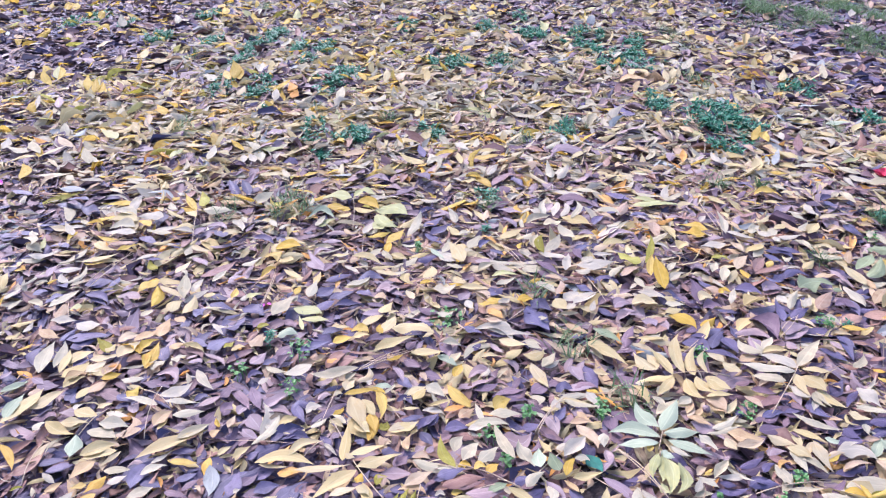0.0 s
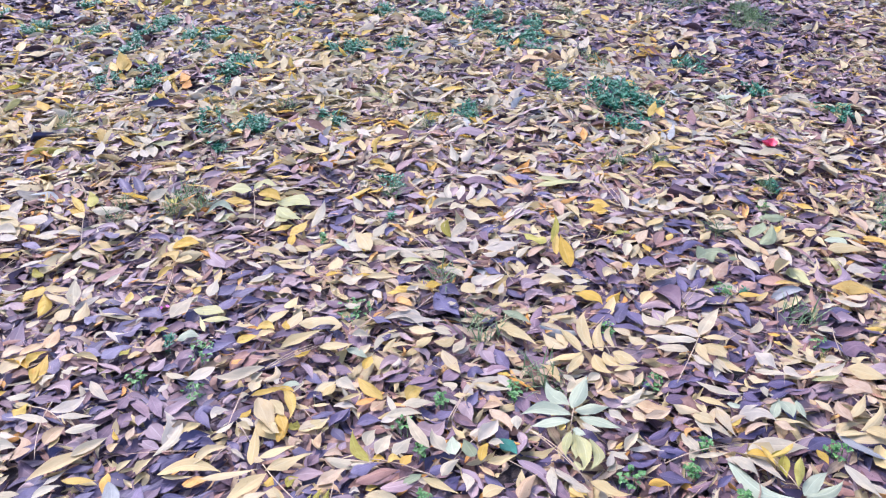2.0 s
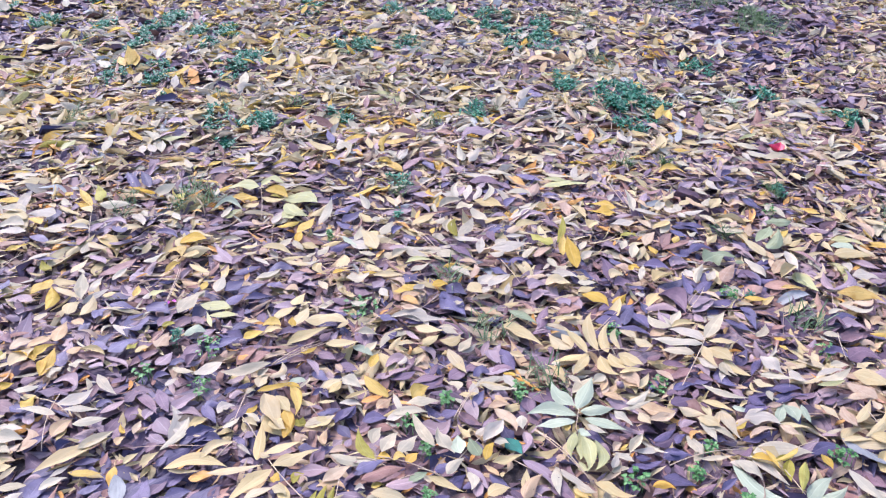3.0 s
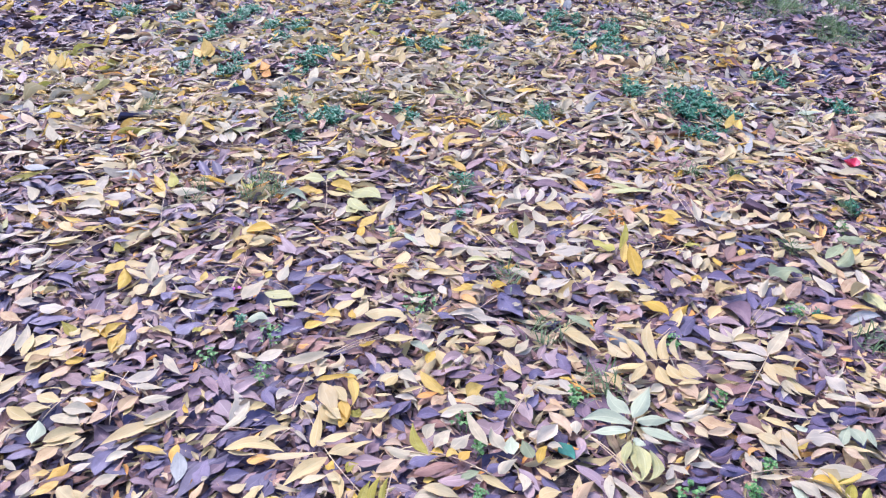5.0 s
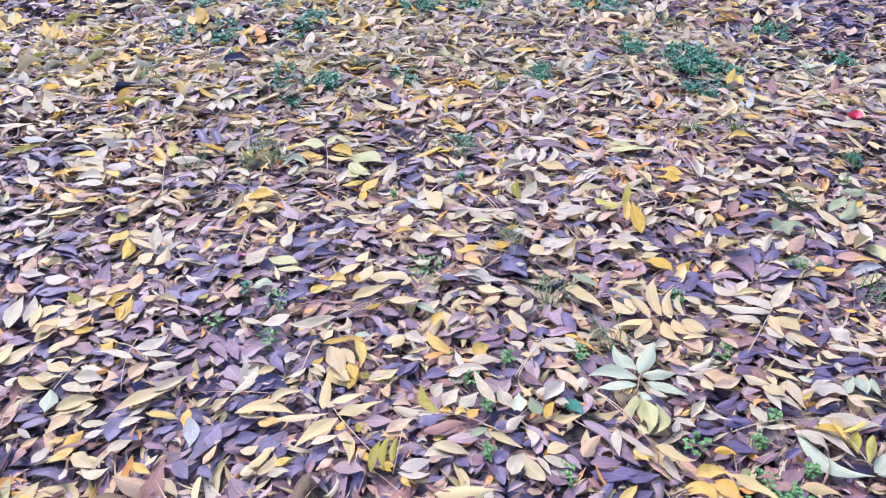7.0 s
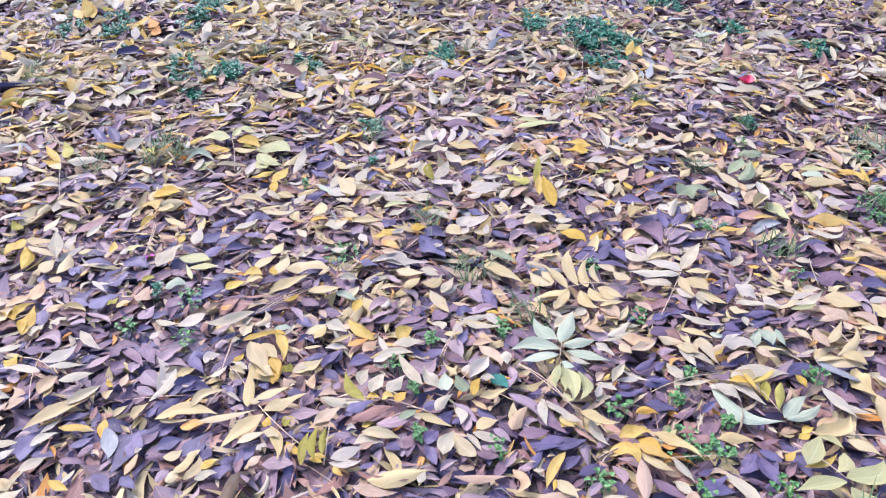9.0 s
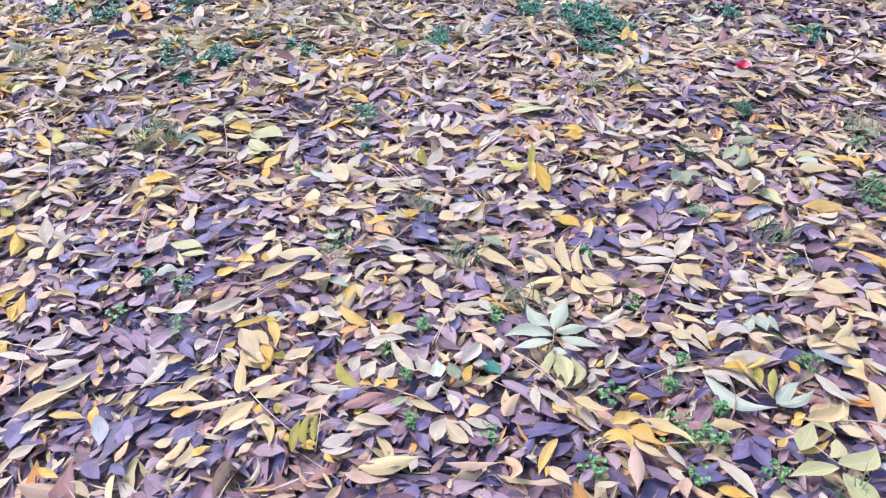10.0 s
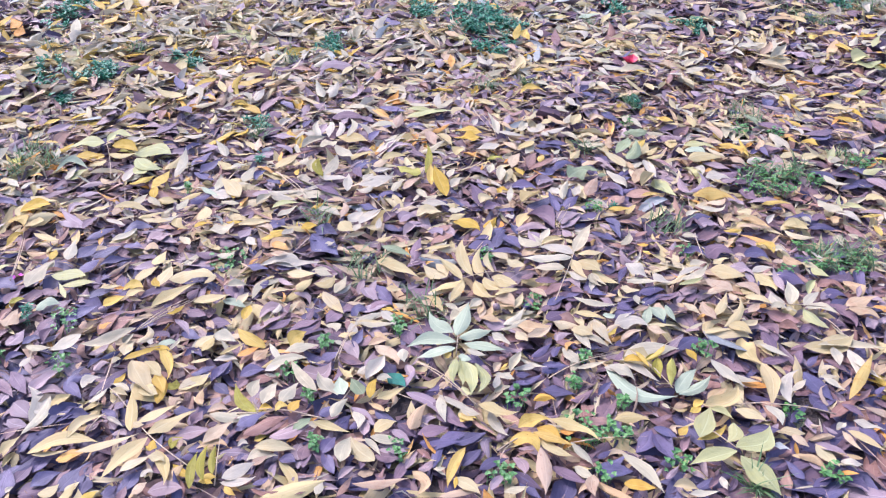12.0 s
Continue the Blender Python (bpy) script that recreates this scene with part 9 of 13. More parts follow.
loose_leaf("mauve", 1.687, 2.204, 0.063, -66, 0, 0.66, 0.95)
loose_leaf("mauve", 1.822, 2.303, 0.064, 174, 0, 0.66, -0.12)
loose_leaf("tan", 2.013, 2.492, 0.030, -125, 0, 0.66, 1.60)
loose_leaf("plum", 2.236, 2.358, 0.057, -136, 0, 0.66, 1.60)
loose_leaf("plum", 2.205, 2.226, 0.068, -56, 0, 0.47, 0.64)
loose_leaf("plum", 1.948, 2.191, 0.109, -89, 0, 0.39, 1.60)
loose_leaf("mauve", 2.034, 2.140, 0.115, -83, 0, 0.22, 0.19)
sprig = compound_leaf("pale green and yellow compound leaf on upright stalks", 1.303, 1.713, 1.408, 1.657)
leaflet(sprig, "lime", 1.289, 1.763, 0.095, -119, 0, 0.34, 0.68)
leaflet(sprig, "sage", 1.268, 1.727, 0.062, -131, 0, 0.66, 1.60)
leaflet(sprig, "cream", 1.254, 1.684, 0.109, -104, 0, 0.44, 0.69)
leaflet(sprig, "yellow", 1.378, 1.727, 0.077, -154, 0, 0.42, 1.47)
leaflet(sprig, "gold", 1.371, 1.711, 0.068, -115, 0, 0.33, 0.53)
leaflet(sprig, "tan", 1.371, 1.658, 0.058, -163, 0, 0.52, 0.54)
leaflet(sprig, "gold", 1.424, 1.641, 0.098, -13, 8, 0.14, -0.08)
leaflet(sprig, "cream", 1.269, 1.759, 0.063, 174, 0, 0.29, -0.46)
leaflet(sprig, "cream", 1.336, 1.719, 0.069, -164, 0, 0.29, 0.26)
sprig = compound_leaf("ivory and pale green compound leaf with broad leaflets", 1.478, 1.409, 1.556, 1.325)
leaflet(sprig, "ivory", 1.474, 1.406, 0.078, -162, 0, 0.66, 0.30)
leaflet(sprig, "lime", 1.502, 1.345, 0.085, -36, 0, 0.14, 0.35)
leaflet(sprig, "lime", 1.508, 1.352, 0.059, -115, 0, 0.66, 1.60)
leaflet(sprig, "ivory", 1.478, 1.343, 0.066, -146, 0, 0.46, 0.52)
leaflet(sprig, "tan", 1.530, 1.373, 0.046, -21, 0, 0.27, -0.79)
loose_leaf("tan", 1.414, 1.762, 0.100, 5, 4, 0.35, -0.30)
loose_leaf("cream", 1.405, 1.946, 0.095, 160, 0, 0.29, 0.55)
loose_leaf("moss", 1.580, 1.894, 0.086, 173, 0, 0.44, 0.24)
loose_leaf("cream", 1.454, 1.875, 0.067, -136, 0, 0.48, 0.45)
loose_leaf("ivory", 1.455, 1.746, 0.065, -99, 0, 0.40, -0.38)
loose_leaf("tan", 1.473, 1.680, 0.082, -42, 0, 0.25, -0.51)
loose_leaf("ivory", 1.656, 1.764, 0.051, 176, 0, 0.66, 1.02)
loose_leaf("gold", 1.616, 1.719, 0.050, -175, 0, 0.60, -0.85)
loose_leaf("gold", 1.627, 1.681, 0.050, -138, 0, 0.66, 0.62)
loose_leaf("cream", 1.515, 1.623, 0.081, -101, 0, 0.38, 0.59)
loose_leaf("cream", 1.572, 1.603, 0.062, -90, 0, 0.53, 0.32)
loose_leaf("ivory", 1.569, 1.593, 0.064, -57, 0, 0.29, -0.50)
loose_leaf("lime", 1.637, 1.571, 0.105, -49, 0, 0.20, 0.09)
loose_leaf("ivory", 1.636, 1.562, 0.046, -93, 0, 0.66, 1.60)
loose_leaf("gold", 1.835, 1.798, 0.090, -139, 0, 0.56, 0.42)
loose_leaf("gold", 1.878, 1.825, 0.075, -140, 0, 0.64, 1.23)
loose_leaf("cream", 1.833, 1.840, 0.046, -128, 0, 0.66, 1.08)
loose_leaf("orange", 1.870, 1.806, 0.094, 124, 0, 0.12, -0.04)
loose_leaf("slate", 1.672, 1.705, 0.082, -94, 0, 0.66, -0.60)
loose_leaf("slate", 1.777, 1.744, 0.064, 157, 0, 0.36, -1.06)
loose_leaf("plum", 1.729, 1.806, 0.060, -115, 0, 0.66, 1.60)
loose_leaf("mauve", 1.774, 1.810, 0.043, -110, 0, 0.66, 1.60)
loose_leaf("slate", 1.729, 1.658, 0.072, -150, 0, 0.55, -0.07)
loose_leaf("plum", 1.489, 1.675, 0.069, -97, 0, 0.66, 1.60)
loose_leaf("plum", 1.585, 1.833, 0.089, -133, 0, 0.66, 0.25)
loose_leaf("slate", 1.452, 1.675, 0.054, -132, 0, 0.66, 1.38)
loose_leaf("slate", 1.561, 1.550, 0.087, -164, 0, 0.43, 0.55)
loose_leaf("slate", 1.582, 1.450, 0.071, -82, 0, 0.32, -0.50)
loose_leaf("plum", 1.611, 1.509, 0.066, -113, 0, 0.66, 0.34)
loose_leaf("mauve", 1.692, 1.479, 0.066, -172, 0, 0.64, 1.05)
loose_leaf("ivory", 1.573, 1.509, 0.070, -148, 0, 0.42, -1.12)
loose_leaf("lime", 1.689, 1.489, 0.086, -83, 0, 0.34, 0.34)
loose_leaf("ivory", 1.721, 1.600, 0.034, -143, 0, 0.66, 1.60)
loose_leaf("ivory", 1.823, 1.602, 0.064, -68, 0, 0.32, 0.07)
loose_leaf("ivory", 1.407, 1.623, 0.065, -93, 0, 0.47, 0.68)
loose_leaf("tan", 1.422, 1.608, 0.050, -173, 0, 0.45, 1.40)
loose_leaf("mauve", 1.294, 1.668, 0.077, -130, 0, 0.40, 0.04)
loose_leaf("plum", 1.302, 1.614, 0.069, -99, 0, 0.48, -0.99)
loose_leaf("mauve", 1.173, 1.537, 0.102, -40, 10, 0.25, -1.20)
loose_leaf("mauve", 1.173, 1.537, 0.084, -13, 0, 0.29, 0.37)
loose_leaf("ivory", 1.244, 1.645, 0.040, -167, 0, 0.62, 1.60)
loose_leaf("ivory", 1.255, 1.591, 0.068, -110, 0, 0.61, 0.74)
loose_leaf("mauve", 1.278, 1.558, 0.074, -82, 0, 0.36, 0.37)
loose_leaf("plum", 1.327, 1.525, 0.063, -169, 0, 0.66, -0.92)
loose_leaf("mauve", 1.271, 1.501, 0.052, -167, 0, 0.62, 0.30)
loose_leaf("yellow", 1.172, 1.517, 0.109, -119, 0, 0.35, 0.65)
loose_leaf("ivory", 1.212, 1.536, 0.056, -50, 0, 0.36, 0.43)
loose_leaf("tan", 1.226, 1.513, 0.030, -86, 0, 0.66, 1.60)
loose_leaf("tan", 1.180, 1.475, 0.063, -85, 0, 0.51, -1.02)
loose_leaf("ivory", 1.146, 1.474, 0.086, -103, 0, 0.24, -1.60)
loose_leaf("ivory", 1.093, 1.423, 0.050, -73, 0, 0.30, 0.45)
loose_leaf("mauve", 1.299, 1.457, 0.112, -112, 0, 0.24, 0.43)
loose_leaf("gold", 1.323, 1.433, 0.081, -106, 0, 0.22, 0.56)
loose_leaf("plum", 1.203, 1.424, 0.064, -56, 0, 0.47, 0.97)
loose_leaf("cream", 1.237, 1.416, 0.038, -173, 0, 0.66, 1.60)
loose_leaf("cream", 1.217, 1.394, 0.086, -136, 0, 0.26, 0.48)
loose_leaf("tan", 1.177, 1.376, 0.058, -52, 0, 0.36, 0.35)
loose_leaf("ivory", 1.289, 1.354, 0.056, -53, 0, 0.29, 0.39)
loose_leaf("cream", 1.315, 1.327, 0.077, -93, 0, 0.43, 0.49)
loose_leaf("slate", 1.384, 1.375, 0.047, -171, 0, 0.64, 1.06)
loose_leaf("plum", 1.417, 1.350, 0.039, -118, 0, 0.66, 1.60)
loose_leaf("slate", 1.384, 1.316, 0.067, -101, 0, 0.32, 0.72)
loose_leaf("ivory", 1.383, 1.358, 0.032, -157, 0, 0.62, 1.11)
loose_leaf("tan", 1.452, 1.315, 0.042, -80, 0, 0.63, 1.22)
loose_leaf("cream", 1.609, 1.386, 0.053, -128, 0, 0.66, 1.60)
loose_leaf("gold", 1.539, 1.317, 0.069, -97, 0, 0.20, 0.11)
loose_leaf("plum", 1.934, 1.796, 0.089, 165, 0, 0.55, -0.04)
loose_leaf("brown", 1.976, 1.777, 0.104, 157, 0, 0.41, -0.25)
loose_leaf("tan", 1.782, 1.725, 0.076, -128, 0, 0.28, 0.28)
loose_leaf("tan", 1.798, 1.668, 0.093, -84, 0, 0.15, 0.34)
loose_leaf("slate", 1.085, 1.393, 0.077, -80, 0, 0.54, 0.96)
loose_leaf("mauve", 1.104, 1.372, 0.053, -90, 0, 0.66, 1.60)
sprig = compound_leaf("ivory-white compound leaf on a long pinkish stalk", 1.029, 1.081, 1.204, 1.009)
leaflet(sprig, "ivory", 1.103, 1.044, 0.050, -1, 0, 0.66, 0.52)
leaflet(sprig, "ivory", 1.114, 1.042, 0.095, -33, 0, 0.30, -0.31)
leaflet(sprig, "mauve", 1.137, 1.091, 0.092, -21, 0, 0.21, 0.12)
leaflet(sprig, "ivory", 1.143, 1.033, 0.075, -63, 0, 0.28, 0.19)
leaflet(sprig, "lime", 1.182, 1.066, 0.069, -53, 0, 0.25, 0.52)
leaflet(sprig, "ivory", 1.139, 1.025, 0.066, -126, 0, 0.42, 1.04)
leaflet(sprig, "lime", 1.131, 1.021, 0.069, -171, 0, 0.42, -0.27)
leaflet(sprig, "ivory", 1.100, 1.036, 0.033, 77, 0, 0.66, -1.03)
leaflet(sprig, "ivory", 1.102, 1.039, 0.026, -154, 0, 0.66, 0.52)
leaflet(sprig, "cream", 1.033, 1.088, 0.059, -129, 0, 0.51, 0.26)
sprig = compound_leaf("tan compound leaf with pointed curling leaflets", 0.981, 1.116, 0.977, 1.026)
leaflet(sprig, "tan", 1.022, 1.114, 0.069, 30, 0, 0.59, 0.37)
leaflet(sprig, "tan", 0.958, 1.117, 0.057, -91, 0, 0.37, 0.46)
leaflet(sprig, "tan", 0.927, 1.034, 0.063, -7, 0, 0.42, 0.54)
leaflet(sprig, "cream", 0.930, 1.045, 0.094, -48, 0, 0.20, -0.22)
leaflet(sprig, "tan", 1.004, 1.081, 0.028, 0, 0, 0.66, -0.59)
leaflet(sprig, "cream", 0.929, 1.009, 0.101, -47, 10, 0.18, -0.71)
leaflet(sprig, "tan", 1.009, 1.040, 0.044, -67, 0, 0.44, 0.04)
leaflet(sprig, "cream", 0.881, 1.003, 0.061, -93, 0, 0.29, 0.36)
leaflet(sprig, "cream", 0.940, 1.012, 0.050, -137, 0, 0.59, 0.59)
sprig = compound_leaf("tan compound leaf with broad brown-edged leaflets", 1.234, 1.010, 1.304, 0.974)
leaflet(sprig, "tan", 1.230, 1.007, 0.087, -85, 0, 0.36, 0.36)
leaflet(sprig, "tan", 1.229, 1.000, 0.062, -140, 0, 0.66, 1.29)
leaflet(sprig, "orange", 1.283, 0.990, 0.031, -152, 0, 0.66, 1.39)
leaflet(sprig, "tan", 1.296, 1.095, 0.064, 178, 0, 0.52, 0.95)
leaflet(sprig, "mauve", 1.275, 1.025, 0.061, -47, 0, 0.19, 0.15)
sprig = compound_leaf("silvery compound leaf with long folded leaflets", 0.923, 1.175, 1.016, 1.208)
leaflet(sprig, "lime", 0.911, 1.156, 0.071, -81, 0, 0.20, -0.35)
leaflet(sprig, "ivory", 0.922, 1.174, 0.098, -72, 0, 0.21, -0.45)
leaflet(sprig, "ivory", 0.929, 1.187, 0.080, -79, 0, 0.21, 0.42)
leaflet(sprig, "ivory", 0.977, 1.218, 0.047, -100, 0, 0.51, 0.85)
loose_leaf("orange", 1.251, 1.255, 0.100, 48, 4, 0.19, -0.39)
loose_leaf("gold", 1.152, 1.346, 0.050, -100, 0, 0.36, -0.24)
loose_leaf("tan", 1.196, 1.355, 0.080, -113, 0, 0.24, 0.31)
loose_leaf("gold", 1.199, 1.280, 0.049, -157, 0, 0.66, 1.60)
loose_leaf("tan", 1.227, 1.383, 0.075, -139, 0, 0.32, 0.18)
loose_leaf("ivory", 1.224, 1.248, 0.033, -115, 0, 0.66, 1.19)
loose_leaf("mauve", 1.166, 1.310, 0.050, -156, 0, 0.66, 1.60)
loose_leaf("tan", 1.104, 1.313, 0.033, -130, 0, 0.66, 1.60)
loose_leaf("tan", 1.119, 1.278, 0.063, -58, 0, 0.27, 0.76)
loose_leaf("plum", 1.167, 1.369, 0.041, -89, 0, 0.62, 1.02)
loose_leaf("plum", 1.062, 1.320, 0.083, -69, 0, 0.38, -0.32)
loose_leaf("plum", 1.057, 1.381, 0.057, -101, 0, 0.66, 1.60)
loose_leaf("plum", 1.066, 1.361, 0.047, -147, 0, 0.66, -1.22)
loose_leaf("plum", 1.049, 1.259, 0.075, -100, 0, 0.66, 1.60)
loose_leaf("slate", 1.002, 1.282, 0.051, -119, 0, 0.66, 1.33)
loose_leaf("slate", 1.146, 1.250, 0.059, -124, 0, 0.66, 1.37)
loose_leaf("ivory", 1.033, 1.342, 0.038, -120, 0, 0.64, 1.16)
loose_leaf("cream", 1.318, 1.339, 0.064, -125, 0, 0.66, 0.65)
loose_leaf("cream", 1.307, 1.317, 0.073, -130, 0, 0.42, -0.76)
loose_leaf("slate", 1.380, 1.317, 0.075, -111, 0, 0.37, 0.50)
loose_leaf("ivory", 1.432, 1.270, 0.050, 156, 0, 0.51, -0.56)
loose_leaf("ivory", 1.455, 1.263, 0.029, -170, 0, 0.66, 0.87)
loose_leaf("brown", 1.480, 1.308, 0.074, -171, 0, 0.31, -0.10)
loose_leaf("gold", 1.549, 1.278, 0.054, 155, 0, 0.37, -0.04)
loose_leaf("plum", 1.415, 1.216, 0.061, -75, 0, 0.41, 0.13)
loose_leaf("cream", 1.447, 1.189, 0.044, -124, 0, 0.40, 1.51)
loose_leaf("cream", 1.422, 1.148, 0.037, -115, 0, 0.40, 0.75)
loose_leaf("ivory", 1.371, 1.067, 0.014, -90, 0, 0.66, -1.52)
loose_leaf("slate", 1.277, 1.233, 0.053, -139, 0, 0.66, -0.40)
loose_leaf("ivory", 1.317, 1.225, 0.049, 168, 0, 0.31, 0.90)
loose_leaf("tan", 1.314, 1.185, 0.050, -114, 0, 0.46, 1.44)
loose_leaf("tan", 1.239, 1.225, 0.047, -159, 0, 0.66, -0.80)
loose_leaf("tan", 1.197, 1.210, 0.029, -86, 0, 0.58, -0.90)
loose_leaf("lime", 1.267, 1.164, 0.046, -158, 0, 0.66, 0.04)
loose_leaf("cream", 1.260, 1.189, 0.041, -152, 0, 0.60, 0.93)
loose_leaf("slate", 1.282, 1.184, 0.054, 169, 0, 0.36, -0.48)
loose_leaf("slate", 1.158, 1.164, 0.076, -132, 0, 0.58, 0.87)
loose_leaf("plum", 1.289, 1.128, 0.063, -82, 0, 0.52, -1.28)
loose_leaf("slate", 1.375, 1.137, 0.094, 156, 0, 0.29, -0.45)
loose_leaf("plum", 1.382, 1.103, 0.036, -120, 0, 0.66, 1.60)
loose_leaf("brown", 1.237, 1.102, 0.064, -118, 0, 0.44, 1.60)
loose_leaf("slate", 1.228, 1.067, 0.050, -105, 0, 0.59, 1.24)
loose_leaf("plum", 1.208, 1.042, 0.090, -177, 0, 0.37, 1.01)
loose_leaf("mauve", 1.215, 1.062, 0.055, -79, 0, 0.33, 0.64)
loose_leaf("cream", 1.023, 1.206, 0.079, -124, 0, 0.62, -0.06)
loose_leaf("cream", 1.045, 1.221, 0.048, -80, 0, 0.41, 0.82)
loose_leaf("tan", 1.118, 1.247, 0.024, -142, 0, 0.66, 1.60)
loose_leaf("mauve", 1.082, 1.215, 0.058, -141, 0, 0.65, 0.95)
loose_leaf("mauve", 1.113, 1.187, 0.059, 161, 0, 0.37, -0.30)
loose_leaf("cream", 1.122, 1.178, 0.074, -175, 0, 0.52, 0.82)
loose_leaf("ivory", 1.118, 1.179, 0.056, -93, 0, 0.33, 0.65)
loose_leaf("tan", 1.055, 1.147, 0.061, -158, 0, 0.55, 0.87)
loose_leaf("cream", 1.051, 1.126, 0.033, -140, 0, 0.66, 0.50)
loose_leaf("brown", 1.063, 1.048, 0.070, -138, 0, 0.66, -0.38)
loose_leaf("brown", 1.054, 0.997, 0.042, -133, 0, 0.66, 1.13)
loose_leaf("plum", 1.015, 1.007, 0.041, -145, 0, 0.66, 1.60)
loose_leaf("plum", 1.091, 0.975, 0.043, -123, 0, 0.66, 1.60)
loose_leaf("mauve", 1.235, 0.950, 0.044, -95, 0, 0.63, 1.03)
loose_leaf("plum", 1.317, 1.059, 0.055, 179, 0, 0.54, -1.00)
loose_leaf("mauve", 0.961, 0.995, 0.067, -104, 0, 0.35, 1.55)
loose_leaf("cream", 0.980, 1.015, 0.040, -84, 0, 0.44, -0.46)
loose_leaf("cream", 0.895, 1.110, 0.050, -163, 0, 0.47, 0.37)
loose_leaf("tan", 0.886, 1.112, 0.019, -171, 0, 0.66, 0.04)
loose_leaf("plum", 0.914, 1.119, 0.042, -83, 0, 0.65, 1.13)
loose_leaf("mauve", 0.908, 1.134, 0.047, -76, 0, 0.31, 0.18)
loose_leaf("ivory", 0.865, 1.031, 0.041, -79, 0, 0.26, 0.17)
loose_leaf("mauve", 1.323, 1.042, 0.033, -131, 0, 0.57, 0.11)
dry_stalk(1.167, 0.995, 1.158, 0.924)
dry_stalk(1.075, 1.351, 1.030, 1.239)
loose_leaf("ivory", -2.000, 4.707, 0.130, 24, 24, 0.40, 0.13)
loose_leaf("yellow", -2.717, 5.259, 0.050, -15, 0, 0.40, 1.25)
sprig = compound_leaf("ochre and green compound leaf with upright leaflets", -1.977, 3.451, -1.851, 3.519)
leaflet(sprig, "gold", -1.885, 3.483, 0.130, 35, 22, 0.31, 0.32)
leaflet(sprig, "gold", -1.880, 3.544, 0.130, 14, 16, 0.27, -0.68)
leaflet(sprig, "cream", -2.186, 3.650, 0.113, -46, 0, 0.40, 0.54)
leaflet(sprig, "cream", -2.022, 3.587, 0.105, 18, 10, 0.34, 0.34)
leaflet(sprig, "lime", -1.895, 3.576, 0.129, 16, 14, 0.32, 0.24)
sprig = compound_leaf("ochre-gold compound leaf with leaflets in a row", -1.771, 3.507, -1.524, 3.315)
leaflet(sprig, "gold", -1.648, 3.340, 0.130, 18, 18, 0.27, 0.17)
leaflet(sprig, "gold", -1.603, 3.306, 0.130, 16, 14, 0.27, 0.04)
leaflet(sprig, "gold", -1.576, 3.305, 0.130, 15, 6, 0.27, 0.12)
leaflet(sprig, "yellow", -1.554, 3.305, 0.077, 0, 0, 0.40, -0.05)
leaflet(sprig, "cream", -1.683, 3.411, 0.125, 38, 4, 0.27, 0.04)
loose_leaf("orange", -1.969, 3.238, 0.108, -96, 0, 0.40, -0.86)
loose_leaf("sage", -1.995, 3.288, 0.078, -55, 0, 0.40, 1.60)
loose_leaf("cream", -1.882, 3.086, 0.079, -37, 0, 0.40, -0.83)
loose_leaf("ivory", -1.781, 3.084, 0.056, -85, 0, 0.40, 1.60)
loose_leaf("ivory", -1.790, 3.140, 0.130, 16, 12, 0.16, 0.04)
loose_leaf("mauve", -1.702, 3.152, 0.127, 18, 10, 0.29, 0.04)
loose_leaf("ivory", -1.637, 3.060, 0.101, 44, 6, 0.27, 0.46)
loose_leaf("yellow", -1.212, 3.061, 0.113, 35, 9, 0.39, -0.27)
loose_leaf("tan", -1.255, 3.216, 0.114, -113, 0, 0.40, 1.60)
loose_leaf("yellow", -1.253, 3.322, 0.076, -38, 0, 0.40, -0.06)
loose_leaf("cream", -1.605, 3.917, 0.145, -67, 0, 0.40, 0.09)
loose_leaf("cream", -1.628, 3.985, 0.130, 9, 8, 0.40, 0.19)
loose_leaf("ivory", -1.136, 3.533, 0.150, 37, 0, 0.40, -0.64)
loose_leaf("yellow", -1.042, 3.153, 0.073, -114, 0, 0.40, -0.04)
loose_leaf("cream", -1.583, 3.852, 0.064, -97, 0, 0.40, 0.54)
loose_leaf("cream", -1.735, 3.890, 0.108, 6, 6, 0.27, 0.04)
loose_leaf("cream", -1.517, 3.420, 0.123, 34, 4, 0.35, 0.43)
loose_leaf("ivory", -1.669, 3.272, 0.086, -113, 0, 0.40, 1.60)
loose_leaf("ivory", -1.405, 3.053, 0.109, 10, 0, 0.31, -0.13)
loose_leaf("ivory", -1.754, 4.902, 0.114, -123, 0, 0.40, 1.30)
loose_leaf("ivory", -1.698, 4.801, 0.130, 20, 16, 0.33, -0.30)
loose_leaf("yellow", -1.566, 5.257, 0.136, -2, 0, 0.40, 0.04)
loose_leaf("cream", -1.409, 4.802, 0.128, 79, 4, 0.27, 0.04)
loose_leaf("cream", -1.971, 4.223, 0.150, -2, 0, 0.27, -0.21)
loose_leaf("ivory", -2.360, 4.249, 0.069, -60, 0, 0.40, -0.05)
loose_leaf("gold", -1.461, 5.037, 0.130, 18, 12, 0.40, -0.22)
loose_leaf("gold", -1.074, 4.845, 0.117, -17, 0, 0.40, -0.48)
loose_leaf("lime", -0.998, 4.961, 0.130, 2, 20, 0.40, 0.04)
loose_leaf("gold", -0.900, 4.970, 0.130, -16, 10, 0.28, 0.04)
sprig = compound_leaf("clear yellow compound leaf fanned out upright", -1.043, 3.535, -1.053, 3.633)
leaflet(sprig, "yellow", -1.039, 3.540, 0.130, 14, 28, 0.40, -0.40)
leaflet(sprig, "yellow", -1.011, 3.538, 0.130, 9, 18, 0.37, 0.11)
leaflet(sprig, "yellow", -1.058, 3.541, 0.130, 23, 6, 0.29, 0.13)
loose_leaf("orange", -0.747, 3.352, 0.117, 9, 12, 0.39, -0.79)
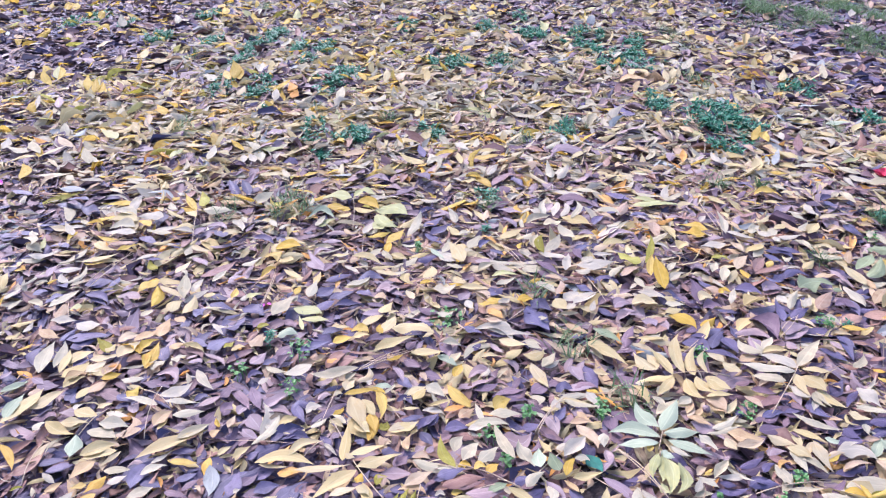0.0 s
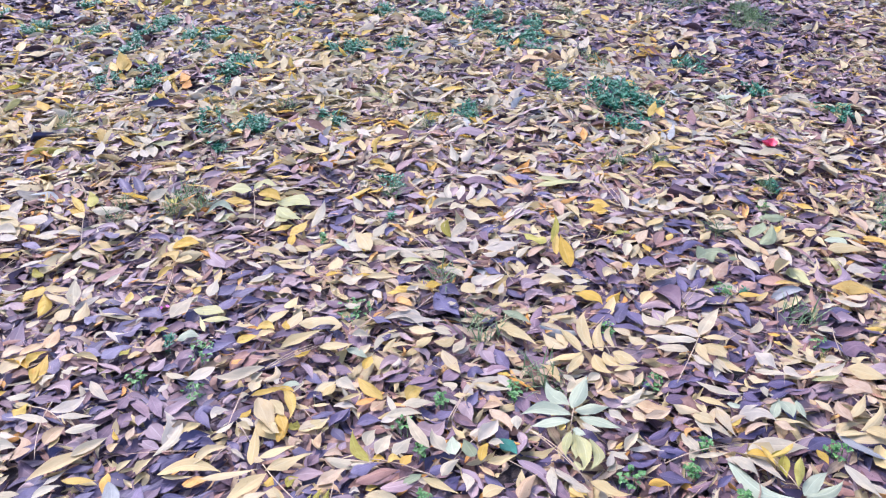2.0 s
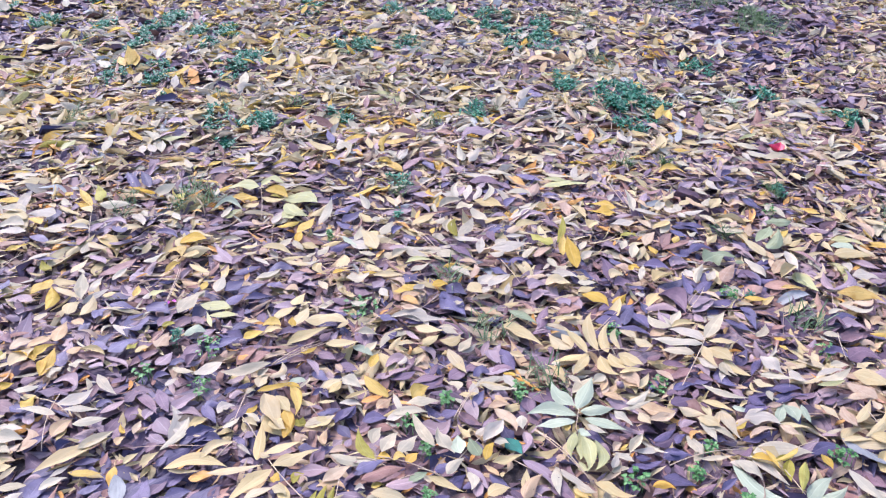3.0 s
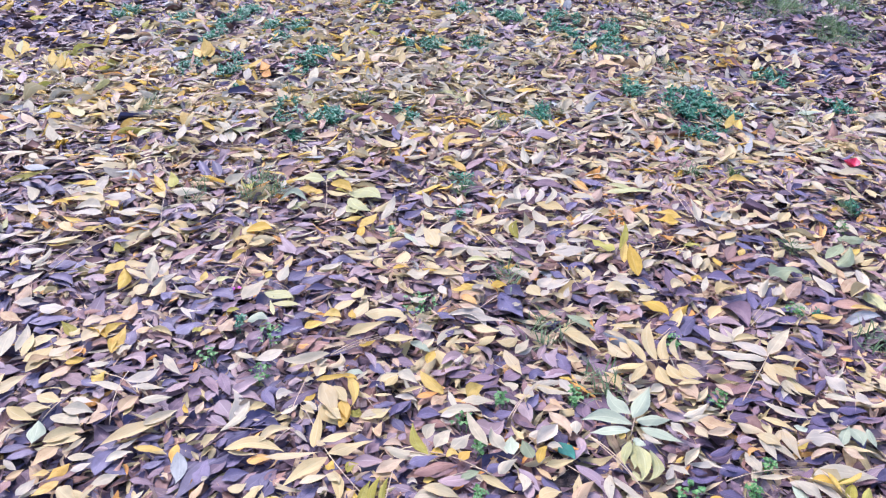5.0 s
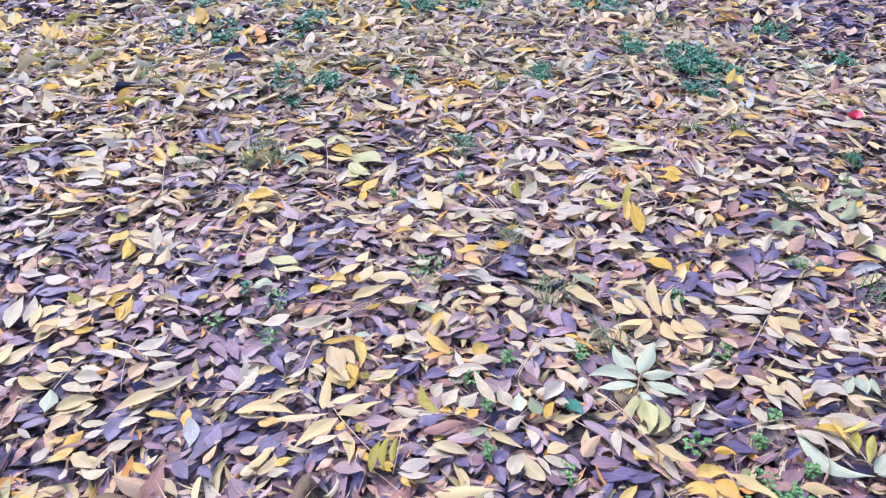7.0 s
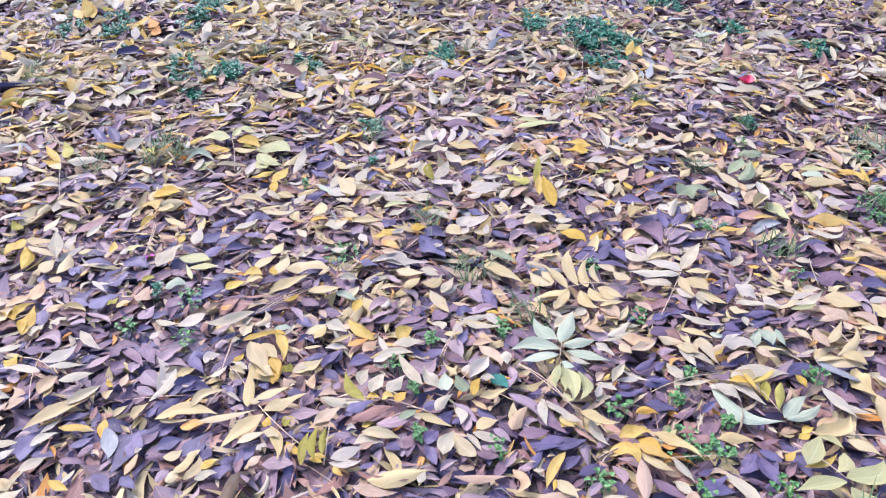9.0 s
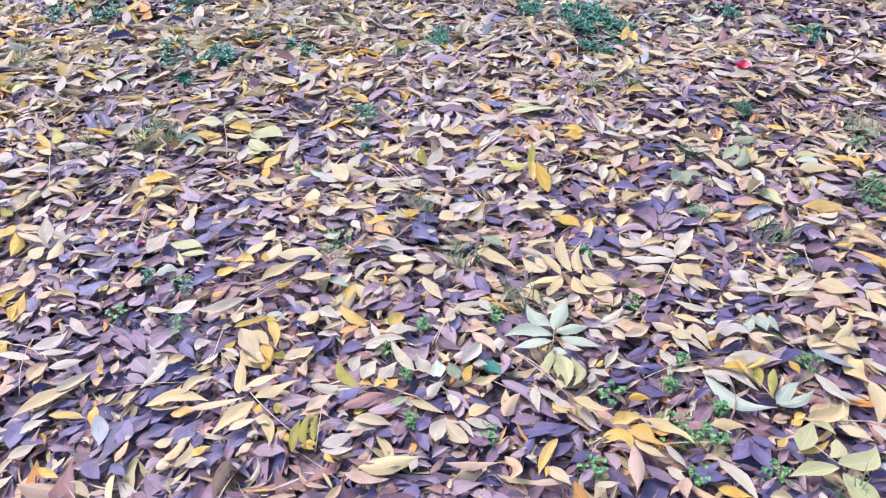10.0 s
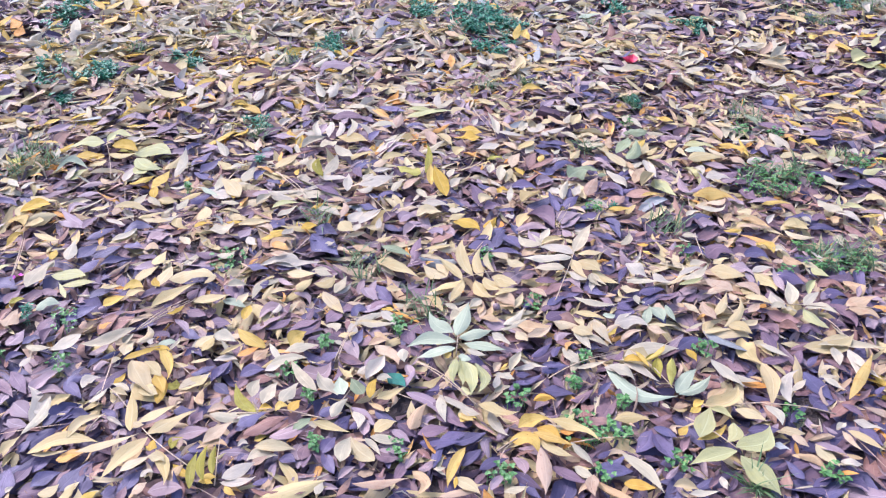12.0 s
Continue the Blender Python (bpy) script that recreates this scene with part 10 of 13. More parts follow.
loose_leaf("orange", -0.716, 3.278, 0.113, -3, 0, 0.40, 0.18)
sprig = compound_leaf("yellow compound leaf with upturned side leaflets", -0.444, 3.479, -0.321, 3.524)
leaflet(sprig, "yellow", -0.410, 3.505, 0.114, 25, 9, 0.27, 0.04)
leaflet(sprig, "yellow", -0.399, 3.488, 0.150, -23, 0, 0.31, -0.18)
leaflet(sprig, "yellow", -0.421, 3.436, 0.101, -110, 0, 0.40, -0.64)
leaflet(sprig, "yellow", -0.398, 3.298, 0.101, -32, 0, 0.40, -0.09)
leaflet(sprig, "cream", -0.317, 3.477, 0.130, 2, 17, 0.27, -0.24)
loose_leaf("tan", -0.258, 3.540, 0.150, -48, 0, 0.40, 1.60)
loose_leaf("tan", -0.244, 3.467, 0.123, -69, 0, 0.40, 1.60)
loose_leaf("cream", -0.129, 3.547, 0.130, -1, 13, 0.27, 0.04)
loose_leaf("yellow", -0.188, 3.873, 0.100, -7, 8, 0.40, 0.04)
loose_leaf("yellow", -0.148, 3.873, 0.077, -67, 0, 0.40, 0.76)
loose_leaf("yellow", -0.821, 4.483, 0.128, -62, 0, 0.40, 1.60)
loose_leaf("gold", -0.718, 4.470, 0.085, -34, 0, 0.40, -0.07)
loose_leaf("gold", -0.675, 3.568, 0.059, -118, 0, 0.40, 0.76)
loose_leaf("cream", -0.974, 3.341, 0.100, -7, 8, 0.40, 0.04)
loose_leaf("ivory", -0.788, 3.246, 0.122, 7, 12, 0.28, 0.04)
loose_leaf("ivory", -0.498, 3.200, 0.130, -2, 14, 0.33, 0.05)
loose_leaf("ivory", -0.939, 3.674, 0.128, 6, 6, 0.35, 0.32)
loose_leaf("ivory", -0.950, 4.212, 0.130, -13, 8, 0.27, -0.58)
loose_leaf("steel", -0.321, 4.252, 0.093, -78, 0, 0.40, 1.18)
loose_leaf("cream", -0.446, 4.328, 0.114, -23, 8, 0.27, -0.09)
loose_leaf("yellow", -0.445, 3.974, 0.150, -10, 0, 0.38, 0.17)
loose_leaf("tan", -0.620, 4.141, 0.064, -82, 0, 0.40, 0.34)
loose_leaf("ivory", -0.452, 3.023, 0.096, -115, 0, 0.40, 0.73)
loose_leaf("cream", -0.718, 3.066, 0.110, -109, 0, 0.40, -0.04)
loose_leaf("ivory", -0.371, 3.194, 0.115, -33, 0, 0.40, -0.98)
loose_leaf("ivory", -0.128, 3.194, 0.117, -37, 0, 0.40, -0.86)
loose_leaf("cream", -0.155, 3.027, 0.096, -8, 6, 0.28, 0.16)
loose_leaf("cream", -0.124, 3.076, 0.067, -80, 0, 0.40, 0.24)
loose_leaf("orange", -0.988, 3.094, 0.061, -17, 0, 0.40, 0.04)
loose_leaf("gold", -0.328, 4.551, 0.125, -14, 13, 0.26, 0.04)
loose_leaf("orange", -0.282, 4.791, 0.083, -62, 0, 0.40, 1.15)
loose_leaf("yellow", -0.110, 4.532, 0.055, -46, 0, 0.40, 0.13)
loose_leaf("brown", -0.899, 4.474, 0.130, 9, 12, 0.27, 0.20)
loose_leaf("cream", -0.071, 4.725, 0.150, -53, 0, 0.40, 1.26)
loose_leaf("gold", 0.138, 5.079, 0.130, 0, 5, 0.39, 0.32)
loose_leaf("gold", 0.231, 4.909, 0.115, -11, 6, 0.40, 0.04)
loose_leaf("yellow", -0.103, 4.508, 0.083, -44, 0, 0.40, -0.38)
loose_leaf("gold", 0.049, 4.027, 0.101, -37, 8, 0.40, -0.38)
loose_leaf("lime", 0.524, 4.454, 0.130, 7, 16, 0.40, -0.47)
loose_leaf("lime", 0.336, 4.644, 0.130, -39, 4, 0.20, 0.05)
loose_leaf("ivory", 0.355, 4.442, 0.142, -21, 0, 0.27, -0.18)
loose_leaf("cream", 0.587, 4.079, 0.113, 48, 6, 0.26, 0.04)
loose_leaf("ivory", 0.447, 4.022, 0.081, -56, 0, 0.40, -0.04)
loose_leaf("ivory", 0.832, 4.937, 0.120, 9, 0, 0.28, -0.04)
loose_leaf("yellow", 0.468, 3.670, 0.052, -75, 0, 0.40, 0.63)
loose_leaf("gold", 0.521, 3.797, 0.076, -57, 0, 0.40, -0.04)
loose_leaf("ivory", 0.820, 3.890, 0.150, -26, 0, 0.40, 0.17)
loose_leaf("ivory", 0.709, 3.511, 0.084, -29, 0, 0.38, -0.09)
loose_leaf("orange", 0.652, 3.357, 0.036, -112, 0, 0.40, -0.63)
loose_leaf("tan", 0.722, 3.723, 0.104, -38, 0, 0.40, -0.35)
loose_leaf("brown", 0.725, 3.303, 0.130, -13, 15, 0.27, 0.04)
loose_leaf("tan", 0.773, 3.490, 0.150, -83, 0, 0.40, 1.59)
loose_leaf("cream", 0.856, 3.675, 0.112, -135, 0, 0.40, 0.47)
loose_leaf("slate", 0.753, 3.053, 0.142, 31, 0, 0.40, 0.04)
loose_leaf("brown", 0.472, 3.113, 0.105, -101, 0, 0.40, 0.04)
loose_leaf("ivory", -0.072, 3.203, 0.085, -141, 0, 0.40, 1.60)
loose_leaf("ivory", 0.080, 3.227, 0.102, 63, 6, 0.23, 0.04)
loose_leaf("ivory", -0.107, 3.249, 0.137, -42, 0, 0.40, 1.57)
loose_leaf("cream", -0.013, 3.541, 0.112, -25, 0, 0.34, -0.37)
loose_leaf("tan", -0.117, 3.654, 0.080, -92, 0, 0.40, 1.60)
loose_leaf("mauve", 0.132, 3.378, 0.105, -15, 8, 0.33, 0.32)
loose_leaf("brown", 0.010, 2.987, 0.112, -5, 11, 0.22, -0.08)
loose_leaf("tan", -0.022, 3.095, 0.109, -92, 0, 0.40, 0.49)
loose_leaf("ivory", 0.345, 3.068, 0.126, 61, 0, 0.40, 0.11)
loose_leaf("cream", 0.165, 3.054, 0.103, 1, 10, 0.27, -0.21)
loose_leaf("yellow", 0.374, 3.193, 0.112, -71, 0, 0.40, -0.11)
loose_leaf("tan", 0.385, 3.403, 0.072, -102, 0, 0.40, 0.32)
loose_leaf("cream", 0.626, 3.358, 0.122, 77, 0, 0.40, -0.04)
loose_leaf("ivory", 0.527, 3.153, 0.099, -51, 0, 0.40, 0.34)
loose_leaf("tan", 0.187, 3.513, 0.066, -98, 0, 0.40, 0.94)
loose_leaf("tan", 0.609, 3.200, 0.047, -82, 0, 0.40, -1.58)
sprig = compound_leaf("dull ochre compound leaf arched over the grass", 1.305, 4.336, 1.526, 4.481)
leaflet(sprig, "gold", 1.309, 4.349, 0.130, -33, 4, 0.38, 0.04)
leaflet(sprig, "lime", 1.433, 4.537, 0.111, -112, 0, 0.40, 1.44)
leaflet(sprig, "gold", 1.405, 4.169, 0.130, 2, 4, 0.27, -0.12)
loose_leaf("gold", 1.359, 4.923, 0.130, -19, 12, 0.40, 0.04)
loose_leaf("tan", 2.690, 5.100, 0.130, -29, 14, 0.40, 0.22)
loose_leaf("ivory", 2.438, 4.814, 0.130, -24, 11, 0.32, -0.24)
loose_leaf("ivory", 2.335, 4.564, 0.103, -59, 4, 0.27, 0.08)
loose_leaf("orange", 2.113, 5.101, 0.100, -52, 0, 0.40, -0.04)
loose_leaf("ivory", 2.223, 4.782, 0.056, -145, 0, 0.40, 1.07)
loose_leaf("ivory", 1.127, 3.721, 0.130, -34, 14, 0.37, 0.06)
loose_leaf("cream", 1.030, 3.557, 0.127, -19, 12, 0.27, 0.04)
loose_leaf("cream", 1.064, 3.576, 0.119, -16, 12, 0.27, 0.19)
loose_leaf("cream", 1.002, 3.522, 0.122, -5, 12, 0.27, 0.04)
loose_leaf("gold", 0.968, 3.677, 0.051, -65, 0, 0.40, -0.11)
loose_leaf("ivory", 1.472, 4.096, 0.118, -25, 4, 0.27, 0.04)
loose_leaf("cream", 1.552, 4.103, 0.130, -20, 17, 0.31, 0.16)
loose_leaf("cream", 1.352, 3.776, 0.096, -36, 6, 0.32, 0.04)
loose_leaf("cream", 1.338, 3.697, 0.071, -51, 0, 0.40, 0.28)
loose_leaf("cream", 1.554, 3.797, 0.130, -27, 10, 0.29, -0.17)
loose_leaf("ivory", 1.665, 3.957, 0.036, -80, 0, 0.40, 0.04)
loose_leaf("yellow", 1.380, 3.975, 0.082, -103, 0, 0.40, 0.05)
loose_leaf("cream", 1.613, 3.583, 0.119, -25, 5, 0.27, 0.04)
loose_leaf("ivory", 1.702, 3.450, 0.130, -16, 17, 0.26, 0.18)
loose_leaf("tan", 1.715, 3.838, 0.138, -64, 0, 0.40, 0.97)
loose_leaf("cream", 1.508, 3.458, 0.130, -25, 12, 0.27, 0.04)
loose_leaf("cream", 1.957, 3.959, 0.091, -89, 0, 0.40, 1.12)
loose_leaf("lime", 1.996, 4.177, 0.090, -89, 0, 0.40, 0.04)
loose_leaf("tan", 2.115, 4.438, 0.098, -87, 0, 0.40, 0.42)
loose_leaf("yellow", 1.396, 3.254, 0.082, -51, 0, 0.40, 0.04)
loose_leaf("cream", 1.629, 3.233, 0.082, -112, 0, 0.40, -0.14)
loose_leaf("cream", 1.738, 3.383, 0.075, -140, 0, 0.40, -0.04)
loose_leaf("tan", 1.831, 3.245, 0.104, -39, 7, 0.40, 0.04)
loose_leaf("tan", 2.018, 3.692, 0.094, -87, 0, 0.40, 1.11)
loose_leaf("cream", 1.291, 3.401, 0.108, -175, 0, 0.40, -0.04)
loose_leaf("cream", 1.313, 3.173, 0.087, -126, 0, 0.40, -0.04)
loose_leaf("yellow", 0.932, 3.282, 0.072, -63, 0, 0.40, -0.04)
loose_leaf("slate", 1.869, 3.741, 0.056, -89, 0, 0.40, 1.60)
loose_leaf("ivory", 2.227, 4.320, 0.078, -48, 0, 0.40, 0.22)
loose_leaf("cream", 1.204, 3.378, 0.066, -82, 0, 0.40, 0.47)
loose_leaf("lime", 1.196, 4.225, 0.150, 62, 0, 0.40, -0.64)
loose_leaf("ivory", -1.723, 2.722, 0.101, 15, 5, 0.37, 0.04)
loose_leaf("ivory", -1.587, 2.650, 0.150, 59, 0, 0.27, 0.17)
sprig = compound_leaf("spread cream compound leaf with a yellow middle", -1.503, 2.552, -1.562, 2.699)
leaflet(sprig, "cream", -1.512, 2.573, 0.112, 126, 0, 0.40, -0.30)
leaflet(sprig, "cream", -1.505, 2.581, 0.103, -35, 4, 0.26, 0.07)
leaflet(sprig, "ivory", -1.518, 2.602, 0.129, 36, 7, 0.27, 0.32)
leaflet(sprig, "yellow", -1.503, 2.563, 0.114, 24, 0, 0.22, -0.04)
leaflet(sprig, "cream", -1.394, 2.470, 0.100, 45, 6, 0.18, 0.04)
loose_leaf("tan", -1.424, 2.666, 0.130, 45, 6, 0.27, 0.29)
loose_leaf("ivory", -1.299, 2.506, 0.114, 31, 12, 0.33, 0.04)
loose_leaf("ivory", -1.318, 2.571, 0.078, -105, 0, 0.40, -1.46)
loose_leaf("gold", -1.498, 2.402, 0.103, 21, 10, 0.40, -0.76)
loose_leaf("brown", -1.495, 2.460, 0.097, 35, 0, 0.29, 0.06)
loose_leaf("ivory", -1.452, 2.434, 0.131, -84, 0, 0.29, -0.38)
loose_leaf("ivory", -1.340, 2.420, 0.068, -133, 0, 0.40, -0.39)
loose_leaf("ivory", -1.286, 2.389, 0.097, -101, 0, 0.37, 0.24)
loose_leaf("ivory", -1.310, 2.447, 0.055, -92, 0, 0.40, 0.04)
loose_leaf("steel", -1.328, 2.329, 0.099, -98, 0, 0.40, 0.13)
loose_leaf("gold", -1.227, 2.408, 0.055, -75, 0, 0.40, -0.20)
loose_leaf("orange", -1.157, 2.348, 0.059, -100, 0, 0.40, -0.25)
loose_leaf("cream", -1.149, 2.310, 0.074, -124, 0, 0.37, 0.07)
loose_leaf("ivory", -0.962, 2.337, 0.072, -44, 0, 0.40, -0.04)
loose_leaf("ivory", -1.116, 2.399, 0.088, -135, 0, 0.40, 0.04)
loose_leaf("slate", -1.379, 2.028, 0.077, -101, 0, 0.40, -0.49)
loose_leaf("ivory", -1.388, 2.140, 0.069, -73, 0, 0.40, -0.04)
loose_leaf("ivory", -1.422, 2.236, 0.067, 5, 0, 0.40, 0.14)
loose_leaf("ivory", -0.894, 2.564, 0.105, 1, 10, 0.31, -0.29)
loose_leaf("lime", -1.031, 2.564, 0.110, -11, 0, 0.27, -0.06)
loose_leaf("cream", -1.009, 2.691, 0.084, -108, 0, 0.40, 0.04)
loose_leaf("cream", -0.919, 2.630, 0.073, -95, 0, 0.40, 0.04)
loose_leaf("lime", -1.291, 2.742, 0.150, 44, 0, 0.33, -0.26)
loose_leaf("cream", -1.320, 2.816, 0.106, -13, 0, 0.40, -0.59)
loose_leaf("cream", -1.226, 2.809, 0.111, 31, 4, 0.33, 0.19)
loose_leaf("tan", -0.833, 2.322, 0.083, -27, 0, 0.40, -0.04)
loose_leaf("brown", -1.419, 2.355, 0.063, -81, 0, 0.40, -0.04)
loose_leaf("tan", -1.223, 2.887, 0.124, 11, 6, 0.30, 0.04)
loose_leaf("steel", -1.482, 2.796, 0.092, -10, 0, 0.40, -0.18)
loose_leaf("gold", -0.788, 2.666, 0.098, 43, 10, 0.30, 0.04)
loose_leaf("mauve", -0.856, 2.648, 0.084, -3, 0, 0.40, -0.18)
loose_leaf("cream", -0.869, 2.646, 0.066, -134, 0, 0.40, -0.04)
sprig = compound_leaf("row of small white leaflets on a buried stalk", -0.765, 2.538, -0.609, 2.561)
leaflet(sprig, "ivory", -0.758, 2.540, 0.081, 11, 0, 0.33, 0.08)
leaflet(sprig, "ivory", -0.719, 2.552, 0.087, 26, 0, 0.35, -0.08)
leaflet(sprig, "ivory", -0.696, 2.545, 0.108, 9, 0, 0.28, -0.04)
leaflet(sprig, "ivory", -0.651, 2.566, 0.072, 0, 0, 0.34, 0.05)
loose_leaf("lime", -0.735, 2.690, 0.094, -86, 0, 0.40, 0.04)
loose_leaf("ivory", -0.656, 2.696, 0.058, -20, 0, 0.40, -0.04)
loose_leaf("cream", -0.632, 2.607, 0.101, -45, 4, 0.22, -0.08)
loose_leaf("tan", -0.587, 2.680, 0.083, -29, 0, 0.40, -0.10)
loose_leaf("cream", -0.680, 2.438, 0.095, -78, 0, 0.40, -0.35)
loose_leaf("ivory", -0.574, 2.412, 0.092, 23, 0, 0.26, 0.04)
loose_leaf("ivory", -0.546, 2.332, 0.048, -45, 0, 0.40, 0.04)
loose_leaf("gold", -0.524, 2.438, 0.060, -54, 0, 0.40, 0.04)
loose_leaf("tan", -0.437, 2.348, 0.056, -91, 0, 0.40, 1.23)
loose_leaf("mauve", -0.312, 2.408, 0.096, -103, 0, 0.40, 1.00)
loose_leaf("mauve", -0.370, 2.395, 0.084, -40, 0, 0.40, -0.13)
loose_leaf("brown", -0.215, 2.371, 0.080, -6, 0, 0.30, -0.15)
loose_leaf("brown", -0.182, 2.370, 0.095, -9, 0, 0.27, 0.04)
loose_leaf("ivory", -0.454, 2.977, 0.093, -82, 0, 0.40, 1.60)
loose_leaf("ivory", -0.385, 2.521, 0.084, -109, 0, 0.40, 0.04)
loose_leaf("tan", -0.411, 2.619, 0.108, -62, 0, 0.40, 0.13)
loose_leaf("yellow", -0.354, 2.691, 0.044, -81, 0, 0.40, -0.04)
loose_leaf("cream", -0.107, 2.514, 0.135, 46, 0, 0.28, 0.20)
loose_leaf("yellow", -0.134, 2.497, 0.048, -58, 0, 0.40, -0.32)
loose_leaf("slate", -0.110, 2.590, 0.109, 13, 6, 0.27, 0.12)
loose_leaf("tan", -0.712, 3.034, 0.072, -52, 0, 0.40, 0.06)
loose_leaf("slate", -0.714, 2.275, 0.110, 28, 8, 0.33, 0.04)
loose_leaf("slate", -0.676, 2.277, 0.109, 26, 8, 0.30, -0.18)
loose_leaf("ivory", 0.077, 2.686, 0.098, -8, 0, 0.26, 0.07)
loose_leaf("cream", 0.087, 2.642, 0.086, -85, 0, 0.40, -0.04)
loose_leaf("yellow", 0.070, 2.561, 0.101, -68, 0, 0.37, -0.25)
loose_leaf("cream", 0.153, 2.540, 0.056, -53, 0, 0.40, 0.26)
loose_leaf("cream", 0.024, 2.513, 0.096, 8, 4, 0.28, 0.14)
loose_leaf("ivory", 0.001, 2.730, 0.097, -144, 0, 0.30, -0.15)
loose_leaf("ivory", 0.113, 2.420, 0.111, -21, 0, 0.27, 0.09)
loose_leaf("cream", -0.033, 2.298, 0.074, -13, 0, 0.26, -0.23)
loose_leaf("brown", 0.264, 2.700, 0.085, -114, 0, 0.40, 0.05)
loose_leaf("ivory", 0.344, 2.695, 0.111, -39, 0, 0.27, -0.04)
sprig = compound_leaf("ivory compound leaf with leaflets spread like a star", 0.265, 2.258, 0.337, 2.383)
leaflet(sprig, "ivory", 0.333, 2.408, 0.111, 5, 12, 0.27, -0.13)
leaflet(sprig, "ivory", 0.352, 2.402, 0.111, -27, 8, 0.27, 0.04)
leaflet(sprig, "cream", 0.314, 2.358, 0.098, 39, 7, 0.26, 0.12)
loose_leaf("brown", 0.541, 2.547, 0.098, -25, 8, 0.27, 0.24)
loose_leaf("cream", 0.427, 2.608, 0.099, -48, 4, 0.27, 0.14)
loose_leaf("gold", 0.225, 2.930, 0.062, -66, 0, 0.40, 0.04)
loose_leaf("cream", 0.145, 2.964, 0.069, -23, 0, 0.40, -0.12)
loose_leaf("ivory", 0.632, 2.498, 0.059, -127, 0, 0.40, 0.04)
loose_leaf("cream", 0.526, 2.480, 0.096, -134, 0, 0.39, 0.04)
loose_leaf("cream", 0.550, 2.794, 0.098, -59, 0, 0.33, 0.04)
loose_leaf("cream", 0.596, 2.717, 0.101, -103, 0, 0.37, 0.05)
loose_leaf("tan", 0.723, 2.660, 0.096, 40, 4, 0.23, -0.05)
loose_leaf("mauve", 0.605, 2.682, 0.062, -124, 0, 0.40, 0.04)
loose_leaf("cream", 0.019, 2.363, 0.056, -72, 0, 0.40, -0.04)
loose_leaf("cream", -0.088, 2.429, 0.096, -80, 0, 0.31, -0.04)
loose_leaf("slate", 0.194, 2.428, 0.082, -155, 0, 0.40, 0.21)
loose_leaf("mauve", -0.087, 2.383, 0.056, -105, 0, 0.40, -0.55)
loose_leaf("tan", 0.892, 2.886, 0.091, -157, 0, 0.40, 0.15)
loose_leaf("ivory", 0.879, 2.740, 0.114, -44, 0, 0.26, -0.26)
loose_leaf("orange", 0.771, 2.731, 0.052, -86, 0, 0.40, -0.09)
loose_leaf("orange", 0.822, 2.563, 0.096, -13, 9, 0.27, -0.14)
loose_leaf("tan", 0.746, 2.669, 0.048, -117, 0, 0.40, 0.82)
loose_leaf("ivory", 0.699, 2.593, 0.108, -28, 0, 0.27, -0.17)
loose_leaf("cream", 1.055, 2.882, 0.054, -88, 0, 0.40, 1.60)
loose_leaf("gold", 1.128, 2.734, 0.126, -29, 12, 0.26, -0.12)
loose_leaf("gold", 1.181, 2.709, 0.105, -17, 6, 0.32, 0.69)
loose_leaf("lime", 1.342, 2.967, 0.100, -110, 0, 0.40, 1.40)
loose_leaf("cream", 1.243, 2.857, 0.073, -68, 0, 0.40, 0.20)
loose_leaf("sage", 1.483, 2.923, 0.104, -85, 4, 0.35, 0.12)
loose_leaf("cream", 1.547, 2.831, 0.106, -46, 7, 0.29, -0.10)
loose_leaf("ivory", 1.573, 2.688, 0.102, -14, 0, 0.28, -0.14)
loose_leaf("brown", 1.255, 2.622, 0.130, -18, 10, 0.27, 0.04)
loose_leaf("ivory", 1.363, 2.763, 0.100, -163, 0, 0.40, 1.60)
loose_leaf("ivory", 1.422, 2.660, 0.071, -61, 0, 0.38, 0.21)
loose_leaf("ivory", 0.950, 2.532, 0.096, 5, 5, 0.27, 0.33)
loose_leaf("cream", 0.954, 2.521, 0.071, -118, 0, 0.40, 0.60)
loose_leaf("tan", 1.083, 2.694, 0.078, -170, 0, 0.38, -0.12)
loose_leaf("steel", 1.112, 2.479, 0.118, -28, 10, 0.22, 0.04)
loose_leaf("yellow", 1.079, 2.427, 0.059, -109, 0, 0.40, 0.26)
loose_leaf("cream", 1.136, 2.485, 0.068, -125, 0, 0.40, 0.04)
loose_leaf("cream", 1.216, 2.525, 0.123, 37, 0, 0.34, -0.23)
loose_leaf("tan", 1.292, 2.517, 0.071, -112, 0, 0.40, 1.60)
loose_leaf("ivory", 1.189, 2.457, 0.087, -90, 0, 0.40, 0.60)
loose_leaf("tan", 1.283, 2.655, 0.107, -136, 0, 0.40, -0.43)
loose_leaf("ivory", 1.307, 2.435, 0.088, -129, 0, 0.40, -0.57)
loose_leaf("ivory", 1.432, 2.491, 0.058, -171, 0, 0.40, -0.64)
loose_leaf("lime", 1.338, 2.472, 0.117, -59, 0, 0.19, -0.22)
loose_leaf("ivory", 1.318, 2.364, 0.079, -134, 0, 0.40, -0.23)
loose_leaf("cream", 0.890, 0.999, 0.095, -98, -2, 0.29, 0.00)
loose_leaf("steel", 0.886, 1.014, 0.096, -142, -1, 0.40, 0.00)
loose_leaf("lime", 1.116, 1.622, 0.097, -173, 1, 0.30, 0.00)
loose_leaf("ivory", 1.569, 2.259, 0.150, 134, 16, 0.27, 0.00)
sprig = compound_leaf("cream compound leaf with raised leaflets", 1.411, 1.976, 1.399, 1.854)
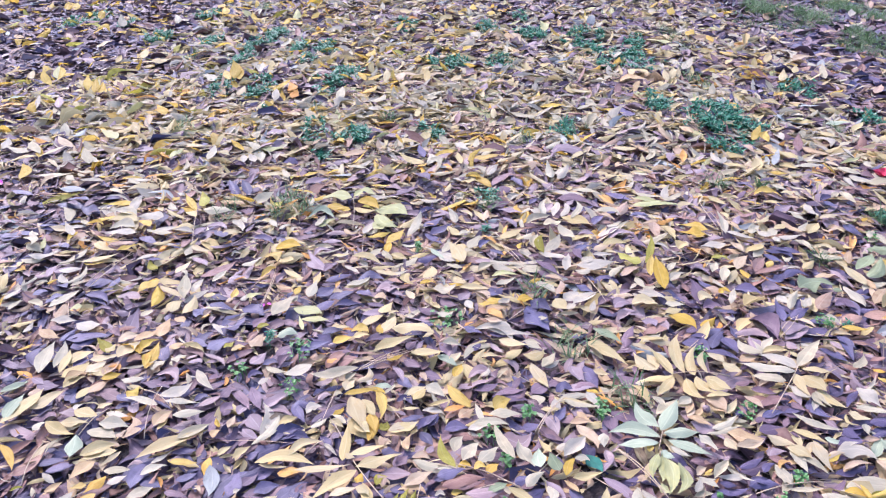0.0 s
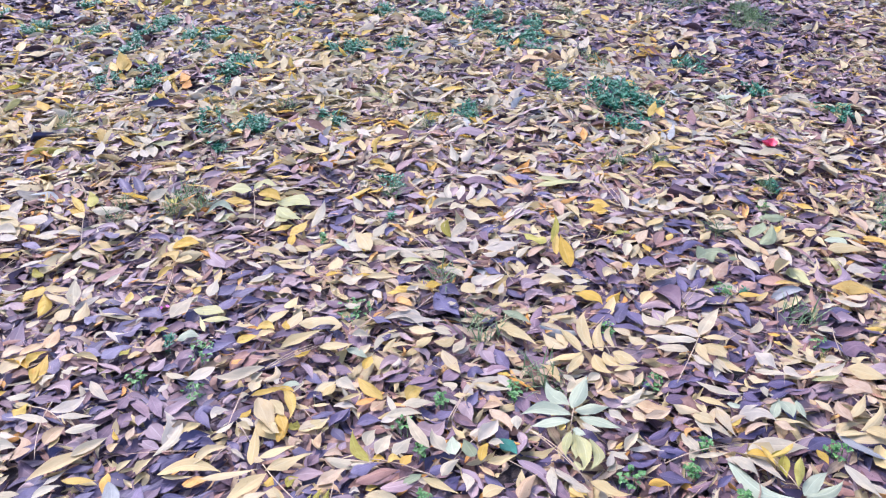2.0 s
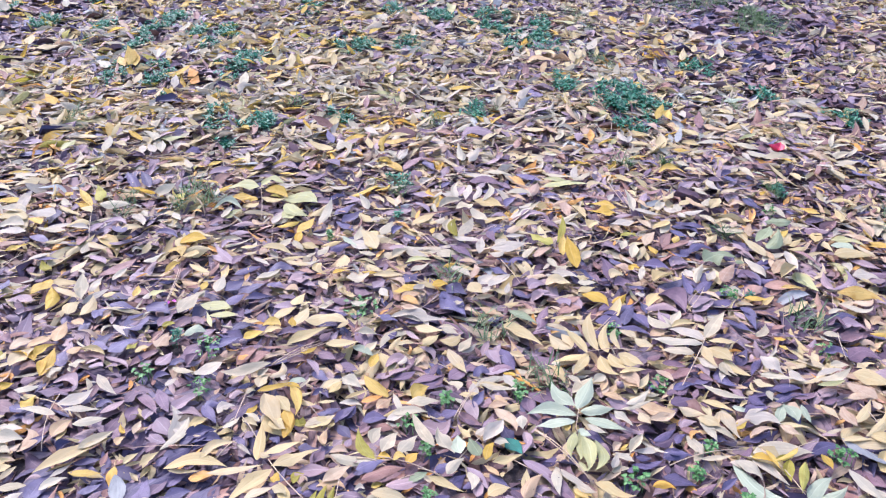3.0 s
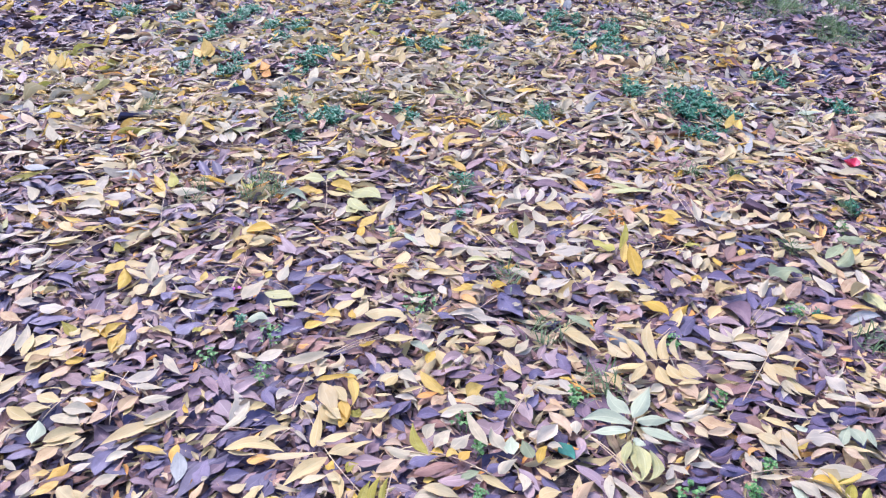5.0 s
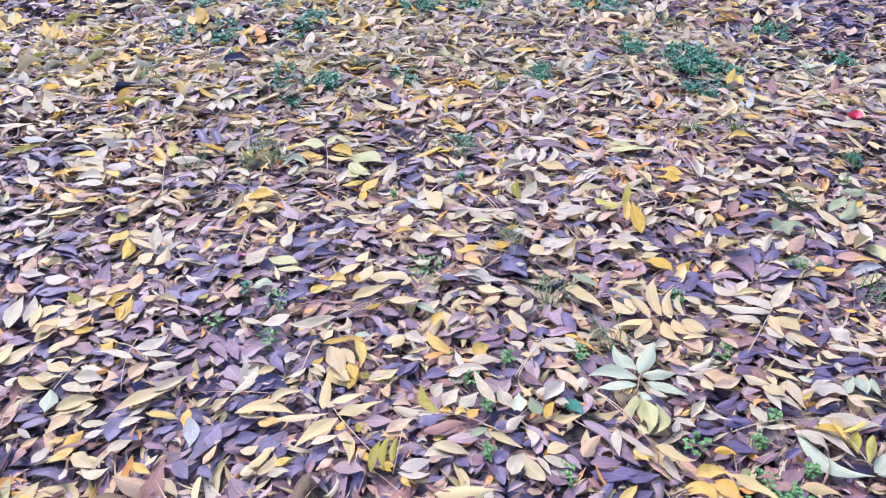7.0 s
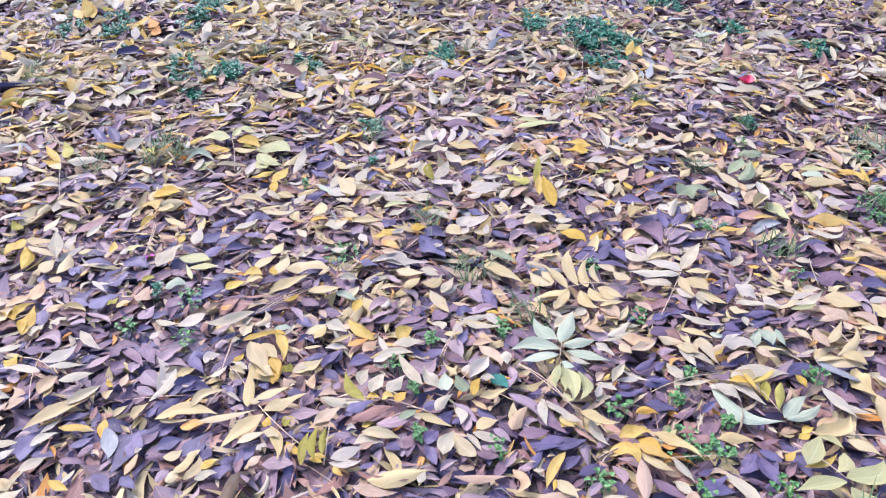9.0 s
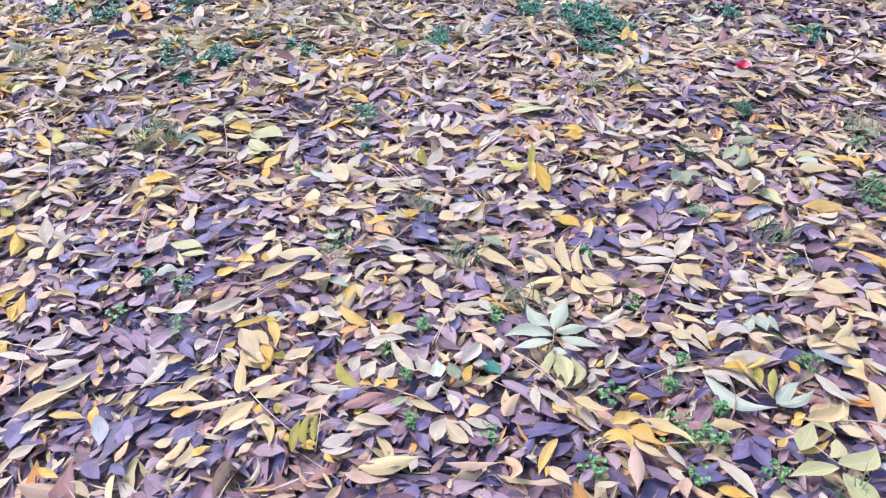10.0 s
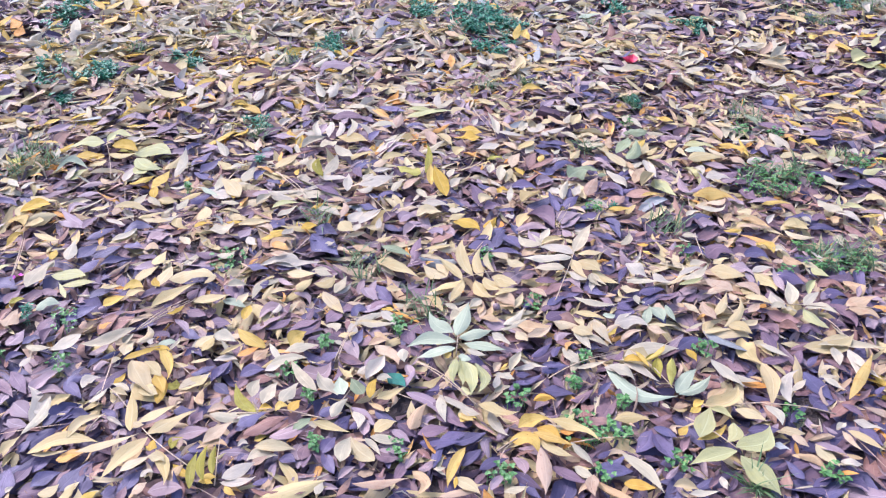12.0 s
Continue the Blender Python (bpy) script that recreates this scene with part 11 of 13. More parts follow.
leaflet(sprig, "cream", 1.389, 1.979, 0.055, -1, 22, 0.33, 0.00)
leaflet(sprig, "yellow", 1.342, 1.912, 0.062, 39, -1, 0.50, 0.00)
loose_leaf("sage", -0.943, 1.201, 0.083, -3, 0, 0.40, 0.00)
loose_leaf("yellow", -0.916, 1.130, 0.092, -140, -2, 0.18, 0.00)
loose_leaf("brown", -0.890, 1.106, 0.055, -34, 3, 0.50, 0.00)
loose_leaf("cream", -1.208, 1.708, 0.089, 17, 4, 0.31, 0.00)
loose_leaf("yellow", -1.220, 1.796, 0.037, -34, 3, 0.50, 0.00)
loose_leaf("orange", -1.972, 3.242, 0.150, -140, 12, 0.40, 0.00)
loose_leaf("cream", 0.938, 1.001, 0.046, -132, -1, 0.37, 0.00)
loose_leaf("plum", 1.016, 0.997, 0.075, 167, 2, 0.36, 0.00)
loose_leaf("cream", -0.947, 1.191, 0.116, -21, 1, 0.40, 0.00)
loose_leaf("sage", -1.001, 1.293, 0.059, -58, 2, 0.50, 0.00)
loose_leaf("brown", -0.866, 1.058, 0.055, -51, 2, 0.50, 0.00)
loose_leaf("ivory", -1.284, 1.986, 0.150, -145, 15, 0.17, 0.00)
loose_leaf("ivory", -1.190, 1.659, 0.073, -32, 4, 0.40, 0.00)
loose_leaf("slate", -1.371, 2.014, 0.071, -105, 3, 0.30, 0.00)
loose_leaf("slate", 0.177, 1.608, 0.117, -157, 0, 0.50, -0.04)
loose_leaf("ivory", 0.200, 1.557, 0.024, -100, 0, 0.50, -0.15)
loose_leaf("slate", 0.078, 1.508, 0.047, -107, 0, 0.50, 0.04)
loose_leaf("slate", 0.015, 1.530, 0.055, -123, 0, 0.50, 0.49)
loose_leaf("orange", 0.079, 1.592, 0.053, -137, 0, 0.50, 0.10)
loose_leaf("tan", 0.071, 1.553, 0.048, -108, 0, 0.50, 0.05)
loose_leaf("ivory", 0.067, 1.519, 0.123, -102, 0, 0.19, -0.18)
loose_leaf("cream", 0.099, 1.472, 0.073, -108, 0, 0.50, -0.20)
loose_leaf("ivory", 0.161, 1.464, 0.047, -128, 0, 0.50, -0.10)
loose_leaf("cream", 0.256, 1.575, 0.049, -90, 0, 0.50, 0.33)
loose_leaf("cream", 0.304, 1.606, 0.064, -134, 0, 0.28, -0.20)
loose_leaf("cream", 0.320, 1.535, 0.045, -81, 0, 0.50, 0.04)
loose_leaf("moss", 0.327, 1.508, 0.086, -135, 0, 0.35, 0.08)
loose_leaf("tan", 0.262, 1.533, 0.069, -129, 0, 0.38, 0.16)
loose_leaf("cream", 0.301, 1.453, 0.073, -118, 0, 0.43, -0.04)
loose_leaf("lime", 1.116, 1.624, 0.069, 172, 0, 0.44, 0.04)
loose_leaf("gold", 0.917, 1.504, 0.065, -102, 0, 0.47, 0.06)
loose_leaf("brown", 0.939, 1.541, 0.072, -65, 0, 0.50, -0.15)
loose_leaf("brown", 1.004, 1.571, 0.086, -100, 0, 0.50, 0.41)
loose_leaf("yellow", 1.036, 1.550, 0.061, -97, 0, 0.28, 0.05)
loose_leaf("slate", 0.892, 1.469, 0.052, -154, 0, 0.50, 0.04)
loose_leaf("ivory", 0.892, 1.552, 0.045, -132, 0, 0.50, 0.22)
loose_leaf("mauve", 0.024, 1.338, 0.062, -90, 0, 0.50, 1.60)
loose_leaf("mauve", 0.002, 1.302, 0.081, -69, 0, 0.28, -0.04)
loose_leaf("cream", 0.054, 1.408, 0.042, -85, 0, 0.50, 0.09)
loose_leaf("cream", 0.112, 1.405, 0.053, -51, 0, 0.50, -0.04)
loose_leaf("cream", 0.152, 1.419, 0.054, -69, 0, 0.50, -1.39)
loose_leaf("ivory", 0.191, 1.366, 0.066, -34, 0, 0.35, -0.06)
loose_leaf("cream", 0.167, 1.381, 0.097, -161, 0, 0.31, -0.10)
loose_leaf("cream", 0.308, 1.441, 0.106, -136, 0, 0.30, 0.19)
loose_leaf("cream", 0.302, 1.349, 0.038, -112, 0, 0.50, -0.64)
loose_leaf("mauve", 0.257, 1.378, 0.066, -159, 0, 0.50, -0.38)
loose_leaf("slate", 0.287, 1.376, 0.085, -168, 0, 0.38, -0.08)
loose_leaf("plum", 0.036, 1.309, 0.089, -41, 0, 0.28, -0.29)
loose_leaf("ivory", 0.052, 1.338, 0.035, -30, 0, 0.41, -0.77)
loose_leaf("plum", 0.121, 1.267, 0.046, -41, 0, 0.50, 0.11)
dry_stalk(0.305, 1.093, 0.381, 0.945)
loose_leaf("tan", 0.526, 1.129, 0.069, -105, 0, 0.50, -0.58)
loose_leaf("tan", 0.530, 1.091, 0.063, -75, 0, 0.37, -0.52)
loose_leaf("slate", 0.529, 1.002, 0.057, -90, 0, 0.50, 0.86)
loose_leaf("plum", 0.524, 1.036, 0.067, -64, 0, 0.40, -0.31)
loose_leaf("ivory", 0.591, 1.048, 0.050, -180, 0, 0.26, 0.16)
loose_leaf("cream", 0.384, 0.952, 0.075, -122, 0, 0.37, -0.84)
loose_leaf("ivory", 0.351, 0.958, 0.043, -136, 0, 0.50, -0.44)
loose_leaf("yellow", 0.342, 0.942, 0.034, -137, 0, 0.50, 0.09)
loose_leaf("yellow", 0.485, 0.935, 0.042, -104, 0, 0.43, 1.18)
loose_leaf("slate", 0.514, 0.961, 0.061, -115, 0, 0.50, -0.04)
loose_leaf("plum", 0.308, 0.987, 0.090, -153, 0, 0.30, -0.15)
loose_leaf("yellow", -0.482, 1.087, 0.049, -178, 0, 0.41, 0.07)
loose_leaf("steel", -0.475, 1.064, 0.086, -167, 0, 0.34, 0.33)
loose_leaf("slate", -0.421, 1.043, 0.095, 162, 0, 0.37, 0.21)
loose_leaf("tan", -0.421, 0.943, 0.054, -15, 0, 0.30, -0.20)
loose_leaf("cream", -0.467, 1.089, 0.034, -39, 0, 0.50, 0.27)
loose_leaf("slate", -0.479, 0.961, 0.058, -140, 0, 0.48, -0.04)
loose_leaf("slate", -0.428, 0.944, 0.042, -136, 0, 0.50, 0.04)
loose_leaf("cream", -0.629, 1.087, 0.151, -55, 0, 0.23, -0.07)
loose_leaf("sage", -0.772, 1.153, 0.067, -167, 0, 0.49, 0.11)
loose_leaf("cream", -0.673, 1.111, 0.070, 110, 0, 0.36, 0.16)
loose_leaf("cream", -0.742, 1.098, 0.070, -61, 0, 0.50, 0.09)
loose_leaf("tan", -0.706, 1.087, 0.062, 151, 0, 0.50, 0.04)
loose_leaf("yellow", -0.700, 1.028, 0.031, 107, 0, 0.50, 0.06)
loose_leaf("yellow", -0.670, 1.046, 0.050, 148, 0, 0.50, -0.16)
loose_leaf("yellow", -0.672, 1.003, 0.051, 134, 0, 0.50, 0.14)
loose_leaf("cream", -0.668, 0.989, 0.064, -123, 0, 0.42, -0.39)
loose_leaf("cream", -0.640, 0.952, 0.052, -88, 0, 0.45, -1.14)
loose_leaf("ivory", -0.611, 0.994, 0.048, -60, 0, 0.50, 0.05)
loose_leaf("ivory", -0.662, 1.027, 0.037, -57, 0, 0.50, 0.06)
loose_leaf("ivory", -0.604, 1.046, 0.048, -59, 0, 0.45, 0.49)
loose_leaf("ivory", -0.681, 1.061, 0.052, -86, 0, 0.43, 0.04)
loose_leaf("slate", -0.615, 1.020, 0.078, -14, 0, 0.49, 0.43)
loose_leaf("slate", -0.607, 1.044, 0.054, -114, 0, 0.50, 0.17)
loose_leaf("ivory", -0.595, 1.076, 0.048, -42, 0, 0.25, -0.15)
loose_leaf("gold", -0.564, 1.082, 0.063, -96, 0, 0.30, -0.16)
loose_leaf("ivory", -0.737, 0.973, 0.043, -25, 0, 0.50, -0.14)
loose_leaf("slate", -0.729, 0.955, 0.067, -112, 0, 0.31, 0.85)
loose_leaf("ivory", -0.671, 0.931, 0.026, -2, 0, 0.50, -0.38)
loose_leaf("gold", -0.553, 0.963, 0.052, -126, 0, 0.34, 0.04)
loose_leaf("ivory", -0.527, 0.950, 0.032, -32, 0, 0.48, -0.19)
loose_leaf("ivory", 0.866, 1.337, 0.065, -43, 0, 0.31, -0.60)
loose_leaf("ivory", 0.590, 1.043, 0.053, -168, 0, 0.44, 0.20)
loose_leaf("ivory", 0.697, 0.993, 0.115, -96, 0, 0.35, 0.41)
loose_leaf("gold", 0.688, 0.980, 0.042, -108, 0, 0.50, 0.61)
loose_leaf("olive", 0.722, 0.971, 0.071, -69, 0, 0.16, -0.33)
loose_leaf("ivory", 0.645, 0.975, 0.051, -120, 0, 0.50, 0.38)
loose_leaf("ivory", 0.592, 0.986, 0.064, -88, 0, 0.22, -0.18)
dry_stalk(0.532, 0.979, 0.680, 0.998)
loose_leaf("yellow", 0.903, 1.327, 0.028, -107, 0, 0.50, -0.32)
loose_leaf("gold", 0.905, 1.304, 0.024, -138, 0, 0.50, -0.04)
loose_leaf("tan", 0.130, 0.840, 0.094, -100, 0, 0.23, 0.10)
loose_leaf("tan", 0.231, 0.840, 0.051, 169, 0, 0.41, 1.60)
loose_leaf("yellow", 0.332, 0.867, 0.092, 144, 0, 0.22, -0.33)
loose_leaf("cream", 0.293, 0.809, 0.054, -143, 0, 0.44, 0.35)
loose_leaf("gold", 0.298, 0.811, 0.026, 157, 0, 0.30, 0.14)
loose_leaf("tan", 0.260, 0.783, 0.069, -97, 0, 0.22, 0.18)
loose_leaf("ivory", 0.266, 0.837, 0.022, -95, 0, 0.39, -0.36)
loose_leaf("ivory", 0.071, 0.834, 0.031, -27, 0, 0.50, 0.15)
loose_leaf("slate", 0.316, 0.883, 0.062, -84, 0, 0.42, 0.11)
loose_leaf("slate", 0.315, 0.835, 0.054, -59, 0, 0.41, -0.04)
loose_leaf("mauve", 0.242, 0.845, 0.036, -63, 0, 0.41, -0.58)
sprig = compound_leaf("yellow compound leaf with arched hanging leaflets", 0.383, 0.847, 0.461, 0.860)
leaflet(sprig, "yellow", 0.409, 0.857, 0.058, -139, 0, 0.50, 1.37)
leaflet(sprig, "gold", 0.432, 0.876, 0.062, -87, 0, 0.50, 0.69)
leaflet(sprig, "cream", 0.490, 0.880, 0.098, -139, 0, 0.21, 0.59)
leaflet(sprig, "yellow", 0.452, 0.860, 0.073, -130, 0, 0.27, 0.06)
leaflet(sprig, "yellow", 0.464, 0.870, 0.055, -150, 0, 0.49, 0.57)
leaflet(sprig, "cream", 0.458, 0.846, 0.068, -139, 0, 0.33, -0.46)
leaflet(sprig, "tan", 0.454, 0.826, 0.098, 162, 0, 0.27, 0.18)
loose_leaf("orange", 0.502, 0.856, 0.035, -100, 0, 0.50, -0.30)
loose_leaf("ivory", 0.513, 0.831, 0.061, -165, 0, 0.31, 0.24)
loose_leaf("mauve", 0.405, 0.832, 0.042, -173, 0, 0.50, 1.17)
loose_leaf("ivory", 0.498, 0.782, 0.039, -143, 0, 0.49, -0.50)
loose_leaf("tan", 0.520, 0.755, 0.044, 158, 0, 0.50, -0.43)
loose_leaf("plum", 0.459, 0.796, 0.075, -137, 0, 0.28, -0.13)
loose_leaf("ivory", 0.365, 0.765, 0.044, -93, 0, 0.34, 0.10)
loose_leaf("slate", 0.400, 0.793, 0.060, -158, 0, 0.32, -0.22)
loose_leaf("slate", 0.529, 0.768, 0.067, -107, 0, 0.50, 0.04)
# no real leaflet: brown shape added for a dark hole in the litter
loose_leaf("brown", 0.559, 0.870, 0.049, -101, 0, 0.50, -0.04)
loose_leaf("cream", 0.607, 0.854, 0.065, -108, 0, 0.38, 0.59)
loose_leaf("slate", 0.664, 0.819, 0.066, 126, 0, 0.50, 0.31)
loose_leaf("slate", 0.668, 0.822, 0.045, -140, 0, 0.50, 0.17)
loose_leaf("slate", 0.666, 0.811, 0.067, -177, 0, 0.50, -0.24)
loose_leaf("ivory", 0.586, 0.784, 0.100, -164, 0, 0.24, 0.34)
loose_leaf("yellow", 0.559, 0.724, 0.055, -116, 0, 0.47, -0.05)
loose_leaf("sage", 0.648, 0.973, 0.141, -138, 0, 0.23, -0.74)
loose_leaf("ivory", 0.654, 0.977, 0.061, -150, 0, 0.50, 0.70)
sprig = compound_leaf("olive-gold compound leaf standing out of the litter", 0.718, 1.004, 0.741, 0.884)
leaflet(sprig, "olive", 0.753, 0.964, 0.060, 156, 0, 0.33, -0.27)
leaflet(sprig, "olive", 0.780, 0.957, 0.082, 149, 0, 0.23, -0.04)
leaflet(sprig, "gold", 0.782, 0.989, 0.069, 113, 0, 0.16, 0.43)
leaflet(sprig, "gold", 0.721, 0.992, 0.051, -176, 0, 0.24, -0.09)
loose_leaf("gold", 0.825, 0.978, 0.039, -179, 0, 0.50, 0.17)
loose_leaf("sage", 0.747, 0.880, 0.085, -57, 0, 0.33, 0.23)
loose_leaf("sage", 0.748, 0.875, 0.093, -71, 0, 0.25, -0.41)
loose_leaf("ivory", 0.854, 0.937, 0.090, -166, 0, 0.33, -0.06)
loose_leaf("cream", 0.954, 0.979, 0.082, 178, 0, 0.45, -0.93)
sprig = compound_leaf("pale yellow-green compound leaf with broad rounded leaflets", 0.733, 0.824, 0.771, 0.726)
leaflet(sprig, "lime", 0.769, 0.729, 0.091, -73, 0, 0.43, -0.81)
leaflet(sprig, "lime", 0.767, 0.721, 0.093, 91, 0, 0.37, 0.04)
leaflet(sprig, "lime", 0.769, 0.713, 0.090, -170, 0, 0.50, 0.23)
leaflet(sprig, "lime", 0.800, 0.781, 0.054, 133, 0, 0.47, 0.82)
leaflet(sprig, "lime", 0.779, 0.821, 0.043, -147, 0, 0.50, 0.39)
leaflet(sprig, "gold", 0.740, 0.824, 0.030, -70, 0, 0.50, -0.52)
leaflet(sprig, "yellow", 0.753, 0.834, 0.031, -71, 0, 0.50, 0.18)
leaflet(sprig, "lime", 0.723, 0.766, 0.084, -45, 0, 0.41, -0.13)
loose_leaf("gold", 0.722, 0.769, 0.071, -77, 0, 0.20, -0.44)
loose_leaf("yellow", 0.699, 0.788, 0.031, -61, 0, 0.50, -0.06)
sprig = compound_leaf("cream compound leaf with wide pointed leaflets", 0.809, 0.824, 0.900, 0.792)
leaflet(sprig, "cream", 0.821, 0.807, 0.057, -138, 0, 0.50, 0.52)
leaflet(sprig, "cream", 0.774, 0.830, 0.087, -74, 0, 0.39, -0.71)
leaflet(sprig, "cream", 0.939, 0.895, 0.114, 153, 0, 0.27, 0.31)
loose_leaf("tan", 0.790, 0.847, 0.052, -74, 0, 0.40, 0.04)
loose_leaf("ivory", 0.706, 0.863, 0.019, -144, 0, 0.50, -0.15)
loose_leaf("cream", 0.635, 0.697, 0.041, -117, 0, 0.45, 0.53)
loose_leaf("ivory", 0.651, 0.674, 0.050, -99, 0, 0.27, -0.25)
loose_leaf("ivory", 0.717, 0.688, 0.027, 169, 0, 0.50, -0.22)
sprig = compound_leaf("ivory compound leaf with a straight bare stalk", 0.989, 0.748, 0.878, 0.799)
leaflet(sprig, "ivory", 0.920, 0.785, 0.096, -45, 0, 0.25, 0.79)
leaflet(sprig, "ivory", 0.943, 0.813, 0.057, -65, 0, 0.22, -0.18)
leaflet(sprig, "ivory", 0.877, 0.799, 0.050, -180, 0, 0.47, 0.82)
loose_leaf("slate", 0.821, 0.765, 0.060, -104, 0, 0.50, 0.14)
loose_leaf("steel", 0.837, 0.719, 0.031, -124, 0, 0.50, 0.56)
loose_leaf("cream", 0.873, 0.746, 0.042, -118, 0, 0.46, -0.15)
loose_leaf("tan", 0.880, 0.727, 0.034, -156, 0, 0.50, -0.04)
loose_leaf("mauve", 0.911, 0.704, 0.063, -139, 0, 0.40, 0.04)
loose_leaf("cream", 0.909, 0.700, 0.054, -174, 0, 0.50, 0.07)
loose_leaf("tan", 0.862, 0.687, 0.048, -148, 0, 0.35, 1.03)
loose_leaf("ivory", 0.920, 0.654, 0.037, -114, 0, 0.50, -0.22)
loose_leaf("slate", 1.006, 0.710, 0.048, -162, 0, 0.50, 0.04)
loose_leaf("cream", 0.979, 0.707, 0.064, -152, 0, 0.34, -0.04)
loose_leaf("mauve", 0.984, 0.717, 0.056, -109, 0, 0.31, -0.23)
loose_leaf("ivory", 1.007, 0.726, 0.052, -135, 0, 0.40, 0.33)
loose_leaf("ivory", 1.087, 0.918, 0.132, -113, 0, 0.21, 0.41)
loose_leaf("ivory", 1.137, 0.892, 0.089, 153, 0, 0.29, 0.45)
loose_leaf("ivory", 1.112, 0.905, 0.056, 154, 0, 0.40, 0.22)
loose_leaf("yellow", 1.034, 0.769, 0.167, -55, 0, 0.12, -0.08)
loose_leaf("cream", 1.043, 0.853, 0.029, -118, 0, 0.50, 1.60)
loose_leaf("slate", 1.012, 0.862, 0.083, -177, 0, 0.50, -0.29)
loose_leaf("slate", 0.981, 0.807, 0.048, -173, 0, 0.50, -0.04)
loose_leaf("ivory", 1.032, 0.834, 0.047, -154, 0, 0.41, -0.44)
loose_leaf("ivory", 0.977, 0.954, 0.060, -147, 0, 0.28, 0.04)
loose_leaf("tan", 0.928, 0.739, 0.017, -115, 0, 0.50, 0.26)
loose_leaf("ivory", 0.965, 0.718, 0.026, -77, 0, 0.50, -0.25)
dry_stalk(0.129, 1.947, 0.200, 1.739)
dry_stalk(-0.214, 1.355, -0.113, 1.420)
dry_stalk(-0.996, 1.747, -0.911, 1.873)
dry_stalk(-0.826, 1.034, -0.827, 1.129)
dry_stalk(0.752, 1.454, 0.833, 1.553)
dry_stalk(0.790, 2.224, 0.788, 2.014)
dry_stalk(-1.071, 1.916, -0.925, 1.948)
dry_stalk(-0.039, 1.053, 0.020, 1.013)
dry_stalk(0.382, 0.829, 0.409, 0.849)
dry_stalk(0.742, 0.971, 0.831, 1.007)
dry_stalk(-0.157, 1.245, -0.115, 1.179)
dry_stalk(-0.225, 1.121, -0.262, 1.187)
dry_stalk(1.764, 1.667, 1.774, 1.720)

for tone, grids in REST.items():
    tagged(new("settled_leaves", grid_mesh("settled_leaves", np.concatenate(grids), LITTER[tone])),
           "scattered %s leaflets settled into the litter" % WORDS[tone], "leaf litter", kind="stuff")
# ---- stray flower petals ----


def petal_material(name, a, b):
    mat, nd, ln, bsdf = nodes_of(name)
    pos = nd.new("ShaderNodeNewGeometry").outputs["Position"]
    ln.new(ramp_node(nd, ln, noise_node(nd, ln, 90, 3, pos), [(0.35, a), (0.65, b)]), bsdf.inputs["Base Color"])
    bsdf.inputs["Roughness"].default_value = 0.5
    return mat


def petal(label, mat, x, y, L, yaw, pitch, cup):
    P = leaf_grid(1, 7, L, L * 0.95, 0.05, 0.9, 0.1, cup, 0.3, 0.12, 1.0, 5)
    ob = new("petal", grid_mesh("petal", P, mat))
    ob.matrix_world = pose(x, y, float(swell(x, y)) + 0.05, pitch, 8, yaw)
    return tagged(ob, label, "petal", "stray petals")


RED = petal_material("red_petal", (0.55, 0.01, 0.04), (0.75, 0.04, 0.09))
PINK = petal_material("pink_petal", (0.6, 0.05, 0.35), (0.75, 0.15, 0.5))
petal("crimson flower petal curled up on the leaves", RED, 1.450, 2.385, 0.045, 70, 25, 0.5)
petal("crimson flower petal folded over another petal", RED, 1.452, 2.395, 0.038, -30, 30, 0.5)
petal("small magenta petal among the leaves", PINK, -1.565, 2.39, 0.034, 60, 15, 0.4)
# not petals: two petal shapes added for the stalk's reddish end
petal("pink end of a leaf stalk, made as a tiny petal shape", PINK, -0.492, 1.612, 0.014, 20, 20, 0.3)
petal("pink end of a leaf stalk, made as a tiny petal shape", PINK, -0.472, 1.625, 0.012, 100, 15, 0.3)

# ---- fallen nuts ----
mat, nd, ln, bsdf = nodes_of("nut_husk")
pos = nd.new("ShaderNodeTexCoord").outputs["Object"]
ln.new(ramp_node(nd, ln, noise_node(nd, ln, 260, 4, pos), [(0.35, (0.09, 0.055, 0.06)), (0.6, (0.19, 0.12, 0.12)), (0.75, (0.28, 0.2, 0.17))]), bsdf.inputs["Base Color"])
bsdf.inputs["Roughness"].default_value = 0.5
HUSK = mat


def fallen_nut(label, x, y, r, yaw):
    """An oval nut with four low seams and a short pointed tip, lying on its side."""
    bm = bmesh.new()
    rings = []
    for j in range(1, 10):
        s = j / 10
        wide = math.sin(math.pi * s) ** 0.7 * (1 - 0.18 * s)
        rings.append([bm.verts.new((r * wide * (1 + 0.05 * abs(math.sin(2 * a))) * math.cos(a), r * 2.3 * (s - 0.5), r * wide * (1 + 0.05 * abs(math.sin(2 * a))) * math.sin(a)))
                      for a in (6.2832 * i / 16 for i in range(16))])
    for u, v in zip(rings, rings[1:]):
        for i in range(16):
            bm.faces.new((u[i], u[(i + 1) % 16], v[(i + 1) % 16], v[i])).smooth = True
    for ring, at in ((rings[0], -1.17), (rings[-1], 1.28)):
        end = bm.verts.new((0, r * at, 0))
        for i in range(16):
            bm.faces.new((ring[i], ring[(i + 1) % 16], end)).smooth = True
    bmesh.ops.recalc_face_normals(bm, faces=bm.faces)
    me = bpy.data.meshes.new("fallen_nut")
    bm.to_mesh(me)
    bm.free()
    me.materials.append(HUSK)
    ob = new("fallen_nut", me)
    ob.matrix_world = pose(x, y, float(swell(x, y)) + 0.05 + 0.5 * r, 8, 0, yaw)
    return tagged(ob, label, "nut", "fallen nuts")


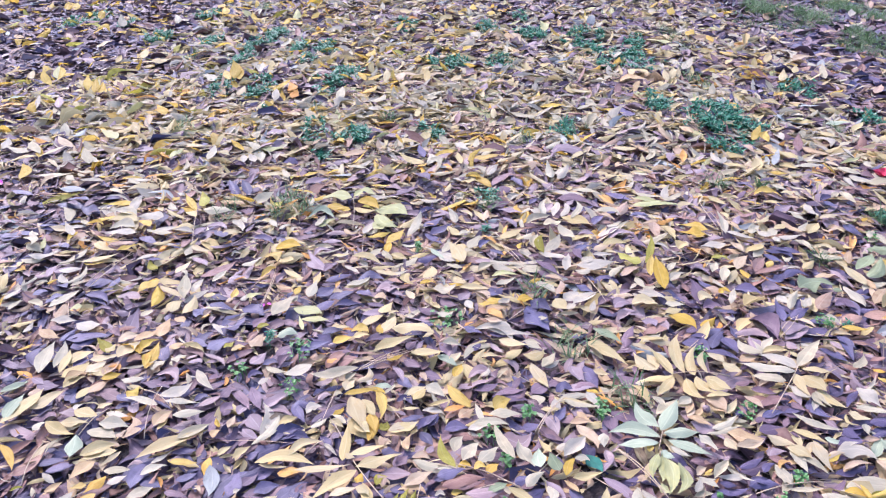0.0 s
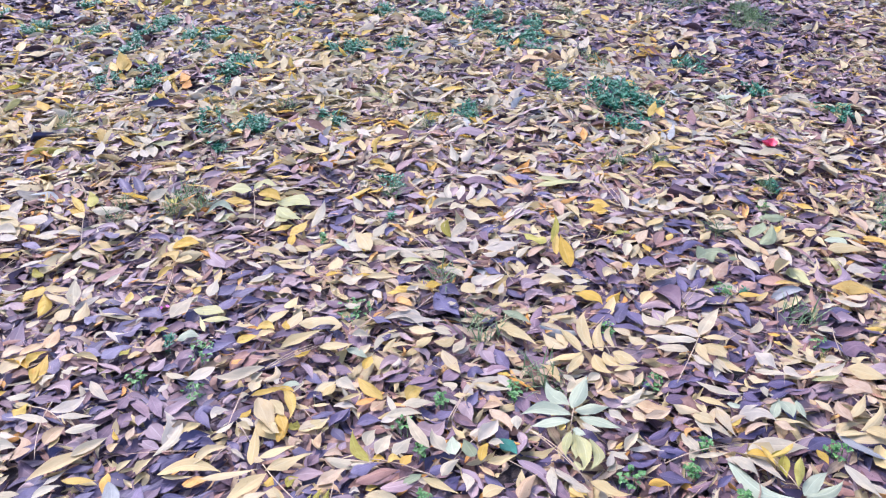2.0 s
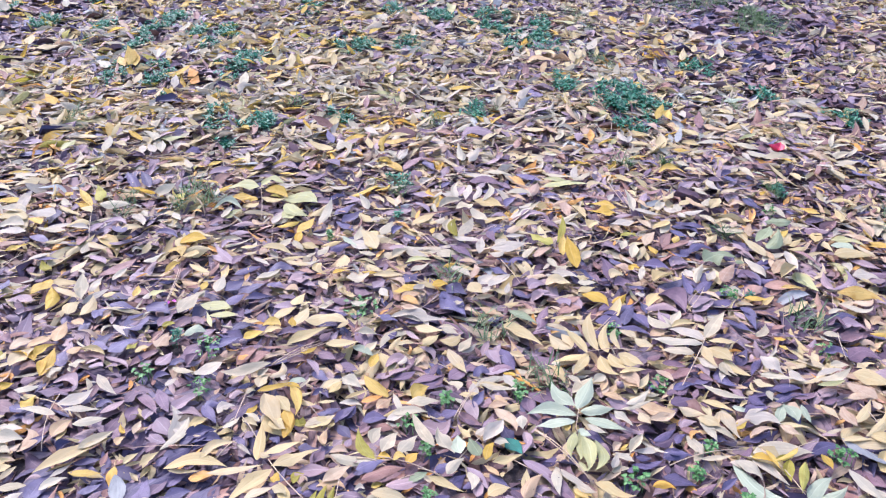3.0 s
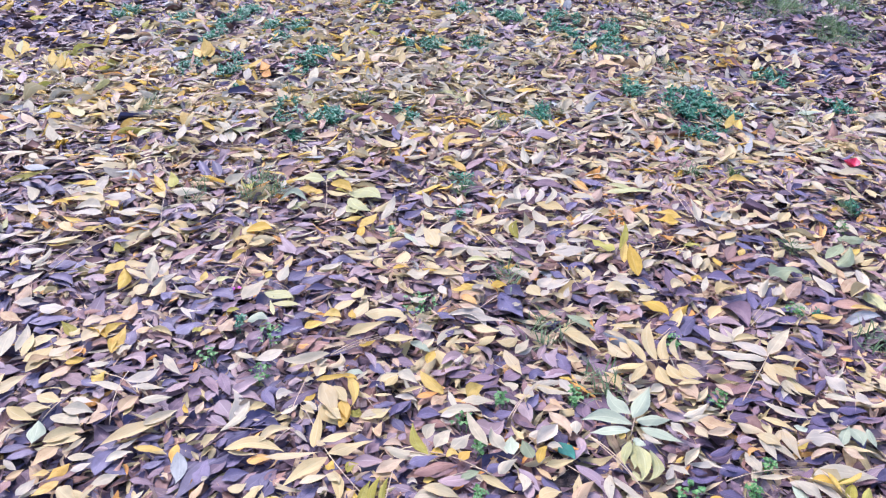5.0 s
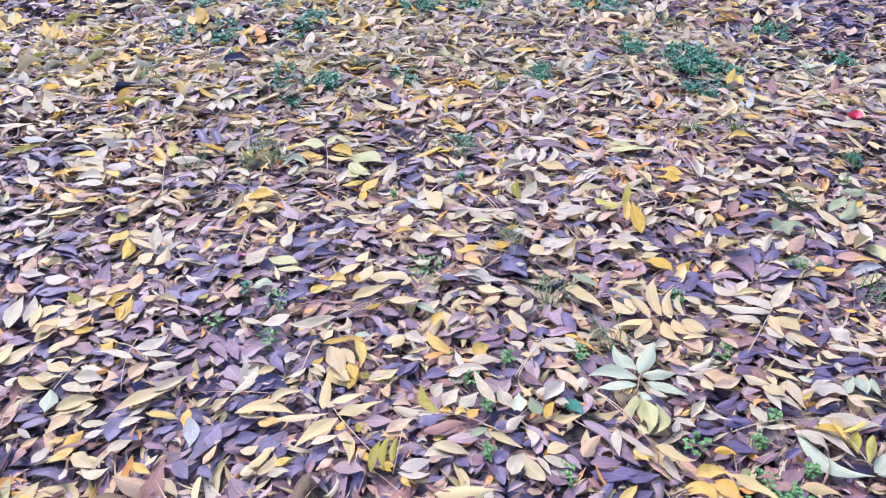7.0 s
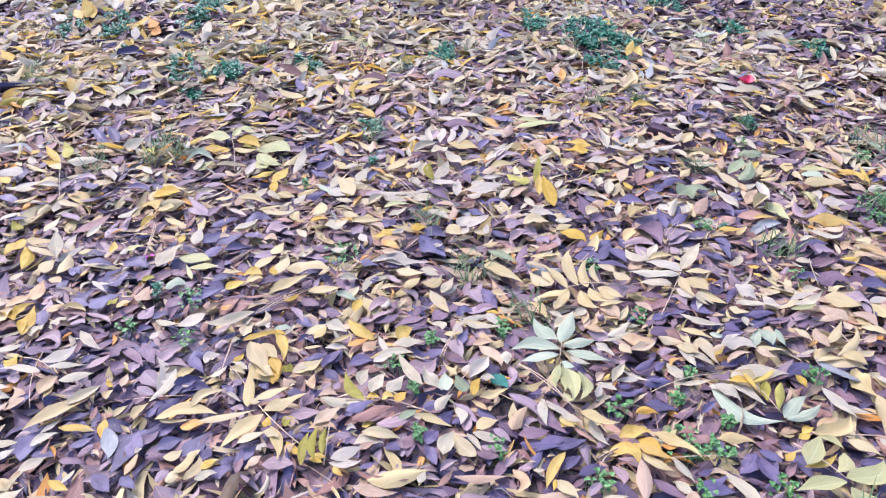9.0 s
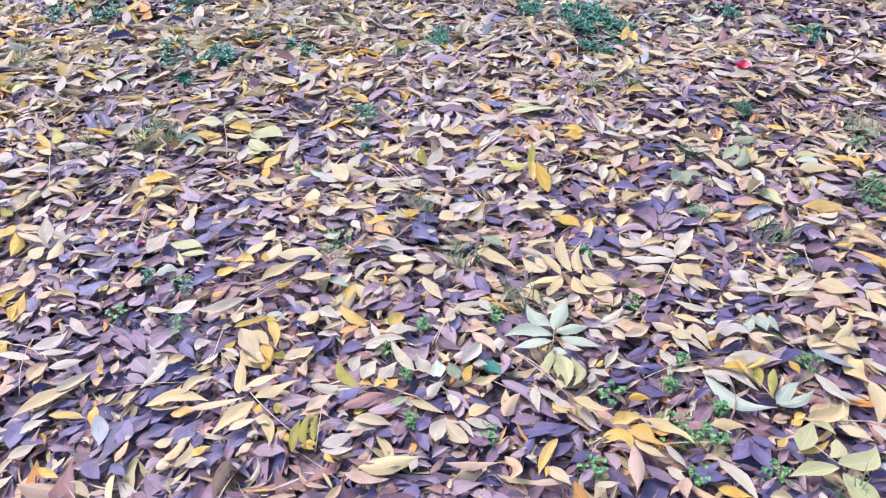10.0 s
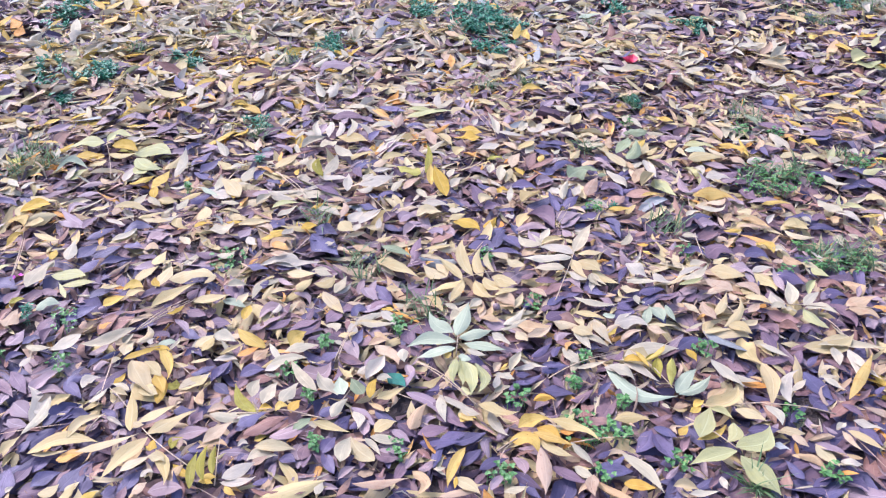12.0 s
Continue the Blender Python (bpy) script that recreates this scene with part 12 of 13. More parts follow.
fallen_nut("small round plum-brown nut among fallen leaves", 0.506, 1.199, 0.0085, 25)
fallen_nut("small oval brown nut beside green clover", -0.29, 1.436, 0.0085, 70)
fallen_nut("small pale nut half sunk between dark leaves", -0.2, 1.68, 0.0085, -40)

# ---- leaf litter ----


def in_view(x, y):
    return (y > 0.35) & (y < 6.3) & (np.abs(x - 0.1 * y - 0.05) < 0.62 + 0.66 * y)


def bare(x, y):
    """Share of the upper leaves that the weeds push aside."""
    out = np.zeros(len(x))
    for a, b, rx, ry in PATCHES:
        out = np.maximum(out, ((x - a) / rx) ** 2 + ((y - b) / ry) ** 2 < 1.1)
    return out


def scatter(density, box, keep):
    x0, y0, x1, y1 = box
    n = int(density * (x1 - x0) * (y1 - y0))
    x, y = RNG.uniform(x0, x1, n), RNG.uniform(y0, y1, n)
    ok = keep(x, y)
    return x[ok], y[ok]


def spray(x, y, each=7):
    """Leaflets still lying as they sat, in two rows along a stalk: spots and turns."""
    n = len(x)
    turn = RNG.uniform(0, 6.283, n)[:, None] + RNG.normal(0, 0.12, (n, each))
    s = 0.022 * (np.arange(each) // 2) + RNG.normal(0, 0.006, (n, each))
    side = np.where(np.arange(each) % 2 == 0, 1.0, -1.0)
    side[-1] = 0.1
    yaw = turn + side * RNG.normal(0.85, 0.22, (n, each))
    px = x[:, None] - s * np.sin(turn) - 0.042 * np.sin(yaw)
    py = y[:, None] + s * np.cos(turn) + 0.042 * np.cos(yaw)
    keep = RNG.random((n, each)) < 0.85
    return px[keep], py[keep], yaw[keep]


BROAD = {"plum": 0.25, "slate": 0.25, "mauve": 0.245, "brown": 0.24}


def litter(name, label, tone, x, y, low, high, tilt, along=7, across=3, size=0.096, yaw=None, slim=1.0):
    n = len(x)
    g = RNG.normal
    yaw = RNG.uniform(0, 6.283, n) if yaw is None else yaw
    L = np.clip(size * (1 + 0.2 * np.clip((y - 2) / 1.5, 0, 1)) * np.exp(g(0, 0.27, n)), 0.035, 0.14)
    W = slim * L * np.clip(g(1.1 * BROAD.get(tone, 0.215), 0.06, n), 0.1, 0.42)
    P = leaf_grid(n, along, L, W, np.where(RNG.random(n) < 0.3, 2.0, 1.0) * g(0, 0.4, n), g(0.05, 0.5, n), g(0.05, 0.16, n) * RNG.choice((1, 1, 2, 5), n), g(0, 0.2, n), g(0, 0.35, n),
                  np.abs(g(0, 0.12, n)), RNG.uniform(0, 6.3, n), across)
    low, high = 0.52 * low, 0.52 * high
    tilt = tilt * (0.5 + 0.3 * np.clip((y - 1.8) / 1.2, 0, 1))
    pitch, roll = np.radians(tilt * g(0, 1, n)), np.radians(1.3 * tilt * g(0, 1, n))
    z = bed(x, y) - 0.006 * np.clip(2.8 - y, 0, 1) + RNG.uniform(low, high, n) + 0.1 * L * np.abs(np.sin(pitch))
    P = placed(P, x, y, z, yaw, pitch, roll)
    return tagged(new(name, grid_mesh(name, P, LITTER[tone])), label, "leaf litter", kind="stuff")


def lain_over(x, y):
    """Whether a spot lies under one of the leaves set on top."""
    out = np.zeros(len(x), bool)
    for a, b, turn, half, wide in LAIN:
        near = np.nonzero((np.abs(x - a) < half + 0.05) & (np.abs(y - b) < half + 0.05))[0]
        u = -(x[near] - a) * math.sin(turn) + (y[near] - b) * math.cos(turn)
        v = (x[near] - a) * math.cos(turn) + (y[near] - b) * math.sin(turn)
        out[near] |= (u / (half + 0.012)) ** 2 + (v / (wide + 0.014)) ** 2 < 1
    return out


DRIFTS = []


def pale_drift(x, y, rx, ry, much=0.34):
    DRIFTS.append((x, y, rx, ry, much))


def dark_drift(x, y, rx, ry, much=0.36):
    much *= 1 - 0.5 * min(max(y - 2.6, 0), 1)
    DRIFTS.append((x, y, rx, ry, -much))


dark_drift(-2.32, 4.47, 0.37, 0.98, 0.16)
dark_drift(-1.68, 3.06, 0.28, 0.50, 0.11)
pale_drift(-0.74, 3.04, 0.27, 0.43, 0.09)
pale_drift(-0.28, 3.03, 0.26, 0.44, 0.19)
dark_drift(-1.32, 2.26, 0.22, 0.27, 0.16)
pale_drift(-0.58, 2.24, 0.20, 0.27, 0.09)
pale_drift(-0.22, 2.25, 0.20, 0.24, 0.14)
dark_drift(1.55, 4.48, 0.36, 0.84, 0.11)
dark_drift(2.16, 4.42, 0.34, 0.90, 0.11)
pale_drift(0.19, 3.10, 0.26, 0.42, 0.09)
pale_drift(0.65, 3.05, 0.25, 0.41, 0.09)
dark_drift(1.56, 3.02, 0.25, 0.43, 0.11)
pale_drift(0.14, 2.25, 0.20, 0.26, 0.09)
pale_drift(0.86, 2.24, 0.20, 0.27, 0.09)
pale_drift(1.20, 2.21, 0.19, 0.25, 0.09)
dark_drift(-0.66, 1.37, 0.15, 0.13, 0.11)
dark_drift(-0.81, 1.12, 0.13, 0.10, 0.11)
pale_drift(-0.36, 1.11, 0.12, 0.10, 0.09)
pale_drift(0.40, 1.71, 0.16, 0.17, 0.09)
pale_drift(0.70, 1.72, 0.17, 0.19, 0.14)
pale_drift(0.09, 1.38, 0.14, 0.12, 0.09)
pale_drift(0.29, 1.10, 0.12, 0.10, 0.09)
dark_drift(-0.59, 3.31, 0.26, 0.42, 0.16)
dark_drift(-0.51, 2.52, 0.20, 0.27, 0.11)
dark_drift(-0.45, 1.98, 0.16, 0.18, 0.11)
pale_drift(0.39, 1.71, 0.16, 0.16, 0.14)
pale_drift(1.52, 2.70, 0.24, 0.42, 0.09)
pale_drift(0.84, 2.12, 0.20, 0.25, 0.19)
pale_drift(1.18, 2.02, 0.20, 0.23, 0.14)
pale_drift(1.51, 1.90, 0.19, 0.26, 0.14)
pale_drift(0.67, 1.63, 0.16, 0.18, 0.19)
dark_drift(-0.40, 1.57, 0.14, 0.14, 0.21)
pale_drift(0.31, 1.37, 0.14, 0.13, 0.09)
dark_drift(-0.35, 1.07, 0.11, 0.08, 0.16)
dark_drift(-0.16, 1.01, 0.11, 0.08, 0.11)
dark_drift(0.02, 0.95, 0.11, 0.08, 0.11)
pale_drift(0.54, 1.28, 0.14, 0.13, 0.14)
pale_drift(0.78, 1.21, 0.14, 0.12, 0.09)
pale_drift(1.03, 1.16, 0.15, 0.14, 0.19)
pale_drift(0.45, 1.04, 0.12, 0.09, 0.19)
pale_drift(0.66, 0.98, 0.12, 0.09, 0.24)
pale_drift(0.87, 0.92, 0.12, 0.10, 0.14)
dark_drift(1.08, 0.86, 0.12, 0.11, 0.11)
dark_drift(0.76, 0.74, 0.11, 0.08, 0.21)
dark_drift(0.93, 0.68, 0.11, 0.08, 0.21)
dark_drift(-2.32, 4.47, 0.37, 0.98, 0.11)
dark_drift(-1.68, 3.06, 0.28, 0.50, 0.11)
pale_drift(-0.28, 3.03, 0.26, 0.44, 0.14)
dark_drift(-1.32, 2.26, 0.22, 0.27, 0.11)
pale_drift(-0.58, 2.24, 0.20, 0.27, 0.09)
pale_drift(-0.22, 2.25, 0.20, 0.24, 0.14)
pale_drift(0.19, 3.10, 0.26, 0.42, 0.09)
pale_drift(0.14, 2.25, 0.20, 0.26, 0.14)
pale_drift(0.86, 2.24, 0.20, 0.27, 0.09)
pale_drift(-0.78, 1.74, 0.17, 0.17, 0.09)
dark_drift(-0.81, 1.12, 0.13, 0.10, 0.11)
dark_drift(-0.58, 1.12, 0.13, 0.09, 0.11)
pale_drift(0.11, 1.72, 0.17, 0.17, 0.09)
pale_drift(0.40, 1.71, 0.16, 0.17, 0.14)
pale_drift(0.70, 1.72, 0.17, 0.19, 0.09)
dark_drift(1.00, 1.74, 0.16, 0.20, 0.11)
pale_drift(0.09, 1.38, 0.14, 0.12, 0.09)
dark_drift(-0.59, 3.31, 0.26, 0.42, 0.16)
dark_drift(-0.51, 2.52, 0.20, 0.27, 0.11)
pale_drift(0.17, 2.32, 0.20, 0.25, 0.09)
dark_drift(-0.45, 1.98, 0.16, 0.18, 0.11)
pale_drift(0.39, 1.71, 0.16, 0.16, 0.14)
pale_drift(1.52, 2.70, 0.24, 0.42, 0.09)
dark_drift(2.36, 2.44, 0.24, 0.46, 0.11)
pale_drift(0.84, 2.12, 0.20, 0.25, 0.19)
pale_drift(1.18, 2.02, 0.20, 0.23, 0.09)
dark_drift(1.84, 1.81, 0.21, 0.27, 0.11)
pale_drift(0.67, 1.63, 0.16, 0.18, 0.19)
pale_drift(0.95, 1.55, 0.16, 0.19, 0.09)
pale_drift(1.23, 1.48, 0.17, 0.18, 0.09)
pale_drift(1.53, 1.41, 0.17, 0.17, 0.09)
dark_drift(-0.40, 1.57, 0.14, 0.14, 0.26)
pale_drift(0.07, 1.45, 0.14, 0.12, 0.09)
dark_drift(-0.37, 1.29, 0.12, 0.10, 0.11)
dark_drift(-0.35, 1.07, 0.11, 0.08, 0.21)
dark_drift(-0.16, 1.01, 0.11, 0.08, 0.16)
dark_drift(0.02, 0.95, 0.11, 0.08, 0.16)
dark_drift(0.20, 0.90, 0.11, 0.07, 0.11)
pale_drift(0.54, 1.28, 0.14, 0.13, 0.09)
pale_drift(0.78, 1.21, 0.14, 0.12, 0.14)
pale_drift(1.03, 1.16, 0.15, 0.14, 0.19)
pale_drift(0.45, 1.04, 0.12, 0.09, 0.14)
pale_drift(0.66, 0.98, 0.12, 0.09, 0.19)
pale_drift(0.87, 0.92, 0.12, 0.10, 0.09)
dark_drift(0.76, 0.74, 0.11, 0.08, 0.21)
dark_drift(0.93, 0.68, 0.11, 0.08, 0.16)
dark_drift(-2.32, 4.47, 0.37, 0.98, 0.11)
dark_drift(-1.04, 4.53, 0.37, 0.91, 0.11)
dark_drift(-1.68, 3.06, 0.28, 0.50, 0.11)
pale_drift(-0.28, 3.03, 0.26, 0.44, 0.14)
dark_drift(-1.32, 2.26, 0.22, 0.27, 0.16)
pale_drift(-0.22, 2.25, 0.20, 0.24, 0.14)
dark_drift(0.26, 4.39, 0.36, 0.84, 0.11)
dark_drift(1.56, 3.02, 0.25, 0.43, 0.11)
pale_drift(0.14, 2.25, 0.20, 0.26, 0.09)
pale_drift(0.86, 2.24, 0.20, 0.27, 0.09)
dark_drift(-0.81, 1.12, 0.13, 0.10, 0.11)
pale_drift(0.40, 1.71, 0.16, 0.17, 0.14)
pale_drift(0.70, 1.72, 0.17, 0.19, 0.14)
dark_drift(1.00, 1.74, 0.16, 0.20, 0.11)
pale_drift(0.09, 1.38, 0.14, 0.12, 0.14)
pale_drift(0.29, 1.10, 0.12, 0.10, 0.09)
dark_drift(-0.59, 3.31, 0.26, 0.42, 0.16)
dark_drift(-0.51, 2.52, 0.20, 0.27, 0.11)
pale_drift(0.17, 2.32, 0.20, 0.25, 0.09)
pale_drift(0.11, 1.79, 0.17, 0.17, 0.09)
pale_drift(0.39, 1.71, 0.16, 0.16, 0.19)
dark_drift(2.36, 2.44, 0.24, 0.46, 0.11)
pale_drift(0.84, 2.12, 0.20, 0.25, 0.19)
pale_drift(1.18, 2.02, 0.20, 0.23, 0.09)
pale_drift(0.67, 1.63, 0.16, 0.18, 0.19)
dark_drift(-0.40, 1.57, 0.14, 0.14, 0.26)
pale_drift(0.07, 1.45, 0.14, 0.12, 0.09)
dark_drift(-0.35, 1.07, 0.11, 0.08, 0.21)
dark_drift(-0.16, 1.01, 0.11, 0.08, 0.11)
dark_drift(0.20, 0.90, 0.11, 0.07, 0.16)
pale_drift(0.54, 1.28, 0.14, 0.13, 0.14)
pale_drift(0.78, 1.21, 0.14, 0.12, 0.14)
pale_drift(1.03, 1.16, 0.15, 0.14, 0.14)
pale_drift(0.45, 1.04, 0.12, 0.09, 0.24)
pale_drift(0.66, 0.98, 0.12, 0.09, 0.14)
pale_drift(0.87, 0.92, 0.12, 0.10, 0.14)
dark_drift(1.08, 0.86, 0.12, 0.11, 0.11)
dark_drift(0.93, 0.68, 0.11, 0.08, 0.11)
dark_drift(-0.99, 1.73, 0.09, 0.08)
dark_drift(-0.95, 1.53, 0.09, 0.08)
dark_drift(-0.59, 1.62, 0.09, 0.09)
dark_drift(-0.16, 1.71, 0.12, 0.12)
dark_drift(0.03, 1.55, 0.08, 0.07)
dark_drift(0.16, 1.60, 0.07, 0.06)
dark_drift(0.66, 1.51, 0.08, 0.08)
dark_drift(0.86, 1.51, 0.11, 0.12)
dark_drift(0.95, 1.44, 0.08, 0.08)
dark_drift(-0.31, 1.31, 0.10, 0.08)
dark_drift(-0.48, 1.29, 0.09, 0.06)
dark_drift(-1.00, 1.44, 0.09, 0.08)
dark_drift(-0.27, 1.04, 0.08, 0.05)
dark_drift(0.09, 1.38, 0.08, 0.06)
dark_drift(0.24, 1.31, 0.09, 0.07)
dark_drift(0.31, 1.16, 0.06, 0.04)
dark_drift(0.55, 1.05, 0.06, 0.04)
dark_drift(-1.43, 2.33, 0.12, 0.14)
dark_drift(-1.29, 2.24, 0.12, 0.14)
dark_drift(-0.76, 2.42, 0.10, 0.13)
dark_drift(-0.17, 2.45, 0.12, 0.15)
dark_drift(0.15, 2.50, 0.10, 0.13)
dark_drift(0.58, 2.45, 0.14, 0.18)
dark_drift(0.97, 2.30, 0.11, 0.14)
dark_drift(1.26, 2.31, 0.15, 0.19)
dark_drift(1.02, 1.84, 0.11, 0.12)
dark_drift(-0.30, 1.66, 0.09, 0.09)
dark_drift(1.23, 2.16, 0.07, 0.08)
dark_drift(-2.63, 5.00, 0.22, 0.62)
dark_drift(-2.29, 4.08, 0.17, 0.31)
dark_drift(0.56, 5.22, 0.30, 0.77)
dark_drift(2.38, 4.70, 0.32, 0.77)
dark_drift(2.24, 5.22, 0.31, 0.73)
dark_drift(-0.84, 4.31, 0.13, 0.26)
dark_drift(0.20, 3.44, 0.08, 0.12)
dark_drift(-0.65, 1.37, 0.07, 0.05)
dark_drift(-0.56, 1.08, 0.06, 0.04)
pale_drift(-1.72, 2.95, 0.18, 0.25)
pale_drift(-1.33, 2.90, 0.19, 0.30)
pale_drift(-1.34, 2.54, 0.13, 0.16)
pale_drift(-0.75, 2.73, 0.15, 0.20)
pale_drift(-1.04, 2.13, 0.15, 0.18)
pale_drift(0.10, 2.74, 0.13, 0.20)
pale_drift(-0.01, 3.36, 0.21, 0.34)
pale_drift(-0.28, 3.55, 0.16, 0.29)
pale_drift(0.34, 2.43, 0.10, 0.12)
pale_drift(0.30, 2.10, 0.10, 0.13)
pale_drift(0.56, 1.94, 0.17, 0.19)
pale_drift(0.71, 2.19, 0.14, 0.19)
pale_drift(0.52, 1.35, 0.12, 0.11)
pale_drift(0.78, 1.35, 0.13, 0.12)
pale_drift(0.57, 1.12, 0.10, 0.07)
pale_drift(0.66, 1.06, 0.06, 0.04)
pale_drift(0.40, 1.06, 0.06, 0.04)
pale_drift(-0.20, 1.22, 0.07, 0.05)
pale_drift(-0.23, 1.09, 0.09, 0.06)
pale_drift(0.01, 1.10, 0.07, 0.05)
pale_drift(-0.78, 1.15, 0.11, 0.08)
pale_drift(-0.76, 1.42, 0.08, 0.07)
pale_drift(-0.79, 1.78, 0.08, 0.07)
pale_drift(-0.23, 1.52, 0.08, 0.07)
pale_drift(0.18, 1.49, 0.07, 0.06)
pale_drift(0.30, 1.62, 0.09, 0.07)
pale_drift(-0.50, 1.91, 0.08, 0.08)
pale_drift(1.24, 2.63, 0.16, 0.26)
pale_drift(-1.39, 3.27, 0.15, 0.26)
pale_drift(0.89, 2.72, 0.17, 0.21)
pale_drift(0.31, 1.87, 0.11, 0.12)
pale_drift(-0.86, 2.17, 0.09, 0.11)
pale_drift(-0.31, 2.24, 0.13, 0.14)
pale_drift(-0.05, 2.13, 0.12, 0.13)
pale_drift(0.76, 1.65, 0.09, 0.09)
pale_drift(0.88, 1.27, 0.08, 0.06)
dark_drift(1.48, 1.46, 0.12, 0.12)
dark_drift(1.32, 1.13, 0.07, 0.06)
dark_drift(1.09, 0.99, 0.06, 0.05)
dark_drift(1.11, 0.79, 0.06, 0.05)
dark_drift(0.90, 0.64, 0.07, 0.05)
dark_drift(0.83, 0.68, 0.05, 0.03)
dark_drift(1.10, 1.34, 0.09, 0.08)
dark_drift(-0.36, 1.02, 0.08, 0.05)
dark_drift(0.08, 0.91, 0.07, 0.04)
dark_drift(0.36, 0.88, 0.06, 0.04)
dark_drift(0.60, 0.77, 0.06, 0.04)
dark_drift(0.92, 0.98, 0.05, 0.04)
dark_drift(0.34, 1.14, 0.06, 0.04)
pale_drift(0.73, 1.34, 0.11, 0.10)
pale_drift(0.95, 1.08, 0.09, 0.07)
pale_drift(1.56, 1.39, 0.09, 0.09)
pale_drift(1.99, 2.40, 0.13, 0.17)
pale_drift(1.63, 2.32, 0.11, 0.14)
pale_drift(1.49, 1.71, 0.08, 0.09)
pale_drift(0.85, 0.84, 0.06, 0.04)
pale_drift(1.21, 0.94, 0.06, 0.05)
pale_drift(1.16, 1.08, 0.05, 0.05)
pale_drift(0.06, 0.86, 0.05, 0.03)
pale_drift(0.71, 1.14, 0.08, 0.06)
pale_drift(0.23, 0.96, 0.05, 0.03)
pale_drift(0.56, 1.11, 0.10, 0.08)
pale_drift(0.66, 1.05, 0.10, 0.07)
pale_drift(0.67, 1.21, 0.10, 0.08)
dark_drift(-2.70, 5.00, 0.51, 1.25)
dark_drift(-2.08, 5.00, 0.47, 1.25)
dark_drift(-2.14, 3.83, 0.37, 0.67)
dark_drift(-1.82, 4.05, 0.27, 0.55)
dark_drift(2.38, 4.70, 0.39, 0.93)
dark_drift(2.06, 4.93, 0.35, 0.86)
dark_drift(2.04, 3.75, 0.25, 0.54)
dark_drift(-1.43, 2.33, 0.24, 0.29)
pale_drift(0.80, 1.49, 0.17, 0.18)
pale_drift(1.15, 1.55, 0.17, 0.17)
pale_drift(0.50, 0.83, 0.10, 0.06)
pale_drift(0.42, 0.96, 0.09, 0.06)
pale_drift(0.24, 1.61, 0.14, 0.12)
dark_drift(-0.47, 2.18, 0.20, 0.23)
dark_drift(-0.47, 1.72, 0.13, 0.14)
pale_drift(-0.38, 2.20, 0.14, 0.16)
pale_drift(-0.17, 2.18, 0.14, 0.15)
pale_drift(-0.28, 2.29, 0.13, 0.14)
pale_drift(0.17, 1.48, 0.09, 0.08)
pale_drift(0.43, 2.33, 0.14, 0.17)
dark_drift(1.36, 3.41, 0.17, 0.32)
dark_drift(1.76, 3.45, 0.21, 0.42)
dark_drift(1.19, 3.95, 0.17, 0.32)
dark_drift(-0.95, 1.31, 0.12, 0.10)
dark_drift(-0.84, 1.09, 0.10, 0.07)
dark_drift(-0.42, 1.24, 0.08, 0.06)
dark_drift(-0.38, 1.05, 0.08, 0.05)
dark_drift(-0.69, 3.43, 0.28, 0.46)
pale_drift(0.04, 1.91, 0.19, 0.21)
pale_drift(0.35, 1.83, 0.16, 0.16)
pale_drift(-0.20, 1.73, 0.13, 0.14)
pale_drift(0.58, 1.42, 0.15, 0.14)
pale_drift(0.50, 1.61, 0.14, 0.14)
pale_drift(0.67, 1.26, 0.13, 0.11)
pale_drift(0.42, 0.89, 0.10, 0.06)
pale_drift(-0.13, 2.07, 0.17, 0.18)
pale_drift(0.48, 1.82, 0.18, 0.18)
pale_drift(0.41, 1.21, 0.12, 0.09)
pale_drift(-0.00, 1.84, 0.14, 0.15)
dark_drift(-0.67, 1.46, 0.12, 0.10)
dark_drift(-1.65, 4.57, 0.40, 0.85, 0.2)
# the next six put lens vignetting into the leaf tones: dark corners, pale middle
dark_drift(-0.78, 1.08, 0.32, 0.28, 0.26)
dark_drift(1.00, 0.75, 0.30, 0.20, 0.14)
dark_drift(2.20, 3.60, 0.80, 1.30, 0.36)
dark_drift(-2.30, 4.30, 1.00, 1.40, 0.2)
pale_drift(0.10, 2.25, 0.60, 0.60, 0.16)
pale_drift(0.20, 1.45, 0.40, 0.30, 0.12)
pale_drift(-0.70, 2.95, 0.30, 0.35, 0.20)
pale_drift(-0.28, 2.95, 0.25, 0.30, 0.20)
pale_drift(-0.55, 2.18, 0.20, 0.22, 0.20)
pale_drift(-0.21, 2.19, 0.20, 0.22, 0.25)
pale_drift(0.08, 2.19, 0.20, 0.20, 0.20)
dark_drift(-1.66, 2.99, 0.20, 0.30, 0.15)
pale_drift(0.51, 1.84, 0.22, 0.22, 0.30)
pale_drift(0.03, 1.94, 0.20, 0.22, 0.22)
pale_drift(-0.39, 2.02, 0.20, 0.20, 0.22)
pale_drift(0.25, 1.53, 0.16, 0.14, 0.15)
dark_drift(0.78, 0.75, 0.12, 0.10, 0.25)
dark_drift(0.94, 0.98, 0.12, 0.12, 0.15)
dark_drift(-0.35, 1.05, 0.12, 0.12, 0.3)
dark_drift(-0.45, 1.58, 0.16, 0.14, 0.22)
dark_drift(-0.50, 1.01, 0.10, 0.09, 0.30)
dark_drift(0.98, 1.57, 0.16, 0.14, 0.20)
dark_drift(0.73, 0.99, 0.12, 0.09, 0.22)
pale_drift(0.15, 1.59, 0.16, 0.14, 0.18)
pale_drift(0.48, 1.86, 0.20, 0.20, 0.16)
pale_drift(-0.21, 1.89, 0.25, 0.22, 0.16)
pale_drift(-0.10, 1.19, 0.10, 0.08, 0.15)


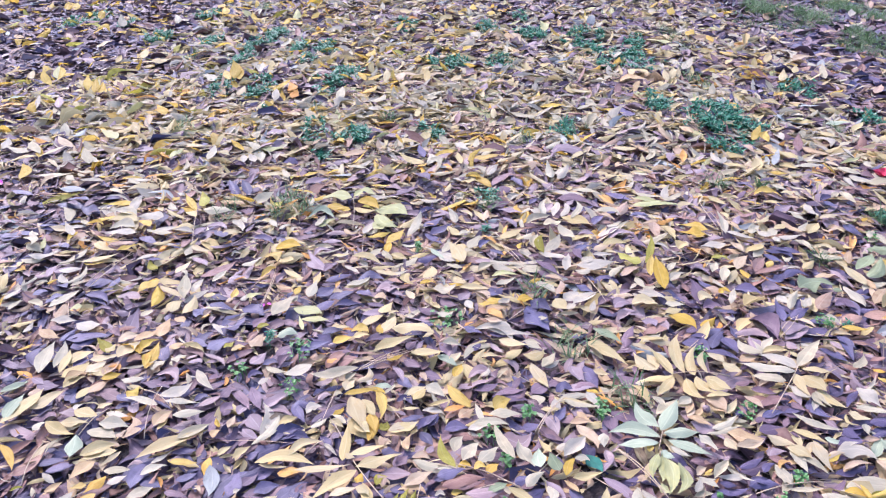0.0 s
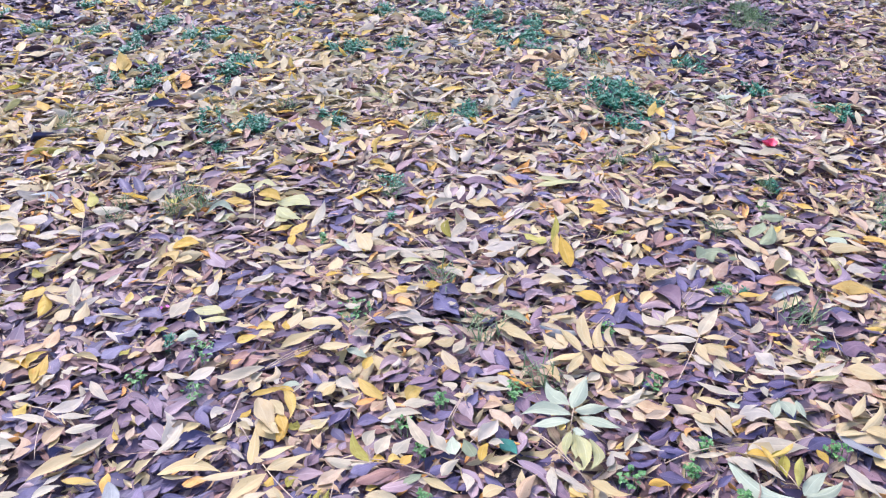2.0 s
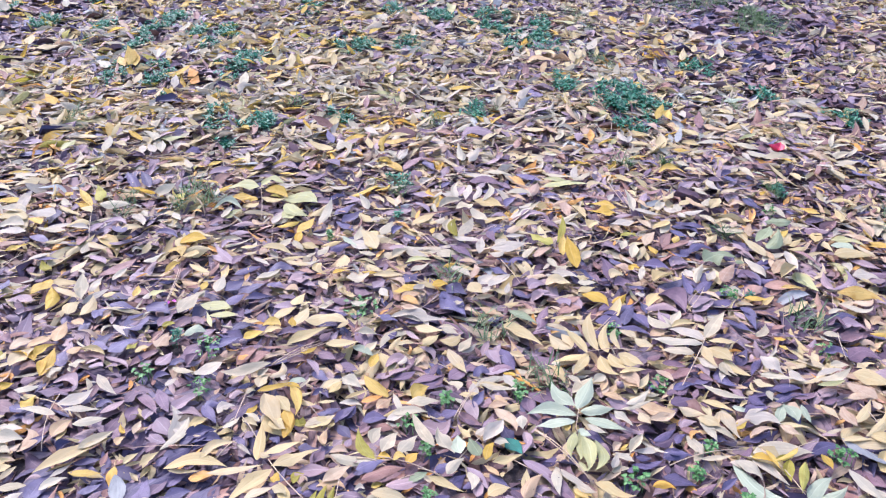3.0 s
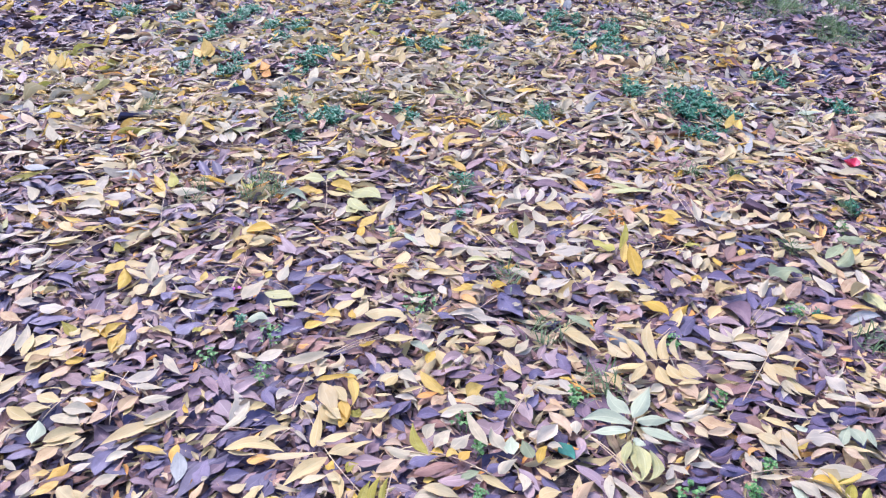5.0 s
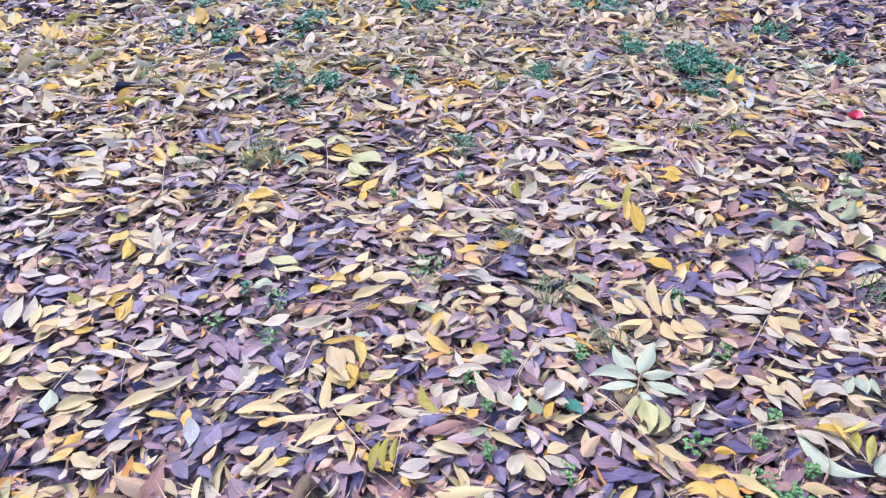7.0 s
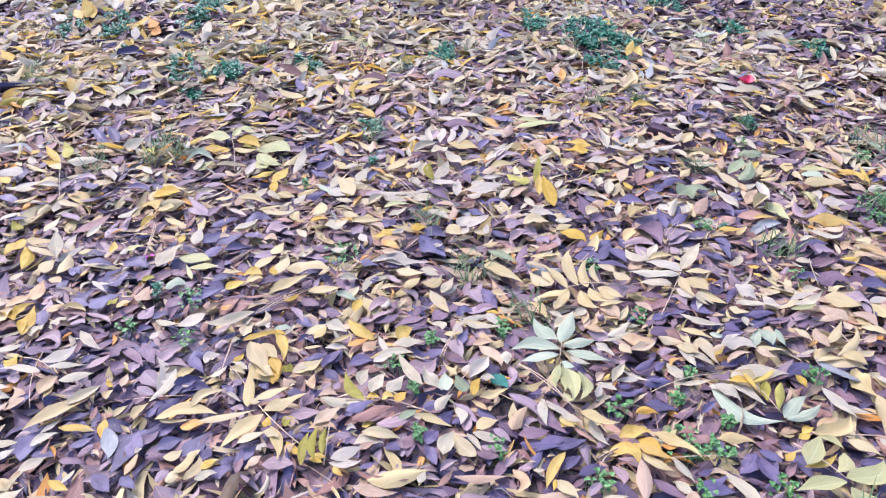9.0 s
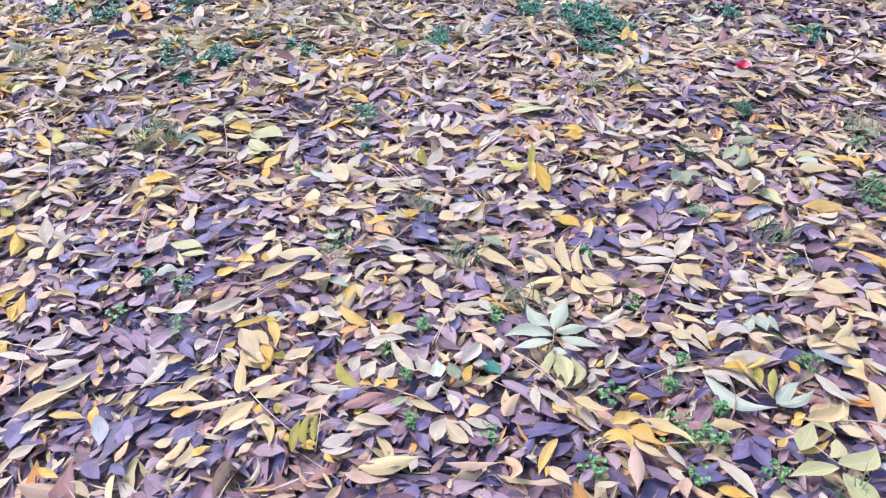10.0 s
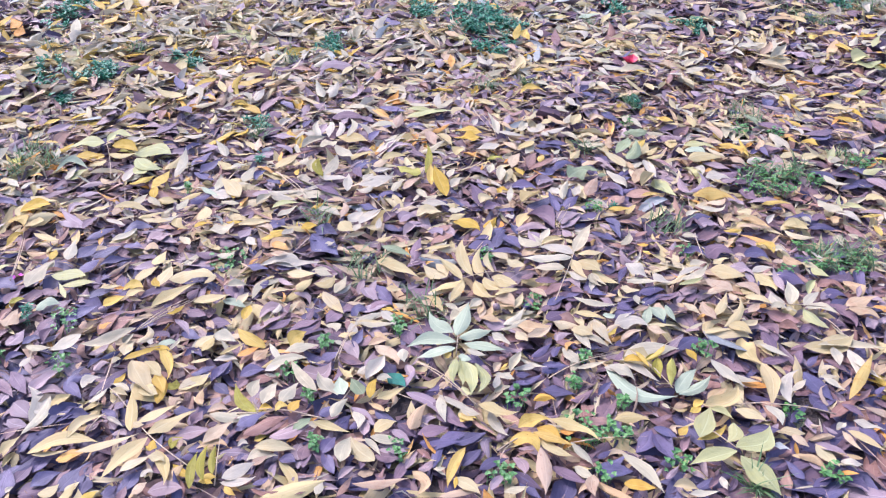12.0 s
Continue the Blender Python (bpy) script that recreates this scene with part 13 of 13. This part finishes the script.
def drift(x, y):
    """Where the paler leaves gather, with lens vignetting put in as leaf tone: 0 to 1."""
    v = np.sin(2.6 * x + 1.3 * np.sin(1.9 * y)) * np.sin(2.2 * y + 0.8 + 1.1 * np.sin(1.4 * x)) + 0.5 * np.sin(6.1 * x + 2) * np.sin(5.2 * y + 1)
    out = 0.55 + 0.16 * np.clip((y - 1.3) / 0.6, 0, 1) - 0.3 * np.clip((y - 3.6) / 2, 0, 1) + 0.08 * v
    for a, b, rx, ry, w in DRIFTS:
        out = out + w * np.exp(-((x - a) / rx) ** 2 - ((y - b) / ry) ** 2)
    return np.clip(out, 0, 1)


VIEW = (-4.2, 0.3, 4.9, 6.3)
# from the bottom up: tone, leaves to the square metre, heights, tilt, how far it gathers with the pale drifts
LAYERS = (
    ("plum", 720, 0.000, 0.016, 8, 0.0),
    ("slate", 330, 0.000, 0.018, 8, -0.4),
    ("brown", 170, 0.002, 0.018, 9, 0.0),
    ("mauve", 220, 0.004, 0.022, 9, 0.2),
    ("tan", 160, 0.006, 0.024, 10, 0.3),
    ("cream", 130, 0.008, 0.026, 11, 0.9),
    ("plum", 270, 0.012, 0.028, 12, -0.5),
    ("slate", 110, 0.012, 0.026, 12, -0.9),
    ("mauve", 160, 0.014, 0.031, 14, 0.1),
    ("tan", 90, 0.016, 0.034, 15, 0.6),
    ("cream", 225, 0.018, 0.037, 16, 1.2),
    ("ivory", 270, 0.018, 0.037, 16, 1.2),
    ("plum", 70, 0.022, 0.037, 17, -0.9),
    ("yellow", 16, 0.020, 0.038, 18, 0.9),
    ("gold", 16, 0.020, 0.038, 18, 0.8),
    ("orange", 7, 0.020, 0.038, 18, 0.5),
    ("brown", 22, 0.020, 0.038, 18, 0.0),
    ("lime", 14, 0.020, 0.038, 16, 0.6),
    ("steel", 22, 0.020, 0.038, 16, 0.2),
    ("plum", 9, 0.034, 0.042, 14, -0.4),
    ("mauve", 5, 0.034, 0.042, 14, 0.0),
    ("tan", 8, 0.034, 0.042, 16, 0.4),
    ("cream", 30, 0.034, 0.043, 16, 1.0),
    ("brown", 5, 0.034, 0.043, 18, 0.0),
)
for tone, per, low, high, tilt, gather in LAYERS:
    def keep(x, y):
        share = np.clip(0.5 + (drift(x, y) - 0.45) * gather * 1.6, 0, 1)
        return in_view(x, y) & (RNG.random(len(x)) < share) & ((high < 0.027) | (y > 1.75) | (RNG.random(len(x)) < (0.95 if tone in ("cream", "yellow", "gold") else 0.7))) & ((tone not in ("mauve", "tan")) | (y > 1.9) | (RNG.random(len(x)) < 0.8)) & ((high < 0.027) | (RNG.random(len(x)) > 0.95 * lain_over(x, y))) & ((high < 0.02) | (RNG.random(len(x)) > 0.55 * bare(x, y)))
    x, y = scatter(per * 2, VIEW, keep)
    if high < 0.025:  # the lower cover is broken further off and shows dark soil
        ok = (y < 2.6) | (RNG.random(len(x)) < 0.75)
        x, y = x[ok], y[ok]
    if tone in ("cream", "ivory", "tan") and high > 0.03:  # close by most of the pale ones are set singly
        ok = (y > 2.4) | (RNG.random(len(x)) < 0.6)
        x, y = x[ok], y[ok]
    if tone == "cream":  # the whiter leaves gather further off, the yellower ones close by
        ok = (y < 1.6) | (y > 2.9) | (RNG.random(len(x)) < 0.6)
        x, y = x[ok], y[ok]
    if tone == "ivory":
        ok = (y > 1.6) | (RNG.random(len(x)) < 0.55)
        x, y = x[ok], y[ok]
    yaw = RNG.uniform(0, 6.283, len(x))
    if high > 0.02:  # more than half of the upper leaves still lie in sprays
        k = len(x) * 6 // 10
        sx, sy, sw = spray(x[:k // 6], y[:k // 6])
        x, y, yaw = np.append(x[k:], sx), np.append(y[k:], sy), np.append(yaw[k:], sw)
        ok = (RNG.random(len(x)) > 0.95 * lain_over(x, y) * (high > 0.027)) & (RNG.random(len(x)) > 0.55 * bare(x, y))
        x, y, yaw = x[ok], y[ok], yaw[ok]
    near = y < (2.3 if high > 0.027 else 0)
    litter("leaf_litter", "layer of fallen %s leaflets on the soil" % WORDS[tone], tone, x[~near], y[~near], low, high, tilt, 6 if high > 0.027 else 4, yaw=yaw[~near])
    if near.any():
        litter("leaf_litter", "layer of curled %s leaflets on the soil" % WORDS[tone], tone, x[near], y[near], low, high, tilt, 9, 5, yaw=yaw[near])


# small torn pieces and crumbs that fill the gaps close by
def crumbs(x, y):
    return in_view(x, y) & (y < 2.6) & (RNG.random(len(x)) > 0.5 * bare(x, y))


for tone, per, low, high in (("plum", 260, 0.008, 0.03), ("brown", 260, 0.014, 0.042), ("tan", 260, 0.016, 0.044), ("orange", 70, 0.016, 0.044),
                             ("cream", 150, 0.018, 0.042), ("mauve", 110, 0.014, 0.04), ("slate", 90, 0.008, 0.028)):
    x, y = scatter(per, VIEW, crumbs)
    litter("leaf_crumbs", "small torn %s leaf pieces between larger leaves" % WORDS[tone], tone, x, y, low, high, 24, 6, 3, size=0.046)

# more ochre and olive leaves lie further back on one side
for tone, per in (("gold", 42), ("olive", 20), ("brown", 16), ("yellow", 10)):
    x, y = scatter(per, VIEW, lambda x, y: in_view(x, y) & (x < 0.1) & (y > 2.2) & (RNG.random(len(x)) > 0.6 * lain_over(x, y)))
    litter("leaf_litter", "scattered %s leaflets over the paler litter" % WORDS[tone], tone, x, y, 0.034, 0.05, 18, 7, 3)

# narrow rolled leaves and slivers between them
for tone, per, low, high in (("plum", 60, 0.02, 0.046), ("brown", 70, 0.02, 0.05), ("tan", 70, 0.02, 0.052), ("cream", 70, 0.02, 0.054), ("ivory", 60, 0.02, 0.054)):
    x, y = scatter(per, VIEW, lambda x, y: in_view(x, y) & (y < 3.6) & (RNG.random(len(x)) > 0.6 * lain_over(x, y)))
    litter("rolled_leaves", "narrow rolled %s leaves and slivers among the litter" % WORDS[tone], tone, x, y, low, high, 22, 7, 3, size=0.066, slim=0.42)


def around(x, y):
    """The same cover carried on all round, thinning out far off."""
    d = np.hypot(x - 0.4, (y - 3.0) * 0.9)
    return ~in_view(x, y) & (RNG.random(len(x)) < np.clip((8.5 - d) / 3.0, 0, 1))


for tone, per, low, high in (("plum", 260, 0.0, 0.024), ("slate", 90, 0.0, 0.02), ("mauve", 110, 0.004, 0.03), ("tan", 130, 0.006, 0.03),
                             ("brown", 60, 0.004, 0.03), ("cream", 150, 0.014, 0.036), ("ivory", 90, 0.014, 0.036), ("yellow", 24, 0.016, 0.036)):
    x, y = scatter(per, (-8.2, -5.6, 9.0, 11.6), around)
    litter("leaf_litter", "cover of fallen %s leaflets further round" % WORDS[tone], tone, x, y, low, high, 12, along=3, size=0.1)

# dry leaf stalks strewn through the litter
x, y = scatter(24, VIEW, in_view)
n = len(x)
P = small_leaves(x, y, bed(x, y) + RNG.uniform(0.012, 0.03, n), RNG.uniform(0.07, 0.2, n), np.full(n, 0.0021), RNG.uniform(0, 6.283, n), RNG.normal(0, 0.05, n), 0.1, 6)
tagged(new("strewn_stalks", grid_mesh("strewn_stalks", P, STALK)), "thin dry leaf stalks strewn among the leaves", "leaf stalk", kind="stuff")
